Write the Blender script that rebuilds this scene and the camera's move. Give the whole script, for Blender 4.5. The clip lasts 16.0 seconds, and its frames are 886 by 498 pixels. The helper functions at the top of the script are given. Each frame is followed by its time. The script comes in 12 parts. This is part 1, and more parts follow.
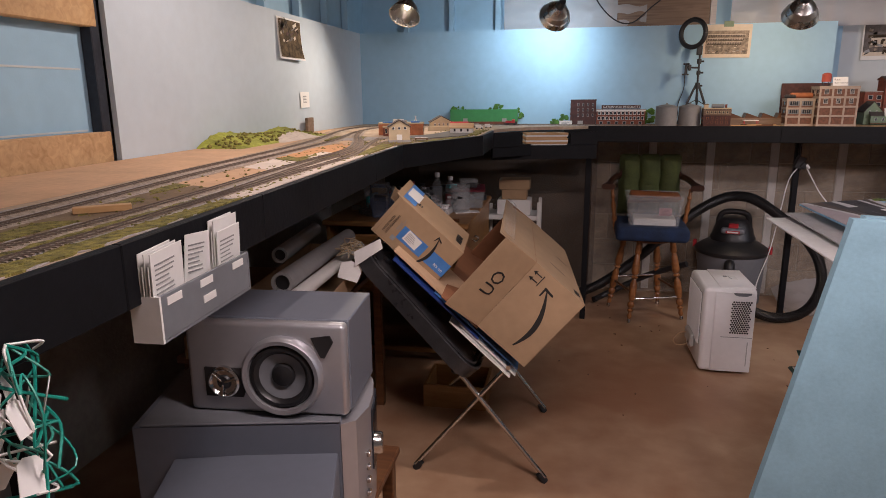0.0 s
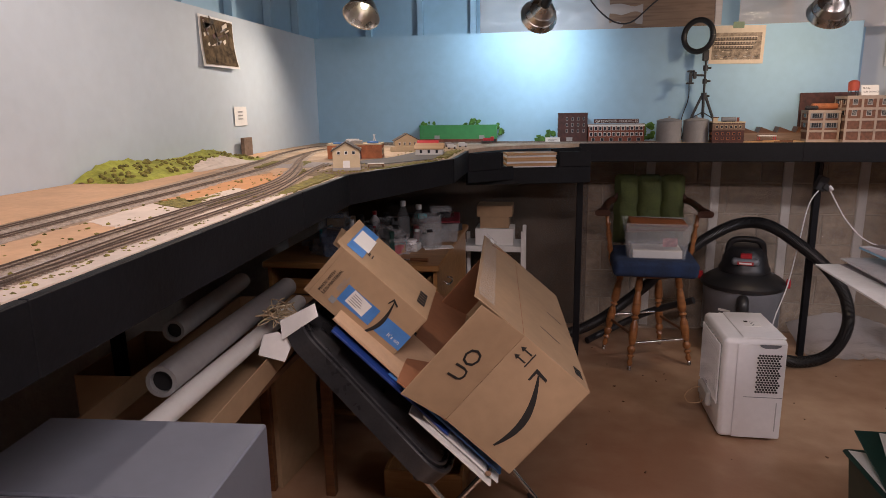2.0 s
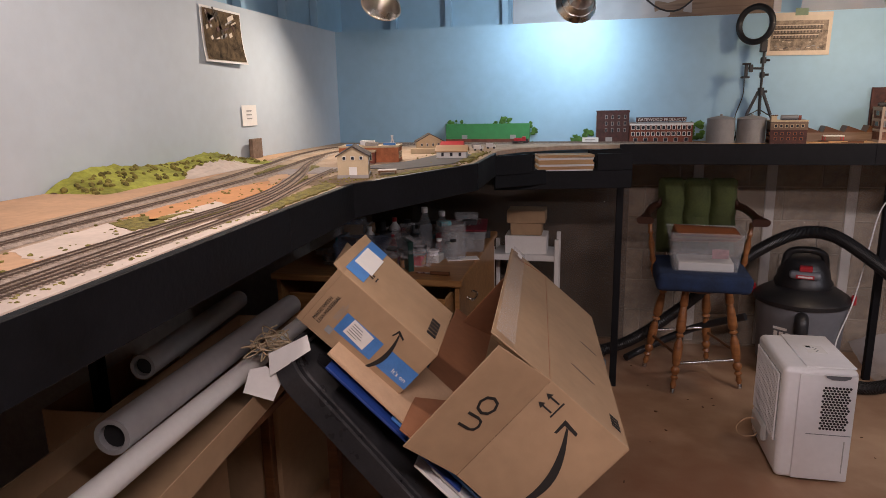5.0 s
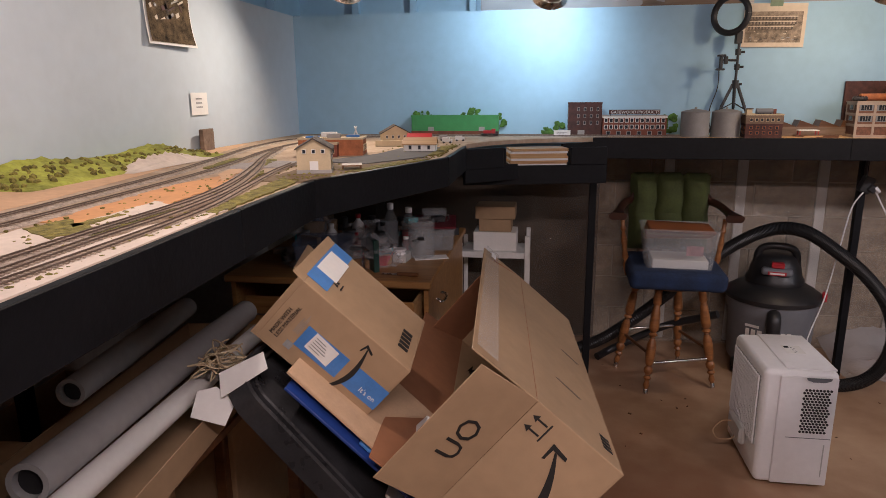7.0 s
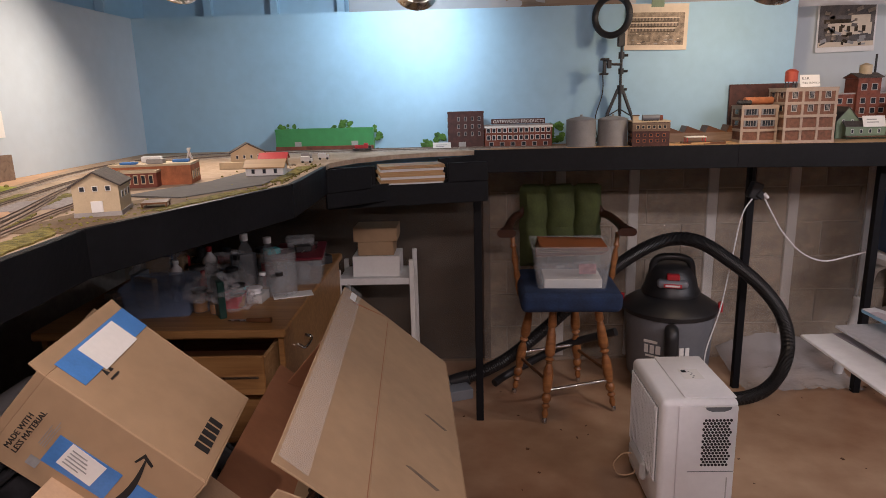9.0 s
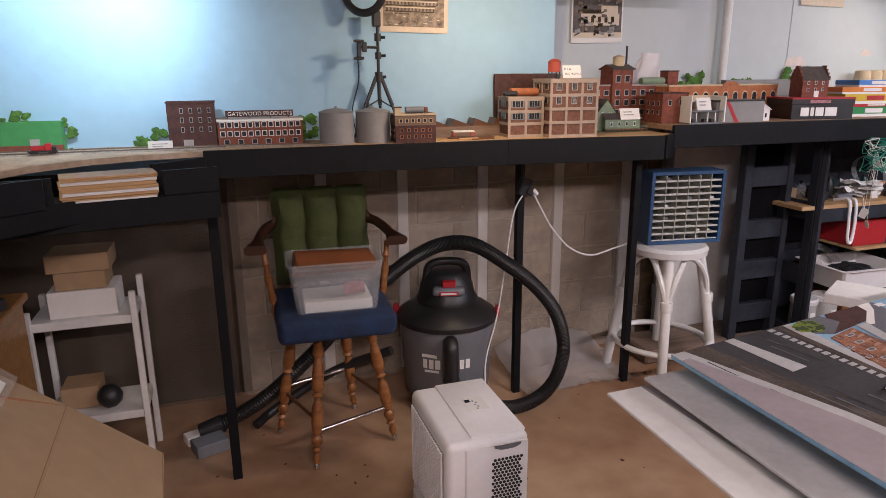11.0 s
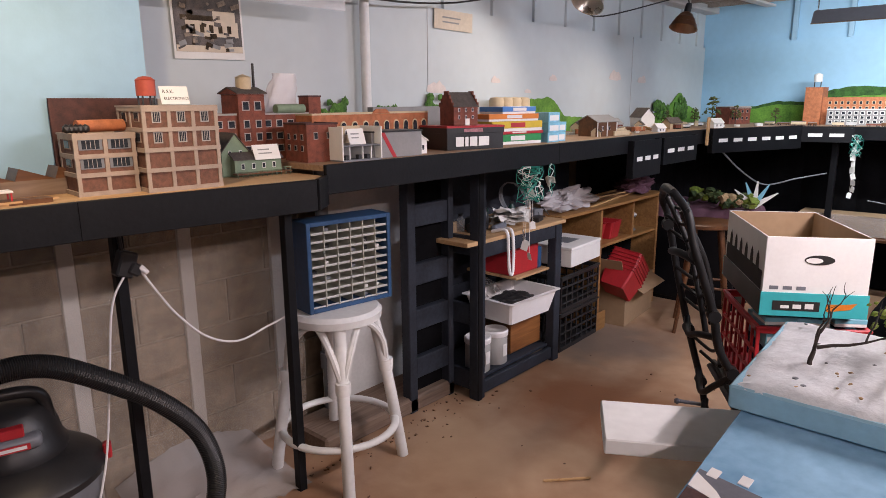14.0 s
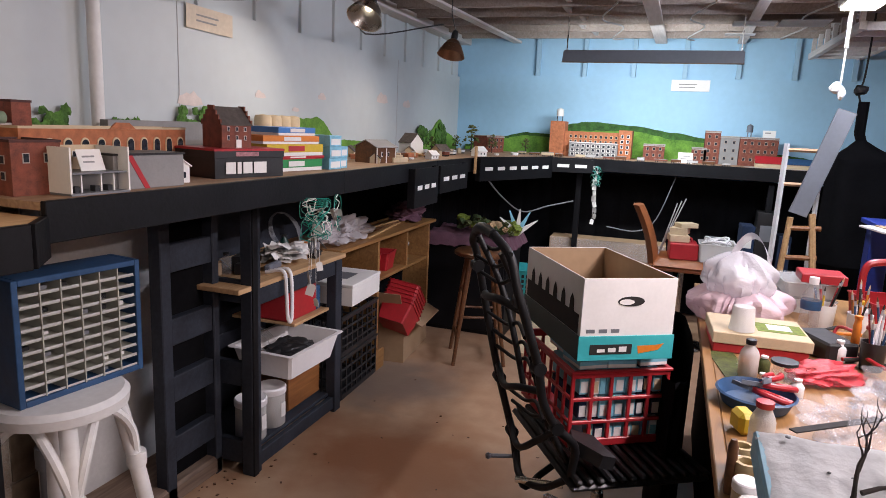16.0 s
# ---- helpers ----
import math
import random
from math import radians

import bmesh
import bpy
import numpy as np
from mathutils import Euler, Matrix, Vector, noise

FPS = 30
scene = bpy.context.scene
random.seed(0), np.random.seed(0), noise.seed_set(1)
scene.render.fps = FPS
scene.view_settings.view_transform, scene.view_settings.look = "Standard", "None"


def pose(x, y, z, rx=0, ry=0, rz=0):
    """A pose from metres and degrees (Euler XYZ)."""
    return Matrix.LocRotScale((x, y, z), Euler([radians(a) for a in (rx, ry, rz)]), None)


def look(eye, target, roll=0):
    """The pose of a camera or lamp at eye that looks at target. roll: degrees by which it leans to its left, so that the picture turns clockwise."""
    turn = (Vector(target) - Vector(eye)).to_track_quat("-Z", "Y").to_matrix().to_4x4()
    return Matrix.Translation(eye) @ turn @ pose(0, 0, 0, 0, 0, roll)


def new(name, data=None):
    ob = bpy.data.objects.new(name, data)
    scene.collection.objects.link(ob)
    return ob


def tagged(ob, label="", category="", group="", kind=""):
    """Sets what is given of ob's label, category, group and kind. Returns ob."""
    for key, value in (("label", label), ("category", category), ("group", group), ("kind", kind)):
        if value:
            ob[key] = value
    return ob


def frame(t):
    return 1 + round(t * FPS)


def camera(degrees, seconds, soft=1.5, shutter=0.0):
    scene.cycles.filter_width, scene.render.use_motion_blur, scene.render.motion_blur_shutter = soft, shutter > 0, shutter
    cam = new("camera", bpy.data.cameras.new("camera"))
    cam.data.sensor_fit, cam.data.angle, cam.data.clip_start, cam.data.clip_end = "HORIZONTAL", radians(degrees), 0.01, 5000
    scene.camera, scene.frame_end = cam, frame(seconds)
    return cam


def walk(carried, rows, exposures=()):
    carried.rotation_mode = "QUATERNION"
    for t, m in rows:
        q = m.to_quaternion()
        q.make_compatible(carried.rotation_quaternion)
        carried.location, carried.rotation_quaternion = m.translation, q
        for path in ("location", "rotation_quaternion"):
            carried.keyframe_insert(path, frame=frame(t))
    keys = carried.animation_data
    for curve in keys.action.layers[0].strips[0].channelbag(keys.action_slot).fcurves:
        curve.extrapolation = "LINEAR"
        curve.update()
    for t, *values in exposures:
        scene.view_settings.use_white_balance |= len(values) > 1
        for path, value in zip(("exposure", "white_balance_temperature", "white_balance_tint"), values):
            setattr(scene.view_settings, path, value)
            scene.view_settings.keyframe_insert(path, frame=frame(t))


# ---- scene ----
cam = camera(68.2, 16.0, soft=0.4)
METRES, EYE, TILT, LEAN, TURN = 3.5, 1.6, 0.0, 0.0, 0.0
PATH = [
    (0, (0.712, -0.129, 1.549), (0.339, 1.781, 1.089), -0.5),
    (0.5, (0.661, 0.03, 1.558), (0.437, 1.973, 1.138), -0.9),
    (1, (0.648, 0.213, 1.561), (0.395, 2.156, 1.16), -1.4),
    (1.5, (0.686, 0.379, 1.569), (0.344, 2.301, 1.138), -1.4),
    (2, (0.666, 0.535, 1.558), (0.344, 2.462, 1.131), -0.9),
    (2.5, (0.611, 0.663, 1.562), (0.389, 2.599, 1.111), -0.9),
    (3, (0.62, 0.774, 1.562), (0.412, 2.711, 1.109), -1.2),
    (3.5, (0.657, 0.825, 1.565), (0.342, 2.748, 1.117), -1.2),
    (4, (0.676, 0.831, 1.566), (0.3, 2.746, 1.13), -0.6),
    (4.2, (0.674, 0.826, 1.566), (0.274, 2.737, 1.135), -1.0),
    (6.3, (0.686, 0.909, 1.572), (0.233, 2.803, 1.117), -0.9),
    (6.5, (0.67, 0.93, 1.564), (0.232, 2.828, 1.11), -0.5),
    (7, (0.612, 0.997, 1.56), (0.297, 2.917, 1.096), -0.5),
    (7.5, (0.575, 1.059, 1.546), (0.373, 2.985, 1.046), -0.6),
    (8, (0.608, 1.157, 1.558), (0.431, 3.092, 1.082), -0.7),
    (8.5, (0.692, 1.281, 1.575), (0.549, 3.226, 1.133), -0.8),
    (8.8, (0.75, 1.32, 1.582), (0.639, 3.267, 1.141), -0.7),
    (9, (0.764, 1.367, 1.583), (0.701, 3.313, 1.127), -1.5),
    (9.5, (0.797, 1.478, 1.584), (0.926, 3.423, 1.136), -0.7),
    (9.7, (0.786, 1.536, 1.601), (1.018, 3.466, 1.131), -0.3),
    (11.8, (1.001, 2.067, 1.589), (1.865, 3.802, 1.096), -1.3),
    (12, (1.012, 2.128, 1.591), (1.983, 3.81, 1.112), -1.5),
    (12.5, (1.068, 2.251, 1.588), (2.254, 3.794, 1.129), -1.0),
    (13, (1.197, 2.358, 1.587), (2.468, 3.844, 1.169), -0.0),
    (13.3, (1.285, 2.387, 1.58), (2.573, 3.855, 1.148), -0.6),
    (13.5, (1.328, 2.434, 1.582), (2.645, 3.867, 1.122), -0.7),
    (14, (1.385, 2.541, 1.581), (2.84, 3.842, 1.143), -0.4),
    (14.5, (1.386, 2.676, 1.589), (3.003, 3.778, 1.181), -0.1),
    (15, (1.418, 2.776, 1.589), (3.09, 3.793, 1.174), -0.0),
    (15.5, (1.556, 2.862, 1.594), (3.316, 3.732, 1.213), 1.3),
    (16, (1.657, 2.945, 1.591), (3.515, 3.587, 1.222), 2.6),
]
walk(cam, [(t, look(eye, target, roll)) for t, eye, target, roll in PATH], exposures=[(0.0, -0.25), (4.0, -0.25), (9.0, -0.15), (12.0, 0.26), (14.0, 0.24), (16.0, 0.06)])

# ---- world and lights ----
world = bpy.data.worlds.new("world")
scene.world = world
world.use_nodes = True
world.node_tree.nodes["Background"].inputs[0].default_value = (0.55, 0.62, 0.75, 1)
world.node_tree.nodes["Background"].inputs[1].default_value = 0.006
scene.view_settings.exposure = 0.0


def spot_lamp(eye, target, watts, colour, size=110, blend=0.6, radius=0.03):
    d = bpy.data.lights.new("bulb_light", "SPOT")
    d.energy, d.color, d.spot_size, d.spot_blend, d.shadow_soft_size = watts, colour, radians(size), blend, radius
    o = new("bulb_light", d)
    o.matrix_world = look(eye, target)
    return o


def area_lamp(eye, target, watts, colour, w, h, spread=138):
    d = bpy.data.lights.new("tube_light", "AREA")
    d.shape, d.size, d.size_y, d.energy, d.color = "RECTANGLE", w, h, watts, colour
    d.spread = radians(spread)
    o = new("tube_light", d)
    o.matrix_world = look(eye, target)
    return o


WARM, COOL, NEUT = (1.0, 0.82, 0.68), (0.80, 0.90, 1.0), (1.0, 0.93, 0.86)
# clamp lamps over the benches: place, aim, strength, colour
CLAMPS = [
    ((-0.31, 4.0, 2.06), (-0.40, 3.4, 1.3), 42, WARM),
    ((0.60, 4.14, 2.03), (0.43, 4.67, 1.80), 33, COOL),
    ((1.94, 4.0, 1.99), (2.0, 4.6, 1.50), 18, (1.0, 0.74, 0.50)),
    ((4.92, 4.55, 2.17), (4.3, 4.62, 1.3), 16, (1.0, 0.84, 0.70)),
    ((6.16, 4.5, 2.13), (5.9, 4.55, 1.3), 15, (1.0, 0.84, 0.70)),
    ((0.15, 2.15, 2.36), (-0.62, 2.2, 1.38), 52, (1.0, 0.80, 0.72)),
]
CONES = [(170, 1.0), (146, 1.0), (172, 1.0), (165, 1.0), (165, 1.0), (150, 1.0)]
TUBE_COLS = [(1.0, 0.80, 0.80), (1.0, 0.86, 0.90), (0.86, 0.88, 1.05)]
# strip lights: x, y, z, length, width, turn, lit, watts
TUBES = [(1.05, 0.6, 2.33, 1.2, 0.16, 0, True, 52), (3.6, 1.7, 2.32, 1.2, 0.16, 0, True, 68), (5.48, 2.07, 2.33, 1.2, 0.20, 0, True, 58)]

# ---- materials ----
def mat(name, c, rough=0.6, metal=0.0, vary=0.12, scale=8.0, bump=0.0, bscale=60.0, c2=None, spec=0.5, dirt=0.0, rand=0.0, trans=0.0, coat=0.0):
    """A surface with mottling at two sizes, fine relief and worn roughness."""
    m = bpy.data.materials.new(name)
    m.use_nodes = True
    nt = m.node_tree
    N, L = nt.nodes, nt.links
    bs = N["Principled BSDF"]
    tc = N.new("ShaderNodeTexCoord")
    n1 = N.new("ShaderNodeTexNoise")
    n1.inputs["Scale"].default_value, n1.inputs["Detail"].default_value = scale, 6
    n2 = N.new("ShaderNodeTexNoise")
    n2.inputs["Scale"].default_value, n2.inputs["Detail"].default_value = scale * 9, 4
    L.new(tc.outputs["Object"], n1.inputs["Vector"])
    L.new(tc.outputs["Object"], n2.inputs["Vector"])
    mx = N.new("ShaderNodeMix")
    mx.data_type = "FLOAT"
    mx.inputs[0].default_value = 0.35
    L.new(n1.outputs["Fac"], mx.inputs[2])
    L.new(n2.outputs["Fac"], mx.inputs[3])
    ramp = N.new("ShaderNodeValToRGB")
    lo = tuple(max(0, v * (1 - vary * 1.6)) for v in c)
    hi = c2 if c2 else tuple(min(1, v * (1 + vary)) for v in c)
    ramp.color_ramp.elements[0].position, ramp.color_ramp.elements[1].position = 0.32, 0.68
    ramp.color_ramp.elements[0].color, ramp.color_ramp.elements[1].color = (*lo, 1), (*hi, 1)
    L.new(mx.outputs[0], ramp.inputs["Fac"])
    col = ramp.outputs["Color"]
    if rand > 0:
        oi = N.new("ShaderNodeObjectInfo")
        hs = N.new("ShaderNodeHueSaturation")
        mr = N.new("ShaderNodeMapRange")
        mr.inputs[3].default_value, mr.inputs[4].default_value = 1 - rand, 1 + rand
        L.new(oi.outputs["Random"], mr.inputs[0])
        L.new(mr.outputs[0], hs.inputs["Value"])
        L.new(col, hs.inputs["Color"])
        col = hs.outputs["Color"]
    L.new(col, bs.inputs["Base Color"])
    rr = N.new("ShaderNodeMapRange")
    rr.inputs[3].default_value, rr.inputs[4].default_value = max(0.02, rough - 0.12), min(1, rough + 0.12)
    L.new(n1.outputs["Fac"], rr.inputs[0])
    L.new(rr.outputs[0], bs.inputs["Roughness"])
    bs.inputs["Metallic"].default_value = metal
    bs.inputs["Specular IOR Level"].default_value = spec
    bs.inputs["Transmission Weight"].default_value = trans
    bs.inputs["Coat Weight"].default_value = coat
    if bump > 0:
        n3 = N.new("ShaderNodeTexNoise")
        n3.inputs["Scale"].default_value, n3.inputs["Detail"].default_value = bscale, 5
        L.new(tc.outputs["Object"], n3.inputs["Vector"])
        b = N.new("ShaderNodeBump")
        b.inputs["Strength"].default_value, b.inputs["Distance"].default_value = bump, 0.004
        L.new(n3.outputs["Fac"], b.inputs["Height"])
        L.new(b.outputs["Normal"], bs.inputs["Normal"])
    return m


def wood(name, c, c2, rough=0.5, along=(1, 12, 12), scale=3.0, bump=0.15):
    """Timber: grain stretched along one axis."""
    m = bpy.data.materials.new(name)
    m.use_nodes = True
    N, L = m.node_tree.nodes, m.node_tree.links
    bs = N["Principled BSDF"]
    tc, mp = N.new("ShaderNodeTexCoord"), N.new("ShaderNodeMapping")
    mp.inputs["Scale"].default_value = along
    n1, n2 = N.new("ShaderNodeTexNoise"), N.new("ShaderNodeTexNoise")
    n1.inputs["Scale"].default_value, n1.inputs["Detail"].default_value, n1.inputs["Distortion"].default_value = scale, 8, 1.2
    n2.inputs["Scale"].default_value = 2.2
    L.new(tc.outputs["Object"], mp.inputs["Vector"])
    L.new(mp.outputs["Vector"], n1.inputs["Vector"])
    L.new(tc.outputs["Object"], n2.inputs["Vector"])
    mx = N.new("ShaderNodeMix")
    mx.data_type = "FLOAT"
    mx.inputs[0].default_value = 0.3
    L.new(n1.outputs["Fac"], mx.inputs[2])
    L.new(n2.outputs["Fac"], mx.inputs[3])
    ramp = N.new("ShaderNodeValToRGB")
    ramp.color_ramp.elements[0].position, ramp.color_ramp.elements[1].position = 0.35, 0.65
    ramp.color_ramp.elements[0].color, ramp.color_ramp.elements[1].color = (*c, 1), (*c2, 1)
    L.new(mx.outputs[0], ramp.inputs["Fac"])
    L.new(ramp.outputs["Color"], bs.inputs["Base Color"])
    bs.inputs["Roughness"].default_value = rough
    b = N.new("ShaderNodeBump")
    b.inputs["Strength"].default_value, b.inputs["Distance"].default_value = bump, 0.003
    L.new(n1.outputs["Fac"], b.inputs["Height"])
    L.new(b.outputs["Normal"], bs.inputs["Normal"])
    return m


def glass(name, c=(1, 1, 1), rough=0.05, alpha=0.35):
    """Thin clear plastic or glass: mostly see-through with a gloss."""
    m = bpy.data.materials.new(name)
    m.use_nodes = True
    N, L = m.node_tree.nodes, m.node_tree.links
    bs = N["Principled BSDF"]
    tr, mix = N.new("ShaderNodeBsdfTransparent"), N.new("ShaderNodeMixShader")
    bs.inputs["Base Color"].default_value = (*c, 1)
    bs.inputs["Roughness"].default_value = rough
    nz = N.new("ShaderNodeTexNoise")
    nz.inputs["Scale"].default_value = 25
    b = N.new("ShaderNodeBump")
    b.inputs["Strength"].default_value, b.inputs["Distance"].default_value = 0.35, 0.01
    L.new(nz.outputs["Fac"], b.inputs["Height"])
    L.new(b.outputs["Normal"], bs.inputs["Normal"])
    mix.inputs[0].default_value = alpha
    L.new(tr.outputs[0], mix.inputs[1])
    L.new(bs.outputs[0], mix.inputs[2])
    L.new(mix.outputs[0], N["Material Output"].inputs["Surface"])
    return m


def glow(name, c, s):
    m = bpy.data.materials.new(name)
    m.use_nodes = True
    bs = m.node_tree.nodes["Principled BSDF"]
    bs.inputs["Base Color"].default_value = (*c, 1)
    bs.inputs["Emission Color"].default_value = (*c, 1)
    bs.inputs["Emission Strength"].default_value = s
    return m


M_FLOOR = mat("floor paint", (0.31, 0.155, 0.085), 0.40, vary=0.10, scale=0.8, bump=0.14, bscale=45, c2=(0.50, 0.345, 0.225))
def stain(m, centre, radii, colour, most, seed):
    """A worn or soiled patch with a ragged edge on the floor paint."""
    N, L = m.node_tree.nodes, m.node_tree.links
    bs = N["Principled BSDF"]
    old = bs.inputs["Base Color"].links[0].from_socket
    tc = N.new("ShaderNodeTexCoord")
    mp = N.new("ShaderNodeMapping")
    mp.vector_type = "TEXTURE"
    mp.inputs["Location"].default_value = (*centre, 0)
    mp.inputs["Scale"].default_value = (*radii, 1)
    ln = N.new("ShaderNodeVectorMath")
    ln.operation = "LENGTH"
    L.new(tc.outputs["Object"], mp.inputs["Vector"])
    L.new(mp.outputs[0], ln.inputs[0])
    nz = N.new("ShaderNodeTexNoise")
    nz.inputs["Scale"].default_value, nz.inputs["Detail"].default_value, nz.inputs["Distortion"].default_value = 2.6 + 0.3 * seed, 9, 0.6
    L.new(tc.outputs["Object"], nz.inputs["Vector"])
    ad = N.new("ShaderNodeMath")
    ad.operation = "MULTIPLY_ADD"
    ad.inputs[1].default_value = 1.5
    L.new(nz.outputs["Fac"], ad.inputs[0])
    L.new(ln.outputs["Value"], ad.inputs[2])
    mr = N.new("ShaderNodeMapRange")
    mr.inputs[1].default_value, mr.inputs[2].default_value, mr.inputs[3].default_value, mr.inputs[4].default_value = 1.15, 1.85, most, 0.0
    L.new(ad.outputs[0], mr.inputs[0])
    mx = N.new("ShaderNodeMix")
    mx.data_type = "RGBA"
    mx.inputs[7].default_value = (*colour, 1)
    L.new(mr.outputs[0], mx.inputs[0])
    L.new(old, mx.inputs[6])
    L.new(mx.outputs[2], bs.inputs["Base Color"])


stain(M_FLOOR, (4.30, 4.0), (0.55, 0.75), (0.27, 0.105, 0.045), 0.85, 1)
stain(M_FLOOR, (5.25, 4.5), (0.45, 0.45), (0.17, 0.145, 0.13), 0.7, 2)
stain(M_FLOOR, (3.5, 4.3), (0.6, 0.55), (0.50, 0.36, 0.24), 0.6, 3)
stain(M_FLOOR, (1.2, 3.2), (0.8, 0.5), (0.26, 0.115, 0.06), 0.6, 4)
M_BLUE = mat("sky blue wall paint", (0.31, 0.50, 0.65), 0.7, vary=0.06, scale=2, bump=0.08, bscale=150)
M_BLUEW = mat("pale sky panel paint", (0.52, 0.57, 0.59), 0.6, vary=0.04, scale=1.5, bump=0.05, bscale=150)
M_BLOCK = mat("painted block", (0.36, 0.345, 0.32), 0.75, vary=0.2, scale=3, bump=0.5, bscale=60, rand=0.1)
M_BLACK = mat("black fascia paint", (0.0062, 0.0066, 0.0086), 0.55, spec=0.2, vary=0.3, scale=5, bump=0.2, bscale=70)
M_BLKCLOTH = mat("black curtain", (0.006, 0.006, 0.007), 0.95, spec=0.05, vary=0.3, scale=5)
M_JOISTB = wood("grey-brown joist", (0.27, 0.225, 0.195), (0.40, 0.345, 0.31), 0.8)
M_SLATE = mat("slate grey paint", (0.026, 0.031, 0.043), 0.6, spec=0.3, vary=0.3, scale=6, bump=0.25, bscale=60)
M_PLY = wood("plywood", (0.36, 0.21, 0.10), (0.55, 0.36, 0.19), 0.6)
M_PINE = wood("pine", (0.42, 0.24, 0.10), (0.58, 0.37, 0.18), 0.55)
M_OAK = wood("oak veneer", (0.22, 0.105, 0.035), (0.37, 0.20, 0.075), 0.4)
M_DKWOOD = wood("dark turned wood", (0.075, 0.03, 0.014), (0.16, 0.07, 0.028), 0.35)
M_MAPLE = wood("amber turned wood", (0.17, 0.060, 0.018), (0.33, 0.14, 0.047), 0.35)
M_JOIST = wood("grey painted joist", (0.48, 0.46, 0.45), (0.62, 0.59, 0.58), 0.8)
M_SUBFLOOR = wood("subfloor boards", (0.13, 0.085, 0.06), (0.24, 0.17, 0.125), 0.8)
M_CARD = mat("brown cardboard", (0.37, 0.248, 0.145), 0.8, vary=0.1, scale=3, bump=0.06, bscale=25)
# folder brown; on carton flaps it carries inner shade and red bounce as colour
M_REDCARD = mat("red-brown card, shaded insides and folders", (0.29, 0.125, 0.06), 0.85, vary=0.12, scale=3)
M_WHITE = mat("white plastic", (0.82, 0.81, 0.82), 0.4, vary=0.04, scale=5, bump=0.03)
M_WPAINT = mat("white paint", (0.70, 0.70, 0.69), 0.5, vary=0.08, scale=6, bump=0.1)
M_PAPER = mat("white paper", (0.76, 0.75, 0.73), 0.8, vary=0.04, scale=9)
M_BPLAS = mat("black plastic", (0.018, 0.018, 0.02), 0.42, vary=0.2, scale=9, bump=0.1)
M_BRUB = mat("black ribbed hose", (0.012, 0.012, 0.013), 0.4, vary=0.2, scale=9)
M_GPLAS = mat("grey plastic", (0.17, 0.18, 0.20), 0.45, vary=0.08, scale=5, bump=0.05)
M_SILVER = mat("silver plastic", (0.46, 0.46, 0.49), 0.32, metal=0.6, vary=0.05, scale=5)
M_GUN = mat("gunmetal laminate", (0.135, 0.15, 0.185), 0.45, vary=0.06, scale=4)
M_CHROME = mat("chrome", (0.62, 0.61, 0.60), 0.2, metal=1.0, vary=0.08, scale=10)
M_STEEL = mat("spun aluminium", (0.55, 0.53, 0.50), 0.28, metal=1.0, vary=0.1, scale=10)
M_GREENV = mat("green velvet cushion", (0.045, 0.075, 0.022), 0.95, vary=0.4, scale=12, bump=0.3, bscale=200)
M_NAVY = mat("navy cushion", (0.012, 0.028, 0.075), 0.95, vary=0.3, scale=14, bump=0.3, bscale=250)
M_RED = mat("red plastic", (0.42, 0.022, 0.03), 0.4, vary=0.12, scale=6)
M_TEAL = mat("teal print", (0.04, 0.42, 0.45), 0.6, vary=0.08, scale=6)
M_LBLUE = mat("light blue box print", (0.22, 0.52, 0.68), 0.6, vary=0.2, scale=14)
M_TAPE = mat("blue packing tape", (0.07, 0.22, 0.56), 0.35, vary=0.1, scale=20)
M_TRAY = mat("scuffed black plastic", (0.034, 0.034, 0.037), 0.30, vary=0.3, scale=14, bump=0.15, bscale=90)
M_WRAP = mat("crinkled black wrap", (0.010, 0.010, 0.011), 0.22, vary=0.6, scale=30, bump=1.0, bscale=60)
M_MAROON = mat("maroon plastic", (0.13, 0.012, 0.022), 0.4, vary=0.15)
M_DKBLUE = mat("dark blue card", (0.015, 0.045, 0.22), 0.45, vary=0.1)
M_CHIP = mat("bare chipboard", (0.52, 0.35, 0.22), 0.8, vary=0.08, scale=20)
M_PINKPR = mat("faded pink print", (0.42, 0.20, 0.22), 0.7, vary=0.4, scale=60)
M_SMUDGE = mat("grey-brown scuff", (0.17, 0.12, 0.085), 0.8, vary=0.4, scale=40)
M_BRICKP = mat("brown brick panel", (0.17, 0.078, 0.052), 0.85, vary=0.3, scale=60, bump=0.2, bscale=300)
M_TANC = mat("tan concrete frame", (0.36, 0.285, 0.235), 0.8, vary=0.12, scale=30)
M_PHOTOA = mat("aerial photo print", (0.030, 0.026, 0.012), 0.8, vary=0.7, scale=26, c2=(0.19, 0.135, 0.08), spec=0.06)
M_INK = mat("black ink", (0.015, 0.013, 0.012), 0.8, vary=0.2)
M_GINK = mat("grey ink", (0.28, 0.28, 0.28), 0.8, vary=0.2)
M_CHAIRB = mat("worn black nylon", (0.0085, 0.0085, 0.0095), 0.5, spec=0.3, vary=0.3, scale=14, bump=0.15)
M_BINBLUE = mat("navy painted frame", (0.022, 0.07, 0.165), 0.5, vary=0.2, scale=7, bump=0.1)
M_CLEAR = glass("clear plastic", (0.62, 0.64, 0.66), 0.10, 0.17)
M_BCLEAR = glass("blue clear plastic", (0.30, 0.40, 0.62), 0.10, 0.30)
M_FROST = glass("frosted plastic", (0.72, 0.72, 0.70), 0.35, 0.62)
M_SHEET = glass("polythene sheet", (0.36, 0.32, 0.27), 0.10, 0.24)
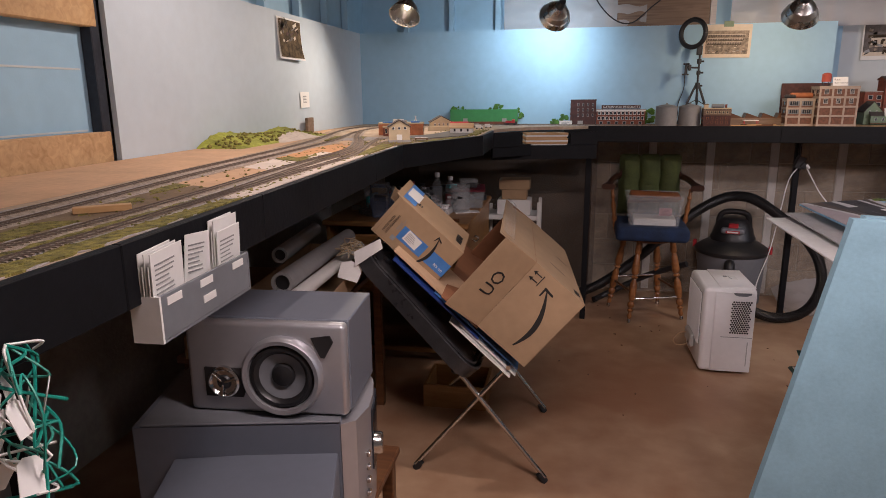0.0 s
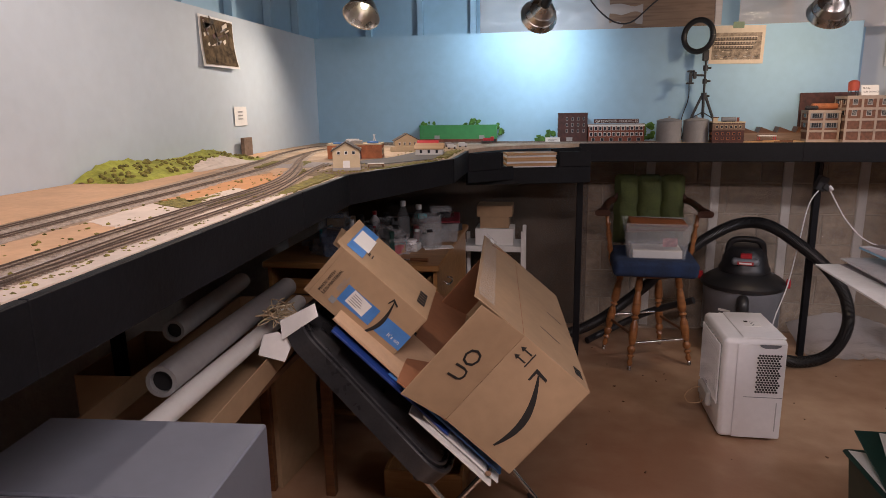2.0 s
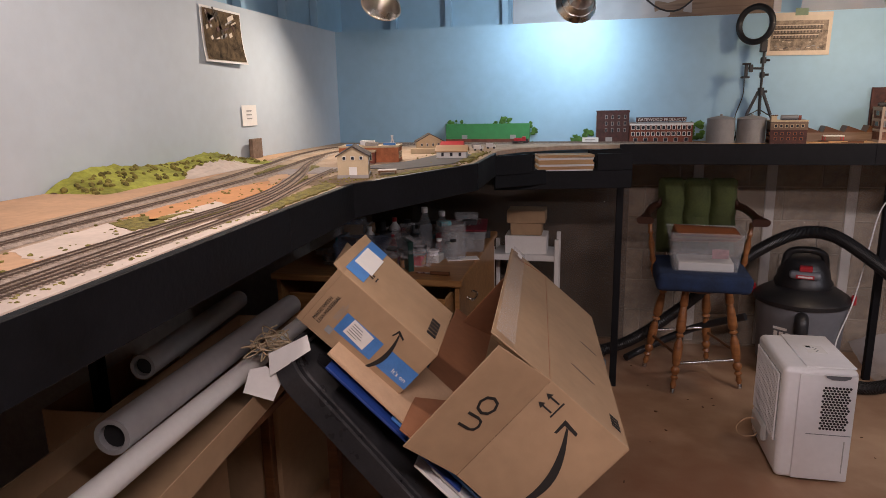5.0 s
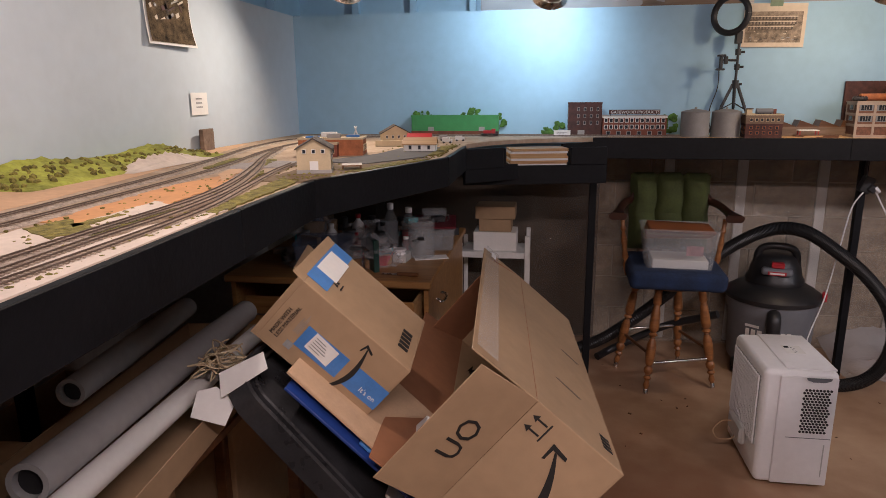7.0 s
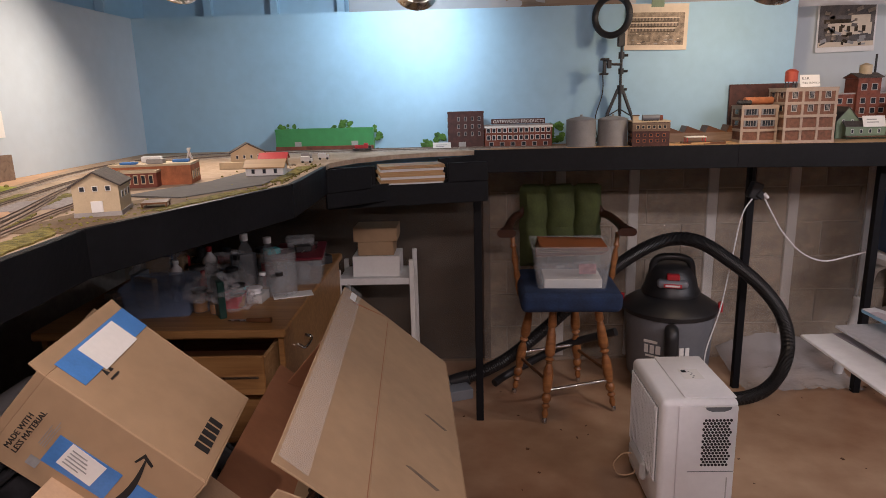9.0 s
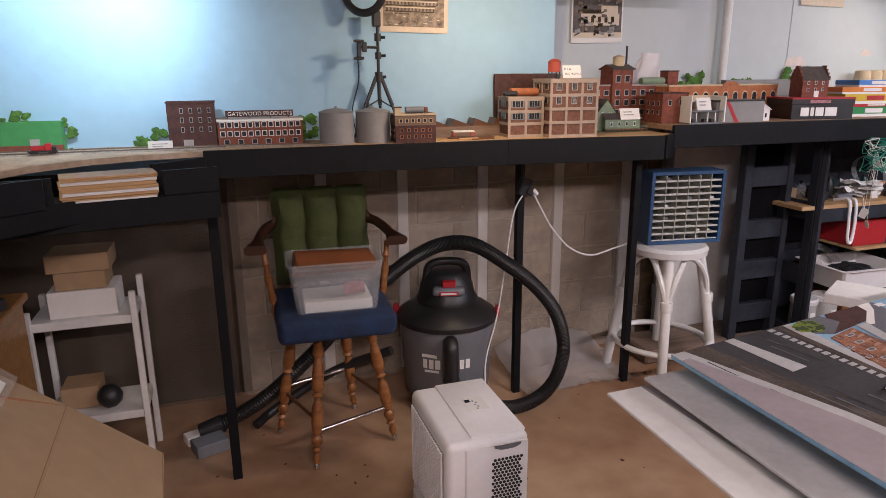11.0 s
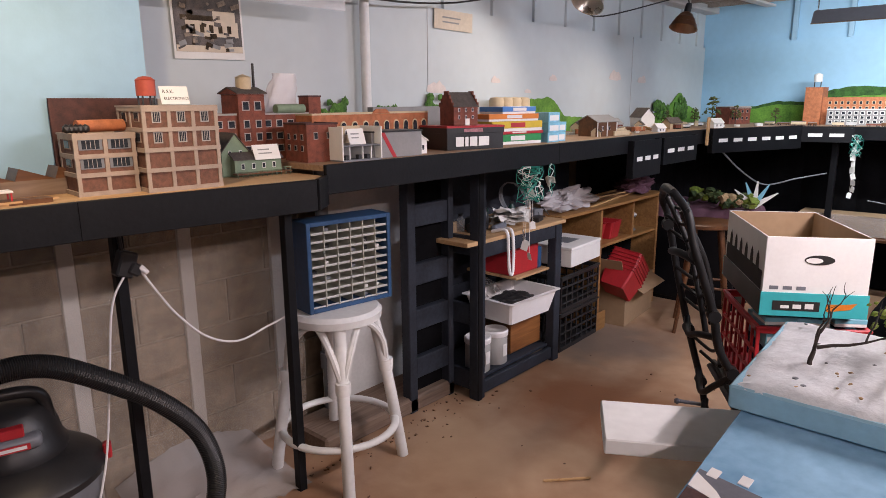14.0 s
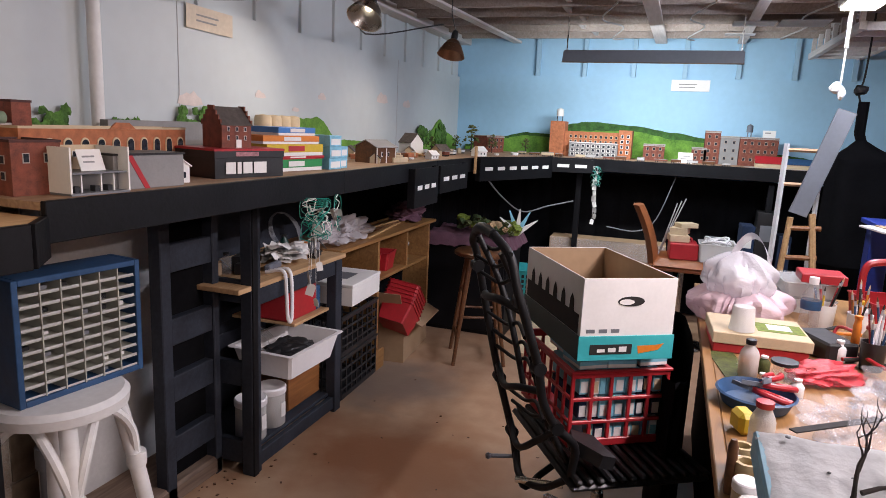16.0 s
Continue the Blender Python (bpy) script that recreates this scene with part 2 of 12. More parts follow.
# wall film: the glare lying on it is put into a paler haze
M_FILMW = glass("glare-hazed polythene", (0.58, 0.51, 0.43), 0.12, 0.34)
M_FILMU = glass("milky polythene", (0.62, 0.60, 0.60), 0.15, 0.5)
M_BRICK = mat("red brick", (0.20, 0.058, 0.036), 0.8, vary=0.35, scale=40, bump=0.2, bscale=300)
M_BRICKD = mat("dark brick", (0.075, 0.03, 0.026), 0.8, vary=0.35, scale=40, bump=0.2, bscale=300)
M_BRICKO = mat("orange brick", (0.42, 0.145, 0.062), 0.8, vary=0.25, scale=40, bump=0.2, bscale=300)
M_CONC = mat("concrete grey", (0.36, 0.34, 0.325), 0.8, vary=0.1, scale=20)
M_TANK = mat("grey tank", (0.24, 0.235, 0.235), 0.6, vary=0.1, scale=14, bump=0.1)
M_CREAM = mat("cream clapboard", (0.55, 0.44, 0.29), 0.7, vary=0.08, scale=30)
M_ROOF = mat("dark shingle", (0.085, 0.07, 0.062), 0.85, vary=0.3, scale=60, bump=0.3, bscale=200)
M_GLASSD = mat("dark panes", (0.03, 0.035, 0.045), 0.15, vary=0.4, scale=60)
M_SEAGRN = mat("sea green clapboard", (0.19, 0.26, 0.175), 0.75, vary=0.12, scale=40)
M_GRNWALL = mat("green metal siding", (0.05, 0.26, 0.085), 0.6, vary=0.1, scale=30)
M_GRASS = mat("scatter grass", (0.13, 0.115, 0.022), 0.95, vary=0.5, scale=70, bump=1.0, bscale=220, c2=(0.34, 0.29, 0.07))
M_HILL = mat("hill foam green", (0.27, 0.28, 0.035), 0.95, vary=0.3, c2=(0.50, 0.53, 0.09), scale=6, bump=0.7, bscale=120)
M_TREEP = mat("painted foliage", (0.045, 0.14, 0.022), 0.9, vary=0.5, scale=30, bump=0.4, bscale=80, c2=(0.12, 0.28, 0.05))
M_BALLAST = mat("grey ballast", (0.39, 0.32, 0.265), 0.9, vary=0.35, scale=90, bump=0.8, bscale=350)
M_TIE = mat("dusty ties", (0.36, 0.285, 0.225), 0.85, vary=0.3, scale=60)
M_RAIL = mat("weathered rail", (0.15, 0.112, 0.09), 0.5, metal=0.4, vary=0.2, scale=40)
M_LEATHER = mat("tan leatherette", (0.26, 0.085, 0.034), 0.45, vary=0.15, scale=7, bump=0.1)
M_YELLOW = mat("yellow print", (0.62, 0.44, 0.03), 0.5, vary=0.1)
M_GREEN = mat("green print", (0.02, 0.24, 0.065), 0.5, vary=0.15)
M_PGREEN = mat("plant green", (0.09, 0.105, 0.025), 0.8, vary=0.5, scale=25)
M_COPPER = mat("brown lamp reflector", (0.24, 0.13, 0.08), 0.35, metal=0.8, vary=0.15)
M_ORANGE = mat("orange print", (0.65, 0.2, 0.02), 0.5, vary=0.1)
M_BAG = glass("carrier bag film", (0.78, 0.74, 0.76), 0.3, 0.55)
M_FOAM = mat("blue insulation foam", (0.26, 0.45, 0.56), 0.8, vary=0.08, scale=10, bump=0.15, bscale=120)
M_PLASTERT = mat("speckled plaster", (0.62, 0.64, 0.66), 0.85, vary=0.12, scale=14, bump=0.5, bscale=60)
M_TWIG = mat("twig", (0.045, 0.035, 0.03), 0.85, vary=0.3)
M_AMBER = mat("amber fluid", (0.42, 0.18, 0.025), 0.15, vary=0.1)
M_ASPH = mat("model asphalt", (0.115, 0.11, 0.11), 0.9, vary=0.15, scale=30)
M_DGREEN = mat("dark green tote", (0.008, 0.04, 0.032), 0.4, vary=0.15)
M_EARTH = mat("tan scenery earth", (0.38, 0.26, 0.14), 0.9, vary=0.25, scale=14, bump=0.4, bscale=120)

M_PLUM = mat("plum cloth", (0.115, 0.05, 0.075), 0.9, vary=0.2, scale=14, bump=0.3, bscale=120)
M_TEALB = mat("pale teal print", (0.20, 0.50, 0.62), 0.5, vary=0.08, scale=20)
M_LILAC = mat("lilac grey paint", (0.33, 0.29, 0.31), 0.7, vary=0.1, scale=9)
M_GPALE = mat("pale grey paint", (0.46, 0.46, 0.47), 0.7, vary=0.12, scale=9, bump=0.1)
M_SKYP = mat("painted sky", (0.16, 0.36, 0.58), 0.5, vary=0.16, scale=5, bump=0.06, c2=(0.30, 0.52, 0.70))
M_MUDP = mat("painted brown verge", (0.075, 0.058, 0.048), 0.6, vary=0.5, scale=18, c2=(0.13, 0.10, 0.085))
M_WALLP = mat("painted rust-red wall", (0.30, 0.10, 0.055), 0.6, vary=0.5, scale=30, c2=(0.46, 0.20, 0.12))
M_TANP = mat("painted tan gable", (0.46, 0.27, 0.19), 0.6, vary=0.2, scale=20)
M_ROADP = mat("painted asphalt", (0.045, 0.045, 0.052), 0.6, vary=0.35, scale=12)
M_SLATEP = mat("painted slate", (0.13, 0.135, 0.16), 0.6, vary=0.2, scale=12)
M_GREENY = mat("yellow-green foliage", (0.17, 0.23, 0.03), 0.8, vary=0.35, scale=60)
M_BAMBOO = wood("cut bamboo", (0.40, 0.30, 0.15), (0.55, 0.45, 0.26), 0.6)
M_CLEARF = glass("clear film", (0.8, 0.8, 0.84), 0.10, 0.16)
M_PINKM = glass("red film mesh", (0.62, 0.05, 0.07), 0.35, 0.7)
M_BAGP = glass("pink carrier film", (0.74, 0.56, 0.62), 0.25, 0.75)
M_BAGW = glass("white carrier film", (0.70, 0.69, 0.73), 0.22, 0.6)
M_TAN = mat("tan leather", (0.30, 0.10, 0.035), 0.42, vary=0.15, scale=7, bump=0.15, bscale=140)
M_COBALT = mat("cobalt blue paint", (0.03, 0.055, 0.32), 0.4, vary=0.12, scale=6, bump=0.1)
M_BLOCKB = mat("bare tan block", (0.33, 0.255, 0.18), 0.7, vary=0.42, scale=2.2, bump=0.4, bscale=50, rand=0.14)
M_OLIVE = mat("olive velvet", (0.062, 0.078, 0.022), 0.9, vary=0.2, scale=10, bump=0.2, bscale=160)
M_SLEEVE = glass("sleeve film", (1, 1, 1), 0.06, 0.10)
M_LAYOUT = mat("dusty layout ground", (0.40, 0.27, 0.17), 0.9, vary=0.2, scale=5, bump=0.3, bscale=110, c2=(0.56, 0.43, 0.32))
M_BLUEL = mat("pale lilac-blue panel paint", (0.47, 0.545, 0.61), 0.7, vary=0.05, scale=2, bump=0.08, bscale=150)
M_MORTAR = mat("pale mortar", (0.43, 0.37, 0.30), 0.85, vary=0.15, scale=9, bump=0.3)
M_BLUER = mat("bright sky blue paint", (0.33, 0.56, 0.75), 0.7, vary=0.05, scale=2, bump=0.08, bscale=150)

# ---- builders ----
def B():
    return bmesh.new()


def bx(bm, x0, y0, z0, x1, y1, z1, bev=0.0, m=None, seg=1):
    """A box between two corners, bevelled, laid by m."""
    r = bmesh.ops.create_cube(bm, size=1.0, matrix=Matrix.Translation(((x0 + x1) / 2, (y0 + y1) / 2, (z0 + z1) / 2)) @ Matrix.Diagonal((abs(x1 - x0), abs(y1 - y0), abs(z1 - z0), 1)))
    vs = r["verts"]
    if bev > 0:
        es = list({e for v in vs for e in v.link_edges})
        rb = bmesh.ops.bevel(bm, geom=es, offset=bev, segments=seg, affect="EDGES", profile=0.5)
        vs = list({v for f in rb["faces"] for v in f.verts} | {v for v in vs if v.is_valid})
    if m is not None:
        bmesh.ops.transform(bm, matrix=m, verts=vs)
    return vs


def rod(bm, a, b, r0, r1=None, n=10):
    """A tapered round bar from a to b."""
    a, b = Vector(a), Vector(b)
    d = b - a
    m = Matrix.Translation((a + b) / 2) @ d.to_track_quat("Z", "Y").to_matrix().to_4x4()
    bmesh.ops.create_cone(bm, cap_ends=True, segments=n, radius1=r0, radius2=r0 if r1 is None else r1, depth=d.length, matrix=m)


def lathe(bm, prof, n=20, m=None, cap=True):
    """A turned form: prof is (radius, height) from bottom to top."""
    rings = []
    for r, z in prof:
        rings.append([bm.verts.new((r * math.cos(2 * math.pi * k / n), r * math.sin(2 * math.pi * k / n), z)) for k in range(n)])
    for a, b in zip(rings, rings[1:]):
        for k in range(n):
            bm.faces.new((a[k], a[(k + 1) % n], b[(k + 1) % n], b[k]))
    if cap and prof[0][0] > 1e-4:
        bm.faces.new(rings[0][::-1])
    if cap and prof[-1][0] > 1e-4:
        bm.faces.new(rings[-1])
    vs = [v for r in rings for v in r]
    if m is not None:
        bmesh.ops.transform(bm, matrix=m, verts=vs)
    return vs


def smooth_path(pts, k=6):
    """Catmull-Rom points through pts."""
    p = [Vector(q) for q in pts]
    p = [p[0] * 2 - p[1]] + p + [p[-1] * 2 - p[-2]]
    out = []
    for i in range(1, len(p) - 2):
        for j in range(k):
            t = j / k
            a, b, c, d = p[i - 1], p[i], p[i + 1], p[i + 2]
            out.append(0.5 * ((2 * b) + (c - a) * t + (2 * a - 5 * b + 4 * c - d) * t * t + (3 * b - a - 3 * c + d) * t ** 3))
    out.append(p[-2])
    return out


def tube(bm, pts, r, n=8, k=6, rib=0.0):
    """A bent round tube through pts; rib makes every second ring thinner."""
    p = smooth_path(pts, k)
    up = Vector((0.03, 0.05, 1))
    rings = []
    for i, q in enumerate(p):
        d = (p[min(i + 1, len(p) - 1)] - p[max(i - 1, 0)]).normalized()
        if abs(d.dot(up.normalized())) > 0.97:
            up = Vector((1, 0.1, 0.05))
        s = d.cross(up).normalized()
        u = s.cross(d)
        rr = r * (1 - rib * (i % 2))
        rings.append([bm.verts.new(q + rr * (math.cos(2 * math.pi * j / n) * s + math.sin(2 * math.pi * j / n) * u)) for j in range(n)])
        up = u
    for a, b in zip(rings, rings[1:]):
        for j in range(n):
            bm.faces.new((a[j], a[(j + 1) % n], b[(j + 1) % n], b[j]))
    bm.faces.new(rings[0][::-1])
    bm.faces.new(rings[-1])


def prism(bm, poly, z0, z1, m=None):
    """An upright prism on a plan polygon."""
    lo = [bm.verts.new((x, y, z0)) for x, y in poly]
    hi = [bm.verts.new((x, y, z1)) for x, y in poly]
    n = len(poly)
    bm.faces.new(lo[::-1])
    bm.faces.new(hi)
    for i in range(n):
        bm.faces.new((lo[i], lo[(i + 1) % n], hi[(i + 1) % n], hi[i]))
    if m is not None:
        bmesh.ops.transform(bm, matrix=m, verts=lo + hi)
    return lo + hi


def tray(bm, w, d, h, t=0.003, taper=0.12, m=None, lip=0.0):
    """An open tub, wider at the rim, standing on z = 0."""
    vs = []
    def ring(sx, sy, z):
        c = 0.012
        q = [(-sx + c, -sy), (sx - c, -sy), (sx, -sy + c), (sx, sy - c), (sx - c, sy), (-sx + c, sy), (-sx, sy - c), (-sx, -sy + c)]
        r = [bm.verts.new((x, y, z)) for x, y in q]
        vs.extend(r)
        return r
    k = 1 - taper
    rs = [ring(w / 2 * k, d / 2 * k, 0), ring(w / 2, d / 2, h)]
    if lip:
        rs += [ring(w / 2 + lip, d / 2 + lip, h), ring(w / 2 + lip, d / 2 + lip, h + 0.004)]
    rs += [ring(w / 2 - t, d / 2 - t, h + (0.004 if lip else 0)), ring(w / 2 * k - t, d / 2 * k - t, t)]
    bm.faces.new(rs[0][::-1])
    for a, b in zip(rs, rs[1:]):
        for i in range(8):
            bm.faces.new((a[i], a[(i + 1) % 8], b[(i + 1) % 8], b[i]))
    bm.faces.new(rs[-1])
    if m is not None:
        bmesh.ops.transform(bm, matrix=m, verts=vs)


def sheet(bm, w, h, nx, ny, fn):
    """A grid sheet whose points fn(u, v) gives, u and v from 0 to 1."""
    g = [[bm.verts.new(fn(i / nx, j / ny)) for i in range(nx + 1)] for j in range(ny + 1)]
    for j in range(ny):
        for i in range(nx):
            bm.faces.new((g[j][i], g[j][i + 1], g[j + 1][i + 1], g[j + 1][i]))


def blob(bm, c, r, squash=(1, 1, 1), sub=2, rough=0.3, freq=6.0):
    """A lumpy clump."""
    res = bmesh.ops.create_icosphere(bm, subdivisions=sub, radius=1.0)
    for v in res["verts"]:
        k = 1 + rough * noise.noise(v.co * freq * 0.3 + Vector(c) * 7)
        v.co = Vector(c) + Vector((v.co.x * squash[0], v.co.y * squash[1], v.co.z * squash[2])) * r * k


def finish(name, bm, material, smooth=False):
    bmesh.ops.recalc_face_normals(bm, faces=bm.faces)
    me = bpy.data.meshes.new(name)
    bm.to_mesh(me)
    bm.free()
    me.materials.append(material)
    if smooth:
        for p in me.polygons:
            p.use_smooth = True
        me.set_sharp_from_angle(angle=radians(40))
    return new(name, me)


def part(name, bm, material, parent, label="", smooth=False):
    ob = finish(name, bm, material, smooth)
    ob.parent = parent
    if label:
        tagged(ob, label)
    return ob


def thing(name, label, category, x=0, y=0, z=0, rz=0, group="", m=None):
    ob = new(name)
    ob.empty_display_size = 0.05
    ob.matrix_world = m if m is not None else pose(x, y, z, 0, 0, rz)
    return tagged(ob, label, category, group)


def solid(name, bm, material, label, category, group="", kind="", m=None, smooth=False):
    ob = finish(name, bm, material, smooth)
    if m is not None:
        ob.matrix_world = m
    return tagged(ob, label, category, group, kind)


def box_part(name, c, material, parent, bev=0.0, label="", m=None, smooth=False):
    bm = B()
    bx(bm, *c, bev=bev, m=m)
    return part(name, bm, material, parent, label, smooth)


def letters(name, text, size, m, material, parent, depth=0.0006, align="LEFT"):
    """Raised lettering in the built-in font, in the xy plane of m."""
    cu = bpy.data.curves.new(name, "FONT")
    cu.body, cu.size, cu.extrude, cu.align_x, cu.resolution_u = text, size, depth, align, 2
    tmp = bpy.data.objects.new(name, cu)
    me = bpy.data.meshes.new_from_object(tmp)
    bpy.data.objects.remove(tmp)
    me.materials.append(material)
    ob = new(name, me)
    ob.parent = parent
    ob.matrix_local = m
    return ob


def line_bars(parent, m, rows, w, h, material=None, name="text_bar"):
    """Unreadable writing as short bars in the xy plane of m."""
    rnd = random.Random(rows * 7 + int(w * 1000))
    for i in range(rows):
        bm = B()
        ln = w * rnd.uniform(0.55, 1.0)
        y = -h * i / max(rows, 1)
        bx(bm, 0, y - h / rows * 0.16, 0, ln, y + h / rows * 0.16, 0.0006)
        o = part(name, bm, material or M_GINK, parent)
        o.matrix_local = m

# ---- structure ----
L = 1.335  # bench top
def structure(name, bm, material, label="", smooth=False):
    return tagged(finish(name, bm, material, smooth), label, "structure", kind="structure")


bm = B()
bx(bm, -3, -3.2, -0.2, 9.2, 6, 0)
structure("floor", bm, M_FLOOR, "brown painted concrete basement floor, worn and dusty")

# back wall of blocks
bm = B()
bx(bm, -3, 5.16, 0, 8.4, 5.4, 2.75)
wall_back = structure("wall_back", bm, M_MORTAR, "painted concrete block basement wall")
bm = B()
bx(bm, 8.2, -3, 0, 8.4, 5.16, 2.75)
wall_right = structure("wall_right", bm, M_BLUER, "sky blue painted basement wall")
bm = B()
bx(bm, -1.5, -3, 0, -1.3, 5.16, 2.75)
structure("wall_left", bm, M_BLOCK, "painted concrete block basement wall")
bm = B()
bx(bm, -1.5, -3.2, 0, 8.4, -3.0, 2.75)
structure("wall_behind", bm, M_BLOCK, "painted block wall")
bm = B()
bx(bm, -1.5, -3.2, 2.62, 8.4, 5.4, 2.75)
structure("ceiling", bm, M_SUBFLOOR, "bare subfloor boards above the joists")

# sky panels behind the benches
bm = B()
bx(bm, -0.83, 4.67, 1.30, 2.36, 4.69, 1.985)
structure("backdrop_panel_1", bm, M_BLUE, "sky blue painted hardboard backdrop")
bm = B()
bx(bm, -0.85, 1.92, 1.28, -0.83, 4.69, 1.985)
structure("backdrop_panel_2", bm, M_BLUEL, "pale sky painted hardboard backdrop")
bm = B()
bx(bm, 2.36, 5.10, 1.28, 8.2, 5.12, 2.09)
structure("backdrop_panel_3", bm, M_BLUEW, "pale sky painted hardboard backdrop")
bm = B()
bx(bm, 8.17, -0.6, 1.28, 8.19, 5.10, 2.12)
structure("backdrop_panel_4", bm, M_BLUER, "sky blue painted hardboard backdrop")

# bench tops and fascias
L2 = 1.37  # top of the right bench
M_PLYD = wood("weathered plywood", (0.20, 0.115, 0.065), (0.36, 0.23, 0.14), 0.7)


def bench(name, poly, front, label, top_mat, th=0.02, drop=0.10, top=L):
    bm = B()
    prism(bm, poly, top - th, top)
    ob = structure(name, bm, top_mat, label)
    for (x0, y0), (x1, y1) in zip(front, front[1:]):
        d = Vector((x1 - x0, y1 - y0, 0))
        m = pose(x0, y0, 0, 0, 0, math.degrees(math.atan2(d.y, d.x)))
        bm = B()
        bx(bm, 0.0005, -0.018, top - drop, d.length - 0.0005, 0.0, top + 0.003, 0.002, m)
        part("fascia", bm, M_BLACK, ob, "black painted fascia board")
    return ob


LEFT_FRONT = [(0.24, 3.80), (0.24, 3.30), (-0.02, 2.65), (-0.01, 2.2), (0.03, 1.2), (0.05, 0.7), (0.05, -1.2)]

LEFT_POLY = [(-0.83, 4.67), (-0.83, -1.2)] + LEFT_FRONT[::-1] + [(0.24, 3.95), (0.32, 4.12), (0.46, 4.26), (0.62, 4.34), (0.82, 4.38), (0.82, 4.67)]
bench_left = bench("bench_left", LEFT_POLY, LEFT_FRONT[::-1], "long black-edged model railway bench along the wall", M_LAYOUT)
BACK_FRONT = [(0.82, 4.38), (2.0, 4.36), (2.70, 4.28), (2.80, 4.36)]
bench_back = bench("bench_back", [(0.82, 4.38), (2.0, 4.36), (2.70, 4.28), (2.80, 4.36), (2.80, 5.10), (2.36, 5.10), (2.36, 4.67), (0.82, 4.67)], BACK_FRONT, "narrow model railway bench of bare plywood", M_PLY)
RIGHT_FRONT = [(2.80, 4.36), (4.3, 4.36), (5.6, 4.39), (6.30, 4.37), (7.30, 3.98), (7.42, 3.6), (7.48, 0.0)]
bench_right = bench("bench_right", RIGHT_FRONT + [(8.17, 0.0), (8.17, 5.1), (2.80, 5.1)], RIGHT_FRONT, "long model railway bench round the corner", M_PLYD, top=L2)

# notch with a shelf at the inner corner of the bench
bm = B()
for (x0, y0), (x1, y1) in [((0.245, 3.80), (0.40, 3.93)), ((0.66, 4.16), (0.82, 4.30))]:
    d = Vector((x1 - x0, y1 - y0, 0))
    bx(bm, 0, -0.015, L - 0.10, d.length, 0, L - 0.012, 0.002, pose(x0, y0, 0, 0, 0, math.degrees(math.atan2(d.y, d.x))))
d = Vector((0.575, 0.50, 0))
bx(bm, 0, -0.012, L - 0.16, d.length, 0.0, L - 0.09, 0.002, pose(0.245, 3.81, 0, 0, 0, math.degrees(math.atan2(d.y, d.x))))
bx(bm, 0, 0.0, L - 0.105, d.length, 0.10, L - 0.095, 0.001, pose(0.245, 3.81, 0, 0, 0, math.degrees(math.atan2(d.y, d.x))))
notch = part("notch_shelf", bm, M_BLACK, bench_left, "black notch shelf in the fascia")

# posts under the benches
def post(x, y, s=0.034, h=1.24, rz=0, mt=None):
    bm = B()
    bx(bm, -s / 2, -s / 2, 0, s / 2, s / 2, h, 0.002)
    return solid("bench_post", bm, mt or M_BLACK, "black painted square wooden bench post on the floor", "post", "bench posts", m=pose(x, y, 0, 0, 0, rz))


for x, y in [(0.831, 4.37), (2.22, 4.70), (2.82, 4.63), (3.965, 4.60), (0.0, 0.55), (-0.75, 2.4), (7.45, 3.72), (7.5, 2.2), (7.5, 0.8)]:
    post(x, y, 0.045 if x > 7 else 0.036)

# blocks and strapping on the back wall under the bench
block_me = None
rows = [i * 0.205 for i in range(7)]
n_b = 0
for j, z in enumerate(rows):
    x = -0.6 - (0.2 if j % 2 else 0)
    while x < 5.0:
        if block_me is None:
            bm = B()
            bx(bm, 0.004, 0, 0.004, 0.401, 0.012, 0.201, 0.003)
            ob = finish("block", bm, M_BLOCKB)
            block_me = ob.data
        else:
            ob = new("block", block_me)
        ob.location = (x, 5.150, z)
        ob.parent = wall_back
        x += 0.405
        n_b += 1
for i, x in enumerate([1.33, 1.75, 2.20, 2.66, 3.1]):
    bm = B()
    bx(bm, x - 0.028, 5.128, 0.02, x + 0.028, 5.149, 1.30, 0.002)
    tagged(finish("trim", bm, M_WPAINT), "white painted wall strapping", "trim", kind="structure")


def film(u, v):
    x, z = 0.88 + 2.32 * u, 0.01 + 1.29 * v
    k = 0.022 * noise.noise(Vector((x * 5, z * 1.4, 2))) + 0.012 * noise.noise(Vector((x * 17, z * 4, 7))) + 0.006 * noise.noise(Vector((x * 9 + z * 22, z * 30, 4)))
    for zc in (0.36, 0.60, 0.83, 1.04):
        d = (z - zc - 0.03 * noise.noise(Vector((x * 2.2, zc * 9, 1)))) / 0.014
        k -= 0.012 * math.exp(-d * d) * (0.4 + noise.noise(Vector((x * 4, zc * 5, 6))))
    return (x, 5.088 + k, z)


bm = B()
sheet(bm, 1, 1, 150, 130, film)
solid("plastic_sheet", bm, M_FILMW, "wrinkled clear polythene sheet hung over the block wall", "plastic sheet", smooth=True)
bm = B()
sheet(bm, 1, 1, 40, 24, lambda u, v: (0.2 + 1.0 * u, 4.90 + 0.02 * noise.noise(Vector((u * 9, v * 7, 1))), 1.97 + 0.42 * v))
solid("plastic_sheet", bm, M_FILMU, "crinkled clear polythene sheet hung above the backdrop", "plastic sheet", smooth=True)
bm = B()
sheet(bm, 1, 1, 40, 16, lambda u, v: (1.75 + 1.6 * u, 4.86 + 0.03 * noise.noise(Vector((u * 8, v * 6, 3))), 1.97 + 0.47 * v))
solid("plastic_sheet", bm, M_FILMU, "slack clear polythene sheet below the joists", "plastic sheet", smooth=True)
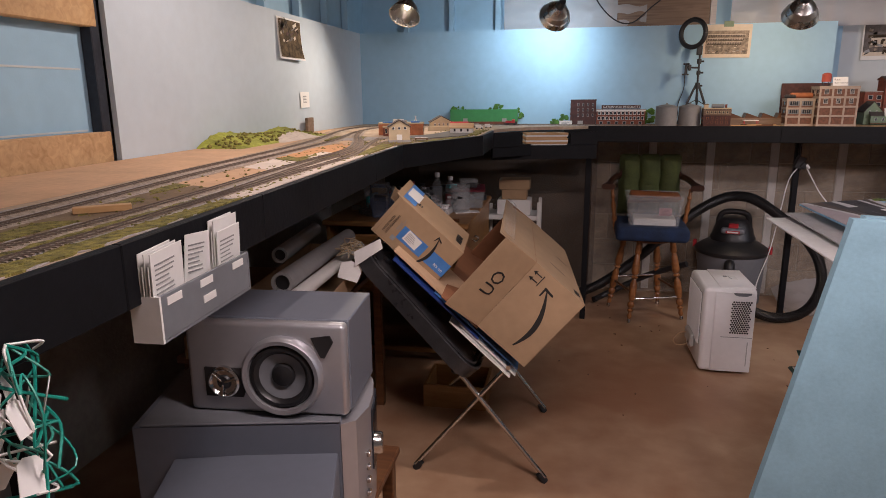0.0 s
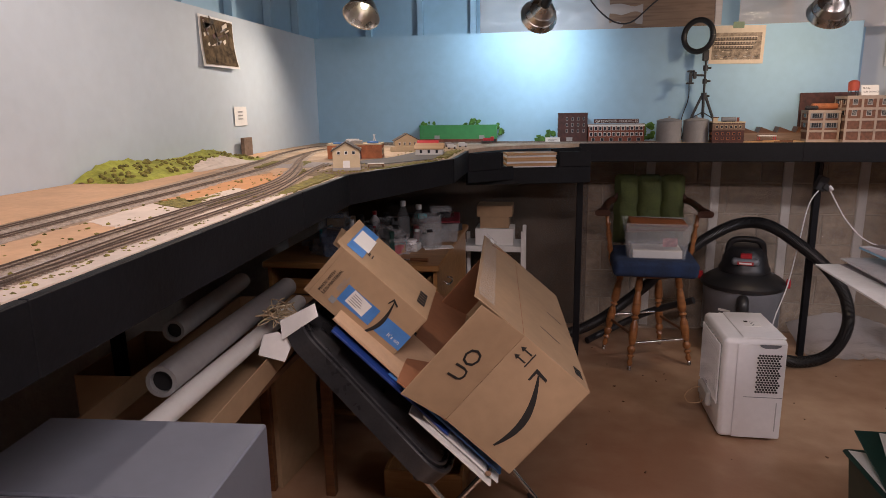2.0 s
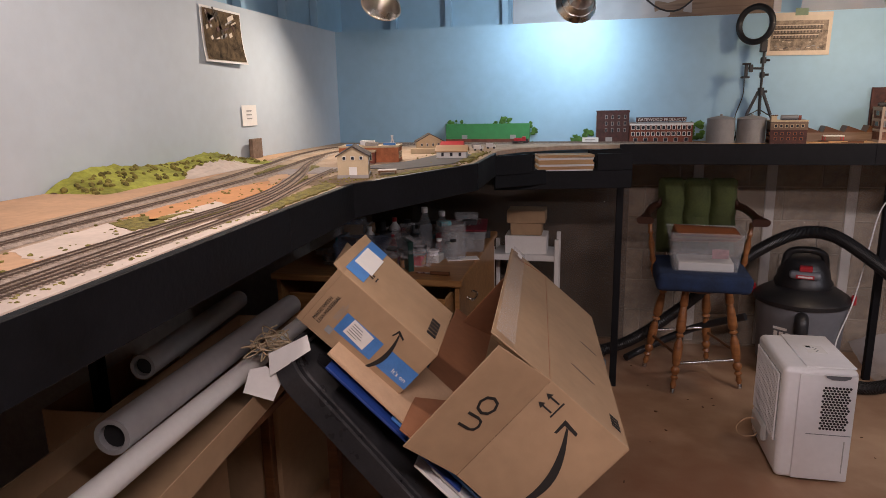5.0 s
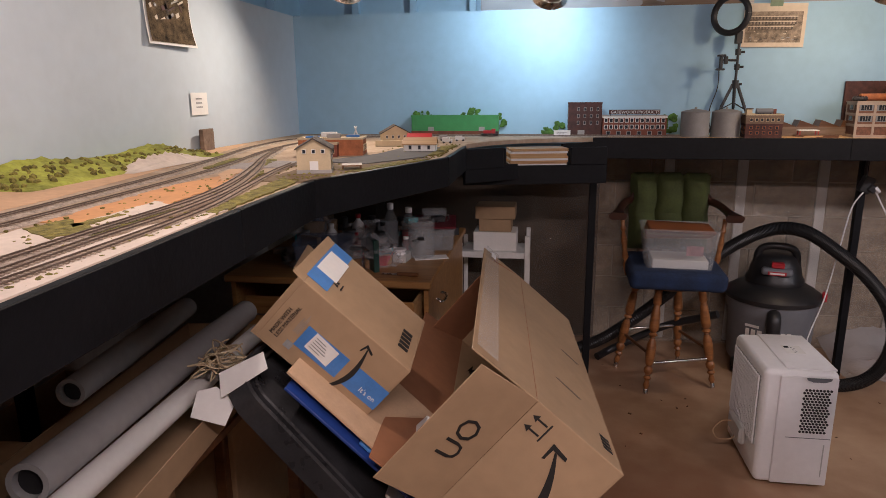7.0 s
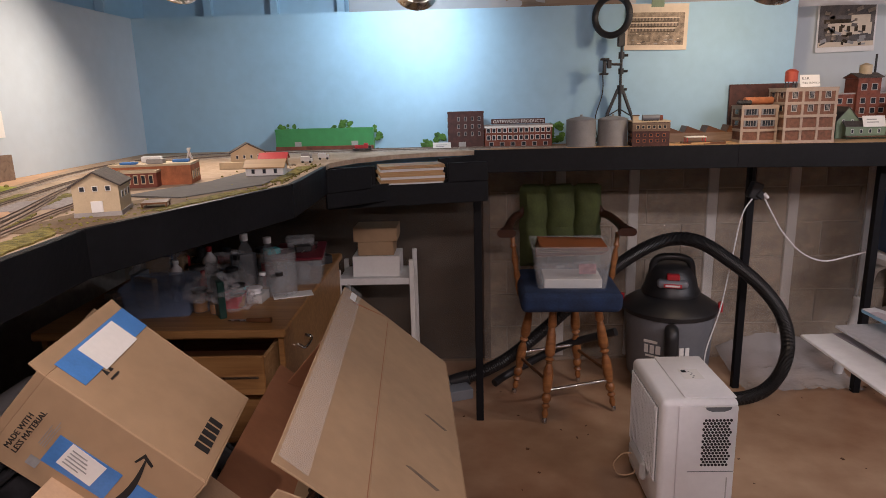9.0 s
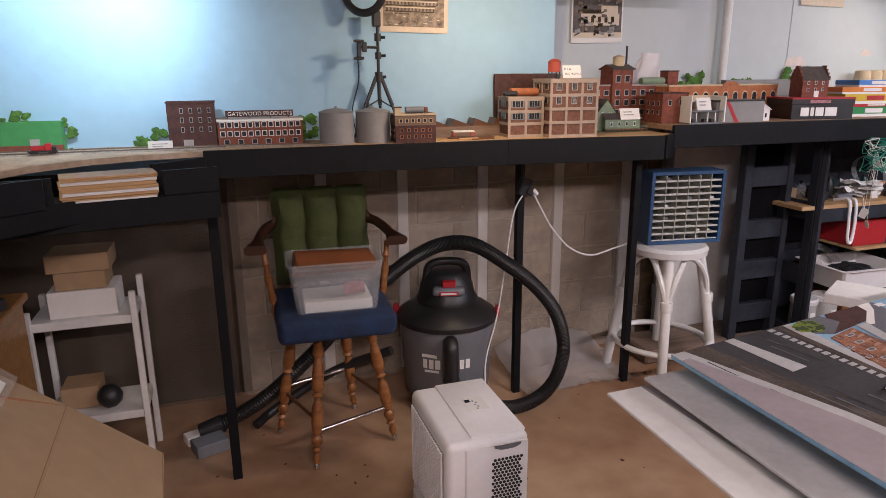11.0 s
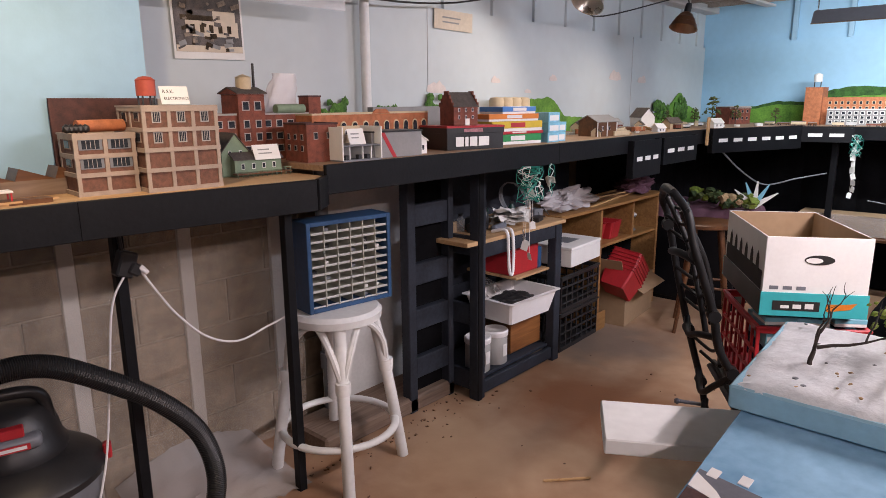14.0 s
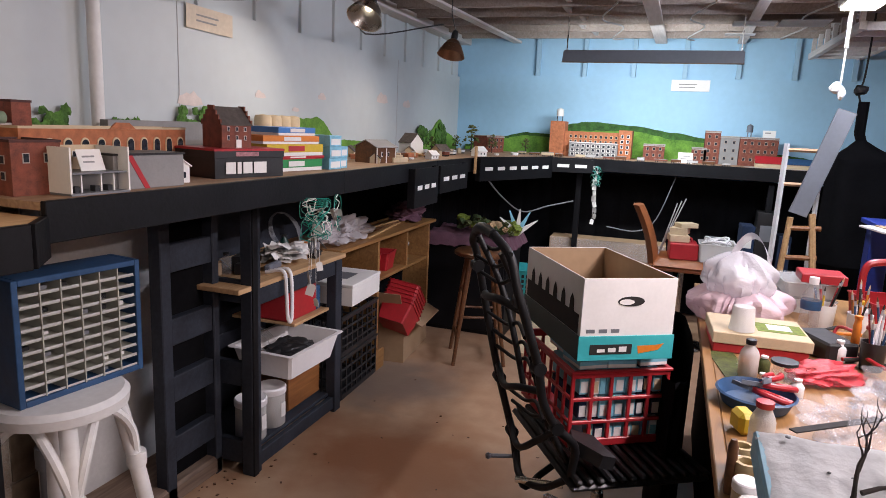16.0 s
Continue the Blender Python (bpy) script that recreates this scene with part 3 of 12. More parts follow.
# added dark brown sheet that darkens the wall in the deep corner
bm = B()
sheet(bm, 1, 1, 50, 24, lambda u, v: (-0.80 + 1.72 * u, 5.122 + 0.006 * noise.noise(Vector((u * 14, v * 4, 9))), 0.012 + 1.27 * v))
solid("brown_backing", bm, mat("dark brown sheet", (0.052, 0.031, 0.019), 0.45, vary=0.4, scale=5, bump=0.4, bscale=30), "dark brown sheet behind the clear sheet in the corner", "tarp", smooth=True)
bm = B()
sheet(bm, 1, 1, 90, 60, lambda u, v: (-0.5 + 1.36 * u, 5.085 + 0.016 * noise.noise(Vector((u * 9, v * 5, 3))) + 0.008 * noise.noise(Vector((u * 30, v * 21, 8))), 0.012 + 1.27 * v))
solid("plastic_sheet", bm, M_SHEET, "loose clear polythene sheet over the dark brown sheet", "plastic sheet", smooth=True)
# polythene heap on the floor by the wall
bm = B()
sheet(bm, 1, 1, 26, 18, lambda u, v: (2.25 + 0.62 * u, 4.62 + 0.46 * v, 0.012 + 0.15 * v * v * (0.5 + 0.5 * math.sin(3.1 * u)) + 0.035 * abs(noise.noise(Vector((u * 9, v * 8, 4))))))
solid("plastic_sheet", bm, M_FILMU, "loose folds of clear polythene lying on the floor", "plastic sheet", smooth=True)

# blue upper wall with studs, and the open studs at the left
bm = B()
bx(bm, -1.29, 4.98, 1.2, 2.5, 5.0, 2.62)
structure("wall_upper", bm, M_BLUE, "blue painted board wall above the backdrop")
for x in (-0.55, -0.20, 0.15, 0.55, 0.95, 1.25, 1.65, 2.05, 2.4):
    bm = B()
    bx(bm, x - 0.02, 4.94, 1.95, x + 0.02, 4.98, 2.45, 0.002)
    tagged(finish("stud", bm, M_BLUE if x < 0.3 else M_JOIST), "painted wall stud", "stud", kind="structure")
bm = B()
bx(bm, 1.0, 4.90, 2.0, 1.62, 4.94, 2.35, 0.003)
tagged(finish("board", bm, M_SUBFLOOR), "bare board between the studs", "board", kind="structure")
for x in (2.7, 3.05, 3.4, 3.85, 4.3, 4.75, 5.2, 5.6, 6.0, 6.4, 6.8, 7.2, 7.6, 8.0):
    bm = B()
    bx(bm, x - 0.02, 5.11, 2.06, x + 0.02, 5.15, 2.48, 0.002)
    tagged(finish("stud", bm, M_BLUEW), "pale blue painted wall stud", "stud", kind="structure")
bm = B()
bx(bm, 2.4, 5.13, 2.0, 8.2, 5.155, 2.62)
structure("wall_upper", bm, M_BLUEW, "pale blue painted board wall above the backdrop")
for y in (4.3, 3.85, 3.4, 2.95, 2.5, 2.05, 1.6, 1.15, 0.7):
    bm = B()
    bx(bm, 8.155, y - 0.02, 2.11, 8.195, y + 0.02, 2.46, 0.002)
    tagged(finish("stud", bm, M_BLUE), "blue painted wall stud", "stud", kind="structure")

# left end: blue block wall seen between rails
bm = B()
bx(bm, -1.3, -3.0, 1.22, -0.897, 1.93, 2.62)
structure("wall_recess", bm, M_BLUE, "blue painted block wall behind the open framing")
for z in (1.44, 1.64, 1.84, 2.04):
    bm = B()
    bx(bm, -0.899, -2, z - 0.003, -0.8955, 1.85, z + 0.003)
    tagged(finish("mortar_joint", bm, M_BLUEW), "painted mortar joint", "trim", kind="structure")
bm = B()
bx(bm, -0.87, -1.2, 1.325, -0.845, 1.90, 1.435, 0.003)
tagged(finish("plywood_strip", bm, M_PLY), "bare plywood strip along the back of the bench", "trim", kind="structure")
bm = B()
bx(bm, -0.89, -1.2, 1.775, -0.85, 1.90, 1.865, 0.004)
tagged(finish("rail", bm, M_PINE), "bare pine rail across the open framing", "rail", kind="structure")
# slate colour stands in for the dark of the narrow gap here
bm = B()
bx(bm, -0.895, 1.87, 1.3, -0.852, 1.912, 2.5, 0.003)
tagged(finish("stud", bm, M_SLATE), "dark strip in place of the narrow gap beside the panel", "stud", kind="structure")
for y in (2.3, 2.75, 3.2, 3.65, 4.1, 4.5):
    bm = B()
    bx(bm, -0.90, y - 0.02, 1.95, -0.855, y + 0.02, 2.5, 0.002)
    tagged(finish("stud", bm, M_BLUE), "blue painted wall stud", "stud", kind="structure")
bm = B()
bx(bm, -0.93, 1.9, 1.95, -0.905, 4.98, 2.62)
structure("wall_upper", bm, M_BLUE, "blue painted board wall above the backdrop")

# dark board wall behind the shelves and black curtain at the right
bm = B()
bx(bm, 3.90, 5.06, 0, 5.6, 5.085, 1.31)
structure("partition", bm, M_SLATE, "slate grey painted board partition under the bench")
bm = B()
bx(bm, 3.30, 5.04, 0, 3.895, 5.085, 1.29, 0.004)
structure("partition_white", bm, M_WPAINT, "white painted wall edge beside the partition")
def drape(x0, y0, x1, y1):
    bm = B()
    d = Vector((x1 - x0, y1 - y0, 0))
    nrm = Vector((-d.y, d.x, 0)).normalized()
    sheet(bm, 1, 1, 90, 2, lambda u, v: tuple(Vector((x0, y0, 0)) + d * u + nrm * (0.012 * math.sin(u * d.length * 45) + 0.02 * noise.noise(Vector((u * 9, 0, 1)))) + Vector((0, 0, 0.02 + 1.22 * v))))
    return solid("curtain", bm, M_BLKCLOTH, "black cloth curtain hung below the bench edge", "curtain", smooth=True)


drape(5.6, 5.0, 7.75, 4.6)
drape(7.75, 4.6, 7.9, -0.2)

# joists and bridging
JX = [7.90 - i * 0.391 for i in range(24)]
for x in JX:
    bm = B()
    bx(bm, x - 0.02, -3.1, 2.43, x + 0.02, 5.10, 2.62)
    tagged(finish("joist", bm, M_JOISTB), "grey-brown painted ceiling joist", "joist", kind="structure")
for x0, y0, x1, y1, w in ((3.2, 4.72, 8.1, 4.50, 0.042), (4.6, 3.21, 8.1, 3.175, 0.05), (5.4, 2.55, 8.1, 2.51, 0.034), (0.2, 1.4, 4.4, 1.4, 0.045), (-1.3, -0.4, 5.0, -0.4, 0.045)):
    bm = B()
    d = math.hypot(x1 - x0, y1 - y0)
    bx(bm, 0, -w, 2.409, d, w, 2.429, 0.002, pose(x0, y0, 0, 0, 0, math.degrees(math.atan2(y1 - y0, x1 - x0))))
    tagged(finish("strap_board", bm, M_JOIST), "grey painted strap under the joists", "board", kind="structure")
for i, (x0, x1) in enumerate(zip(JX[1:], JX)):
    for y in (3.76, 1.9, 0.1, -1.7):
        bm = B()
        dy = 0.03 if i % 2 else -0.03
        bx(bm, x0 + 0.021, y + dy - 0.018, 2.45, x1 - 0.021, y + dy + 0.018, 2.60)
        tagged(finish("bridging", bm, M_JOIST), "grey painted joist bridging", "joist", kind="structure")
for x0, y0, x1, y1 in ((6.86, 2.38, 7.07, 2.66), (6.80, 2.05, 7.12, 2.36), (7.45, 2.46, 7.55, 2.68)):
    bm = B()
    bx(bm, x0, y0, 2.40, x1, y1, 2.408, 0.002)
    tagged(finish("cover_board", bm, M_GPALE), "pale grey cover board fixed under the joists", "board", kind="structure")
for k, (y, x1) in enumerate(((2.9, 8.0), (2.2, 7.9), (3.5, 7.95))):
    bm = B()
    tube(bm, [(6.2, y - 0.1, 2.425), (6.7, y + 0.05, 2.40), (7.2, y - 0.06, 2.42), (7.6, y + 0.06, 2.39), (x1, y, 2.425)], 0.006, 6)
    solid("ceiling_cable", bm, M_GPALE, "grey cable looped under the joists", "cable", smooth=True)
bm = B()
bx(bm, -1.3, 5.0, 2.40, 8.2, 5.13, 2.46, 0.003)
tagged(finish("sill_plate", bm, M_JOIST), "grey sill plate on the wall", "board", kind="structure")
# white pipe up the back wall
bm = B()
rod(bm, (3.62, 5.04, 1.335), (3.62, 5.04, 2.6), 0.024, n=16)
solid("drain_pipe", bm, M_WPAINT, "white painted drain pipe rising behind the bench", "pipe", smooth=True)
bm = B()
rod(bm, (3.28, 5.0, 0.0), (3.28, 5.0, 1.3), 0.03, n=14)
rod(bm, (3.28, 5.0, 0.30), (3.28, 5.0, 0.38), 0.042, n=14)
solid("drain_pipe", bm, M_GPLAS, "grey drain pipe standing in the floor", "pipe", smooth=True)
# broken step at the foot of the wall
bm = B()
bx(bm, 3.05, 4.75, 0.0, 3.95, 5.03, 0.085, 0.012)
solid("concrete_step", bm, M_SUBFLOOR, "rough brown concrete ledge along the wall foot", "ledge")

# ---- clamp lamps, tubes ----
M_BULB = glow("lamp bulb", (1.0, 0.86, 0.66), 2.0)


def clamp_lamp(eye, target, mt, lit, colour):
    t = thing("clamp_lamp", "clamp lamp with a spun metal reflector hung from the joists" if mt is M_STEEL else "clamp lamp with a brown metal reflector hung from the joists", "lamp", m=look(eye, target), group="clamp lamps")
    bm = B()
    lathe(bm, [(0.098, -0.055), (0.095, -0.05), (0.084, -0.02), (0.080, -0.018), (0.066, 0.015), (0.062, 0.017), (0.045, 0.045), (0.024, 0.062), (0.020, 0.066), (0.042, 0.043), (0.060, 0.013), (0.080, -0.022), (0.093, -0.053), (0.098, -0.055)], 28, None, False)
    part("reflector", bm, mt, t, smooth=True)
    bm = B()
    lathe(bm, [(0.0, 0.058), (0.024, 0.060), (0.024, 0.10), (0.018, 0.125), (0.0, 0.127)], 16)
    part("socket", bm, M_BPLAS, t, smooth=True)
    bm = B()
    lathe(bm, [(0.0, 0.0), (0.016, 0.004), (0.022, 0.018), (0.02, 0.035), (0.012, 0.06), (0.0, 0.062)], 14)
    part("bulb", bm, M_BULB, t, smooth=True)
    p = look(eye, target).inverted() @ Vector((eye[0], eye[1], 2.60))
    bm = B()
    tube(bm, [(0, 0, 0.125), tuple(p * 0.5 + Vector((0.02, 0, 0.03))), tuple(p)], 0.004, 6, 4)
    part("cord", bm, M_BPLAS, t)
    bm = B()
    bx(bm, -0.018, -0.03, -0.02, 0.018, 0.03, 0.02, 0.004, Matrix.Translation(p))
    part("clamp", bm, M_STEEL, t)
    return t


for i, (eye, aim, watts, colour) in enumerate(CLAMPS):
    clamp_lamp(eye, aim, M_COPPER if i == 4 else M_STEEL, True, colour)
    e, a = Vector(eye), Vector(aim)
    spot_lamp(tuple(e + (a - e).normalized() * 0.045), aim, watts, colour, CONES[i][0], CONES[i][1], 0.02)

# lamp flex along the wall
bm = B()
tube(bm, [(0.7, 4.05, 2.35), (0.85, 4.1, 2.06), (1.02, 4.12, 1.95), (1.2, 4.15, 2.08), (1.6, 4.2, 2.36)], 0.004, 6)
solid("lamp_flex", bm, M_BPLAS, "black flex looping between the clamp lamps", "cable", smooth=True)
bm = B()
tube(bm, [(2.6, 4.9, 2.12), (3.4, 4.95, 2.06), (4.2, 4.95, 2.10), (4.92, 4.6, 2.25), (5.4, 4.8, 2.12), (6.1, 4.55, 2.28)], 0.005, 6)
solid("lamp_flex", bm, M_BPLAS, "black flex strung along the wall to the lamps", "cable", smooth=True)

M_TUBE = glow("lit diffuser", (1.0, 0.97, 0.92), 9.0)
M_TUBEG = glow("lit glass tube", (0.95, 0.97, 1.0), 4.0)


def tube_fixture(x, y, z, w, d, rz, lit=True, watts=30, colour=NEUT):
    t = thing("ceiling_light", "white strip light with a lit diffuser below the joists", "light", m=pose(x, y, z, 0, 0, rz))
    box_part("housing", (-w / 2, -d / 2, 0.02, w / 2, d / 2, 0.07), M_WPAINT, t, 0.006)
    box_part("diffuser", (-w / 2 + 0.02, -d / 2 + 0.012, 0.0, w / 2 - 0.02, d / 2 - 0.012, 0.02), M_TUBE, t, 0.004)
    for sx in (-1, 1):
        box_part("hanger", (sx * w * 0.4 - 0.006, -0.006, 0.07, sx * w * 0.4 + 0.006, 0.006, 2.63 - z), M_STEEL, t)
    for s in (-1, 1):
        area_lamp((x, y + s * (d / 2 + 0.004), z + 0.008), (x, y + s * 2, z - 2.2), watts / 2, colour, w * 0.95, 0.05, 170 if x > 5 else 138)
    return t


for args, colour in zip(TUBES, TUBE_COLS):
    tube_fixture(*args, colour=colour)
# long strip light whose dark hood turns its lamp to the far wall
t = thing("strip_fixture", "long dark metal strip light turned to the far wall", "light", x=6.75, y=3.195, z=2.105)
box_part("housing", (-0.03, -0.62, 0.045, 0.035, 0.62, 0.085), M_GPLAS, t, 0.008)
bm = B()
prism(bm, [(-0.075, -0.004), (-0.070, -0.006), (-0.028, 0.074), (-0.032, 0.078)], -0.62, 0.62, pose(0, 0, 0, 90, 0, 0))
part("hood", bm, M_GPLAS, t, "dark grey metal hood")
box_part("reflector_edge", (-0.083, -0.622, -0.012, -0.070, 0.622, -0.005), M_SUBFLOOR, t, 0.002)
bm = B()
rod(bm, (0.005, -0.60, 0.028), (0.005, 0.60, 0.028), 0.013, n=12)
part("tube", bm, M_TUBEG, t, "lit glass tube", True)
for y in (-0.6, 0.6):
    box_part("hanger", (-0.004, y - 0.004, 0.085, 0.004, y + 0.004, 0.33), M_STEEL, t)
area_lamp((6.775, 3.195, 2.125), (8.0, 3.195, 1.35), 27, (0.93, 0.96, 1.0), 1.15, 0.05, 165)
# pull cord with its tassel at the right
bm = B()
rod(bm, (5.95, 2.12, 1.93), (5.95, 2.12, 2.34), 0.006, n=6)
for i in range(17):
    bmesh.ops.create_icosphere(bm, subdivisions=1, radius=0.013, matrix=Matrix.Translation((5.95, 2.12, 2.12 + i * 0.0125)))
solid("pull_cord", bm, M_WPAINT, "white beaded pull cord with a taped end", "cord")
bm = B()
blob(bm, (5.95, 2.135, 1.90), 0.026, (0.8, 1.3, 1.2), 2, 0.6, 9)
blob(bm, (5.95, 2.112, 1.873), 0.024, (0.7, 0.8, 1.6), 2, 0.5, 7)
solid("cord_end", bm, M_PAPER, "white tape wad at the end of the pull cord", "cord end", smooth=True)

# ---- left end: speakers, folding stand, cartons ----
def carton(name, label, m, w, d, h, mt=None, inside=None, t=0.004, open_side=None, flaps=()):
    """A cardboard box: five walls about an open side ('x-', 'z+' or None), and flaps."""
    mt = mt or M_CARD
    T = thing(name, label, "box", m=m)
    X, Y, Z = w / 2, d / 2, h / 2
    walls = {"x-": (-X, -Y, -Z, -X + t, Y, Z), "x+": (X - t, -Y, -Z, X, Y, Z), "y-": (-X + t, -Y, -Z, X - t, -Y + t, Z), "y+": (-X + t, Y - t, -Z, X - t, Y, Z), "z-": (-X + t, -Y + t, -Z, X - t, Y - t, -Z + t), "z+": (-X + t, -Y + t, Z - t, X - t, Y - t, Z)}
    for k, c in walls.items():
        if k != open_side:
            box_part("side_panel", c, mt, T, 0.0012)
    return T


# black-topped folding stand, its top tipped steeply
stand = thing("folding_stand", "black folding stand with crossed chrome legs, top tipped up", "folding table")
for y0, feet in ((2.30, ((0.111, 2.303), (0.655, 2.296))), (2.88, ((0.074, 2.891), (0.628, 2.911)))):
    (xl, yl), (xr, yr) = feet
    for (fx, fy), top in (((xl, yl), (0.50, y0, 0.50)), ((xr, yr), (0.245, y0, 0.52))):
        bm = B()
        rod(bm, (fx, fy, 0.02), top, 0.0095, n=14)
        leg = part("leg", bm, M_CHROME, stand, "chrome tube leg", True)
        bm = B()
        rod(bm, (fx, fy, 0.0), (fx + (top[0] - fx) * 0.06, fy, 0.035), 0.016, 0.014, n=12)
        part("rubber_foot", bm, M_BPLAS, leg, "black rubber foot", True)
for a, b in (((0.50, 2.27, 0.50), (0.50, 2.92, 0.50)), ((0.245, 2.27, 0.52), (0.245, 2.92, 0.52))):
    bm = B()
    rod(bm, a, b, 0.009, n=12)
    part("cross_bar", bm, M_CHROME, stand, "chrome cross bar", True)
TM = pose(0.145, 2.575, 0.705, 0, 47.5, 0)
bm = B()
def rr(w, d, r, n=6):
    out = []
    for sx, sy, a0 in ((1, 1, 0), (-1, 1, 90), (-1, -1, 180), (1, -1, 270)):
        for i in range(n + 1):
            a = radians(a0 + 90 * i / n)
            out.append((sx * (w / 2 - r) + r * math.cos(a), sy * (d / 2 - r) + r * math.sin(a)))
    return out
prism(bm, rr(0.66, 0.62, 0.095, 8), -0.050, -0.012, TM)
prism(bm, rr(0.60, 0.56, 0.075, 8), -0.012, 0.0, TM)
part("top", bm, M_TRAY, stand, "dull black moulded plastic top")
for (w0, d0, r0), (w1, d1, r1), z0, z1, lb in (((0.68, 0.64, 0.10), (0.655, 0.615, 0.09), -0.052, 0.012, "raised black rim"), ((0.632, 0.592, 0.082), (0.612, 0.572, 0.075), -0.014, 0.014, "raised inner rim")):
    o, i_ = rr(w0, d0, r0, 8), rr(w1, d1, r1, 8)
    bm = B()
    rings = []
    for q, z in ((o, z0), (o, z1 - 0.004), (rr((w0 + w1) / 2, (d0 + d1) / 2, (r0 + r1) / 2, 8), z1), (i_, z1 - 0.004), (i_, -0.012)):
        rings.append([bm.verts.new((x, y, z)) for x, y in q])
    for a, b in zip(rings, rings[1:]):
        for k in range(len(a)):
            bm.faces.new((a[k], a[(k + 1) % len(a)], b[(k + 1) % len(a)], b[k]))
    bmesh.ops.transform(bm, matrix=TM, verts=bm.verts)
    part("rim", bm, M_TRAY, stand, lb, True)
for sx, sy in ((0.27, -0.29), (0.27, 0.29)):
    bm = B()
    bmesh.ops.create_icosphere(bm, subdivisions=2, radius=0.018, matrix=TM @ Matrix.Translation((sx, sy, -0.055)))
    part("knob", bm, M_BPLAS, stand, "", True)

# boards and folders leaning on the stand
BD = pose(0.262, 2.56, 0.715, 0, 43, 2)
for i, (nm, lb, mt, x0, x1, y0, y1, z) in enumerate([
    ("foam_board", "white foam board sheet leaning on the stand", M_PAPER, 0.02, 0.345, -0.30, 0.06, -0.030),
    ("foam_board", "white foam board sheet leaning on the stand", M_WPAINT, 0.06, 0.36, -0.28, 0.06, -0.016),
    ("blue_folder", "dark blue card folder leaning on the stand", M_DKBLUE, -0.31, 0.15, -0.29, 0.05, -0.004),
    ("light_blue_panel", "blue sheet leaning on the stand", M_TAPE, -0.10, 0.35, -0.27, 0.05, 0.006),
    ("chipboard_sheet", "tan chipboard sheet leaning on the stand", M_CHIP, -0.33, 0.12, -0.27, 0.06, 0.018)]):
    bm = B()
    bx(bm, x0, y0, z, x1, y1, z + 0.007, 0.001)
    solid(nm, bm, mt, lb, "sheet", m=BD)
bm = B()
prism(bm, [(-0.045, -0.03), (0.035, -0.04), (0.05, 0.02), (0.0, 0.045), (-0.04, 0.03)], -0.0015, 0.0015, pose(-0.135, 2.27, 0.865, 70, 10, 12))
solid("carton_scrap", bm, M_PAPER, "white torn carton scrap behind the stand", "carton")
bm = B()
prism(bm, [(-0.075, -0.022), (0.06, -0.018), (0.07, 0.02), (-0.05, 0.03)], -0.0015, 0.0015, pose(-0.06, 2.28, 0.945, 75, -32, 5))
solid("carton_scrap", bm, M_PAPER, "white torn carton flap sticking up behind the stand", "carton")
bm = B()
bx(bm, 0.02, -0.02, 0.026, 0.10, 0.09, 0.07, 0.002)
ob = solid("leaflet_pack", bm, M_PAPER, "white printed leaflet pack between the cartons", "leaflet", m=BD @ pose(0, -0.15, 0, 0, 0, 5))
line_bars(ob, pose(0.03, 0.075, 0.071), 6, 0.055, 0.07, M_INK)

# large open carton lying on its side
BIG = pose(0.539, 2.815, 0.701, -3.6, 41.3, 2.0)
W, D, H = 0.247, 1.126, 0.338
big = carton("cardboard_box", "large brown open cardboard box tipped on its side", BIG, W, D, H, open_side="x-")
FL = 0.175
def flap(T, c, hinge, axis, deg, mt=M_CARD):
    m = Matrix.Translation(hinge) @ Matrix.Rotation(radians(deg), 4, axis)
    bm = B()
    bx(bm, *c, 0.001, m)
    return part("flap", bm, mt, T)
flap(big, (-FL, -D / 2, -0.004, 0.0042, D / 2, 0.0), (-W / 2, 0, H / 2), "Y", -2)
# inner flaps share the outer kraft; bounce and shade are in this redder colour
flap(big, (-FL, -D / 2, 0, 0.0042, D / 2, 0.004), (-W / 2, 0, -H / 2), "Y", -3, M_REDCARD)
flap(big, (-FL * 0.95, 0, -H / 2, 0.0044, 0.004, H / 2), (-W / 2, -D / 2, 0), "Z", 24)
flap(big, (-FL * 0.95, -0.004, -H / 2, 0.0044, 0, H / 2), (-W / 2, D / 2, 0), "Z", 38, M_REDCARD)
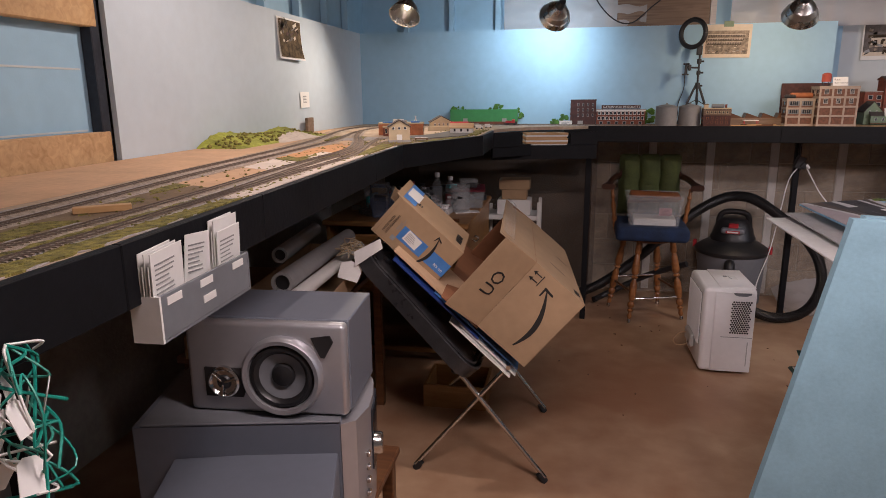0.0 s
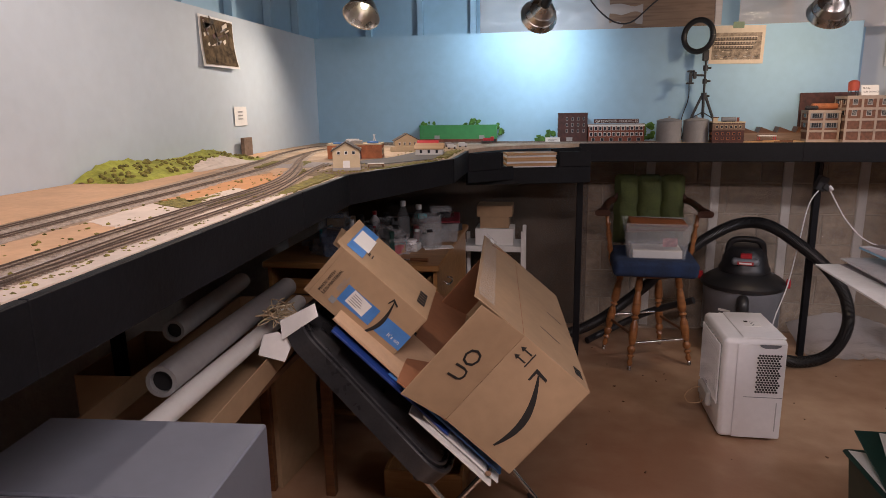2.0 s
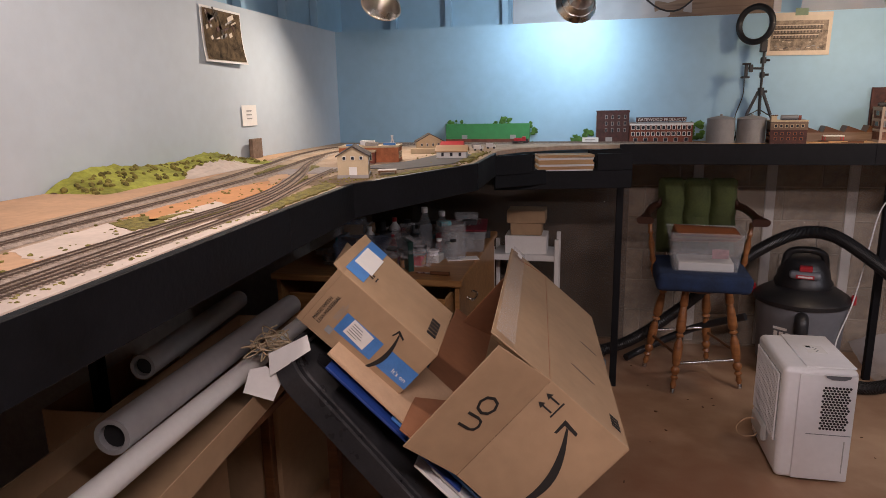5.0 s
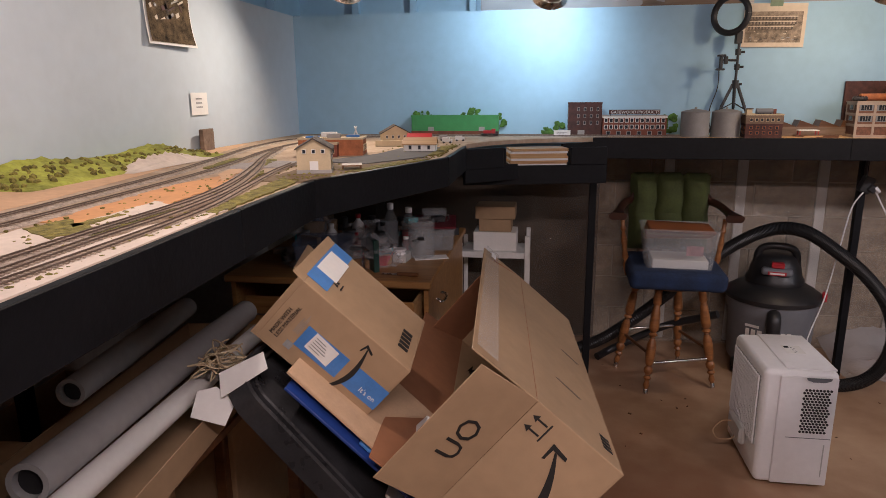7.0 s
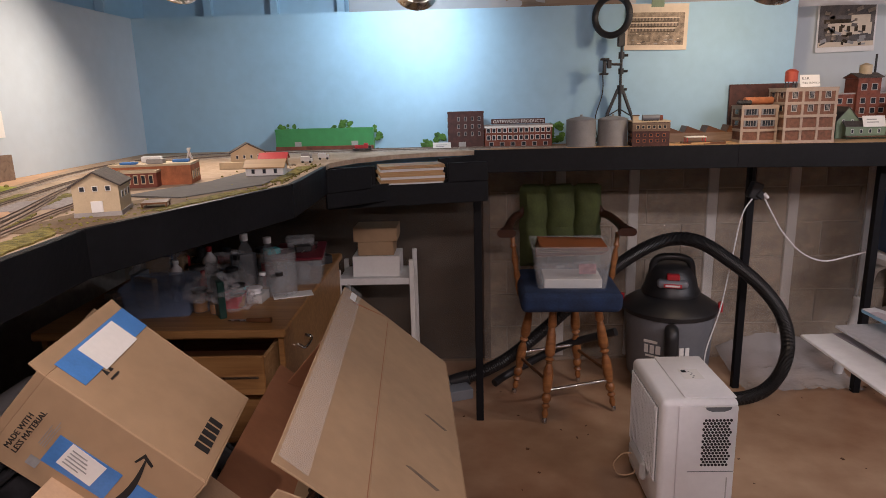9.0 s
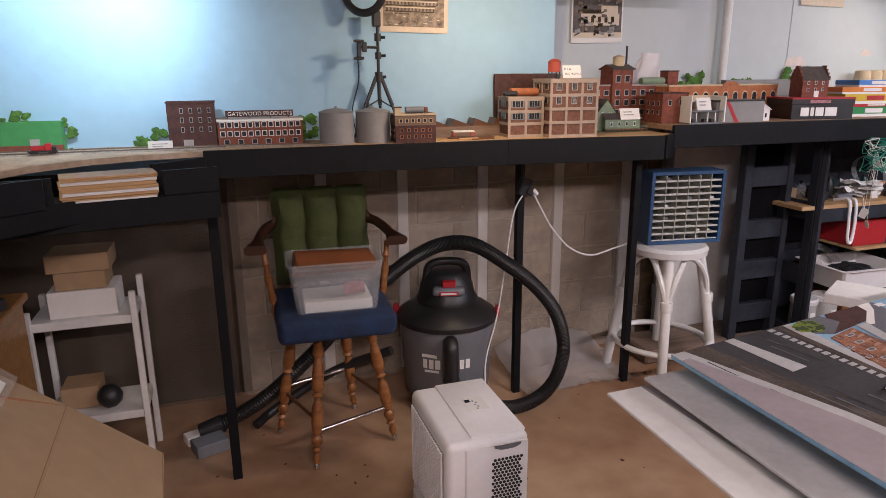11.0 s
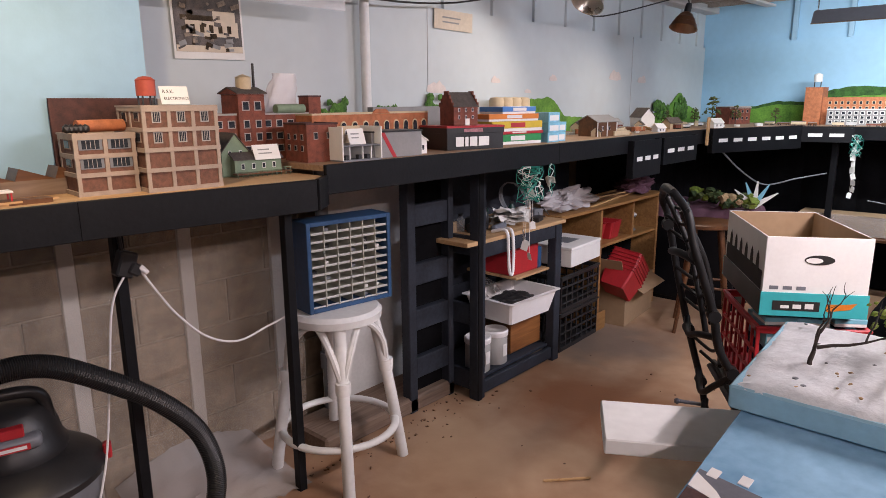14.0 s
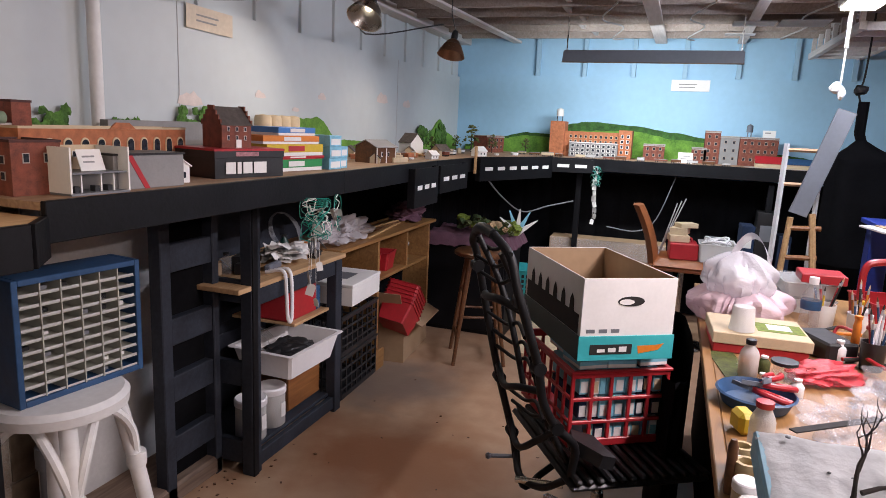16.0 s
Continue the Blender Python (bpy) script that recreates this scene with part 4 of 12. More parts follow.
# printing on the box: arrow swoosh, arrows, handling marks
def swoosh(parent, m, w, mt=M_INK, name="swoosh_mark"):
    """A curved tapering stroke with an arrow tip, in the xy plane of m."""
    bm = B()
    n = 22
    top, bot = [], []
    for i in range(n + 1):
        u = i / n
        x = -w / 2 + w * u
        y = -0.20 * w * math.sin(math.pi * (0.12 + 0.80 * u)) * 1.15 + 0.16 * w * u
        th = w * (0.012 + 0.052 * math.sin(math.pi * min(1, u * 0.93 + 0.03)) )
        top.append((x, y + th))
        bot.append((x, y - th * 0.4))
    low = [[bm.verts.new((x, y, 0)) for x, y in line] for line in (bot, top)]
    upp = [[bm.verts.new((x, y, 0.0008)) for x, y in line] for line in (bot, top)]
    for i in range(n):
        bm.faces.new((upp[0][i], upp[0][i + 1], upp[1][i + 1], upp[1][i]))
        for k in (0, 1):
            bm.faces.new((low[k][i], low[k][i + 1], upp[k][i + 1], upp[k][i]))
    tip = top[-1]
    prism(bm, [(tip[0] - 0.12 * w, tip[1] + 0.05 * w), (tip[0] - 0.11 * w, tip[1] + 0.025 * w), (tip[0] + 0.005 * w, tip[1] + 0.025 * w), (tip[0] - 0.005 * w, tip[1] - 0.13 * w), (tip[0] + 0.03 * w, tip[1] - 0.12 * w), (tip[0] + 0.055 * w, tip[1] + 0.06 * w)], 0, 0.0008)
    o = part(name, bm, mt, parent)
    o.matrix_local = m
    return o
FRONT = Matrix(((1, 0, 0, 0), (0, 0, -1, 0), (0, 1, 0, 0), (0, 0, 0, 1)))  # xy plane onto the near xz side
swoosh(big, Matrix.Translation((0.012, -D / 2 - 0.0012, -0.012)) @ FRONT @ pose(0, 0, 0, 0, 0, 90), 0.24)
bm = B()
for sx in (-0.014, 0.014):
    bx(bm, sx - 0.0022, -0.018, 0, sx + 0.0022, 0.010, 0.0008)
    prism(bm, [(sx - 0.009, 0.008), (sx + 0.009, 0.008), (sx, 0.022)], 0, 0.0008)
bx(bm, -0.024, -0.026, 0, 0.024, -0.022, 0.0008)
o = part("arrow_mark", bm, M_INK, big)
o.matrix_local = Matrix.Translation((-0.085, -D / 2 - 0.0012, 0.125)) @ FRONT @ pose(0, 0, 0, 0, 0, 90)
UOM = Matrix.Translation((-W / 2, -D / 2, 0)) @ Matrix.Rotation(radians(24), 4, "Z") @ Matrix.Translation((-0.05, -0.0015, -0.052)) @ FRONT @ pose(0, 0, 0, 0, 0, 90)
letters("lettering", "UO", 0.075, UOM, M_INK, big)
TOP = pose(0.045, -D / 2 + 0.05, H / 2 + 0.001, 0, 0, 90)
for k in range(4):
    bm = B()
    bx(bm, k * 0.018, 0, 0, k * 0.018 + 0.013, 0.028, 0.0006)
    part("care_mark", bm, M_INK, big).matrix_local = pose(0.105, -D / 2 + 0.06, H / 2 + 0.0006, 0, 0, 90)
for yy, x0, x1 in ((-0.30, 0.02, 0.10), (0.02, 0.01, 0.075)):
    bm = B()
    prism(bm, [(x0, yy), (x1, yy + 0.004), (x1 + 0.006, yy + 0.017), (x0 + 0.01, yy + 0.011)], 0, 0.0005)
    o = part("grease_mark", bm, M_SMUDGE, big, "grey-brown scuff on the carton")
    o.matrix_local = pose(0, 0, H / 2 + 0.0004, 0, 0, -12)
bm = B()
bx(bm, -W / 2 - 0.0008, -D / 2 + 0.004, 0, -W / 2 + 0.0008, D / 2 - 0.004, 0.0004)
part("fold_crease", bm, M_REDCARD, big, "pressed fold line").matrix_local = pose(0, 0, H / 2 + 0.0002)
bm = B()
bx(bm, -W / 2 - FL + 0.002, -D / 2, 0, -W / 2 - FL + 0.06, D / 2, 0.0008)
o = part("tape_strip", bm, M_SLEEVE, big, "clear packing tape strip along the flap")
o.matrix_local = pose(0, 0, H / 2 + 0.007, 0, 0, 0)
bm = B()
bx(bm, 0, 0, 0, 0.02, 0.075, 0.0008)
o = part("paper_label", bm, M_PAPER, big, "small white paper label")
o.matrix_local = pose(-W / 2 - FL + 0.025, D / 2 - 0.13, H / 2 + 0.0075)
bm = B()
sheet(bm, 1, 1, 40, 60, lambda u, v: (-0.10 + 0.21 * u, -D / 2 + 0.03 + 0.75 * v, -H / 2 + 0.03 + 0.20 * u * (1 - v) + 0.07 * abs(noise.noise(Vector((u * 8, v * 20, 5)))) + 0.02 * abs(noise.noise(Vector((u * 30, v * 70, 2))))))
part("lining", bm, M_WRAP, big, "crinkled black bubble wrap")

# smaller closed carton with blue tape
SM = pose(0.111, 2.522, 0.977, 2.8, 42.5, 6.3)
w, d, h = 0.328, 0.313, 0.185
small = carton("cardboard_box", "small brown shipping box with printed blue tape", SM, w, d, h, open_side="x-")
flap(small, (-0.03, -d / 2, -0.004, 0.0042, d / 2, 0), (-w / 2, 0, h / 2), "Y", 8)
flap(small, (-0.05, -h / 2, 0, 0, h / 2, 0.004), (-w / 2, d / 2, 0), "Z", 6)
flap(small, (-0.012, 0, -h / 2, 0.0044, 0.004, h / 2), (-w / 2, -d / 2, 0), "Z", 4)
F = lambda x, z, r=0: Matrix.Translation((x, -d / 2 - 0.0014, z)) @ FRONT @ pose(0, 0, 0, 0, 0, r)
letters("lettering", "MADE WITH\nLESS MATERIAL", 0.0145, F(-0.135, -0.060, 90), M_INK, small)
bm = B()
bx(bm, -0.010, -0.020, 0, 0.010, 0.0, 0.0006)
part("print_panel", bm, M_GINK, small).matrix_local = F(-0.090, -0.045)
line_bars(small, F(-0.102, -0.020, 90), 4, 0.06, 0.016)
for x0, x1 in ((-0.082, 0.042), (0.062, 0.164)):
    bm = B()
    bx(bm, x0, -0.045, 0, x1, 0.017, 0.0007)
    part("tape_strip", bm, M_TAPE, small, "blue printed packing tape").matrix_local = F(0, 0)
bm = B()
bx(bm, -0.035, -0.040, 0.0008, 0.035, 0.008, 0.0016)
part("paper_label", bm, M_PAPER, small, "white address label").matrix_local = F(-0.022, 0.006, -4)
line_bars(small, Matrix.Translation((0, -0.0018, 0)) @ F(-0.050, 0.006, -4), 5, 0.045, 0.036)
letters("lettering", "It's on", 0.019, Matrix.Translation((0, -0.001, 0)) @ F(0.104, -0.030, 0), M_PAPER, small)
swoosh(small, Matrix.Translation((0, -0.0012, 0)) @ F(0.048, -0.008, 72), 0.145)
T2 = lambda x, y, r=0: pose(x, y, h / 2 + 0.0012, 0, 0, r)
bm = B()
bx(bm, -w / 2 - 0.002, -0.12, 0, -w / 2 + 0.06, d / 2 - 0.002, 0.0007)
part("tape_strip", bm, M_TAPE, small, "blue printed packing tape").matrix_local = pose(0, 0, h / 2 + 0.0008, 0, 0, 0)
bm = B()
bx(bm, -w / 2 + 0.004, -0.05, 0.0008, -w / 2 + 0.066, 0.09, 0.0016)
o = part("paper_label", bm, M_PAPER, small, "white address label")
o.matrix_local = pose(0, 0, h / 2 + 0.0008, 0, 0, 0)
for k in range(5):
    bm = B()
    bx(bm, 0, k * 0.022, 0, 0.03, k * 0.022 + 0.016, 0.0006)
    part("care_mark", bm, M_INK, small).matrix_local = T2(0.11, -0.09)
bm = B()
for sx in (-0.008, 0.008):
    prism(bm, [(sx - 0.006, 0.0), (sx + 0.006, 0.0), (sx, 0.016)], 0, 0.0006)
bx(bm, -0.016, -0.012, 0, 0.016, -0.008, 0.0006)
part("arrow_mark", bm, M_INK, small).matrix_local = T2(-0.09, -0.05, 90)

# loudspeaker lying on the stereo
def loudspeaker(m):
    T = thing("loudspeaker", "silver and grey bookshelf loudspeaker lying on its side", "speaker", m=m)
    w, d, h = 0.40, 0.26, 0.235
    box_part("cabinet", (-w / 2, -d / 2 + 0.03, -h / 2, w / 2, d / 2, h / 2), M_GUN, T, 0.003)
    bm = B()
    bx(bm, -w / 2, -d / 2 - 0.008, -h / 2, w / 2, -d / 2 + 0.03, h / 2, 0.012, seg=3)
    part("front_panel", bm, M_SILVER, T, "silver moulded front panel", True)
    R = lambda x, y, z: Matrix.Translation((x, y, z)) @ Matrix.Rotation(radians(90), 4, "X")
    fy = -d / 2 - 0.008
    bm = B()
    lathe(bm, [(0.100, 0.0), (0.100, 0.018), (0.094, 0.026), (0.084, 0.024), (0.080, 0.010)], 40, R(0.045, fy, -0.012), False)
    wf = part("woofer_ring", bm, M_SILVER, T, "broad silver ring", True)
    bm = B()
    lathe(bm, [(0.082, 0.012), (0.076, 0.019), (0.068, 0.020), (0.062, 0.012), (0.055, 0.009)], 40, R(0.045, fy, -0.012), False)
    part("rubber_surround", bm, M_BPLAS, T, "black rubber surround", True)
    bm = B()
    lathe(bm, [(0.058, 0.011), (0.028, 0.0), (0.026, 0.0)], 36, R(0.045, fy, -0.012), False)
    part("cone", bm, M_GPLAS, T, "grey speaker cone", True)
    bm = B()
    lathe(bm, [(0.030, 0.0), (0.026, 0.010), (0.014, 0.015), (0.0, 0.0165)], 28, R(0.045, fy, -0.012))
    part("dust_cap", bm, M_BPLAS, T, "dark dust cap", True)
    bm = B()
    lathe(bm, [(0.040, 0.0), (0.040, 0.010), (0.035, 0.014), (0.030, 0.008), (0.0, 0.006)], 28, R(-0.105, fy, -0.035))
    part("tweeter_ring", bm, M_CHROME, T, "chrome tweeter ring", True)
    bm = B()
    lathe(bm, [(0.020, 0.006), (0.015, 0.013), (0.0, 0.016)], 20, R(-0.105, fy, -0.035))
    part("tweeter", bm, M_BPLAS, T, "", True)
    for a in (20, 140, 260):
        bm = B()
        bx(bm, 0, -0.003, 0, 0.036, 0.003, 0.003, 0.001, R(-0.105, fy - 0.012, -0.035) @ pose(0, 0, 0, 0, 0, a))
        part("spoke", bm, M_CHROME, T)
    bm = B()
    prism(bm, [(-0.155, 0.0), (-0.06, 0.0), (-0.045, 0.035), (-0.06, 0.075), (-0.155, 0.075)], 0, 0.004, R(0, fy, -0.075))
    part("dark_inset", bm, M_BPLAS, T, "dark inset round the tweeter")
    bm = B()
    prism(bm, [(0.118, 0.085), (0.165, 0.092), (0.172, 0.075), (0.150, 0.035), (0.140, 0.036)], 0, 0.004, R(0, fy, -0.0))
    part("port", bm, M_BPLAS, T, "dark triangular port")
    for sx in (-0.19, 0.04):
        bm = B()
        bx(bm, sx, -0.05, -h / 2 - 0.0, sx + 0.01, 0.05, -h / 2 + 0.004)
        part("foot", bm, M_BPLAS, T)
    return T


SPK = pose(-0.005, 1.375, 0.905, 0, 0, 4)
loudspeaker(SPK)


def stereo(m):
    T = thing("stereo_unit", "dark grey stereo unit with a curved silver control front", "stereo", m=m)
    box_part("case", (-0.40, -0.17, 0, 0.10, 0.17, 0.30), M_GUN, T, 0.004)
    bm = B()
    prism(bm, [(0.10, -0.17), (0.135, -0.15), (0.16, -0.08), (0.165, 0.0), (0.16, 0.08), (0.135, 0.15), (0.10, 0.17)], 0.0, 0.295)
    part("front_panel", bm, M_SILVER, T, "curved silver control panel", True)
    bm = B()
    prism(bm, [(0.12, -0.05), (0.1665, -0.05), (0.1695, 0.0), (0.1665, 0.08), (0.12, 0.08)], 0.10, 0.27)
    part("display", bm, M_GLASSD, T, "dark display window")
    bm = B()
    lathe(bm, [(0.03, 0), (0.03, 0.02), (0.026, 0.026), (0.0, 0.027)], 24, Matrix.Translation((0.163, -0.02, 0.16)) @ Matrix.Rotation(radians(90), 4, "Y"))
    part("volume_knob", bm, M_CHROME, T, "chrome volume knob", True)
    for k in range(4):
        box_part("button", (0.150, -0.115 + 0.004 * k, 0.06 + k * 0.035, 0.162, -0.095 + 0.004 * k, 0.075 + k * 0.035), M_CHROME, T, 0.003)
    box_part("top_edge", (-0.38, -0.172, 0.30, 0.10, 0.172, 0.306), M_GPLAS, T, 0.002)
    return T


stereo(pose(0.056, 1.379, 0.481, 0, 0, 12.5))
box = thing("speaker_cabinet", "blue-grey laminated speaker cabinet standing on the floor", "speaker", m=pose(-0.20, 1.14, 0, 0, 0, 16.3))
box_part("cabinet", (0, -0.36, 0, 0.392, 0, 0.70), M_GUN, box, 0.003)
box_part("front_panel", (0.02, -0.372, 0.03, 0.372, -0.36, 0.67), M_BPLAS, box, 0.003)
t = thing("side_table", "low dark wooden side table under the stereo", "table", x=0.0, y=1.42, z=0)
box_part("tabletop", (-0.42, -0.12, 0.455, 0.22, 0.24, 0.48), M_DKWOOD, t, 0.004)
for sx, sy in ((-0.39, -0.09), (0.19, -0.09), (-0.39, 0.21), (0.19, 0.21)):
    box_part("leg", (sx - 0.018, sy - 0.018, 0, sx + 0.018, sy + 0.018, 0.455), M_DKWOOD, t, 0.003)

# card holder hung on the fascia
CB = pose(0.088, 0.886, 0.036, 0, 0, 1.5)
ch = thing("card_holder", "dark grey card holder of white car cards under the bench edge", "card holder", m=CB)
box_part("back_panel", (-0.046, -0.148, 1.14, -0.041, 0.148, 1.29), M_SLATE, ch, 0.001)
box_part("front_panel", (0.0, -0.148, 1.14, 0.005, 0.148, 1.212), M_GPLAS, ch, 0.001)
box_part("bottom", (-0.041, -0.148, 1.135, 0.005, 0.148, 1.14), M_GPLAS, ch)
for y in (-0.153, 0.148):
    box_part("side_panel", (-0.046, y, 1.135, 0.005, y + 0.005, 1.212), M_PAPER if y < 0 else M_GPLAS, ch)
for y, z in ((-0.112, 1.193), (-0.012, 1.192), (0.105, 1.193), (-0.005, 1.162)):
    box_part("tag", (0.005, y - 0.021, z, 0.0062, y + 0.021, z + 0.013), M_PAPER, ch, 0, "white label tag")
for k, (y, n, h, tl) in enumerate(((-0.105, 6, 0.122, 5), (0.012, 2, 0.118, -9), (0.105, 5, 0.132, 3))):
    for i in range(n):
        bm = B()
        bx(bm, -0.001, -0.044, 0, 0.001, 0.044, h, 0.0005)
        ob = solid("car_card", bm, M_PAPER, "white printed card standing in the card holder", "card", "cards in the holder", m=CB @ pose(-0.034 + i * 0.0052, y, 1.1405 + 0.02 * (i % 2), tl * 0.6, 3, 0))
        if i == n - 1:
            line_bars(ob, pose(0.0014, -0.035, h - 0.02) @ Matrix(((0, 0, 1, 0), (1, 0, 0, 0), (0, 1, 0, 0), (0, 0, 0, 1))), 7, 0.055, 0.055)

# wires with paper tags below the fascia
def wire_bundle(x, y, z, n, h, spread, seed, tags, drop=0.0):
    """A tangle of looped wires h high, with paper tags in it and, to the depth of drop, on strings below it."""
    rnd = random.Random(seed)
    T = thing("wire_bundle", "tangle of green wires with white paper tags", "wires", x=x, y=y, z=z)
    for i in range(n):
        pts = [(0, 0, 0)]
        for k in range(6):
            a = rnd.uniform(0, 6.283)
            q = spread * rnd.uniform(0.5, 1.2)
            pts.append((q * math.cos(a), q * math.sin(a), -h * min(1.0, max(0.05, (k + 0.6) / 6 + rnd.uniform(-0.25, 0.25)))))
        bm = B()
        tube(bm, pts, rnd.uniform(0.0014, 0.0022), 5, 5)
        part("wire", bm, (M_WIRE, M_WIRE, M_WIREL, M_PAPER)[i % 4], T)
    for i in range(tags):
        s_ = rnd.uniform(0.012, 0.018)
        px, py = rnd.uniform(-spread, spread) * 0.8, rnd.uniform(-spread, spread) * 0.8
        pz = -(h * rnd.uniform(0.3, 1.0) if drop == 0 else h * 0.6 + (drop - h * 0.6) * (i + 0.5) / tags)
        if drop:
            px, py = px * 0.5, py * 0.5
            bm = B()
            tube(bm, [(px * 0.3, py * 0.3, -h * 0.4), (px * 1.2, py * 0.7, (pz - h * 0.4) / 2), (px, py, pz + s_)], 0.0011, 5, 4)
            part("tag_string", bm, M_PAPER, T)
        bm = B()
        prism(bm, [(-s_, -s_ * 1.4), (s_, -s_ * 1.4), (s_, s_), (s_ * 0.5, s_ * 1.5), (-s_ * 0.5, s_ * 1.5), (-s_, s_)], -0.0006, 0.0006, pose(px, py, pz, 90, 0, rnd.uniform(-140, -40)) @ pose(0, 0, 0, rnd.uniform(-25, 25), 0, rnd.uniform(-25, 25)))
        part("paper_tag", bm, M_PAPER, T, "white paper tag")
    return T


M_WIREL = mat("pale green wire", (0.06, 0.34, 0.27), 0.4, vary=0.2)
M_WIRE = mat("green wire", (0.01, 0.26, 0.20), 0.4, vary=0.2)
wire_bundle(0.075, 0.475, 1.27, 9, 0.20, 0.045, 4, 9)

# tubes and cartons under the bench
def paper_tube(a, b, r, mt, lb, hollow=True):
    T = thing("poster_tube", lb, "poster tube", m=Matrix.Identity(4))
    a, b = Vector(a), Vector(b)
    d = b - a
    m = Matrix.Translation(a) @ d.to_track_quat("Z", "Y").to_matrix().to_4x4()
    bm = B()
    l = d.length
    lathe(bm, [(r * 0.72, 0.03), (r * 0.72, 0.0), (r, 0.0), (r * 1.02, l * 0.3), (r, l), (r * 0.75, l), (r * 0.75, l - 0.05), (0.0, l - 0.05)], 24, m)
    part("outer_sheet", bm, mt, T, "", True)
    # black core paints the shade inside the hollow roll
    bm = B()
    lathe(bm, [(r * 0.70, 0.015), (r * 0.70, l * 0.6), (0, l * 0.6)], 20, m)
    part("mouth_shade", bm, M_BPLAS, T, "", True)
    return T


M_TUBEP = mat("grey poster paper", (0.36, 0.355, 0.36), 0.7, vary=0.08, scale=4)
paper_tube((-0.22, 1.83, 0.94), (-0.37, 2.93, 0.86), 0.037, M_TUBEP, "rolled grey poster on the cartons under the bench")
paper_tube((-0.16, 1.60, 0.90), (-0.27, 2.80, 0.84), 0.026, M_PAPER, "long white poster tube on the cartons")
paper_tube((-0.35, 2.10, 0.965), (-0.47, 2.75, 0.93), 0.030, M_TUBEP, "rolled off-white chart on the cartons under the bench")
carton("cardboard_box", "long torn brown carton holding poster rolls", pose(-0.33, 2.25, 0.790, 0, 0, 5), 0.34, 1.30, 0.075, open_side="z+")
t = thing("bench_trestle", "dark wooden trestle under the cartons", "trestle", x=-0.33, y=2.25, z=0)
box_part("tabletop", (-0.16, -0.64, 0.725, 0.16, 0.64, 0.75), M_DKWOOD, t, 0.003)
for sx, sy in ((-0.13, -0.6), (0.13, -0.6), (-0.13, 0.6), (0.13, 0.6)):
    box_part("leg", (sx - 0.02, sy - 0.02, 0, sx + 0.02, sy + 0.02, 0.725), M_DKWOOD, t, 0.003)
for x, y, z, w_, d_, h_, r in [(-0.62, 2.4, 0.40, 0.3, 0.4, 0.75, 4), (-0.55, 3.05, 0.25, 0.3, 0.35, 0.5, -6)]:
    c = carton("cardboard_box", "brown cardboard carton stored under the bench", pose(x, y, z if z - h_ / 2 >= 0 else h_ / 2 + 0.002, 0, 0, r), w_, d_, h_, open_side="z+" if r > 0 else None)
r_ = random.Random(17)
bm = B()
tube(bm, [(r_.uniform(-0.045, 0.045), r_.uniform(-0.09, 0.09), r_.uniform(0.0, 0.06)) for _ in range(46)], 0.002, 5, 4)
solid("twine", bm, M_CREAM, "tangled tan twine hanging on the poster rolls", "twine", m=pose(-0.16, 2.36, 0.915))
t = thing("open_drawer", "open dark wooden drawer frame on the floor", "drawer", x=0.18, y=3.0, z=0)
for c in ((-0.16, -0.14, 0, 0.16, -0.125, 0.12), (-0.16, 0.125, 0, 0.16, 0.14, 0.12), (-0.16, -0.125, 0, -0.145, 0.125, 0.12), (0.145, -0.125, 0, 0.16, 0.125, 0.12)):
    box_part("side_panel", c, M_OAK, t, 0.002)

# ---- desk under the bench, with its clutter ----
desk = thing("oak_desk", "worn oak desk with a drawer pulled out under the bench", "desk", x=-0.26, y=3.93, z=0)
DX, DY, DZ = 0.42, 0.53, 0.845
box_part("tabletop", (-DX - 0.01, -DY - 0.01, DZ - 0.03, DX + 0.01, DY + 0.01, DZ), M_OAK, desk, 0.006)
box_part("side_panel", (DX - 0.025, -DY + 0.02, 0.0, DX - 0.005, DY - 0.02, DZ - 0.03), M_OAK, desk, 0.002)
box_part("side_panel", (-DX + 0.005, -DY + 0.02, 0.0, -DX + 0.025, DY - 0.02, DZ - 0.03), M_OAK, desk, 0.002)
box_part("back_panel", (-DX + 0.025, DY - 0.03, 0.05, DX - 0.025, DY - 0.02, DZ - 0.03), M_OAK, desk)
for z in (0.06, 0.42, 0.62):
    box_part("rail", (-DX + 0.025, -DY + 0.02, z, DX - 0.025, -DY + 0.05, z + 0.025), M_OAK, desk, 0.002)
dr = box_part("drawer", (-0.30, -DY - 0.10, 0.655, DX - 0.04, -DY - 0.085, 0.79), M_OAK, desk, 0.004)
box_part("drawer_side", (DX - 0.055, -DY - 0.085, 0.665, DX - 0.043, -DY + 0.25, 0.775), M_PINE, dr)
box_part("drawer_bottom", (-0.30, -DY - 0.085, 0.665, DX - 0.055, -DY + 0.25, 0.672), M_DKWOOD, dr)
box_part("drawer_runner", (-0.28, -DY - 0.105, 0.715, DX - 0.06, -DY - 0.1, 0.722), M_CHROME, dr)
dr = box_part("drawer", (-0.36, -DY + 0.0, 0.45, DX - 0.03, -DY + 0.02, 0.61), M_OAK, desk, 0.004)
bm = B()
tube(bm, [(DX, -0.35, 0.72), (DX + 0.025, -0.35, 0.71), (DX + 0.025, -0.25, 0.71), (DX, -0.25, 0.72)], 0.006, 8)
part("handle", bm, M_CHROME, desk, "chrome pull handle", True)


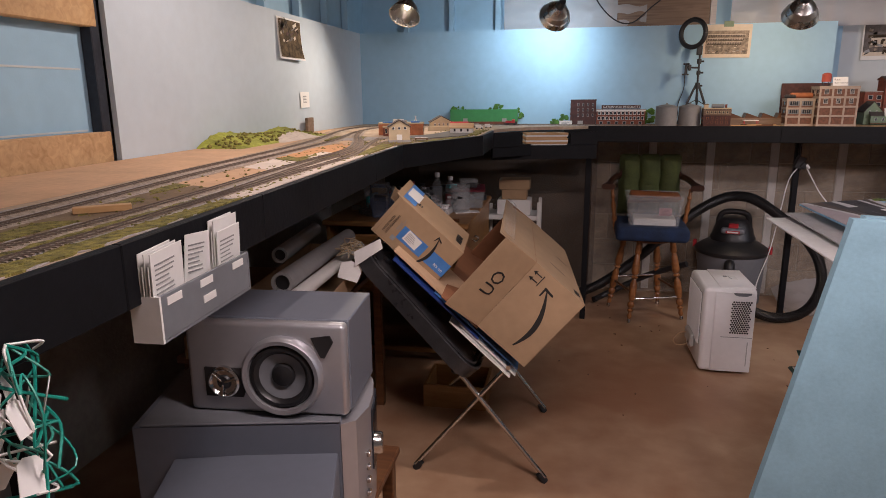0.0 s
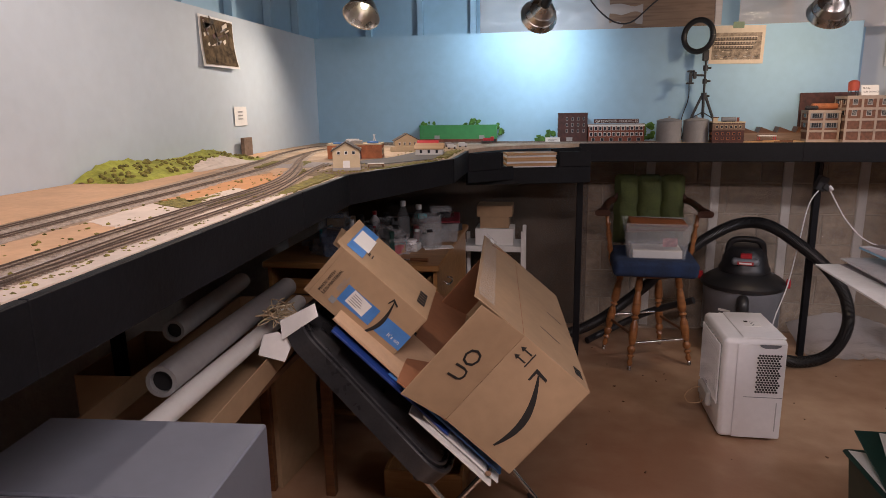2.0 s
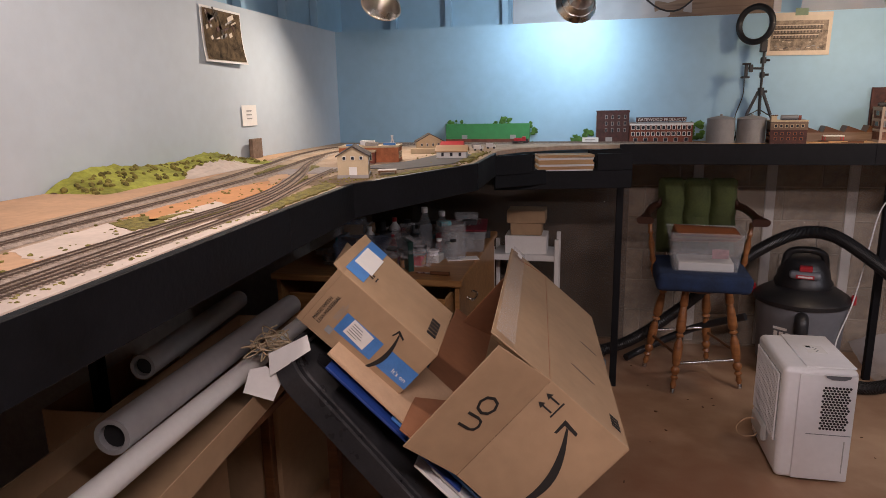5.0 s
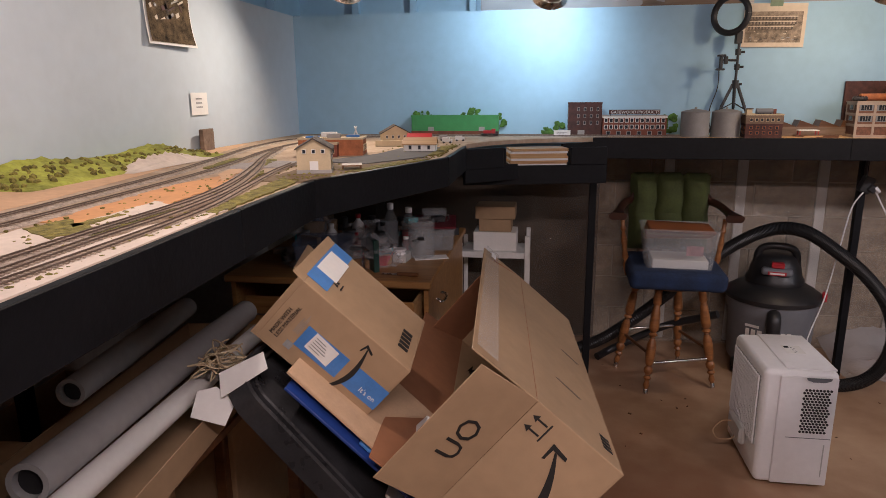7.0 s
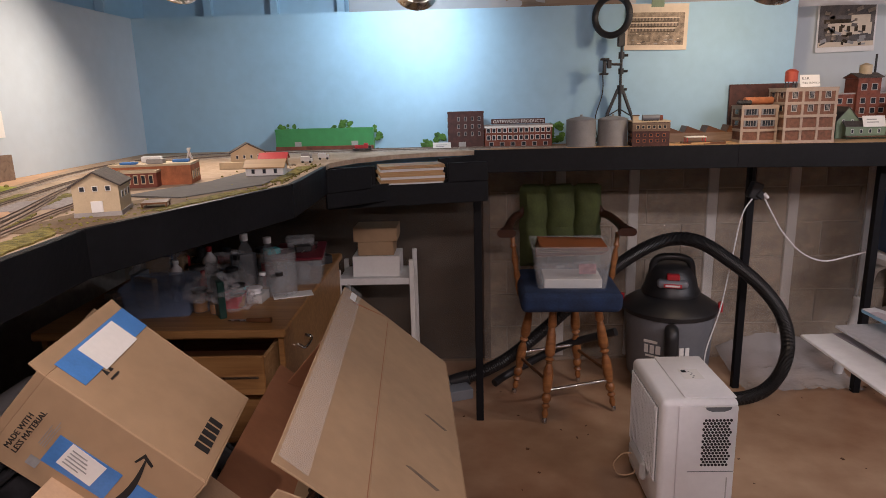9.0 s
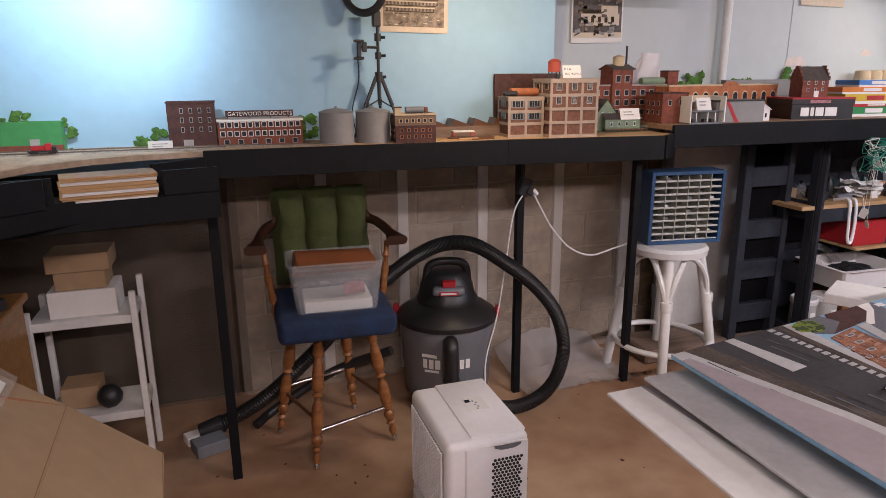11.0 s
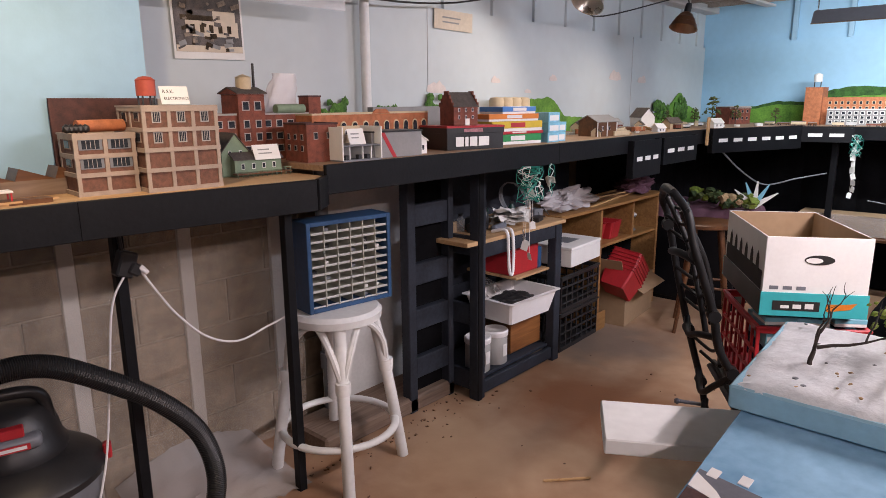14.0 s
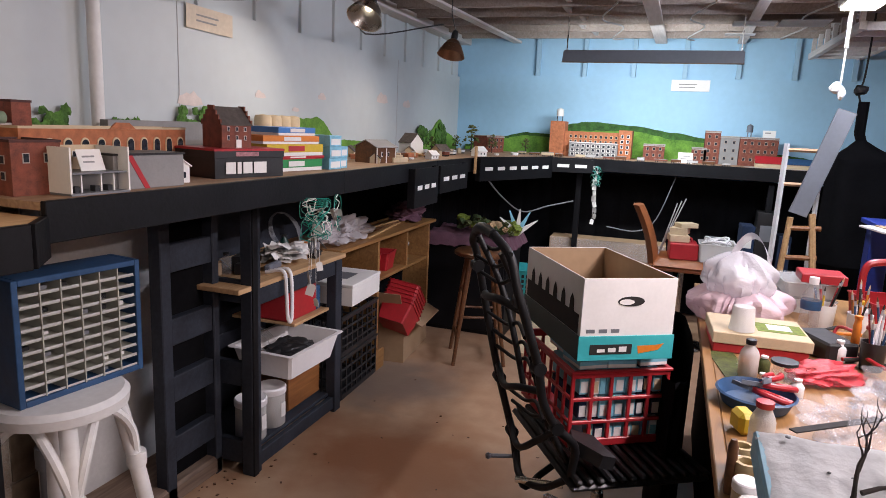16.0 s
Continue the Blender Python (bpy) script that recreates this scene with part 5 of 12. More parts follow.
def bottle(name, label, cat, x, y, z, r, h, body, cap, neck=0.4, fill=None):
    T = thing(name, label, cat, x=x, y=y, z=z)
    bm = B()
    lathe(bm, [(r * 0.9, 0), (r, r * 0.15), (r, h * 0.62), (r * 0.85, h * 0.72), (r * neck, h * 0.84), (r * neck, h * 0.95)], 18)
    part("body", bm, body, T, "", True)
    if fill:
        bm = B()
        lathe(bm, [(r * 0.86, 0.003), (r * 0.92, r * 0.2), (r * 0.92, h * 0.45), (0, h * 0.45)], 16)
        part("contents", bm, fill, T, "", True)
    bm = B()
    lathe(bm, [(r * neck * 1.15, h * 0.88), (r * neck * 1.2, h * 0.89), (r * neck * 1.2, h), (0, h + 0.001)], 16)
    part("cap", bm, cap, T, "", True)
    return T


def jar(x, y, z, r, h, fill, cap, label="small glass jar of amber stain with a dark lid"):
    return bottle("jar", label, "jar", x, y, z, r, h, M_CLEAR, cap, 0.92, fill)


DT = 0.845
for x, y in ((-0.19, 3.60), (-0.122, 3.58), (-0.07, 3.65)):
    jar(x, y, DT, 0.028, 0.085, M_AMBER, M_BPLAS)
bottle("pot", "small white plastic paint pot on the desk", "pot", -0.025, 3.71, DT, 0.026, 0.055, M_WHITE, M_WHITE, 0.95)
bottle("bottle", "clear bottle with a red and white label", "bottle", -0.03, 3.93, DT, 0.034, 0.20, M_CLEAR, M_WHITE, 0.4, M_RED)
bottle("bottle", "clear glass bottle with a white cap", "bottle", -0.10, 3.86, DT, 0.032, 0.23, M_CLEAR, M_WHITE, 0.4)
bottle("bottle", "white bottle with a red cap", "bottle", -0.28, 3.95, DT, 0.03, 0.16, M_WHITE, M_RED, 0.35)
bottle("bottle", "white squeeze bottle on the desk", "bottle", -0.38, 3.85, DT, 0.028, 0.13, M_WHITE, M_WHITE, 0.4)
bottle("bottle", "red-capped glue bottle on the desk", "bottle", -0.22, 3.72, DT, 0.02, 0.12, M_RED, M_RED, 0.35)
bm = B()
lathe(bm, [(0.058, 0), (0.060, 0.004), (0.060, 0.17), (0.057, 0.17), (0.057, 0.006), (0, 0.006)], 28)
solid("glass_jar", bm, M_CLEAR, "tall open clear glass cylinder on the desk", "jar", m=pose(0.055, 3.80, DT), smooth=True)
for x, y, z, w, d, h, mt, nm, lb in [
    (0.07, 4.05, DT, 0.20, 0.30, 0.10, M_CLEAR, "storage_tub", "clear plastic tub full of small parts"),
    (-0.33, 3.62, DT, 0.24, 0.20, 0.10, M_BCLEAR, "storage_tub", "clear plastic tub with a blue rim and white packs")]:
    bm = B()
    tray(bm, w, d, h, 0.003, 0.1, None, 0.004)
    T = solid(nm, bm, mt, lb, "tub", m=pose(x, y, z, 0, 0, 8), smooth=False)
bm = B()
bx(bm, -0.105, -0.155, 0, 0.105, 0.155, 0.012, 0.004)
solid("red_tray", bm, M_MAROON, "dark red tray laid over the plastic tub", "tray", m=pose(0.07, 4.05, DT + 0.105, 0, 0, 8))
bm = B()
bx(bm, -0.12, -0.10, 0, 0.12, 0.10, 0.012, 0.004)
solid("tub_lid", bm, M_BCLEAR, "clear blue plastic tub lid on the desk", "lid", m=pose(-0.33, 3.62, DT + 0.105, 0, 0, 8))
rnd = random.Random(5)
for i in range(34):
    x, y = rnd.uniform(-0.62, 0.10), rnd.uniform(3.62, 4.38)
    s = rnd.uniform(0.02, 0.05)
    bm = B()
    if i % 3 == 0:
        lathe(bm, [(s * 0.45, 0), (s * 0.5, 0.003), (s * 0.5, s * 1.6), (s * 0.3, s * 1.8), (0, s * 1.82)], 14)
    elif i % 3 == 1:
        bx(bm, -s, -s * 0.7, 0, s, s * 0.7, s * 0.8, 0.002)
    else:
        tray(bm, s * 2.6, s * 1.9, s * 0.9, 0.002, 0.1)
    z = DT
    if abs(x - 0.07) < 0.12 and abs(y - 4.05) < 0.17:
        z = DT + 0.118
    mt = [M_CLEAR, M_BPLAS, M_CLEAR, M_GPLAS, M_FROST, M_TEAL, M_RED, M_BPLAS][i % 8]
    solid("small_" + ("pot" if i % 3 == 0 else "pack" if i % 3 == 1 else "tray"), bm, mt, {M_WHITE: "white plastic", M_PAPER: "white card", M_CLEAR: "clear plastic", M_GPLAS: "grey plastic", M_FROST: "cloudy plastic", M_TEAL: "teal plastic", M_RED: "red plastic", M_BPLAS: "black plastic"}[mt] + " hobby item among the desk clutter", "hobby supply", "clutter on the desk", m=pose(x, y, z, 0, 0, rnd.uniform(0, 90)))
bm = B()
for i in range(14):
    bx(bm, -0.03, -0.003, 0, 0.03, 0.003, 0.004, 0.001, pose(rnd.uniform(-0.07, 0.07), rnd.uniform(-0.11, 0.11), 0.014 + 0.004 * (i % 4), 0, 0, rnd.uniform(0, 180)))
solid("hand_tools", bm, M_STEEL, "loose steel hand tools lying in the red tray", "tools", m=pose(0.07, 4.05, DT + 0.104))
t = thing("putty_knife", "putty knife with a dark wooden handle on the desk", "knife", x=0.03, y=3.47, z=DT + 0.006, rz=-4)
bm = B()
rod(bm, (-0.01, 0, 0.003), (0.075, 0, 0.003), 0.008, 0.010, n=10)
part("handle", bm, M_DKWOOD, t, "", True)
box_part("blade", (-0.075, -0.009, 0.001, -0.01, 0.009, 0.003), M_STEEL, t)
bm = B()
bx(bm, -0.075, -0.035, 0, 0.075, 0.035, 0.004, 0.001)
solid("napkin", bm, M_PAPER, "folded white paper towel on the desk", "paper", m=pose(0.10, 3.78, DT, 0, 0, 20))

# white rack with boxes beside the desk
t = thing("white_rack", "white painted wire-frame rack beside the desk", "rack", x=0.33, y=4.66, z=0)
for sx, sy in ((-0.20, -0.12), (0.17, -0.12), (-0.20, 0.12), (0.17, 0.12)):
    box_part("upright", (sx - 0.012, sy - 0.012, 0, sx + 0.012, sy + 0.012, 0.79 if sx > 0 else 0.74), M_WPAINT, t, 0.003)
for z in (0.25, 0.66):
    box_part("shelf", (-0.20, -0.125, z, 0.17, 0.125, z + 0.035), M_WPAINT, t, 0.003)
c = carton("white_carton", "flat white carton with a faded print on the rack", pose(0.32, 4.66, 0.748), 0.24, 0.18, 0.105, M_PAPER)
c = carton("cardboard_box", "brown carton stacked on the white carton", pose(0.32, 4.66, 0.838), 0.18, 0.16, 0.07)
c = carton("cardboard_box", "brown carton stacked on the rack", pose(0.32, 4.66, 0.911), 0.22, 0.18, 0.07)
bm = B()
bmesh.ops.create_icosphere(bm, subdivisions=2, radius=0.05)
solid("ball", bm, M_BPLAS, "black ball on the lower rack shelf", "ball", m=pose(0.36, 4.60, 0.335), smooth=True)
c = carton("cardboard_box", "small carton on the lower rack shelf", pose(0.25, 4.68, 0.335), 0.14, 0.14, 0.09)
for i, (x, y, s) in enumerate([(0.72, 4.62, 0.07), (0.66, 4.72, 0.05)]):
    bm = B()
    bx(bm, -s, -s * 0.7, 0, s, s * 0.7, s * 0.8, 0.003)
    solid("floor_pack", bm, M_GPLAS if i == 0 else M_PAPER, "small pale pack lying on the floor", "pack", m=pose(x, y, 0, 0, 0, 20))

# ---- middle: dehumidifier, bar stool, vacuum, cords ----
def dehumidifier(m):
    T = thing("dehumidifier", "white plastic dehumidifier standing on the floor", "dehumidifier", m=m)
    w, d, h = 0.278, 0.41, 0.50
    bm = B()
    bx(bm, -w / 2, -d / 2, 0.012, w / 2, d / 2, h, 0.024, seg=5)
    part("shell", bm, M_WHITE, T, "", True)
    bm = B()
    bx(bm, -w / 2 + 0.088, -d / 2 + 0.024, h - 0.004, w / 2 - 0.004, d / 2 - 0.010, h + 0.0045, 0.004, seg=2)
    part("top_cover", bm, M_WHITE, T, "raised top cover", True)
    bm = B()
    bx(bm, -w / 2 + 0.060, -d / 2 - 0.006, 0.018, w / 2 - 0.006, -d / 2 + 0.02, h - 0.020, 0.006, seg=2)
    part("front_cover", bm, M_WHITE, T, "raised front cover", True)
    h += 0.0045
    d += 0.012
    box_part("control_panel", (0.0, -0.03, h - 0.001, 0.075, 0.06, h + 0.001), M_PAPER, T, 0.0005)
    box_part("display", (0.008, 0.03, h + 0.001, 0.026, 0.048, h + 0.0025), M_GLASSD, T, 0, "small dark display")
    for i in range(5):
        box_part("button", (0.032 + 0.008 * (i % 2), -0.02 + i * 0.013, h + 0.001, 0.038 + 0.008 * (i % 2), -0.014 + i * 0.013, h + 0.002), M_GPLAS, T)
    bm = B()
    q = [(-0.048, 0.012), (0.048, 0.012), (0.043, -0.001), (0.022, -0.009), (-0.022, -0.009), (-0.043, -0.001)]
    prism(bm, q, 0, 0.003, Matrix.Translation((0.06, -d / 2 + 0.0008, h - 0.034)) @ Matrix.Rotation(radians(90), 4, "X"))
    part("hand_grip", bm, M_GPLAS, T, "recessed grey hand grip")
    bm = B()
    prism(bm, [(-0.048, 0.0), (0.048, 0.0), (0.048, 0.004), (-0.048, 0.004)], 0, 0.006, Matrix.Translation((0.06, -d / 2 + 0.0008, h - 0.024)) @ Matrix.Rotation(radians(90), 4, "X"))
    part("grip_lip", bm, M_WHITE, T)
    bm = B()
    bx(bm, w / 2 - 0.036, -d / 2 - 0.0015, 0.055, w / 2 - 0.028, -d / 2 + 0.01, 0.20, 0.003)
    part("water_gauge", bm, M_FROST, T, "clear water level window")
    box_part("tank_seam", (-w / 2 + 0.10, -d / 2 - 0.0012, 0.222, w / 2 - 0.012, -d / 2 + 0.004, 0.2245), M_GPLAS, T)
    hole = None
    for r in range(16):
        for c in range(8):
            x = 0.012 + c * 0.0128 + (0.0064 if r % 2 else 0)
            z = 0.25 + r * 0.0118
            if c == 7 and r % 4 == 1:
                continue
            if hole is None:
                bm = B()
                bmesh.ops.create_cone(bm, cap_ends=True, segments=10, radius1=0.0052, radius2=0.0052, depth=0.003, matrix=Matrix.Rotation(radians(90), 4, "X"))
                ob = part("vent_hole", bm, M_BPLAS, T)
                hole = ob.data
            else:
                ob = new("vent_hole", hole)
                ob.parent = T
            ob.location = (x, -d / 2 - 0.0002, z)
    # lattice intake on the side
    y0, y1 = -d / 2 + 0.045, d / 2 - 0.05
    box_part("intake_frame", (-w / 2 - 0.003, y0 - 0.006, 0.16, -w / 2 + 0.006, y1 + 0.006, h - 0.045), M_GINK, T)
    for k in range(18):
        y = y0 + (y1 - y0) * k / 17
        box_part("slat", (-w / 2 - 0.010, y - 0.0020, 0.16, -w / 2 - 0.003, y + 0.0020, h - 0.045), M_WHITE, T, 0.001)
    for k in range(19):
        z = 0.162 + k * 0.0162
        box_part("lattice_bar", (-w / 2 - 0.0085, y0, z - 0.0013, -w / 2 - 0.002, y1, z + 0.0013), M_WHITE, T)
    box_part("drain_cap", (-w / 2 - 0.030, -0.08, 0.10, -w / 2 - 0.002, 0.10, 0.18), M_FROST, T, 0.010, "cloudy hose socket")
    for sx, sy in ((-0.09, -0.14), (0.09, -0.14), (-0.09, 0.14), (0.09, 0.14)):
        box_part("caster", (sx - 0.012, sy - 0.014, 0, sx + 0.012, sy + 0.014, 0.014), M_GPLAS, T, 0.003)
    bm = B()
    tube(bm, [(-w / 2 - 0.008, 0.04, 0.15), (-w / 2 - 0.06, 0.06, 0.14), (-w / 2 - 0.10, 0.05, 0.10), (-w / 2 - 0.09, 0.0, 0.085), (-w / 2 - 0.04, -0.02, 0.10), (-w / 2 - 0.02, 0.02, 0.11)], 0.0028, 6)
    part("cord", bm, M_CHIP, T, "", True)
    return T


dehumidifier(pose(1.600, 3.742, 0.0, 0, 0, 0.5))


def bar_stool(m):
    T = thing("bar_stool", "turned wooden bar stool with a green back and navy seat", "stool", m=m)
    LR = pose(0, 0, 0, 0, 0, 21)
    tops = [(-0.12, -0.12), (0.12, -0.12), (-0.12, 0.12), (0.12, 0.12)]
    feet = [(-0.195, -0.185), (0.195, -0.185), (-0.195, 0.185), (0.195, 0.185)]
    for (tx, ty), (fx, fy) in zip(tops, feet):
        a, b = LR @ Vector((fx, fy, 0.0)), LR @ Vector((tx, ty, 0.56))
        d = b - a
        mm = Matrix.Translation(a) @ d.to_track_quat("Z", "Y").to_matrix().to_4x4()
        l = d.length
        bm = B()
        prof = [(0.010, 0.03), (0.017, 0.05), (0.011, 0.075), (0.022, 0.09), (0.012, 0.105), (0.023, 0.12), (0.024, 0.14), (0.013, 0.155), (0.020, 0.165), (0.025, 0.21), (0.024, 0.27), (0.014, 0.30), (0.013, 0.31), (0.024, 0.322), (0.013, 0.335), (0.024, 0.348), (0.026, 0.37), (0.022, 0.44), (0.015, 0.48), (0.022, 0.49), (0.018, l)]
        lathe(bm, prof, 16, mm)
        leg = part("leg", bm, M_MAPLE, T, "turned amber wood leg", True)
        for zz in (0.105, 0.155, 0.305, 0.335):
            bm = B()
            lathe(bm, [(0.0135, zz - 0.004), (0.0145, zz), (0.0135, zz + 0.004)], 12, mm, False)
            part("dark_ring", bm, M_DKWOOD, leg, "dark turned ring")
        bm = B()
        lathe(bm, [(0.004, 0.0), (0.013, 0.004), (0.013, 0.022), (0.008, 0.032)], 10, mm)
        part("caster", bm, M_CHROME, leg, "small caster foot", True)
    for (ax, ay), (bx_, by), z, mt in (((-1, -1), (1, -1), 0.165, M_CHROME), ((-1, 1), (1, 1), 0.24, M_CHROME), ((-1, -1), (-1, 1), 0.21, M_DKWOOD), ((1, -1), (1, 1), 0.21, M_DKWOOD)):
        k = 0.195 - 0.075 * z / 0.56
        bm = B()
        rod(bm, LR @ Vector((ax * k, ay * k * 0.96, z)), LR @ Vector((bx_ * k, by * k * 0.96, z)), 0.0085, n=10)
        part("foot_rail" if mt is M_CHROME else "stretcher", bm, mt, T, "chrome foot rail" if mt is M_CHROME else "", True)
    bm = B()
    lathe(bm, [(0.10, 0.54), (0.17, 0.55), (0.185, 0.562), (0.18, 0.585), (0.0, 0.587)], 24)
    part("seat", bm, M_MAPLE, T, "", True)
    bm = B()
    bx(bm, -0.235, -0.30, 0.587, 0.24, 0.19, 0.685, 0.035, seg=4)
    bmesh.ops.subdivide_edges(bm, edges=bm.edges[:], cuts=3, use_grid_fill=True)
    for v in bm.verts:
        v.co += Vector((0.006 * noise.noise(v.co * 11), 0.006 * noise.noise(v.co * 10 + Vector((4, 0, 0))), 0.008 * noise.noise(v.co * 9)))
        if v.co.z > 0.63:
            v.co.z -= 0.020 * math.exp(-((v.co.x / 0.14) ** 2 + (v.co.y / 0.14) ** 2))
    part("seat_cushion", bm, M_NAVY, T, "navy blue seat cushion with tie folds", True)
    # back: spindles, crest rail, tufted cushion
    for i in range(6):
        x = -0.17 + i * 0.068
        bm = B()
        rod(bm, (x * 0.85, 0.16, 0.58), (x, 0.24, 0.93), 0.009, 0.008, n=8)
        part("spindle", bm, M_DKWOOD, T, "", True)
    for sx in (-1, 1):
        bm = B()
        a, b = Vector((sx * 0.225, 0.0, 0.585)), Vector((sx * 0.262, 0.02, 0.90))
        mm = Matrix.Translation(a) @ (b - a).to_track_quat("Z", "Y").to_matrix().to_4x4()
        lathe(bm, [(0.010, 0.0), (0.017, 0.05), (0.009, 0.08), (0.018, 0.10), (0.012, 0.14), (0.018, 0.19), (0.009, 0.24), (0.017, 0.255), (0.010, 0.27), (0.013, 0.32)], 12, mm)
        part("arm_post", bm, M_MAPLE, T, "turned arm post", True)
        bm = B()
        tube(bm, [(sx * 0.285, -0.06, 0.918), (sx * 0.282, 0.0, 0.925), (sx * 0.265, 0.09, 0.945), (sx * 0.22, 0.19, 0.965), (sx * 0.10, 0.255, 0.97), (0.0, 0.262, 0.97)], 0.021, 10, 6)
        for v in bm.verts:
            v.co.z = 0.93 + (v.co.z - 0.93) * (1.0 if abs(v.co.x) > 0.2 else 1.5)
            if v.co.y < 0.03:
                v.co.x += sx * 0.35 * (0.03 - v.co.y) * (1 if sx * v.co.x > 0.283 else -0.6)
        part("arm_rail", bm, M_WALNUT, T, "dark curved arm rail with a rounded end", True)
    bm = B()
    def tuft(u, v):
        x = -0.212 + 0.424 * u
        z = 0.69 + 0.43 * v
        e, f = min(u, 1 - u) * 2, min(v, 1 - v) * 2
        puff = (0.050 * abs(math.sin(math.pi * 3 * u)) ** 0.55 * (0.75 + 0.25 * abs(math.sin(math.pi * 2 * v)) ** 0.5) + 0.022) * min(1, e * 6) ** 0.6 * min(1, f * 6) ** 0.6
        puff += 0.006 * noise.noise(Vector((u * 9, v * 9, 3)))
        return (x + 0.010 * noise.noise(Vector((v * 5, 0, 2))), 0.185 + 0.05 * v - puff, z - 0.012 * (abs(math.sin(math.pi * 3 * u)) < 0.25) * v)
    sheet(bm, 1, 1, 48, 32, tuft)
    sheet(bm, 1, 1, 48, 32, lambda u, v: (tuft(u, v)[0], 0.190 + 0.05 * v + 0.02 * min(1, min(u, 1 - u, v, 1 - v) * 10), tuft(u, v)[2]))
    bmesh.ops.remove_doubles(bm, verts=bm.verts, dist=0.003)
    part("back_cushion", bm, M_OLIVE, T, "olive green tufted velvet back cushion", True)
    return T


M_WALNUT = wood("dark walnut", (0.022, 0.008, 0.005), (0.055, 0.020, 0.011), 0.35)
bar_stool(pose(1.268, 4.555, 0.0, 0, 0, -2))
# clear bin of papers on the seat
BN = pose(1.275, 4.44, 0.680, 0, 0, -3)
t = thing("storage_tub", "clear plastic shoebox of brown folders on the stool seat", "tub", m=BN)
bm = B()
tray(bm, 0.37, 0.25, 0.205, 0.003, 0.14, None, 0.006)
part("tub", bm, M_CLEAR, t)
for i in range(5):
    box_part("folder", (-0.158, -0.095, 0.168 + i * 0.008, 0.158, 0.105, 0.1692 + i * 0.008), (M_REDCARD, M_LEATHER, M_CARD)[i % 3], t, 0.0003, m=pose(0, 0.012, 0, 4, 1.2 * (i - 2), i * 1.5 - 3))
box_part("paper_pack", (-0.13, -0.105, 0.006, 0.14, 0.09, 0.05), M_PAPER, t, 0.003)
box_part("paper_sheet", (0.03, -0.108, 0.075, 0.11, -0.104, 0.125), M_PINKPR, t, 0, "red and white printed sheet")


def shop_vac(m):
    T = thing("shop_vacuum", "grey and black wet and dry shop vacuum with a hose", "vacuum", m=m)
    bm = B()
    lathe(bm, [(0.205, 0.06), (0.213, 0.07), (0.226, 0.34), (0.234, 0.36), (0.236, 0.43), (0.0, 0.43)], 48)
    part("drum", bm, M_GPLAS, T, "grey plastic drum", True)
    bm = B()
    lathe(bm, [(0.240, 0.418), (0.250, 0.424), (0.252, 0.446), (0.243, 0.458), (0.205, 0.485), (0.150, 0.515), (0.0, 0.53)], 48)
    part("lid", bm, M_BPLAS, T, "black lid", True)
    bm = B()
    lathe(bm, [(0.150, 0.51), (0.152, 0.535), (0.138, 0.555), (0.130, 0.60), (0.105, 0.66), (0.085, 0.675), (0.0, 0.68)], 36)
    part("motor_head", bm, M_BPLAS, T, "black motor head", True)
    bm = B()
    tube(bm, [(-0.105, -0.02, 0.60), (-0.085, -0.03, 0.70), (0.0, -0.035, 0.722), (0.085, -0.03, 0.70), (0.105, -0.02, 0.60)], 0.020, 10)
    part("handle", bm, M_BPLAS, T, "black carry handle", True)
    bm = B()
    bx(bm, -0.078, -0.152, 0.575, 0.078, -0.09, 0.618, 0.018, seg=3)
    part("switch_panel", bm, M_GPLAS, T, "grey switch panel", True)
    box_part("switch", (-0.030, -0.142, 0.618, 0.034, -0.09, 0.648), M_RED, T, 0.004, "red switch")
    box_part("badge", (-0.045, -0.1545, 0.582, 0.045, -0.1515, 0.602), M_RED, T, 0, "red badge with a pale bar")
    box_part("text_bar", (-0.036, -0.156, 0.587, 0.036, -0.1545, 0.597), M_PAPER, T)
    for a in (82, 262):
        bm = B()
        bx(bm, -0.016, -0.014, 0.43, 0.016, 0.012, 0.485, 0.005, pose(0, 0, 0, 0, 0, a) @ pose(0, -0.254, 0, 0, 0, 0))
        part("latch", bm, M_RED, T, "red latch")
    bm = B()
    tube(bm, [(0.0, -0.18, 0.375), (0.0, -0.255, 0.375), (0.0, -0.275, 0.32), (0.0, -0.275, 0.16)], 0.036, 14)
    part("inlet_elbow", bm, M_BPLAS, T, "black hose inlet", True)
    for (x, z, w, h, r) in ((-0.118, 0.235, 0.020, 0.045, 0), (-0.090, 0.235, 0.022, 0.045, 0), (-0.060, 0.235, 0.024, 0.045, 0), (0.055, 0.235, 0.022, 0.045, 0), (0.083, 0.235, 0.022, 0.045, 0), (-0.098, 0.292, 0.075, 0.014, 0), (-0.088, 0.216, 0.07, 0.010, 0)):
        bm = B()
        bx(bm, -w / 2, -0.0015, z, w / 2, 0.0015, z + h, 0, pose(0, 0, 0, 0, 0, -math.degrees(math.asin(-x / 0.224))) @ pose(0, -0.2262, 0, 0, 0, 0))
        part("lettering_block", bm, M_PAPER, T, "pale maker's mark block")
    for a in range(4):
        bm = B()
        bx(bm, -0.03, -0.02, 0.03, 0.03, 0.05, 0.085, 0.008, pose(0, 0, 0, 0, 0, 45 + 90 * a) @ pose(0, -0.225, 0))
        foot = part("caster_foot", bm, M_BPLAS, T)
        bm = B()
        rod(bm, (-0.012, 0, 0.022), (0.012, 0, 0.022), 0.022, n=14)
        w_ = part("wheel", bm, M_BPLAS, foot, "", True)
        w_.matrix_local = pose(0, 0, 0, 0, 0, 45 + 90 * a) @ pose(0, -0.225, 0)
    return T


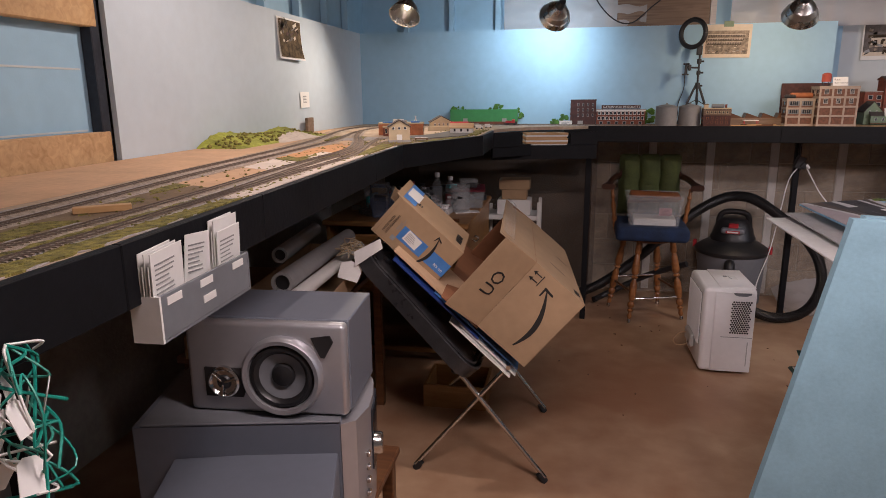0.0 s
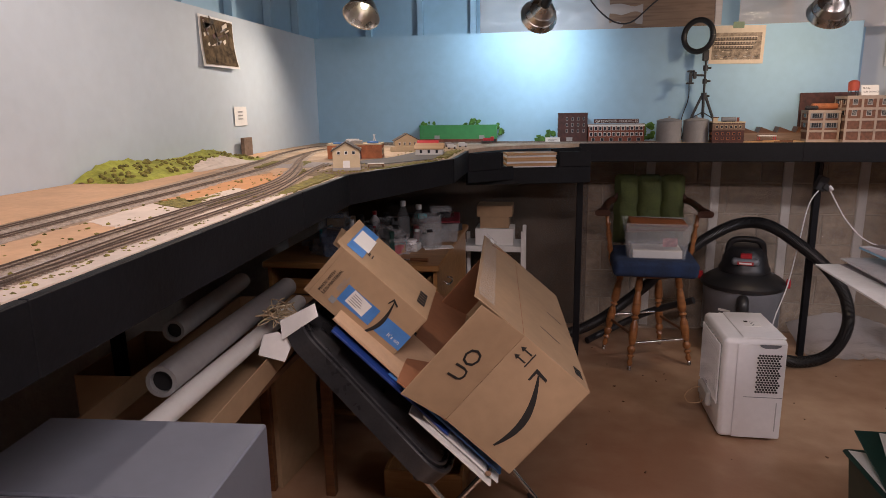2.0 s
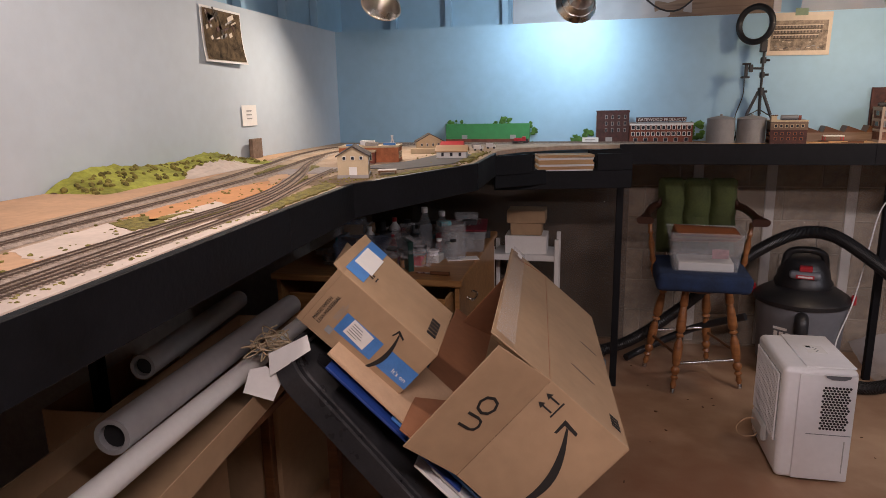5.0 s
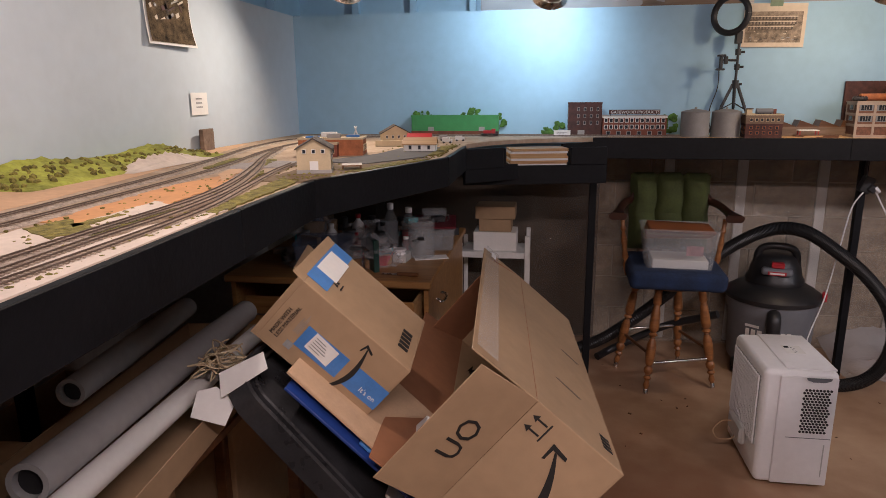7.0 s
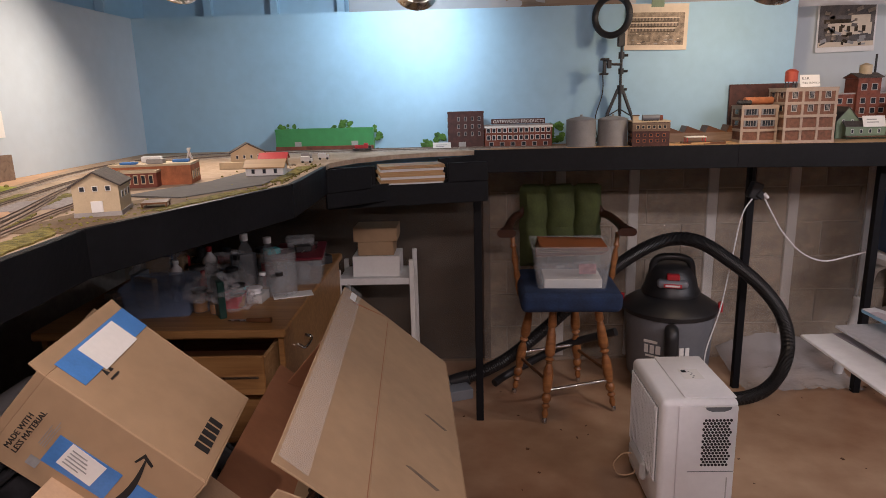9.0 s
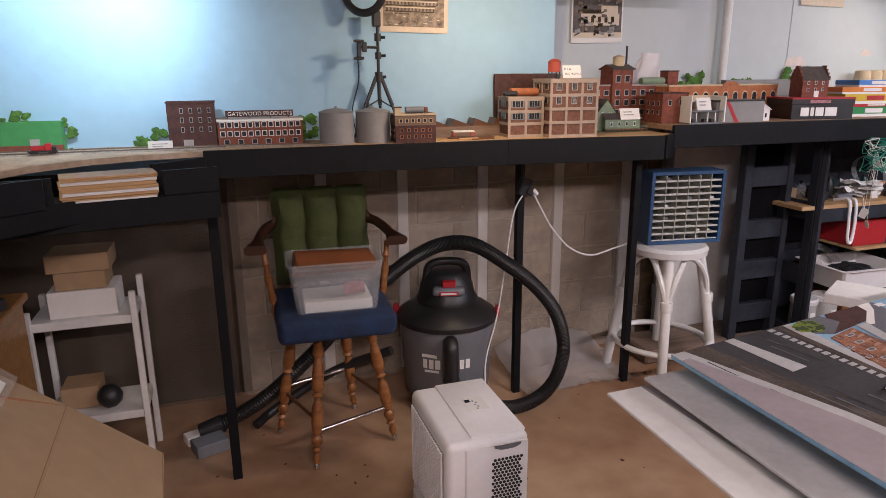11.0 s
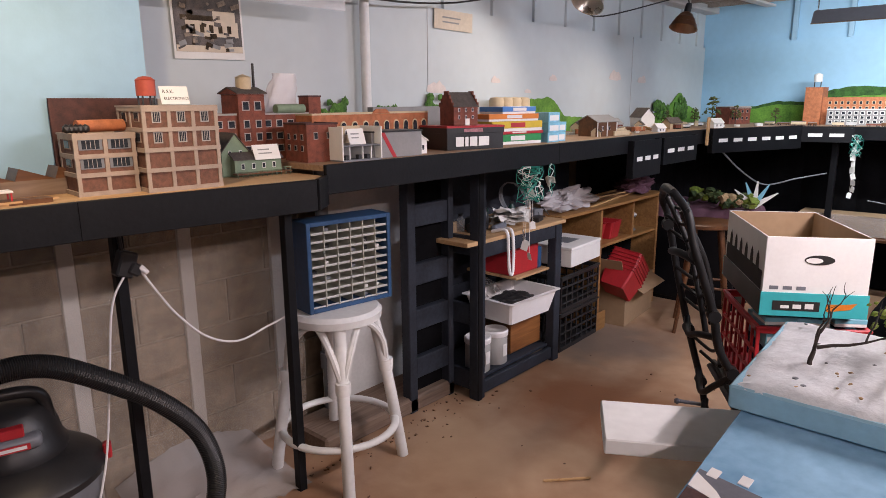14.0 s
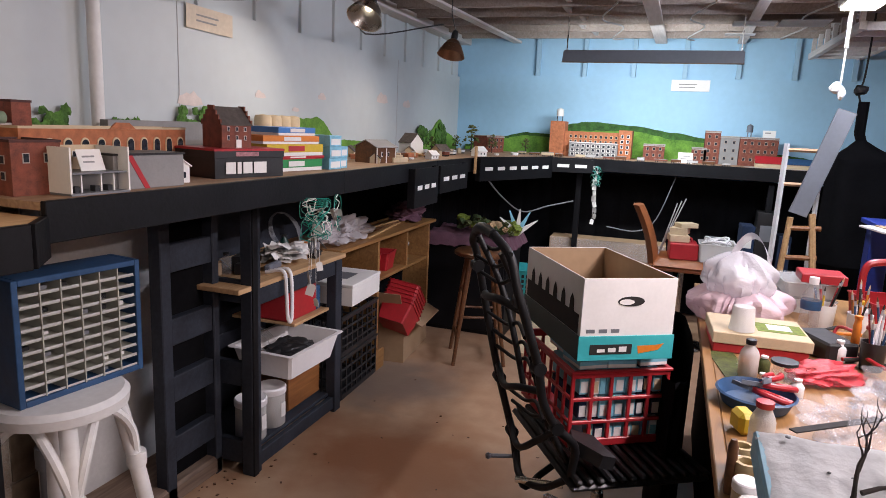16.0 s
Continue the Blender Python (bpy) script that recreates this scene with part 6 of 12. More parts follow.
shop_vac(pose(1.880, 4.80, 0.0, 0, 0, -14))
bm = B()
tube(bm, [(0.70, 4.72, 0.04), (0.95, 4.72, 0.15), (1.2, 4.74, 0.34), (1.42, 4.72, 0.56), (1.56, 4.68, 0.70), (1.70, 4.63, 0.81), (1.82, 4.60, 0.855), (1.95, 4.60, 0.835), (2.10, 4.60, 0.74), (2.26, 4.60, 0.61), (2.385, 4.60, 0.45), (2.425, 4.58, 0.28), (2.38, 4.55, 0.14), (2.28, 4.52, 0.055), (2.12, 4.48, 0.04), (1.96, 4.46, 0.09), (1.815, 4.53, 0.16)], 0.035, 14, 46, 0.07)
t = thing("vacuum_hose", "black ribbed vacuum hose looping over the drum", "hose")
part("hose", bm, M_BRUB, t)
for a, b in (((1.822, 4.525, 0.15), (1.813, 4.533, 0.21)), ((0.78, 4.72, 0.07), (0.68, 4.72, 0.04))):
    bm = B()
    rod(bm, a, b, 0.041, 0.039, 16)
    part("cuff", bm, M_BPLAS, t, "smooth black cuff", True)
bm = B()
tube(bm, [(1.55, 4.62, 0.36), (1.30, 4.78, 0.22), (1.02, 4.80, 0.06), (0.92, 4.72, 0.032)], 0.022, 12, 10)
solid("vacuum_wand", bm, M_BPLAS, "black vacuum wand lying behind the stool", "wand", smooth=True)

# extension lead on the post
t = thing("extension_lead", "black power tap on the post with a white cord", "extension lead", x=2.222, y=4.668, z=1.08)
box_part("power_tap", (-0.025, -0.03, -0.04, 0.03, 0.02, 0.045), M_BPLAS, t, 0.006, m=pose(0, 0, 0, 0, 20, 0))
bm = B()
bx(bm, 0.01, -0.04, -0.02, 0.05, -0.005, 0.02, 0.006, pose(0, 0, 0, 0, 35, 0))
part("plug", bm, M_BPLAS, t, "black plug")
bm = B()
rod(bm, (0.038, -0.03, -0.012), (0.058, -0.04, -0.034), 0.012, 0.008, 10)
part("plug_collar", bm, M_WHITE, t, "white plug end", True)
bm = B()
tube(bm, [(0.0, 0.0, 0.04), (-0.004, 0.0, 0.10), (0.006, 0.0, 0.16)], 0.007, 7)
part("cord", bm, M_BPLAS, t, "black cord up to the bench", True)
bm = B()
tube(bm, [(0.04, -0.02, -0.02), (0.10, -0.01, -0.12), (0.17, 0.01, -0.22), (0.27, 0.012, -0.324), (0.39, 0.012, -0.374), (0.52, 0.01, -0.35), (0.61, -0.03, -0.31)], 0.0042, 7)
part("cord", bm, M_WHITE, t, "white cord", True)
bm = B()
tube(bm, [(0.0, -0.02, -0.02), (-0.06, -0.03, -0.12), (-0.09, -0.02, -0.35), (-0.13, -0.02, -0.62), (-0.20, -0.04, -0.88), (-0.18, -0.10, -1.07), (-0.02, -0.15, -1.072)], 0.0038, 7)
part("cord", bm, M_WHITE, t, "grey-white cord hanging to the floor", True)

# white cane stool with the parts cabinet
def cane_stool(m):
    T = thing("cane_stool", "white painted cane stool with a ring foot rail", "stool", m=m)
    for a in (45, 135, 225, 315):
        c, s = math.cos(radians(a)), math.sin(radians(a))
        bm = B()
        tube(bm, [(0.235 * c, 0.235 * s, 0.0), (0.19 * c, 0.19 * s, 0.35), (0.14 * c, 0.14 * s, 0.66), (0.125 * c, 0.125 * s, 0.70)], 0.021, 12)
        part("leg", bm, M_WPAINT, T, "", True)
        for da in (-1, 1):
            c2, s2 = math.cos(radians(a + da * 40)), math.sin(radians(a + da * 40))
            bm = B()
            tube(bm, [(0.178 * c, 0.178 * s, 0.46), (0.165 * math.cos(radians(a + da * 10)), 0.165 * math.sin(radians(a + da * 10)), 0.58), (0.135 * math.cos(radians(a + da * 24)), 0.135 * math.sin(radians(a + da * 24)), 0.66), (0.11 * c2, 0.11 * s2, 0.685)], 0.013, 8)
            part("curved_brace", bm, M_WPAINT, T, "", True)
        bm = B()
        lathe(bm, [(0.026, 0), (0.027, 0.01), (0.027, 0.04), (0.026, 0.05)], 12, Matrix.Translation((0.178 * c, 0.178 * s, 0.43)))
        part("binding", bm, M_WPAINT, T, "", True)
    bm = B()
    pts = [(0.205 * math.cos(a), 0.205 * math.sin(a), 0.20) for a in np.linspace(0, 2 * math.pi, 25)]
    tube(bm, pts, 0.015, 10, 2)
    part("foot_ring", bm, M_WPAINT, T, "", True)
    bm = B()
    lathe(bm, [(0.14, 0.685), (0.165, 0.695), (0.168, 0.725), (0.155, 0.742), (0.0, 0.744)], 32)
    part("seat", bm, M_WPAINT, T, "", True)
    return T


cane_stool(pose(3.06, 4.66, 0.0, 0, 0, 12) @ Matrix.Diagonal((1.2, 1.2, 1, 1)))


def parts_cabinet(m):
    T = thing("parts_cabinet", "navy-framed cabinet of many small empty pigeonholes", "cabinet", m=m)
    w, d, h = 0.405, 0.14, 0.375
    for c in ((-w / 2, -d / 2, 0, -w / 2 + 0.018, d / 2, h), (w / 2 - 0.018, -d / 2, 0, w / 2, d / 2, h), (-w / 2 + 0.018, -d / 2, 0, w / 2 - 0.018, d / 2, 0.018), (-w / 2 + 0.018, -d / 2, h - 0.018, w / 2 - 0.018, d / 2, h)):
        box_part("frame_side", c, M_BINBLUE, T, 0.002)
    box_part("back_panel", (-w / 2 + 0.018, d / 2 - 0.006, 0.018, w / 2 - 0.018, d / 2, h - 0.018), M_SLATE, T)
    nx, nz = 6, 10
    iw, ih = w - 0.036, h - 0.036
    for i in range(1, nx):
        x = -w / 2 + 0.018 + iw * i / nx
        box_part("divider", (x - 0.002, -d / 2 + 0.001, 0.018, x + 0.0015, d / 2 - 0.006, h - 0.018), M_BEIGE, T)
    for j in range(1, nz):
        z = 0.018 + ih * j / nz
        box_part("small_shelf", (-w / 2 + 0.018, -d / 2 + 0.006, z - 0.0015, w / 2 - 0.018, d / 2 - 0.006, z + 0.0015), M_BEIGE, T)
    me = None
    for i in range(nx):
        for j in range(nz):
            x = -w / 2 + 0.018 + iw * (i + 0.5) / nx
            z = 0.018 + ih * j / nz + 0.002
            if me is None:
                bm = B()
                bx(bm, -iw / nx / 2 + 0.003, -d / 2 + 0.004, 0, iw / nx / 2 - 0.003, -d / 2 + 0.006, 0.007, 0.0005)
                ob = part("drawer_lip", bm, M_FROST, T)
                me = ob.data
            else:
                ob = new("drawer_lip", me)
                ob.parent = T
            ob.location = (x, 0, z)
    rnd = random.Random(3)
    for k in range(16):
        i, j = rnd.randrange(nx), rnd.randrange(nz)
        x = -w / 2 + 0.018 + iw * (i + 0.5) / nx
        z = 0.018 + ih * j / nz + 0.002
        s = rnd.uniform(0.008, 0.016)
        box_part("small_part", (x - s, -0.03, z, x + s, -0.01, z + s), (M_GPLAS, M_BPLAS, M_PAPER)[k % 3], T, 0.001)
    return T


M_BEIGE = mat("beige plastic", (0.40, 0.40, 0.345), 0.5, vary=0.08)
parts_cabinet(pose(3.115, 4.66, 0.745, 0, 0, -8))

# ---- model railway ----
win_cache = {}


def windows(T, side, c0, c1, z0, z1, cols, rows, y, ww, wh, fm=None, pm=None, t=0.0016):
    """Rows of framed windows on one side of a model: 'y-', 'x-' or 'x+', spread from c0 to c1 and z0 to z1."""
    fm, pm = fm or M_CONC, pm or M_GLASSD
    key = (round(ww, 4), round(wh, 4), fm.name, pm.name, side)
    if key not in win_cache:
        ms = []
        for (a, b, th, off) in ((ww, wh, t, 0), (ww * 0.74, wh * 0.80, t * 0.5, t)):
            bm = B()
            if side == "y-":
                bx(bm, -a / 2, -off - th, -b / 2, a / 2, -off, b / 2)
            elif side == "x-":
                bx(bm, -off - th, -a / 2, -b / 2, -off, a / 2, b / 2)
            else:
                bx(bm, off, -a / 2, -b / 2, off + th, a / 2, b / 2)
            me = bpy.data.meshes.new("window")
            bm.to_mesh(me)
            bm.free()
            me.materials.append(fm if off == 0 else pm)
            ms.append(me)
        win_cache[key] = ms
    ms = win_cache[key]
    for i in range(cols):
        for j in range(rows):
            u = c0 + (c1 - c0) * ((i + 0.5) / cols)
            z = z0 + (z1 - z0) * ((j + 0.5) / rows)
            w = new("window", ms[0])
            w.parent = T
            w.location = (u, y, z) if side == "y-" else (y, u, z)
            p = new("pane", ms[1])
            p.parent = w


def flat_block(T, x0, y0, x1, y1, h, wall, z0=0.0, coping=None, roof=None):
    """A flat-roofed model block with a coping and a sunk roof."""
    box_part("wall", (x0, y0, z0, x1, y1, z0 + h), wall, T)
    e = 0.0022
    for c in ((x0 - e, y0 - e, x1 + e, y0 + 0.003), (x0 - e, y1 - 0.003, x1 + e, y1 + e), (x0 - e, y0 + 0.003, x0 + 0.003, y1 - 0.003), (x1 - 0.003, y0 + 0.003, x1 + e, y1 - 0.003)):
        box_part("coping", (c[0], c[1], z0 + h - 0.001, c[2], c[3], z0 + h + 0.006), coping or wall, T)


def gable(T, x0, y0, x1, y1, h, peak, wall, roof, along="y", over=0.006, z0=0.0):
    """A gabled model house: its ridge runs along x or y."""
    box_part("wall", (x0, y0, z0, x1, y1, z0 + h), wall, T)
    bm = B()
    if along == "y":
        c = (x0 + x1) / 2
        for y, s in ((y0, 1), (y1 - 0.002, 1)):
            vs = [bm.verts.new(p) for p in ((x0, y, z0 + h), (x1, y, z0 + h), (c, y, z0 + peak), (x0, y + 0.002, z0 + h), (x1, y + 0.002, z0 + h), (c, y + 0.002, z0 + peak))]
            bm.faces.new(vs[:3])
            bm.faces.new(vs[3:])
            for a, b in ((0, 1), (1, 2), (2, 0)):
                bm.faces.new((vs[a], vs[b], vs[b + 3], vs[a + 3]))
            part("gable_end", bm, wall, T)
            bm = B()
        for s in (-1, 1):
            e = x0 if s < 0 else x1
            k = over / max(abs(e - c), 1e-6)
            bm = B()
            lo = (e + s * over, z0 + h - (peak - h) * k)
            vs = []
            for y in (y0 - over, y1 + over):
                vs += [bm.verts.new((lo[0], y, lo[1])), bm.verts.new((c, y, z0 + peak)), bm.verts.new((c, y, z0 + peak + 0.004)), bm.verts.new((lo[0], y, lo[1] + 0.004))]
            for f in ((0, 1, 2, 3), (4, 5, 6, 7), (0, 1, 5, 4), (1, 2, 6, 5), (2, 3, 7, 6), (3, 0, 4, 7)):
                bm.faces.new([vs[i] for i in f])
            part("roof", bm, roof, T)
    else:
        c = (y0 + y1) / 2
        for x in (x0, x1 - 0.002):
            vs = [bm.verts.new(p) for p in ((x, y0, z0 + h), (x, y1, z0 + h), (x, c, z0 + peak), (x + 0.002, y0, z0 + h), (x + 0.002, y1, z0 + h), (x + 0.002, c, z0 + peak))]
            bm.faces.new(vs[:3])
            bm.faces.new(vs[3:])
            for a, b in ((0, 1), (1, 2), (2, 0)):
                bm.faces.new((vs[a], vs[b], vs[b + 3], vs[a + 3]))
            part("gable_end", bm, wall, T)
            bm = B()
        for s in (-1, 1):
            e = y0 if s < 0 else y1
            k = over / max(abs(e - c), 1e-6)
            bm = B()
            lo = (e + s * over, z0 + h - (peak - h) * k)
            vs = []
            for x in (x0 - over, x1 + over):
                vs += [bm.verts.new((x, lo[0], lo[1])), bm.verts.new((x, c, z0 + peak)), bm.verts.new((x, c, z0 + peak + 0.004)), bm.verts.new((x, lo[0], lo[1] + 0.004))]
            for f in ((0, 1, 2, 3), (4, 5, 6, 7), (0, 1, 5, 4), (1, 2, 6, 5), (2, 3, 7, 6), (3, 0, 4, 7)):
                bm.faces.new([vs[i] for i in f])
            part("roof", bm, roof, T)


def sign_card(x, y, z, w, h, rz=0, tilt=0, rows=2, mt=None, label="white paper name card with a handwritten line", words=()):
    bm = B()
    bx(bm, -w / 2, -0.001, 0, w / 2, 0.001, h, 0.0003)
    ob = solid("name_card", bm, mt or M_PAPER, label, "card", m=pose(x, y, z, tilt, 0, rz))
    if words:
        for k, (word, size, dx) in enumerate(words):
            letters("lettering", word, size, Matrix.Translation((-w / 2 + dx, -0.0012, h * (0.62 - 0.36 * k))) @ FRONT, M_INK, ob, 0.0003)
    else:
        line_bars(ob, Matrix.Translation((-w * 0.33, -0.0016, h * 0.66)) @ FRONT, rows, w * 0.66, h * 0.5)
    return ob


# track
def track(pts, name="model_track", ballast=True, z=None):
    z = L if z is None else z
    p = smooth_path([(x, y, 0) for x, y in pts], 10)
    dist = [0]
    for a, b in zip(p, p[1:]):
        dist.append(dist[-1] + (b - a).length)
    def at(s):
        for i in range(len(p) - 1):
            if dist[i + 1] >= s:
                k = (s - dist[i]) / max(dist[i + 1] - dist[i], 1e-9)
                return p[i].lerp(p[i + 1], k), (p[i + 1] - p[i]).normalized()
        return p[-1], (p[-1] - p[-2]).normalized()
    T = thing(name, "weathered model railway track on grey ballast", "model track", group="model tracks")
    total = dist[-1]
    n = max(2, int(total / 0.03))
    if ballast:
        bm = B()
        rows_ = []
        for i in range(n + 1):
            c, d = at(total * i / n)
            s = Vector((-d.y, d.x, 0))
            wv = 0.004 * noise.noise(Vector((c.x * 30, c.y * 30, 1)))
            rows_.append([bm.verts.new(c + s * o + Vector((0, 0, z + h))) for o, h in ((-0.027 + wv, 0.0008), (-0.017, 0.0042), (0.017, 0.0042), (0.027 + wv, 0.0008))])
        for a, b in zip(rows_, rows_[1:]):
            for k in range(3):
                bm.faces.new((a[k], a[k + 1], b[k + 1], b[k]))
        part("ballast", bm, M_BALLAST, T, "grey ballast", True)
    verts, faces = [], []
    m = int(total / 0.011)
    for i in range(m):
        c, d = at((i + 0.5) * 0.011)
        s = Vector((-d.y, d.x, 0))
        b0 = len(verts)
        for zz in (0.004, 0.0058):
            for a, b in ((-1, -1), (1, -1), (1, 1), (-1, 1)):
                q = c + s * (a * 0.0135) + d * (b * 0.0022)
                verts.append((q.x, q.y, z + zz))
        faces += [(b0 + 4, b0 + 5, b0 + 6, b0 + 7), (b0, b0 + 1, b0 + 5, b0 + 4), (b0 + 1, b0 + 2, b0 + 6, b0 + 5), (b0 + 2, b0 + 3, b0 + 7, b0 + 6), (b0 + 3, b0, b0 + 4, b0 + 7)]
    me = bpy.data.meshes.new("ties")
    me.from_pydata(verts, [], faces)
    me.materials.append(M_TIE)
    o = new("ties", me)
    o.parent = T
    tagged(o, "dark weathered ties", kind="stuff")
    for side in (-1, 1):
        bm = B()
        rows_ = []
        for i in range(n + 1):
            c, d = at(total * i / n)
            s = Vector((-d.y, d.x, 0))
            rows_.append([bm.verts.new(c + s * (side * 0.0083 + o_) + Vector((0, 0, z + h))) for o_, h in ((-0.0008, 0.0058), (-0.0008, 0.0084), (0.0008, 0.0084), (0.0008, 0.0058))])
        for a, b in zip(rows_, rows_[1:]):
            for k in range(3):
                bm.faces.new((a[k], a[k + 1], b[k + 1], b[k]))
        part("rail", bm, M_RAIL, T)
    return T


def x_at(y):
    pts = [(-1.2, 0.05), (0.7, 0.05), (1.2, 0.03), (2.2, -0.01), (2.65, -0.02), (3.3, 0.24)]
    for (a, xa), (b, xb) in zip(pts, pts[1:]):
        if a <= y <= b:
            return xa + (xb - xa) * (y - a) / (b - a)
    return pts[-1][1]


track([(-0.27, -1.1), (-0.28, 0.3), (-0.31, 0.9), (-0.37, 1.5), (-0.42, 2.2), (-0.47, 2.7), (-0.55, 3.13), (-0.66, 3.7), (-0.66, 4.15), (-0.50, 4.42), (-0.15, 4.53), (0.35, 4.55), (0.80, 4.53), (1.25, 4.44)])
track([(-0.20, -1.1), (-0.21, 0.3), (-0.24, 0.9), (-0.31, 1.6), (-0.34, 2.14), (-0.37, 2.6), (-0.41, 2.95), (-0.51, 3.5), (-0.53, 3.95), (-0.40, 4.25), (-0.08, 4.43), (0.35, 4.46), (0.9, 4.46)])
track([(-0.085, -1.1), (-0.085, 0.5), (-0.095, 1.1), (-0.125, 1.6), (-0.14, 1.95), (-0.15, 2.3), (-0.20, 2.58), (-0.30, 2.92), (-0.41, 3.25), (-0.51, 3.63)])
track([(-0.02, -1.1), (-0.02, 0.5), (-0.035, 1.1), (-0.075, 1.6), (-0.095, 1.9), (-0.10, 2.15), (-0.14, 2.45), (-0.24, 2.80), (-0.35, 3.10)], ballast=False)
track([(-0.025, 1.0), (-0.04, 1.5), (-0.045, 1.9), (-0.065, 2.2), (-0.12, 2.48), (-0.18, 2.78), (-0.22, 3.05)], ballast=False)

# ground colours of the layout: thin irregular scenery sheets
M_PEACH = mat("peach foam base", (0.60, 0.38, 0.23), 0.85, vary=0.12, scale=6)
M_PINKF = mat("bare pink-white plaster", (0.62, 0.53, 0.46), 0.85, vary=0.10, scale=8)
M_DIRT = mat("brown dirt yard", (0.20, 0.14, 0.085), 0.95, vary=0.25, scale=20, bump=0.4, bscale=150)
def ground(name, label, pts, mt, h=0.0018, seed=0, rag=0.012):
    """A thin scenery sheet on a plan outline with a ragged edge."""
    ring, n = [], len(pts)
    for i in range(n):
        (xa, ya), (xb, yb) = pts[i], pts[(i + 1) % n]
        m = max(2, int(math.hypot(xb - xa, yb - ya) / 0.018))
        for k in range(m):
            x, y = xa + (xb - xa) * k / m, ya + (yb - ya) * k / m
            x += rag * (noise.noise(Vector((x * 30, y * 30, seed))) + 0.6 * noise.noise(Vector((x * 90, y * 90, seed + 3))))
            y += rag * noise.noise(Vector((x * 30, y * 30, seed + 9)))
            ring.append((max(-0.826, min(x, x_at(y) - 0.005)), y))
    bm = B()
    prism(bm, ring, L + 0.0003, L + h)
    return solid(name, bm, mt, label, "scenery")


M_ORNG = mat("orange-tan foam base", (0.60, 0.30, 0.13), 0.85, vary=0.12, scale=7)
M_LAVB = mat("pale lavender ballast", (0.38, 0.34, 0.33), 0.9, vary=0.2, scale=80, bump=0.6, bscale=300)
ground("dirt_patch", "peach dirt strip behind the main line", [(-0.82, -1.0), (-0.36, -1.0), (-0.38, 0.6), (-0.43, 1.6), (-0.50, 2.35), (-0.56, 2.75), (-0.62, 3.1), (-0.78, 3.9), (-0.82, 3.9)], M_PEACH, 0.0010, 1, 0.006)
ground("ballast_patch", "pale grey ballast round the main line", [(-0.33, -1.0), (-0.14, -1.0), (-0.15, 0.6), (-0.20, 1.1), (-0.27, 1.35), (-0.37, 1.35), (-0.36, 0.6)], M_LAVB, 0.0014, 2)
ground("dirt_patch", "brown dirt yard with dry grass beside the sidings", [(-0.20, 0.55), (-0.12, 0.55), (-0.12, 1.28), (-0.19, 1.32), (-0.23, 1.2)], M_DIRT, 0.0022, 3)
ground("foam_patch", "bare peach foam between the tracks", [(-0.26, 1.30), (-0.13, 1.28), (-0.14, 1.72), (-0.27, 1.78)], M_PEACH, 0.0020, 4)
ground("plaster_patch", "bare pink-white plaster between the tracks", [(-0.27, 1.72), (-0.16, 1.66), (-0.17, 1.96), (-0.29, 1.98)], M_PINKF, 0.0026, 5)
ground("foam_patch", "orange-tan bare foam between the tracks", [(-0.30, 2.04), (-0.19, 2.00), (-0.18, 2.26), (-0.22, 2.62), (-0.30, 2.80), (-0.34, 2.50)], M_ORNG, 0.0020, 6)
ground("plaster_patch", "bare pink-white plaster beside the sidings", [(-0.22, 1.99), (-0.175, 1.96), (-0.165, 2.24), (-0.23, 2.28)], M_PINKF, 0.0026, 7)
ground("foam_patch", "bare peach foam beside the main line", [(-0.25, 2.62), (-0.23, 2.55), (-0.30, 2.85), (-0.37, 2.95), (-0.33, 2.75)], M_PEACH, 0.0030, 8)
ground("plaster_patch", "white plaster along the bench edge", [(-0.065, 1.15), (0.03, 1.15), (0.01, 1.8), (-0.02, 2.2), (-0.07, 2.15), (-0.10, 1.75)], M_PINKF, 0.0030, 9)
ground("ballast_patch", "grey ballast along the sidings", [(-0.12, -1.0), (0.04, -1.0), (0.04, 0.9), (-0.01, 1.4), (-0.10, 1.5), (-0.12, 0.9)], M_LAVB, 0.0024, 10)
ground("road_patch", "pale grey model road across the tracks", [(-0.43, 3.02), (-0.36, 2.88), (-0.20, 2.96), (-0.20, 3.12), (-0.32, 3.14)], M_LAVB, 0.0034, 11, 0.004)
ground("dirt_patch", "brown grassy ground round the freight house", [(-0.16, 2.62), (-0.02, 2.62), (0.12, 2.95), (0.20, 3.30), (0.0, 3.15), (-0.15, 2.98)], M_DIRT, 0.0020, 12)
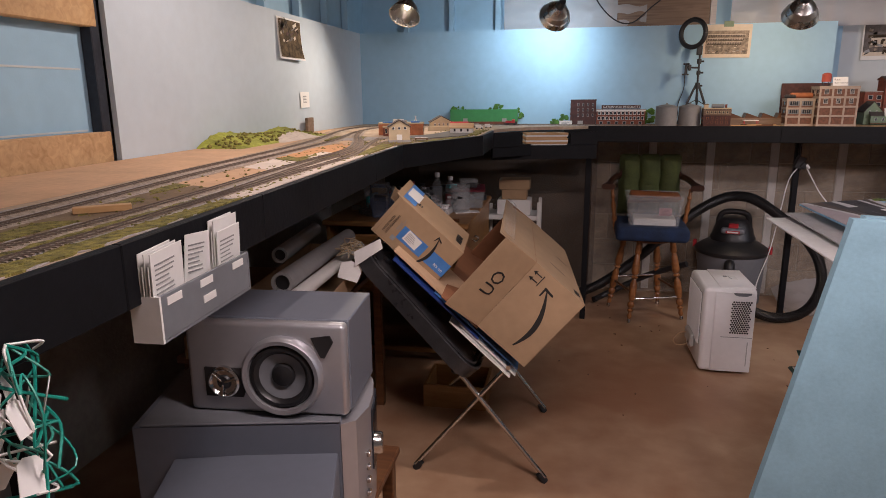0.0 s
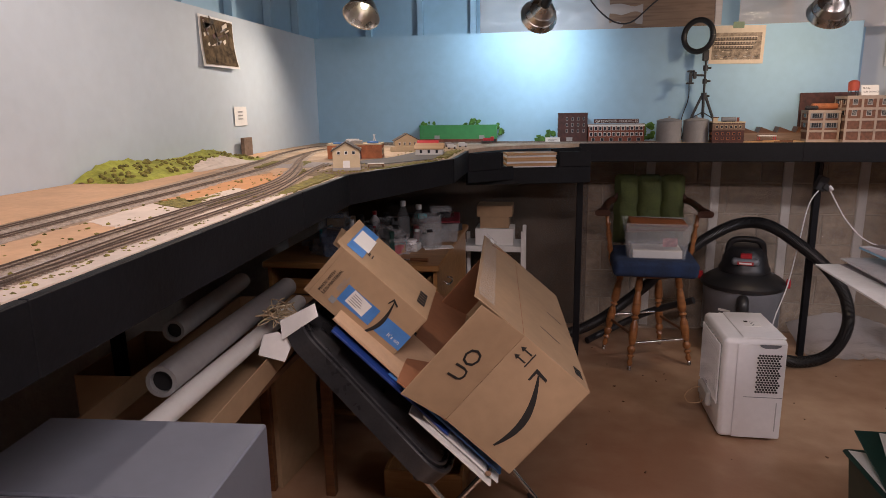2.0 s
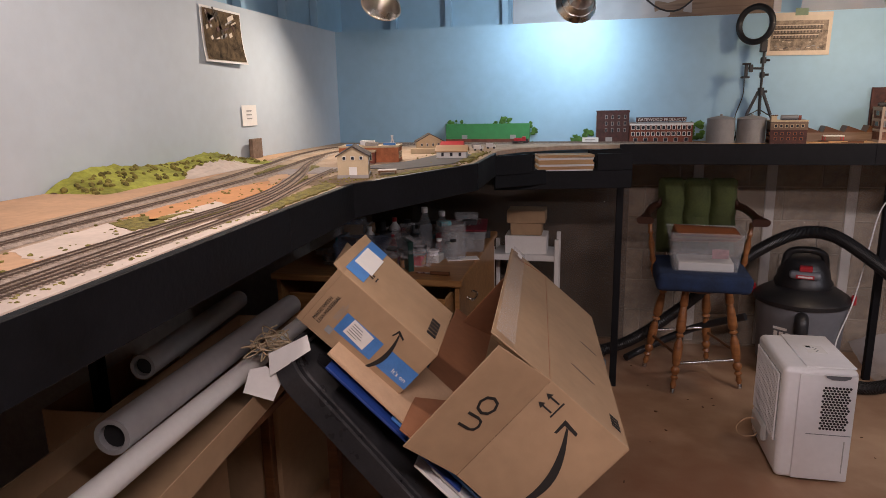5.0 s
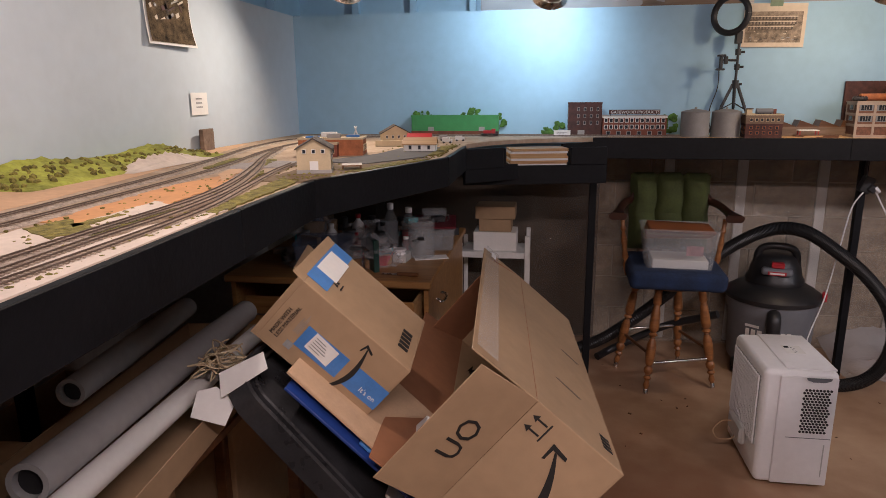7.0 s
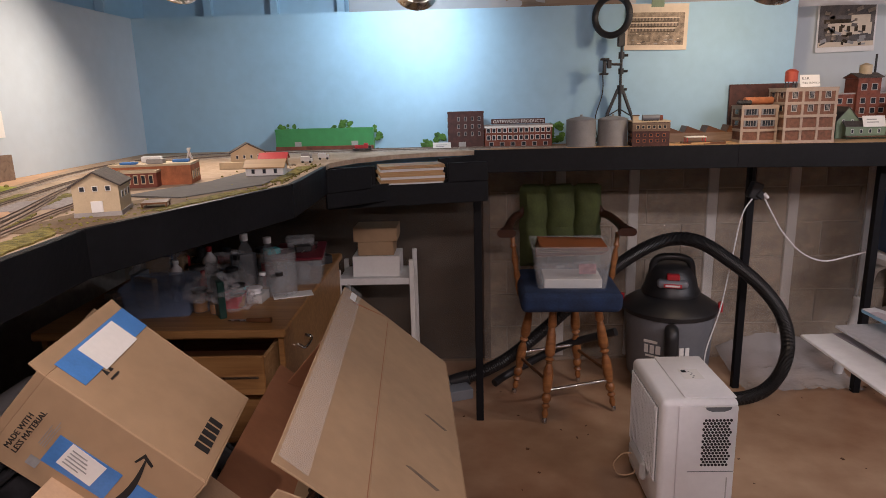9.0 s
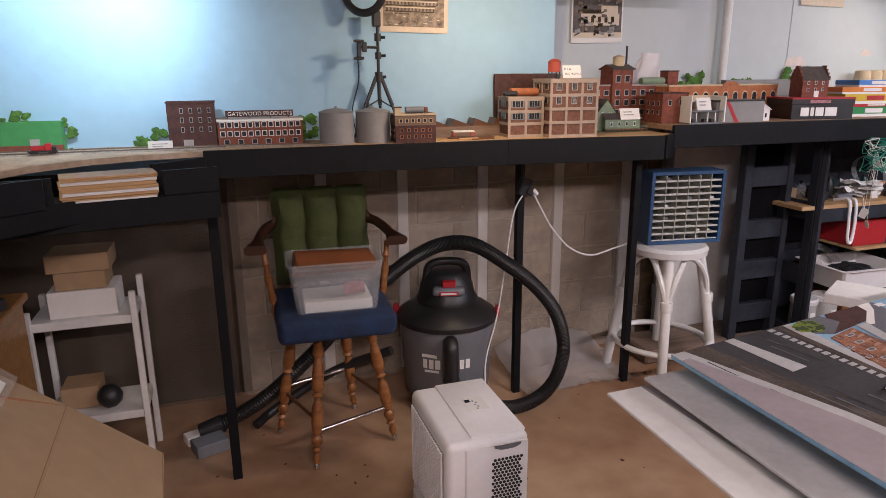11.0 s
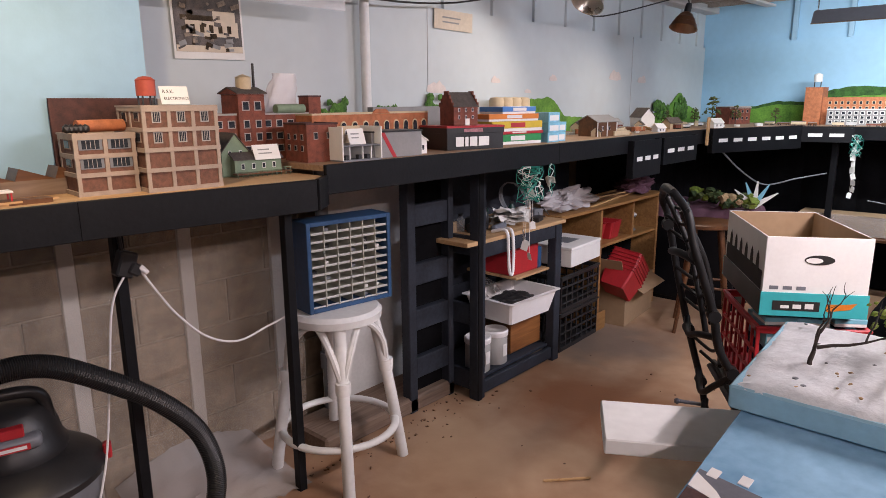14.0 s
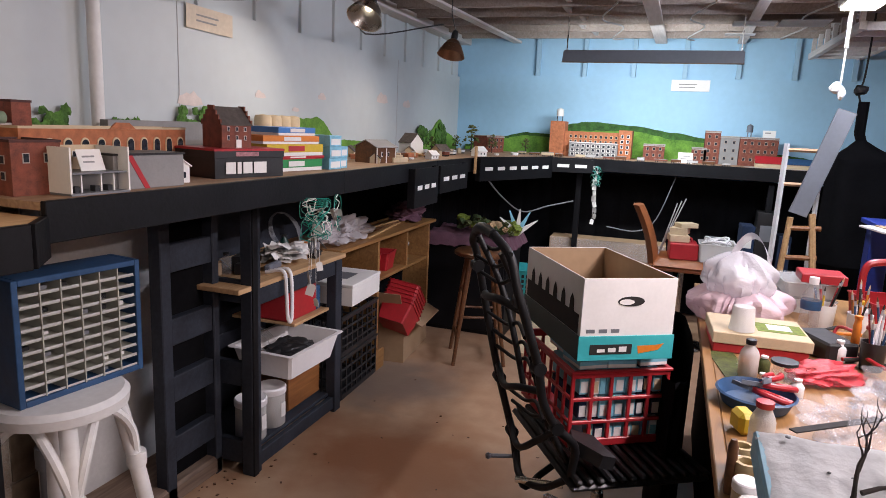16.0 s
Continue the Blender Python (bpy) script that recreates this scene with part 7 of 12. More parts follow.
for i, pts in enumerate([
    [(-0.20, 0.52), (-0.13, 0.50), (-0.13, 0.86), (-0.18, 0.84)], [(-0.20, 0.95), (-0.17, 0.90), (-0.17, 1.10), (-0.20, 1.12)], [(-0.24, 1.22), (-0.20, 1.16), (-0.20, 1.32), (-0.25, 1.34)],
    [(-0.01, 0.10), (0.04, 0.10), (0.035, 1.18), (0.0, 1.10)], [(-0.06, 0.3), (-0.045, 0.3), (-0.05, 1.3), (-0.065, 1.3)], [(-0.28, 1.97), (-0.17, 1.90), (-0.16, 1.99), (-0.27, 2.06)],
    [(-0.15, 1.93), (-0.115, 1.93), (-0.12, 2.20), (-0.14, 2.20)], [(-0.05, 2.16), (-0.02, 2.15), (-0.035, 2.60), (-0.11, 2.70), (-0.09, 2.50)], [(-0.17, 2.50), (-0.15, 2.46), (-0.21, 2.80), (-0.24, 2.86)],
    [(-0.31, 2.90), (-0.27, 2.88), (-0.33, 3.18), (-0.37, 3.20)], [(-0.46, 2.90), (-0.43, 2.90), (-0.48, 3.22), (-0.51, 3.20)], [(0.02, 2.86), (0.06, 2.86), (0.20, 3.24), (0.10, 3.12)], [(0.12, 3.35), (0.20, 3.40), (0.21, 3.85), (0.15, 3.80)],
    [(-0.22, 2.02), (-0.20, 1.99), (-0.19, 2.12), (-0.21, 2.12)], [(-0.18, -0.6), (-0.13, -0.6), (-0.13, 0.3), (-0.17, 0.3)]]):
    ground("grass_patch", "mottled scatter grass on the layout", pts, M_GRASS, 0.0042, 20 + i, 0.011)
# tufts
rnd = random.Random(9)
bm = B()
for i in range(1500):
    y = rnd.uniform(-0.2, 3.9)
    u = rnd.random()
    x = x_at(y) - 0.02 - (abs(rnd.gauss(0, 0.03)) if u < 0.6 else rnd.choice([0.10, 0.16, 0.2, 0.26]) + rnd.uniform(-0.02, 0.02))
    r = rnd.uniform(0.0012, 0.0042)
    bmesh.ops.create_icosphere(bm, subdivisions=1, radius=r, matrix=Matrix.Translation((x, y, L + r * 0.7)) @ Matrix.Diagonal((1.3, 1.3, 0.8, 1)))
for v in bm.verts:
    v.co += Vector((noise.noise(v.co * 300), noise.noise(v.co * 280 + Vector((5, 0, 0))), noise.noise(v.co * 310))) * 0.002
solid("grass_tufts", bm, M_GRASS, "scattered yellow-green grass tufts on the layout", "grass", kind="stuff")
# rough bench edge of plaster and scenery crumbs
bm = B()
bx(bm, -0.05, -0.012, 0, 0.05, 0.012, 0.012, 0.001)
solid("wood_offcut", bm, M_PINE, "small wooden block lying on the layout", "wood block", m=pose(-0.155, 0.95, L + 0.003, 0, 0, 38))
bm = B()
bx(bm, -0.009, -0.045, 0, 0.009, 0.045, 0.088, 0.002)
solid("wood_block", bm, M_SUBFLOOR, "brown wooden block standing against the backdrop", "wood block", m=pose(-0.80, 3.56, L))


# hill against the left wall
def hill_h(u, v):
    e = math.sin(math.pi * u) ** 0.6 * (1 - v) ** 0.7
    return e * (0.052 + 0.026 * noise.noise(Vector((u * 4, v * 2, 3))) + 0.02 * math.sin(u * 9))


bm = B()
sheet(bm, 1, 1, 60, 22, lambda u, v: (-0.824 + 0.20 * v + 0.01 * noise.noise(Vector((u * 12, v * 4, 8))), 2.38 + 1.02 * u, L + 0.001 + max(0, hill_h(u, v) + 0.012 * noise.noise(Vector((u * 30, v * 9, 2))) * (1 - v))))
hill = solid("model_hill", bm, M_HILL, "green foam model hillside against the backdrop", "model hill", smooth=True)
bm = B()
for i in range(150):
    u, v = rnd.random(), rnd.uniform(0.25, 0.9)
    h = max(0, hill_h(u, v))
    r = rnd.uniform(0.004, 0.012)
    bmesh.ops.create_icosphere(bm, subdivisions=1, radius=r, matrix=Matrix.Translation((-0.824 + 0.20 * v, 2.38 + 1.02 * u, L + h + r * 0.2)))
part("brush_clumps", bm, M_GRASS, hill, "brown-green brush clumps")
bm = B()
sheet(bm, 1, 1, 30, 6, lambda u, v: (-0.665 + 0.07 * v, 2.75 + 0.5 * u, L + 0.002 + 0.035 * (1 - v) * math.sin(math.pi * u) * (1 + 0.5 * noise.noise(Vector((u * 20, v * 5, 1))))))
part("rock_cut", bm, M_PINKF, hill, "pale rock cut")

# left-end town
def mb(name, label, x, y, rz=0, z=None):
    return thing(name, label, "model building", x=x, y=y, z=L if z is None else z, rz=rz)


t = mb("model_house", "cream clapboard model freight house with a grey roof", -0.075, 2.86, 16)
gable(t, -0.048, -0.06, 0.048, 0.06, 0.072, 0.100, M_CREAM, M_ROOF, "y")
box_part("base_course", (-0.05, -0.062, 0, 0.05, 0.062, 0.012), M_CONC, t)
windows(t, "y-", -0.04, 0.04, 0.055, 0.075, 3, 1, -0.06, 0.012, 0.012, M_PAPER)
box_part("door", (-0.012, -0.0635, 0.012, 0.012, -0.06, 0.037), M_PAPER, t)
windows(t, "x+", -0.05, 0.05, 0.035, 0.06, 3, 1, 0.048, 0.012, 0.016, M_PAPER)
t = thing("model_platform", "small brown wooden model loading platform", "model platform", x=0.015, y=2.93, z=L, rz=16)
box_part("deck", (-0.03, -0.03, 0.012, 0.03, 0.03, 0.016), M_DKWOOD, t)
for sx, sy in ((-0.027, -0.027), (0.027, -0.027), (-0.027, 0.027), (0.027, 0.027)):
    box_part("leg", (sx - 0.002, sy - 0.002, 0, sx + 0.002, sy + 0.002, 0.012), M_DKWOOD, t)

t = mb("model_station", "brick model station with a flat tan roof", -0.19, 3.38, 10)
flat_block(t, -0.13, -0.02, 0.11, 0.11, 0.060, M_BRICKO, 0, M_CREAM)
box_part("roof_deck", (-0.127, -0.017, 0.0605, 0.107, 0.107, 0.063), M_CREAM, t)
flat_block(t, -0.10, -0.07, 0.02, -0.02, 0.045, M_BRICK, 0, M_CREAM)
windows(t, "y-", -0.095, 0.015, 0.008, 0.042, 5, 1, -0.07, 0.013, 0.028, M_CREAM)
windows(t, "x+", -0.01, 0.10, 0.01, 0.045, 4, 1, 0.11, 0.014, 0.026, M_CREAM)
box_part("roof_unit", (-0.03, 0.02, 0.063, 0.02, 0.06, 0.078), M_CONC, t, 0.002)
box_part("roof_unit", (-0.11, 0.02, 0.063, -0.06, 0.05, 0.070), M_TAPE, t, 0.002, "blue part lying on the roof")
box_part("roof_unit", (0.04, 0.05, 0.063, 0.09, 0.08, 0.072), M_TAPE, t, 0.002, "blue part lying on the roof")
box_part("roof_unit", (-0.06, 0.075, 0.063, 0.0, 0.10, 0.082), M_PAPER, t, 0.002)
bm = B()
for s in (-1, 1):
    bx(bm, -0.002, -0.014, 0, 0.002, 0.014, 0.088, 0, pose(s * 0.022, 0, 0, 0, -s * 17, 0))
solid("model_a_frame", bm, M_PAPER, "white folded card standing as an A-frame", "card", m=pose(-0.17, 3.60, L + 0.012, 0, 0, 15))
t = mb("model_house", "tan model house with a dark roof", -0.11, 4.03, 20)
gable(t, -0.065, -0.04, 0.065, 0.04, 0.045, 0.080, M_CREAM, M_ROOF, "y")
windows(t, "y-", -0.055, 0.055, 0.018, 0.04, 4, 1, -0.04, 0.010, 0.015, M_PAPER)
t = thing("model_wall", "long pale cream model retaining wall", "model wall", x=-0.03, y=3.80, z=L, rz=6)
box_part("wall", (-0.11, -0.004, 0, 0.10, 0.004, 0.026), M_CREAM, t, 0.001)
t = mb("model_depot", "small cream model depot with a tan roof", 0.105, 3.56, 4)
gable(t, -0.062, -0.035, 0.062, 0.035, 0.032, 0.052, M_PAPER, M_PLY, "x")
windows(t, "y-", -0.055, 0.055, 0.008, 0.03, 3, 1, -0.035, 0.012, 0.016, M_CONC)
t = mb("model_shed", "low red-roofed model shed", 0.03, 3.92, 5)
gable(t, -0.05, -0.03, 0.05, 0.03, 0.028, 0.046, M_CREAM, M_RED, "x")
for i, (x, y, mt) in enumerate([(0.15, 3.95, M_PAPER), (0.19, 4.08, M_PAPER), (0.11, 4.12, M_CONC)]):
    t = thing("model_truck", "small white model truck on the layout", "model truck", x=x, y=y, z=L + 0.003, rz=10 * i)
    box_part("body", (-0.022, -0.010, 0.006, 0.012, 0.010, 0.026), mt, t, 0.001)
    box_part("cab", (0.013, -0.009, 0.005, 0.024, 0.009, 0.019), mt, t, 0.002)
    for sx in (-0.014, 0.016):
        bm = B()
        rod(bm, (sx, -0.010, 0.005), (sx, 0.010, 0.005), 0.005, n=10)
        part("wheels", bm, M_BPLAS, t)
bm = B()
prism(bm, [(-0.16, 3.12), (0.02, 3.06), (0.17, 3.30), (0.16, 3.72), (0.02, 3.80), (-0.03, 3.40)], L + 0.0004, L + 0.0048)
solid("model_road", bm, M_ASPH, "grey model car park and road", "model road")

t = mb("model_warehouse", "green metal-sided model warehouse with brick base", 0.09, 4.635, 0)
flat_block(t, -0.24, -0.03, 0.24, 0.028, 0.10, M_GRNWALL, 0, M_GRNWALL)
box_part("base_course", (-0.242, -0.033, 0, 0.242, -0.03, 0.022), M_BRICK, t)
for x in (-0.13, 0.15):
    box_part("loading_door", (x - 0.016, -0.036, 0.022, x + 0.016, -0.033, 0.044), M_CONC, t)


def bush_row(pts, mt, name="backdrop_tree", label="green painted tree clump against the backdrop", dens=14):
    for (x, y, z, rx, rz) in pts:
        rr_ = random.Random(int(x * 997))
        bm = B()
        for i in range(dens):
            a = rr_.uniform(0, 2 * math.pi)
            k = math.sqrt(rr_.random())
            blob(bm, (x + rx * k * math.cos(a), y, z + rz * k * math.sin(a)), rr_.uniform(0.25, 0.5) * min(rx, rz), (1, 0.35, 0.9), 2, 0.8, 10)
        solid(name, bm, mt, label, "model tree")


bush_row([(-0.10, 4.662, L + 0.10, 0.07, 0.025), (0.20, 4.662, L + 0.10, 0.10, 0.035), (0.335, 4.655, L + 0.05, 0.03, 0.06), (0.64, 4.66, L + 0.03, 0.07, 0.035), (0.93, 4.66, L + 0.06, 0.07, 0.03), (1.22, 4.66, L + 0.05, 0.05, 0.05)], M_TREEP)

# red locomotive
t = thing("model_locomotive", "red and black model locomotive on the track", "model train", x=0.30, y=4.44, z=L + 0.0084, rz=2)
box_part("chassis", (-0.045, -0.011, 0.004, 0.045, 0.011, 0.010), M_BPLAS, t)
box_part("hood", (-0.035, -0.008, 0.010, 0.008, 0.008, 0.026), M_RED, t, 0.002)
box_part("cab", (0.008, -0.011, 0.010, 0.028, 0.011, 0.034), M_RED, t, 0.002)
box_part("nose", (0.028, -0.008, 0.010, 0.042, 0.008, 0.022), M_BPLAS, t, 0.002)
for sx in (-0.028, 0.028):
    box_part("truck", (sx - 0.013, -0.009, 0.0, sx + 0.013, 0.009, 0.006), M_BPLAS, t, 0.001)

# back bench: mill, factory, tanks, old brick block
t = mb("model_mill", "tall dark brick model mill block", 0.785, 4.585, 0)
flat_block(t, -0.085, -0.05, 0.085, 0.05, 0.165, M_BRICKD, 0, M_BRICKD)
windows(t, "y-", -0.05, 0.08, 0.05, 0.155, 4, 3, -0.05, 0.012, 0.020, M_CONC)
windows(t, "x-", -0.04, 0.04, 0.03, 0.15, 3, 4, -0.085, 0.012, 0.020, M_CONC)
box_part("door", (-0.035, -0.0525, 0.0, 0.0, -0.05, 0.03), M_CONC, t)
sign_card(0.67, 4.50, L, 0.085, 0.032)
t = mb("model_factory", "long low red brick model factory with a rooftop sign", 1.035, 4.585, 0)
flat_block(t, -0.16, -0.05, 0.16, 0.05, 0.098, M_BRICK, 0, M_CONC)
for z in (0.048, 0.082):
    windows(t, "y-", -0.155, 0.155, z - 0.015, z + 0.011, 12, 1, -0.05, 0.019, 0.022, M_PAPER)
windows(t, "y-", -0.155, 0.155, 0.003, 0.028, 6, 1, -0.05, 0.022, 0.020, M_CONC)
box_part("cornice", (-0.162, -0.054, 0.092, 0.162, -0.05, 0.100), M_PAPER, t)
sg = box_part("rooftop_sign", (-0.128, -0.030, 0.109, 0.128, -0.027, 0.133), M_BRICKD, t)
letters("sign_lettering", "GATEWOOD PRODUCTS", 0.0215, Matrix.Translation((-0.120, -0.0306, 0.1135)) @ FRONT, M_PAPER, sg)
for x in (-0.12, -0.04, 0.04, 0.11):
    box_part("sign_post", (x - 0.0015, -0.027, 0.098, x + 0.0015, -0.024, 0.128), M_BPLAS, t)
for x in (1.325, 1.472):
    t = thing("model_tank", "grey cylindrical model storage tank with a domed roof", "model tank", x=x, y=4.50, z=L, group="model tanks")
    bm = B()
    lathe(bm, [(0.072, 0), (0.072, 0.004), (0.068, 0.005), (0.068, 0.118), (0.070, 0.119), (0.070, 0.122)], 36)
    part("shell", bm, M_TANK, t, "", True)
    bm = B()
    lathe(bm, [(0.0715, 0.122), (0.05, 0.130), (0.012, 0.137), (0.0, 0.138)], 36)
    part("roof", bm, M_TANK, t, "", True)
    bm = B()
    lathe(bm, [(0.006, 0.136), (0.006, 0.146), (0.0, 0.146)], 10)
    part("vent", bm, M_TANK, t)
t = mb("model_warehouse", "old brown brick model warehouse with roof machinery", 1.628, 4.46, -4)
flat_block(t, -0.082, -0.06, 0.082, 0.06, 0.108, M_BRICKD, 0, M_CREAM)
box_part("upper_band", (-0.0835, -0.0615, 0.068, 0.0835, 0.0615, 0.104), M_SUBFLOOR, t)
windows(t, "y-", -0.072, 0.072, 0.075, 0.098, 6, 1, -0.0615, 0.014, 0.016, M_CREAM)
windows(t, "y-", -0.072, 0.072, 0.012, 0.062, 5, 2, -0.06, 0.014, 0.014, M_BRICKO)
windows(t, "x-", -0.05, 0.05, 0.012, 0.062, 3, 2, -0.082, 0.014, 0.014, M_BRICKO)
windows(t, "x+", -0.05, 0.05, 0.012, 0.062, 3, 2, 0.082, 0.014, 0.014, M_BRICKO)
bm = B()
rod(bm, (-0.03, 0.0, 0.125), (0.045, 0.0, 0.125), 0.014, n=14)
part("roof_tank", bm, M_GPLAS, t, "", True)
box_part("tank_cradle", (-0.025, -0.014, 0.108, 0.04, 0.014, 0.116), M_BPLAS, t)
box_part("roof_tower", (-0.078, -0.03, 0.108, -0.052, 0.0, 0.135), M_CREAM, t, 0.001)
box_part("roof_tower_cap", (-0.081, -0.033, 0.135, -0.049, 0.003, 0.140), M_DKWOOD, t)
box_part("chimney", (0.055, 0.02, 0.108, 0.067, 0.032, 0.135), M_BRICK, t)
# ring light on its tripod
t = thing("ring_light", "black ring light on a small tripod behind the models", "ring light", x=1.52, y=4.585, z=L)
for a in (80, 200, 320):
    c_, s_ = math.cos(radians(a)), math.sin(radians(a))
    bm = B()
    rod(bm, (0.125 * c_, 0.07 * s_, 0.004), (0.012 * c_, 0.012 * s_, 0.255), 0.0055, 0.0065, n=8)
    rod(bm, (0.065 * c_, 0.038 * s_, 0.14), (0.012 * c_, 0.012 * s_, 0.255), 0.008, 0.008, n=8)
    leg = part("tripod_leg", bm, M_BPLAS, t)
    bm = B()
    rod(bm, (0.070 * c_, 0.040 * s_, 0.13), (0, 0, 0.165), 0.003, n=6)
    part("leg_brace", bm, M_BPLAS, leg)
bm = B()
rod(bm, (0, 0, 0.15), (0, -0.01, 0.49), 0.0065, n=10)
part("column", bm, M_BPLAS, t, "", True)
for z0, z1, q in ((0.235, 0.275, 0.016), (0.325, 0.352, 0.013), (0.395, 0.425, 0.014)):
    bm = B()
    rod(bm, (0, -0.005, z0), (0, -0.006, z1), q, n=12)
    rod(bm, (0.006, -0.005, (z0 + z1) / 2), (0.03, -0.012, (z0 + z1) / 2), 0.006, n=8)
    part("collar", bm, M_BPLAS, t, "black collar with a knob", True)
bm = B()
rod(bm, (0, -0.01, 0.37), (-0.075, -0.03, 0.372), 0.006, n=8)
part("clamp_arm", bm, M_BPLAS, t)
bm = B()
bx(bm, -0.092, -0.045, 0.325, -0.076, -0.03, 0.395, 0.003)
bx(bm, -0.105, -0.06, 0.388, -0.066, -0.03, 0.398, 0.003)
bx(bm, -0.108, -0.06, 0.322, -0.068, -0.03, 0.332, 0.003)
bx(bm, -0.072, -0.042, 0.352, -0.052, -0.03, 0.39, 0.003)
part("phone_clamp", bm, M_BPLAS, t)
bm = B()
RR = Matrix.Translation((-0.055, -0.03, 0.585)) @ pose(0, 0, 0, 90, 0, -38) @ pose(0, 0, 0, 0, 0, 0)
pts = [(0.085 * math.cos(a), 0.085 * math.sin(a), 0) for a in np.linspace(0, 2 * math.pi, 33)]
tube(bm, pts, 0.0155, 10, 2)
bmesh.ops.transform(bm, matrix=RR, verts=bm.verts)
part("ring", bm, M_BPLAS, t, "black ring housing", True)
bm = B()
bx(bm, -0.02, -0.02, 0.45, 0.012, 0.01, 0.51, 0.004)
part("swivel", bm, M_BPLAS, t)
bm = B()
tube(bm, [(-0.09, -0.03, 0.34), (-0.09, -0.035, 0.24), (-0.12, -0.03, 0.12), (-0.10, -0.02, 0.01)], 0.0025, 6)
part("cord", bm, M_BPLAS, t)

# saw-tooth shed, lumber and the brown board
t = mb("model_shed", "long dark brown saw-tooth model shed", 1.93, 4.615, 0)
box_part("wall", (-0.20, -0.04, 0, 0.20, 0.04, 0.045), M_SUBFLOOR, t)
for k in range(4):
    bm = B()
    x = -0.20 + k * 0.10
    vs = [bm.verts.new(p) for p in ((x, -0.042, 0.045), (x + 0.10, -0.042, 0.045), (x + 0.012, -0.042, 0.078), (x, 0.042, 0.045), (x + 0.10, 0.042, 0.045), (x + 0.012, 0.042, 0.078))]
    bm.faces.new(vs[:3])
    bm.faces.new(vs[3:])
    for a, b in ((0, 1), (1, 2), (2, 0)):
        bm.faces.new((vs[a], vs[b], vs[b + 3], vs[a + 3]))
    part("saw_tooth_roof", bm, M_DKWOOD, t)
t = thing("model_shed", "small open white-roofed model shelter with lumber", "model building", x=1.85, y=4.45, z=L, rz=-4)
box_part("floor_deck", (-0.07, -0.025, 0, 0.12, 0.025, 0.012), M_DKWOOD, t)
box_part("roof", (-0.055, -0.025, 0.032, 0.035, 0.025, 0.037), M_PAPER, t, 0.001)
for sx in (-0.05, 0.03):
    for sy in (-0.022, 0.022):
        box_part("post", (sx - 0.002, sy - 0.002, 0.012, sx + 0.002, sy + 0.002, 0.032), M_RED, t)
for k in range(6):
    bm = B()
    bx(bm, -0.06, -0.003, 0, 0.06, 0.003, 0.005, 0, pose(0, 0, 0, 0, 0, rnd.uniform(-14, 14)))
    solid("wood_strip", bm, M_PINE, "loose thin wood strip lying on the bench", "wood strip", "loose wood strips", m=pose(1.78 + 0.03 * k, 4.42 + 0.012 * (k % 3), L + 0.0005 + 0.005 * (k // 3)))
bm = B()
bx(bm, 2.06, 4.645, L, 2.37, 4.655, 1.60, 0.001)
solid("brown_board", bm, M_BRICKD, "dark brown hardboard sheet leaning on the backdrop", "board")


# big concrete-frame factory
def framed_block(T, x0, y0, x1, y1, h, nx, nz, ny):
    """A concrete-frame mill: brick infill, posts and beams proud, dark sash in the upper storeys."""
    box_part("wall", (x0, y0, 0, x1, y1, h), M_BRICKP, T)
    p = 0.0052
    for i in range(nx + 1):
        x = x0 + (x1 - x0) * i / nx
        box_part("column", (x - p, y0 - 0.004, 0, x + p, y0 + 0.002, h), M_TANC, T)
    for i in range(1, ny + 1):
        y = y0 + (y1 - y0) * i / ny
        for xx, s in ((x0, -1), (x1, 1)):
            box_part("column", (xx - 0.003 if s < 0 else xx - 0.002, y - p, 0, xx + 0.002 if s < 0 else xx + 0.003, y + p, h), M_TANC, T)
    for j in range(nz + 1):
        z = 0.006 + (h - 0.012) * j / nz
        box_part("beam", (x0 - 0.0065, y0 - 0.005, z - 0.006, x1 + 0.0065, y0 + 0.001, z + 0.006), M_TANC, T)
        for xx in (x0 - 0.005, x1 - 0.001):
            box_part("beam", (xx, y0, z - 0.006, xx + 0.006, y1, z + 0.006), M_TANC, T)
    cw = (x1 - x0) / nx
    ch_ = (h - 0.012) / nz
    for j in range(nz):
        if j < (2 if h > 0.2 else 1):
            continue
        windows(T, "y-", x0, x1, 0.006 + ch_ * j + ch_ * 0.25, 0.006 + ch_ * (j + 1), nx, 1, y0 - 0.0005, cw * (0.36 if h > 0.2 else 0.80), ch_ * 0.58, M_CONC if h > 0.2 else M_GPLAS)
        windows(T, "x-", y0, y1, 0.006 + ch_ * j + ch_ * 0.25, 0.006 + ch_ * (j + 1), ny, 1, x0 - 0.0005, (y1 - y0) / ny * 0.4, ch_ * 0.5, M_TANC)
        # sash bars before the panes
        for i in range(nx):
            ww = cw * (0.36 if h > 0.2 else 0.80) * 0.74
            for k in range(1, 4):
                u = x0 + cw * (i + 0.5) - ww / 2 + ww * k / 4
                zc = 0.006 + ch_ * (j + 0.625)
                box_part("sash_bar", (u - 0.0006, y0 - 0.0036, zc - ch_ * 0.22, u + 0.0006, y0 - 0.0028, zc + ch_ * 0.22), M_CONC, T)
    for c in ((x0 - 0.006, y0 - 0.006, x1 + 0.006, y0 + 0.004), (x0 - 0.006, y1 - 0.004, x1 + 0.006, y1 + 0.006), (x0 - 0.006, y0 + 0.004, x0 + 0.004, y1 - 0.004), (x1 - 0.004, y0 + 0.004, x1 + 0.006, y1 - 0.004)):
        box_part("coping", (c[0], c[1], h, c[2], c[3], h + 0.005), M_TANC, T)


t = mb("model_factory", "large concrete-framed brick model factory with a tower block", 2.315, 4.50, -4)
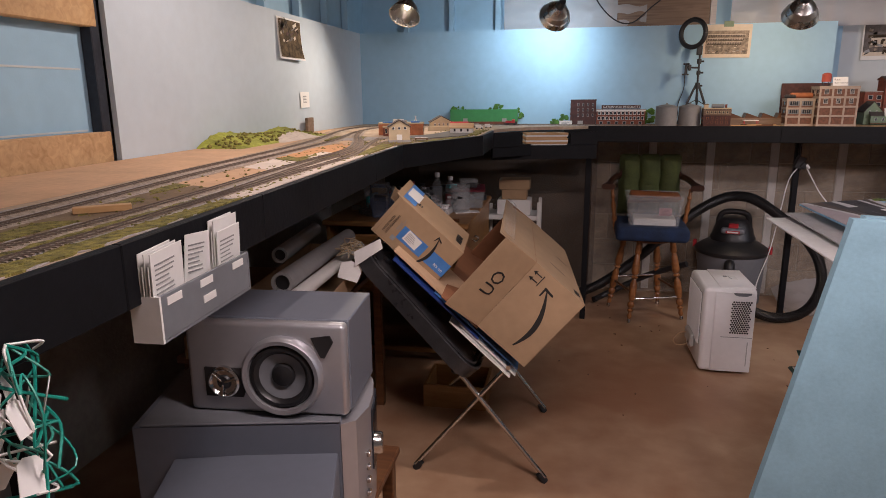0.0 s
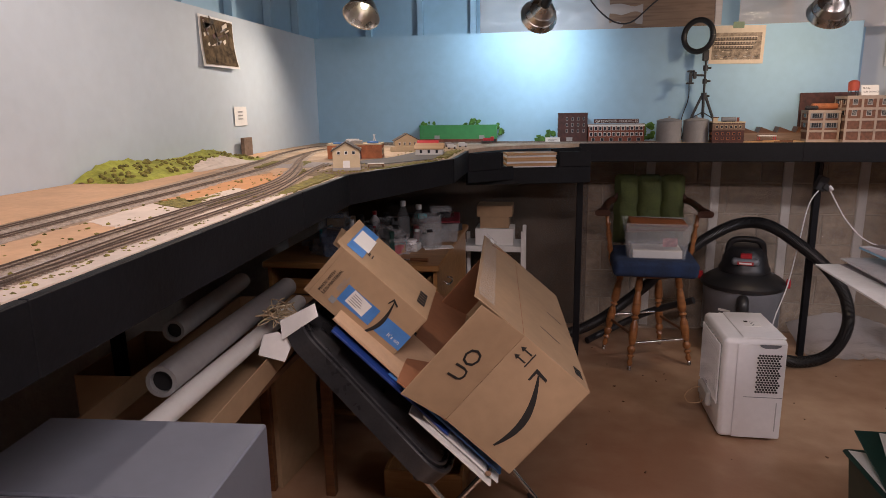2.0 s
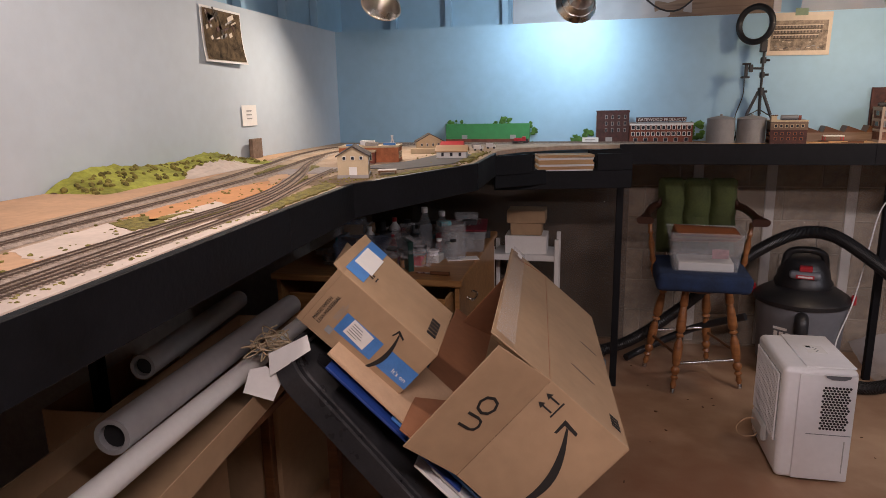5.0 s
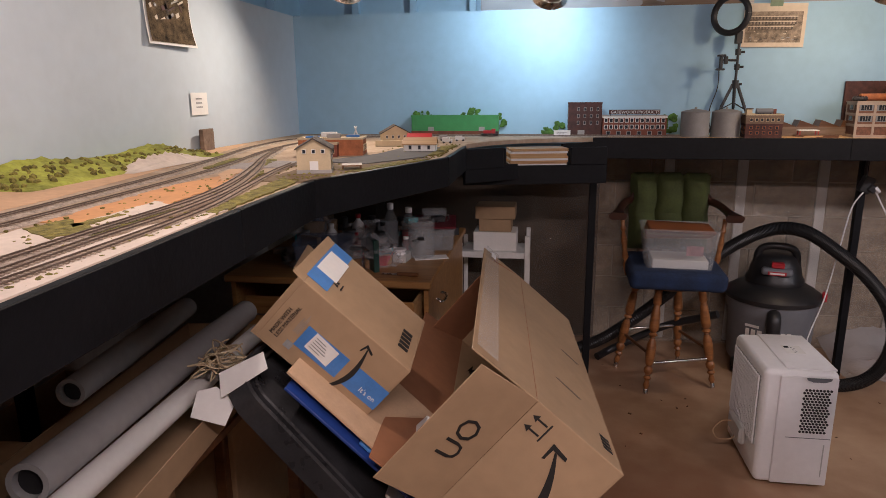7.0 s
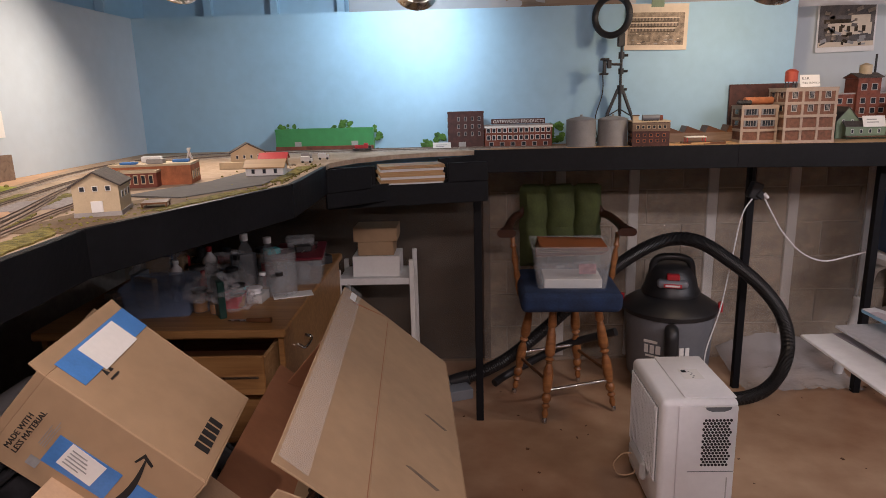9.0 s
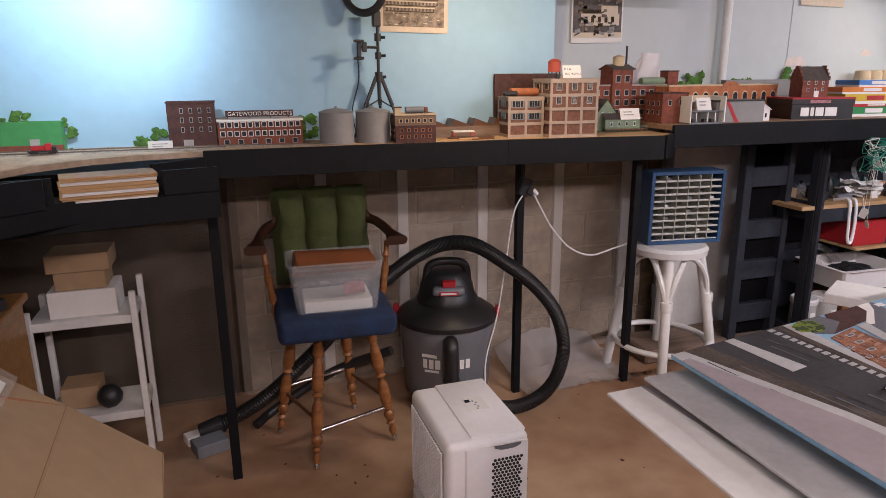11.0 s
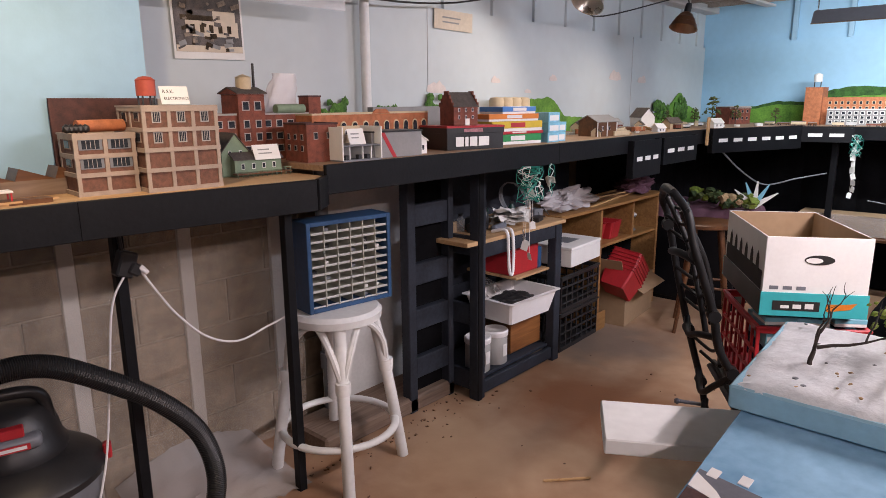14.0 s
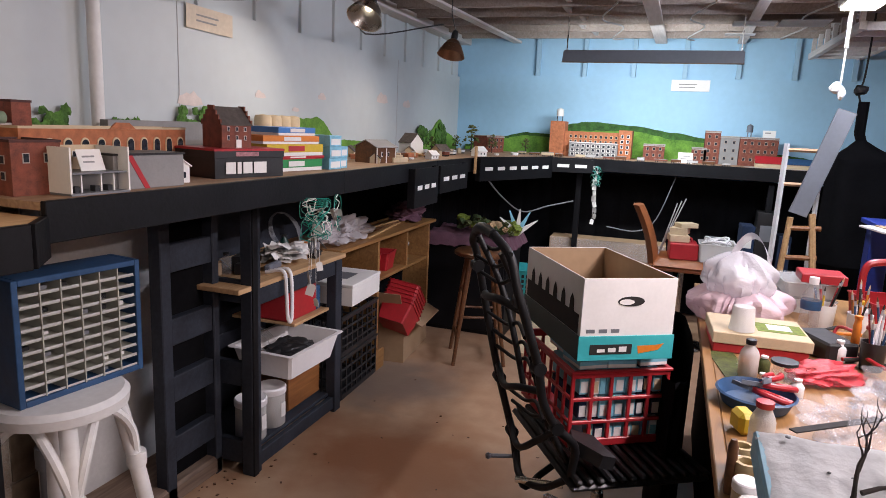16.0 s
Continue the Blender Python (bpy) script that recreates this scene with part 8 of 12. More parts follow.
framed_block(t, -0.095, -0.115, 0.115, 0.08, 0.238, 3, 4, 2)
t2 = mb("model_factory", "lower concrete-framed wing of the model factory", 2.13, 4.52, -4)
framed_block(t2, -0.075, -0.07, 0.075, 0.07, 0.165, 2, 3, 1)
bm = B()
lathe(bm, [(0.027, 0.027), (0.027, 0.070), (0.0285, 0.071), (0.016, 0.080), (0.0, 0.083)], 24, Matrix.Translation((-0.045, -0.02, 0.243)))
part("water_tank", bm, mat("tank red", (0.36, 0.06, 0.035), 0.6, vary=0.15), t, "red water tank", True)
for sx in (-0.062, -0.028):
    for sy in (-0.037, -0.003):
        box_part("tank_leg", (sx - 0.002, sy - 0.002, 0.24, sx + 0.002, sy + 0.002, 0.271), M_BPLAS, t)
box_part("roof_house", (-0.015, -0.02, 0.24, 0.02, 0.02, 0.262), M_CONC, t)
sign_card(2.345, 4.46, L + 0.245, 0.085, 0.055, -4, -18, words=(("R.S.K.", 0.015, 0.008), ("ELECTRONICS", 0.0115, 0.010)))
bm = B()
rod(bm, (-0.06, 0.0, 0.017), (0.07, 0.01, 0.017), 0.017, n=16)
solid("model_boiler", bm, M_BRICKO, "orange cylindrical boiler part lying on the roof", "model part", m=pose(2.14, 4.515, L + 0.171), smooth=True)
bm = B()
for k in range(5):
    blob(bm, (-0.05 + 0.012 * k, 0, 0.012), 0.013, (1, 1, 1), 1, 0.3)
solid("model_scrap", bm, M_BPLAS, "dark scrap load on the factory roof", "model part", m=pose(2.10, 4.50, L + 0.170))

# ---- models on the right bench ----
def rb(name, label, x, y, rz=0, cat="model building"):
    return thing(name, label, cat, x=x, y=y, z=L2, rz=rz)


t = thing("model_house", "pale green clapboard model mill with a porch", "model building", x=2.62, y=4.60, z=L, rz=-3)
gable(t, -0.07, -0.02, 0.03, 0.12, 0.085, 0.145, M_SEAGRN, M_ROOF, "y")
gable(t, -0.04, -0.05, 0.14, 0.02, 0.060, 0.082, M_SEAGRN, M_ROOF, "x")
windows(t, "y-", -0.06, 0.02, 0.06, 0.10, 2, 1, -0.02, 0.010, 0.018, M_PAPER)
windows(t, "y-", -0.03, 0.13, 0.02, 0.05, 4, 1, -0.05, 0.012, 0.020, M_PAPER)
box_part("porch_deck", (-0.05, -0.085, 0.010, 0.16, -0.05, 0.014), M_DKWOOD, t)
for k in range(12):
    box_part("porch_rail_post", (-0.05 + k * 0.0185, -0.085, 0.0, -0.048 + k * 0.0185, -0.083, 0.026), M_SEAGRN, t)
box_part("porch_rail", (-0.05, -0.0845, 0.025, 0.16, -0.0825, 0.027), M_SEAGRN, t)
sign_card(2.70, 4.535, L + 0.055, 0.10, 0.055, -4, -24, 2)
# brick complex behind
t = thing("model_factory", "dark brick model works with a roof tower", "model building", x=2.83, y=4.80, z=L2, rz=0)
flat_block(t, -0.24, -0.08, 0.24, 0.10, 0.17, M_BRICK, 0, M_CONC)
windows(t, "y-", -0.23, 0.23, 0.02, 0.16, 9, 3, -0.08, 0.030, 0.028, M_CONC)
flat_block(t, -0.13, -0.095, -0.02, 0.02, 0.245, M_BRICK, 0, M_CONC)
windows(t, "y-", -0.125, -0.025, 0.17, 0.235, 2, 1, -0.095, 0.030, 0.034, M_CONC)
windows(t, "y-", -0.125, -0.025, 0.02, 0.16, 2, 3, -0.095, 0.026, 0.030, M_CONC)
gable(t, -0.135, -0.10, -0.015, 0.025, 0.002, 0.022, M_BRICK, M_ROOF, "x", 0.004, 0.245)
bm = B()
lathe(bm, [(0.028, 0.262), (0.028, 0.305), (0.03, 0.306), (0.0, 0.318)], 20, Matrix.Translation((-0.07, -0.04, 0)))
part("water_tank", bm, M_CREAM, t, "tan water tank", True)
flat_block(t, 0.19, -0.085, 0.25, -0.02, 0.235, M_BRICK, 0, M_BRICKD)
bm = B()
rod(bm, (0.0, 0, 0.17), (0.0, 0, 0.36), 0.006, 0.005, n=10)
part("smoke_stack", bm, M_BPLAS, t)
# plastic bag with parts on its roof
bm = B()
def bagf(u, v):
    a = 2 * math.pi * u
    r = (0.075 * (1 - 0.35 * v) * (1 + 0.25 * noise.noise(Vector((math.cos(a) * 2, math.sin(a) * 2, v * 4)))))
    return (r * math.cos(a) * 1.1 + 0.03 * v, r * math.sin(a) * 0.5, 0.004 + 0.15 * v)
sheet(bm, 1, 1, 36, 14, bagf)
solid("plastic_bag", bm, M_BAG, "clear zip bag of model parts on the roof", "bag", m=pose(2.94, 4.80, L2 + 0.172), smooth=True)
bm = B()
rod(bm, (-0.06, -0.02, 0.018), (0.07, -0.02, 0.018), 0.018, n=14)
solid("model_boiler", bm, M_SEAGRN, "dull green cylindrical part on the roof", "model part", m=pose(2.93, 4.745, L2 + 0.172), smooth=True)
t = rb("model_factory", "dark red brick model shell with doors and windows", 2.905, 4.50, -6)
flat_block(t, -0.07, -0.02, 0.06, 0.14, 0.135, M_BRICK, 0, M_BRICKD)
windows(t, "y-", -0.06, 0.05, 0.07, 0.12, 2, 1, -0.02, 0.018, 0.026, M_CONC)
windows(t, "x-", -0.01, 0.13, 0.03, 0.11, 3, 2, -0.07, 0.018, 0.022, M_CONC)
t = rb("model_interior", "open-fronted model shop with white walls and benches", 3.00, 4.44, -4)
box_part("floor_deck", (-0.075, -0.05, 0, 0.105, 0.08, 0.006), M_GPLAS, t)
box_part("back_wall", (-0.075, 0.075, 0.006, 0.105, 0.08, 0.125), M_CREAM, t)
for x in (-0.077, 0.101):
    box_part("side_wall", (x, -0.05, 0.006, x + 0.005, 0.075, 0.125), M_PAPER, t)
box_part("upper_floor", (-0.072, -0.045, 0.055, 0.10, 0.075, 0.059), M_GPLAS, t)
for x in (-0.03, 0.03, 0.07):
    box_part("partition", (x - 0.002, -0.03, 0.006, x + 0.002, 0.07, 0.055), M_PAPER, t)
    box_part("machine", (x - 0.02, -0.03, 0.006, x - 0.006, -0.01, 0.022), M_BPLAS, t)
windows(t, "y-", -0.06, 0.09, 0.085, 0.115, 4, 1, 0.075, 0.014, 0.018, M_PAPER)
sign_card(3.02, 4.425, L2 + 0.060, 0.075, 0.060, -4, -20, 2)
# grey box with a red stripe, white house
t = rb("model_box", "grey painted box with a red diagonal stripe", 3.22, 4.47, -4, "box")
box_part("body", (-0.13, -0.055, 0, 0.13, 0.075, 0.098), M_TANK, t, 0.002)
box_part("top", (-0.133, -0.058, 0.098, 0.133, 0.078, 0.104), M_BPLAS, t, 0.001)
bm = B()
bx(bm, -0.008, -0.0565, -0.06, 0.008, -0.055, 0.06, 0, pose(-0.045, 0, 0.049, 0, -32, 0))
part("stripe", bm, M_RED, t, "red diagonal stripe")
t = rb("model_house", "small white model house with dark windows", 3.40, 4.50, -10)
gable(t, -0.035, -0.04, 0.035, 0.04, 0.055, 0.078, M_PAPER, M_PAPER, "y")
windows(t, "y-", -0.028, 0.028, 0.012, 0.04, 2, 1, -0.04, 0.012, 0.024, M_PAPER)
# orange brick arcade
t = rb("model_roundhouse", "long orange brick model arcade with arched windows", 3.36, 4.72, 6)
flat_block(t, -0.40, -0.05, 0.34, 0.05, 0.165, M_BRICKO, 0, M_CREAM)
bm = B()
prism(bm, [(-0.06, 0), (0.06, 0), (0.03, 0.02), (-0.03, 0.02)], 0, 0.006, Matrix.Translation((0.0, -0.05, 0.165)) @ Matrix.Rotation(radians(90), 4, "X"))
part("pediment", bm, M_BRICKO, t)
for k in range(11):
    x = -0.365 + k * 0.067
    bm = B()
    q = [(-0.018, 0), (0.018, 0)] + [(0.018 * math.cos(a), 0.075 + 0.018 * math.sin(a)) for a in np.linspace(0, math.pi, 9)]
    prism(bm, q, 0, 0.003, Matrix.Translation((x, -0.0505, 0.045)) @ Matrix.Rotation(radians(90), 4, "X"))
    w_ = part("arched_window", bm, M_CREAM, t)
    bm = B()
    q = [(-0.014, 0.003), (0.014, 0.003)] + [(0.014 * math.cos(a), 0.073 + 0.014 * math.sin(a)) for a in np.linspace(0, math.pi, 9)]
    prism(bm, q, 0.003, 0.0042, Matrix.Translation((x, -0.0505, 0.045)) @ Matrix.Rotation(radians(90), 4, "X"))
    part("pane", bm, M_GLASSD, w_)
bm = B()
bx(bm, 3.55, 4.92, L2, 4.2, 4.96, L2 + 0.19, 0.001)
solid("model_wall_kit", bm, M_TANK, "grey model factory wall panel standing on end", "model part")
# shoe box with the red barn
SB = pose(3.765, 4.545, L2, 0, 0, -14)
t = thing("shoe_box", "black and red printed shoe box with white lettering blocks", "box", m=SB)
w, d, h = 0.32, 0.22, 0.105
box_part("body", (-w / 2, -d / 2, 0, w / 2, d / 2, h - 0.03), M_BPLAS, t, 0.001)
box_part("lid", (-w / 2 - 0.003, -d / 2 - 0.003, h - 0.032, w / 2 + 0.003, d / 2 + 0.003, h), M_BPLAS, t, 0.001)
box_part("lid_edge", (-w / 2 - 0.0042, -d / 2 - 0.0042, h - 0.007, w / 2 + 0.0042, d / 2 + 0.0042, h - 0.0005), M_RED, t, 0, "red lid edge")
box_part("lid_top", (-w / 2 - 0.003, -d / 2 - 0.003, h, w / 2 + 0.003, d / 2 + 0.003, h + 0.0015), M_RED, t, 0, "red lid top")
fy = -d / 2 - 0.0045
for x0, z0, x1, z1, mt in ((-0.115, 0.016, -0.072, 0.058, M_PAPER), (-0.064, 0.016, -0.046, 0.058, M_PAPER), (-0.038, 0.016, 0.004, 0.058, M_PAPER), (0.012, 0.016, 0.072, 0.058, M_PAPER), (-0.070, 0.079, 0.035, 0.094, M_PINKPR)):
    box_part("logo_block", (x0, fy, z0, x1, fy + 0.002, z1), mt, t)
for (y0, z0, y1, z1, mt) in ((-0.10, 0.055, -0.03, 0.08, M_PAPER), (-0.01, 0.05, 0.08, 0.085, M_PAPER), (-0.09, 0.015, -0.05, 0.045, M_RED), (-0.04, 0.01, 0.05, 0.04, M_PAPER), (0.06, 0.01, 0.10, 0.035, M_GPLAS)):
    box_part("logo_block", (w / 2 + 0.001, y0, z0, w / 2 + 0.0045, y1, z1), mt, t)
t = thing("model_barn", "red brick model feed mill with stepped gable ends", "model building", m=SB @ pose(-0.01, 0.0, h + 0.002))
gable(t, -0.075, -0.055, 0.06, 0.055, 0.085, 0.145, M_BRICK, M_ROOF, "x", 0.004)
for k in range(4):
    box_part("stepped_gable", (0.058, -0.055 + k * 0.013, 0.085 + k * 0.017, 0.066, 0.055 - k * 0.013, 0.102 + k * 0.017), M_BRICK, t)
    box_part("stepped_gable", (-0.081, -0.055 + k * 0.013, 0.085 + k * 0.017, -0.074, 0.055 - k * 0.013, 0.102 + k * 0.017), M_BRICK, t)
windows(t, "y-", -0.065, 0.05, 0.02, 0.085, 3, 2, -0.055, 0.011, 0.017, M_PAPER)
windows(t, "x+", -0.045, 0.045, 0.02, 0.085, 2, 2, 0.066, 0.011, 0.018, M_PAPER)
box_part("door", (-0.012, -0.0575, 0, 0.012, -0.055, 0.03), M_PAPER, t)
# kit boxes in a stack
KX, KY = 4.17, 4.60
z = L2
for (w, d, h, mt, lb, dx) in ((0.34, 0.20, 0.05, M_GREEN, "green printed model kit box", 0.0), (0.36, 0.20, 0.014, M_RED, "red lid of a model kit box", 0.01), (0.35, 0.20, 0.05, M_YELLOW, "yellow and blue printed model kit box", 0.0), (0.33, 0.19, 0.035, M_ORANGE, "orange-brown printed model kit box", -0.02), (0.25, 0.16, 0.035, M_TAPE, "dark blue printed model kit box", 0.03)):
    t = thing("kit_box", lb + " in a stack", "box", x=KX + dx, y=KY, z=z, rz=-10 + 6 * dx * 20, group="stack of kit boxes")
    box_part("body", (-w / 2, -d / 2, 0, w / 2, d / 2, h * 0.55), M_PAPER if h > 0.02 else mt, t)
    box_part("lid", (-w / 2 - 0.002, -d / 2 - 0.002, h * 0.3, w / 2 + 0.002, d / 2 + 0.002, h), mt, t, 0.001)
    box_part("print_panel", (-0.05, -d / 2 - 0.004, h * 0.4, 0.05, -d / 2 - 0.002, h * 0.85), M_RED if mt is M_YELLOW else M_PAPER, t)
    z += h + 0.0006
for i, (x, y, zz) in enumerate([(4.40, 4.50, 0), (4.50, 4.52, 0), (4.405, 4.50, 1), (4.505, 4.52, 1), (4.42, 4.51, 2), (4.52, 4.60, 0), (4.52, 4.60, 1)]):
    t = thing("small_box", "pale blue and white printed parts box in a stack", "box", x=x, y=y, z=L2 + zz * 0.052, rz=-8, group="stack of small parts boxes")
    box_part("body", (-0.045, -0.06, 0, 0.045, 0.06, 0.051), M_LBLUE, t, 0.001)
    box_part("print_panel", (-0.035, -0.0615, 0.008, 0.035, -0.06, 0.036), M_PAPER, t)
# brown shed and farther models
t = rb("model_shed", "brown board-and-batten model barn with a grey roof", 5.09, 4.56, -12)
gable(t, -0.09, -0.07, 0.09, 0.08, 0.09, 0.125, M_DKWOOD, M_TANK, "x", 0.010)
windows(t, "y-", -0.07, 0.05, 0.03, 0.07, 2, 1, -0.07, 0.014, 0.026, M_PAPER)
for x in (-0.088, 0.088, 0.0):
    box_part("corner_board", (x - 0.003, -0.073, 0, x + 0.003, -0.07, 0.09), M_PAPER, t)
box_part("side_shed", (0.09, -0.06, 0, 0.15, 0.06, 0.05), M_DKWOOD, t)
rnd = random.Random(31)
for i in range(46):
    x = rnd.uniform(5.0, 7.3)
    y = rnd.uniform(4.48, 4.95) if x < 6.3 else rnd.uniform(4.40 - (x - 6.3) * 0.3, 4.95)
    s = rnd.uniform(0.02, 0.07)
    k = i % 5
    rz = rnd.uniform(-40, 40)
    if k == 0:
        t = rb("model_house", "small tan and white model house", x, y, rz)
        gable(t, -s, -s * 0.7, s, s * 0.7, s * 0.8, s * 1.4, (M_CREAM, M_PAPER, M_BRICK)[i % 3], (M_ROOF, M_PAPER, M_TANK)[i % 3], "x")
        windows(t, "y-", -s * 0.8, s * 0.8, s * 0.2, s * 0.6, 2, 1, -s * 0.7, s * 0.25, s * 0.35, M_PAPER)
    elif k == 1:
        bm = B()
        bx(bm, -s * 1.6, -s * 0.35, 0, s * 1.6, s * 0.35, 0.008, 0.001)
        solid("wood_strip", bm, M_PINE, "loose pale wood piece lying on the bench", "wood strip", m=pose(x, y, L2 + 0.0004, 0, 0, rz))
    elif k == 2:
        bm = B()
        tray(bm, s * 2, s * 1.4, s * 0.5, 0.002, 0.1)
        solid("parts_tray", bm, M_PAPER, "small white tray of parts on the bench", "tray", m=pose(x, y, L2, 0, 0, rz))
    elif k == 3:
        bm = B()
        bx(bm, -s, -s * 0.6, 0, s, s * 0.6, s * 0.5, 0.002)
        solid("parts_box", bm, (M_CREAM, M_PAPER, M_BRICKO)[i % 3], "small carton of model parts on the bench", "box", m=pose(x, y, L2, 0, 0, rz))
    else:
        bm = B()
        bx(bm, -s * 1.2, -s * 0.5, 0, s * 1.2, s * 0.5, 0.03, 0.003)
        bx(bm, -s * 0.8, -s * 0.4, 0.03, s * 0.5, s * 0.4, 0.045, 0.003)
        solid("model_part", bm, M_CREAM, "tan model building part on the bench", "model part", m=pose(x, y, L2, 0, 0, rz))
# models before the right wall
t = thing("model_mill", "large orange-red brick model mill with a tower", "model building", m=pose(7.96, 3.70, L2, 0, 0, -90) @ Matrix.Diagonal((0.83, 1, 0.86, 1)))
flat_block(t, -0.42, -0.10, 0.42, 0.12, 0.26, M_BRICKO, 0, M_BRICKO)
windows(t, "y-", -0.25, 0.30, 0.03, 0.24, 10, 4, -0.10, 0.028, 0.032, M_CREAM)
flat_block(t, -0.45, -0.14, -0.29, 0.06, 0.36, M_BRICKO, 0, M_BRICKO)
flat_block(t, 0.30, -0.14, 0.44, 0.06, 0.29, M_BRICKO, 0, M_BRICKO)
windows(t, "y-", 0.31, 0.43, 0.04, 0.26, 2, 4, -0.14, 0.03, 0.034, M_PAPER)
bm = B()
lathe(bm, [(0.04, 0.42), (0.04, 0.49), (0.0, 0.51)], 16, Matrix.Translation((-0.37, -0.04, 0)))
part("water_tank", bm, M_PAPER, t, "white water tank", True)
for s in (-0.03, 0.03):
    box_part("tank_leg", (-0.37 + s - 0.004, -0.044, 0.36, -0.37 + s + 0.004, -0.036, 0.42), M_BPLAS, t)
t = thing("model_mill", "grey model mill wing with rows of white windows", "model building", m=pose(7.80, 3.655, L2, 0, 0, -90) @ Matrix.Diagonal((0.86, 1, 0.86, 1)))
flat_block(t, -0.26, -0.04, 0.24, 0.03, 0.15, M_TANK, 0, M_PAPER)
windows(t, "y-", -0.25, 0.23, 0.01, 0.14, 9, 3, -0.04, 0.035, 0.030, M_PAPER)
for (y, w, h, mt, lb) in ((3.14, 0.09, 0.14, M_BRICK, "dark red brick model block"), (2.76, 0.06, 0.13, M_BRICK, "small brick model block"), (2.66, 0.062, 0.28, M_BRICK, "tall brick model tower"), (2.52, 0.075, 0.24, M_TANK, "grey brick model block"), (2.29, 0.15, 0.24, M_BRICK, "broad brick model works"), (4.62, 0.14, 0.15, M_BRICK, "small brick model store")):
    t = thing("model_block", lb + " before the backdrop", "model building", x=7.95 if y < 4.5 else 7.7, y=y, z=L2, rz=-90 if y < 4.5 else -20)
    flat_block(t, -w, -0.07, w, 0.08, h, mt, 0, M_CONC)
    windows(t, "y-", -w * 0.9, w * 0.9, 0.02, h * 0.95, max(2, int(w / 0.030)), max(2, int(h / 0.062)), -0.07, 0.024, 0.028, M_TANC)
    box_part("cornice", (-w - 0.004, -0.078, h - 0.012, w + 0.004, -0.0702, h - 0.004), M_CONC, t)
t = thing("model_sheds", "low model shed with red and blue roofs", "model building", x=7.72, y=2.12, z=L2, rz=-90)
gable(t, -0.2, -0.06, 0.0, 0.06, 0.04, 0.09, M_CREAM, M_RED, "x")
gable(t, 0.01, -0.06, 0.22, 0.06, 0.04, 0.08, M_CREAM, M_BINBLUE, "x")
sign_card(7.70, 2.87, L2, 0.12, 0.09, -90, 0, 2)
sign_card(7.90, 2.22, L2 + 0.245, 0.10, 0.06, -90, 0, 1)
t = thing("model_water_tank", "dark model water tank on thin legs on the works roof", "water tank", x=7.95, y=2.37, z=L2 + 0.24)
bm = B()
lathe(bm, [(0.026, 0.045), (0.026, 0.10), (0.0, 0.118)], 14)
part("tank", bm, M_GUN, t, "", True)
for a in (45, 135, 225, 315):
    bm = B()
    rod(bm, (0.022 * math.cos(radians(a)), 0.022 * math.sin(radians(a)), 0), (0.018 * math.cos(radians(a)), 0.018 * math.sin(radians(a)), 0.045), 0.003, n=5)
    part("leg", bm, M_GUN, t)
box_part("purple_sheet", (-0.14, -0.26, 0, 0.10, 0.26, 0.012), M_LAVB, thing("foam_sheet_offcut", "lavender blue foam sheet lying on the far bench", "foam board", x=7.70, y=2.14, z=L2 - 0.011), 0.002)
r_ = random.Random(44)
# rolling stock, scraps and small houses along the far benches
for k in range(26):
    if k < 14:
        x, y, rz = 7.52 + r_.uniform(-0.06, 0.10), 2.55 + k * 0.135 + r_.uniform(-0.03, 0.03), 90 + r_.uniform(-12, 12)
    else:
        x, y, rz = 5.75 + (k - 14) * 0.14, 4.66 + r_.uniform(-0.13, 0.13), r_.uniform(-25, 25)
    ln, h = r_.uniform(0.05, 0.11), r_.uniform(0.022, 0.036)
    word, mt = r_.choice((("pale grey", M_GPALE), ("white", M_PAPER), ("dark brown", M_DKWOOD), ("rusty red", M_BRICK), ("cream", M_CREAM)))
    t = thing("model_wagon", word + " model railway wagon standing on the bench", "model wagon", x=x, y=y, z=L2, rz=rz, group="model wagons on the far bench")
    box_part("body", (-ln / 2, -0.014, 0.010, ln / 2, 0.014, h), mt, t, 0.0015)
    box_part("roof", (-ln / 2 - 0.001, -0.0145, h, ln / 2 + 0.001, 0.0145, h + 0.004), M_GINK, t, 0.001)
    for sx in (-1, 1):
        bm = B()
        for q in (-0.008, 0.008):
            rod(bm, (sx * ln * 0.32 + q, -0.010, 0.005), (sx * ln * 0.32 + q, 0.010, 0.005), 0.005, n=8)
        part("wheelset", bm, M_BPLAS, t)
for k in range(9):
    t = thing("stripwood", "bare pine strip lying across the corner of the bench", "wood strip", x=6.35 + r_.uniform(-0.25, 0.45), y=4.72 + r_.uniform(-0.10, 0.10), z=L2 + 0.010 * (k % 3), rz=r_.uniform(-30, 40), group="wood strips in the corner")
    box_part("strip", (-r_.uniform(0.10, 0.22), -0.012, 0, r_.uniform(0.10, 0.2), 0.012, 0.009), M_PINE, t, 0.001)
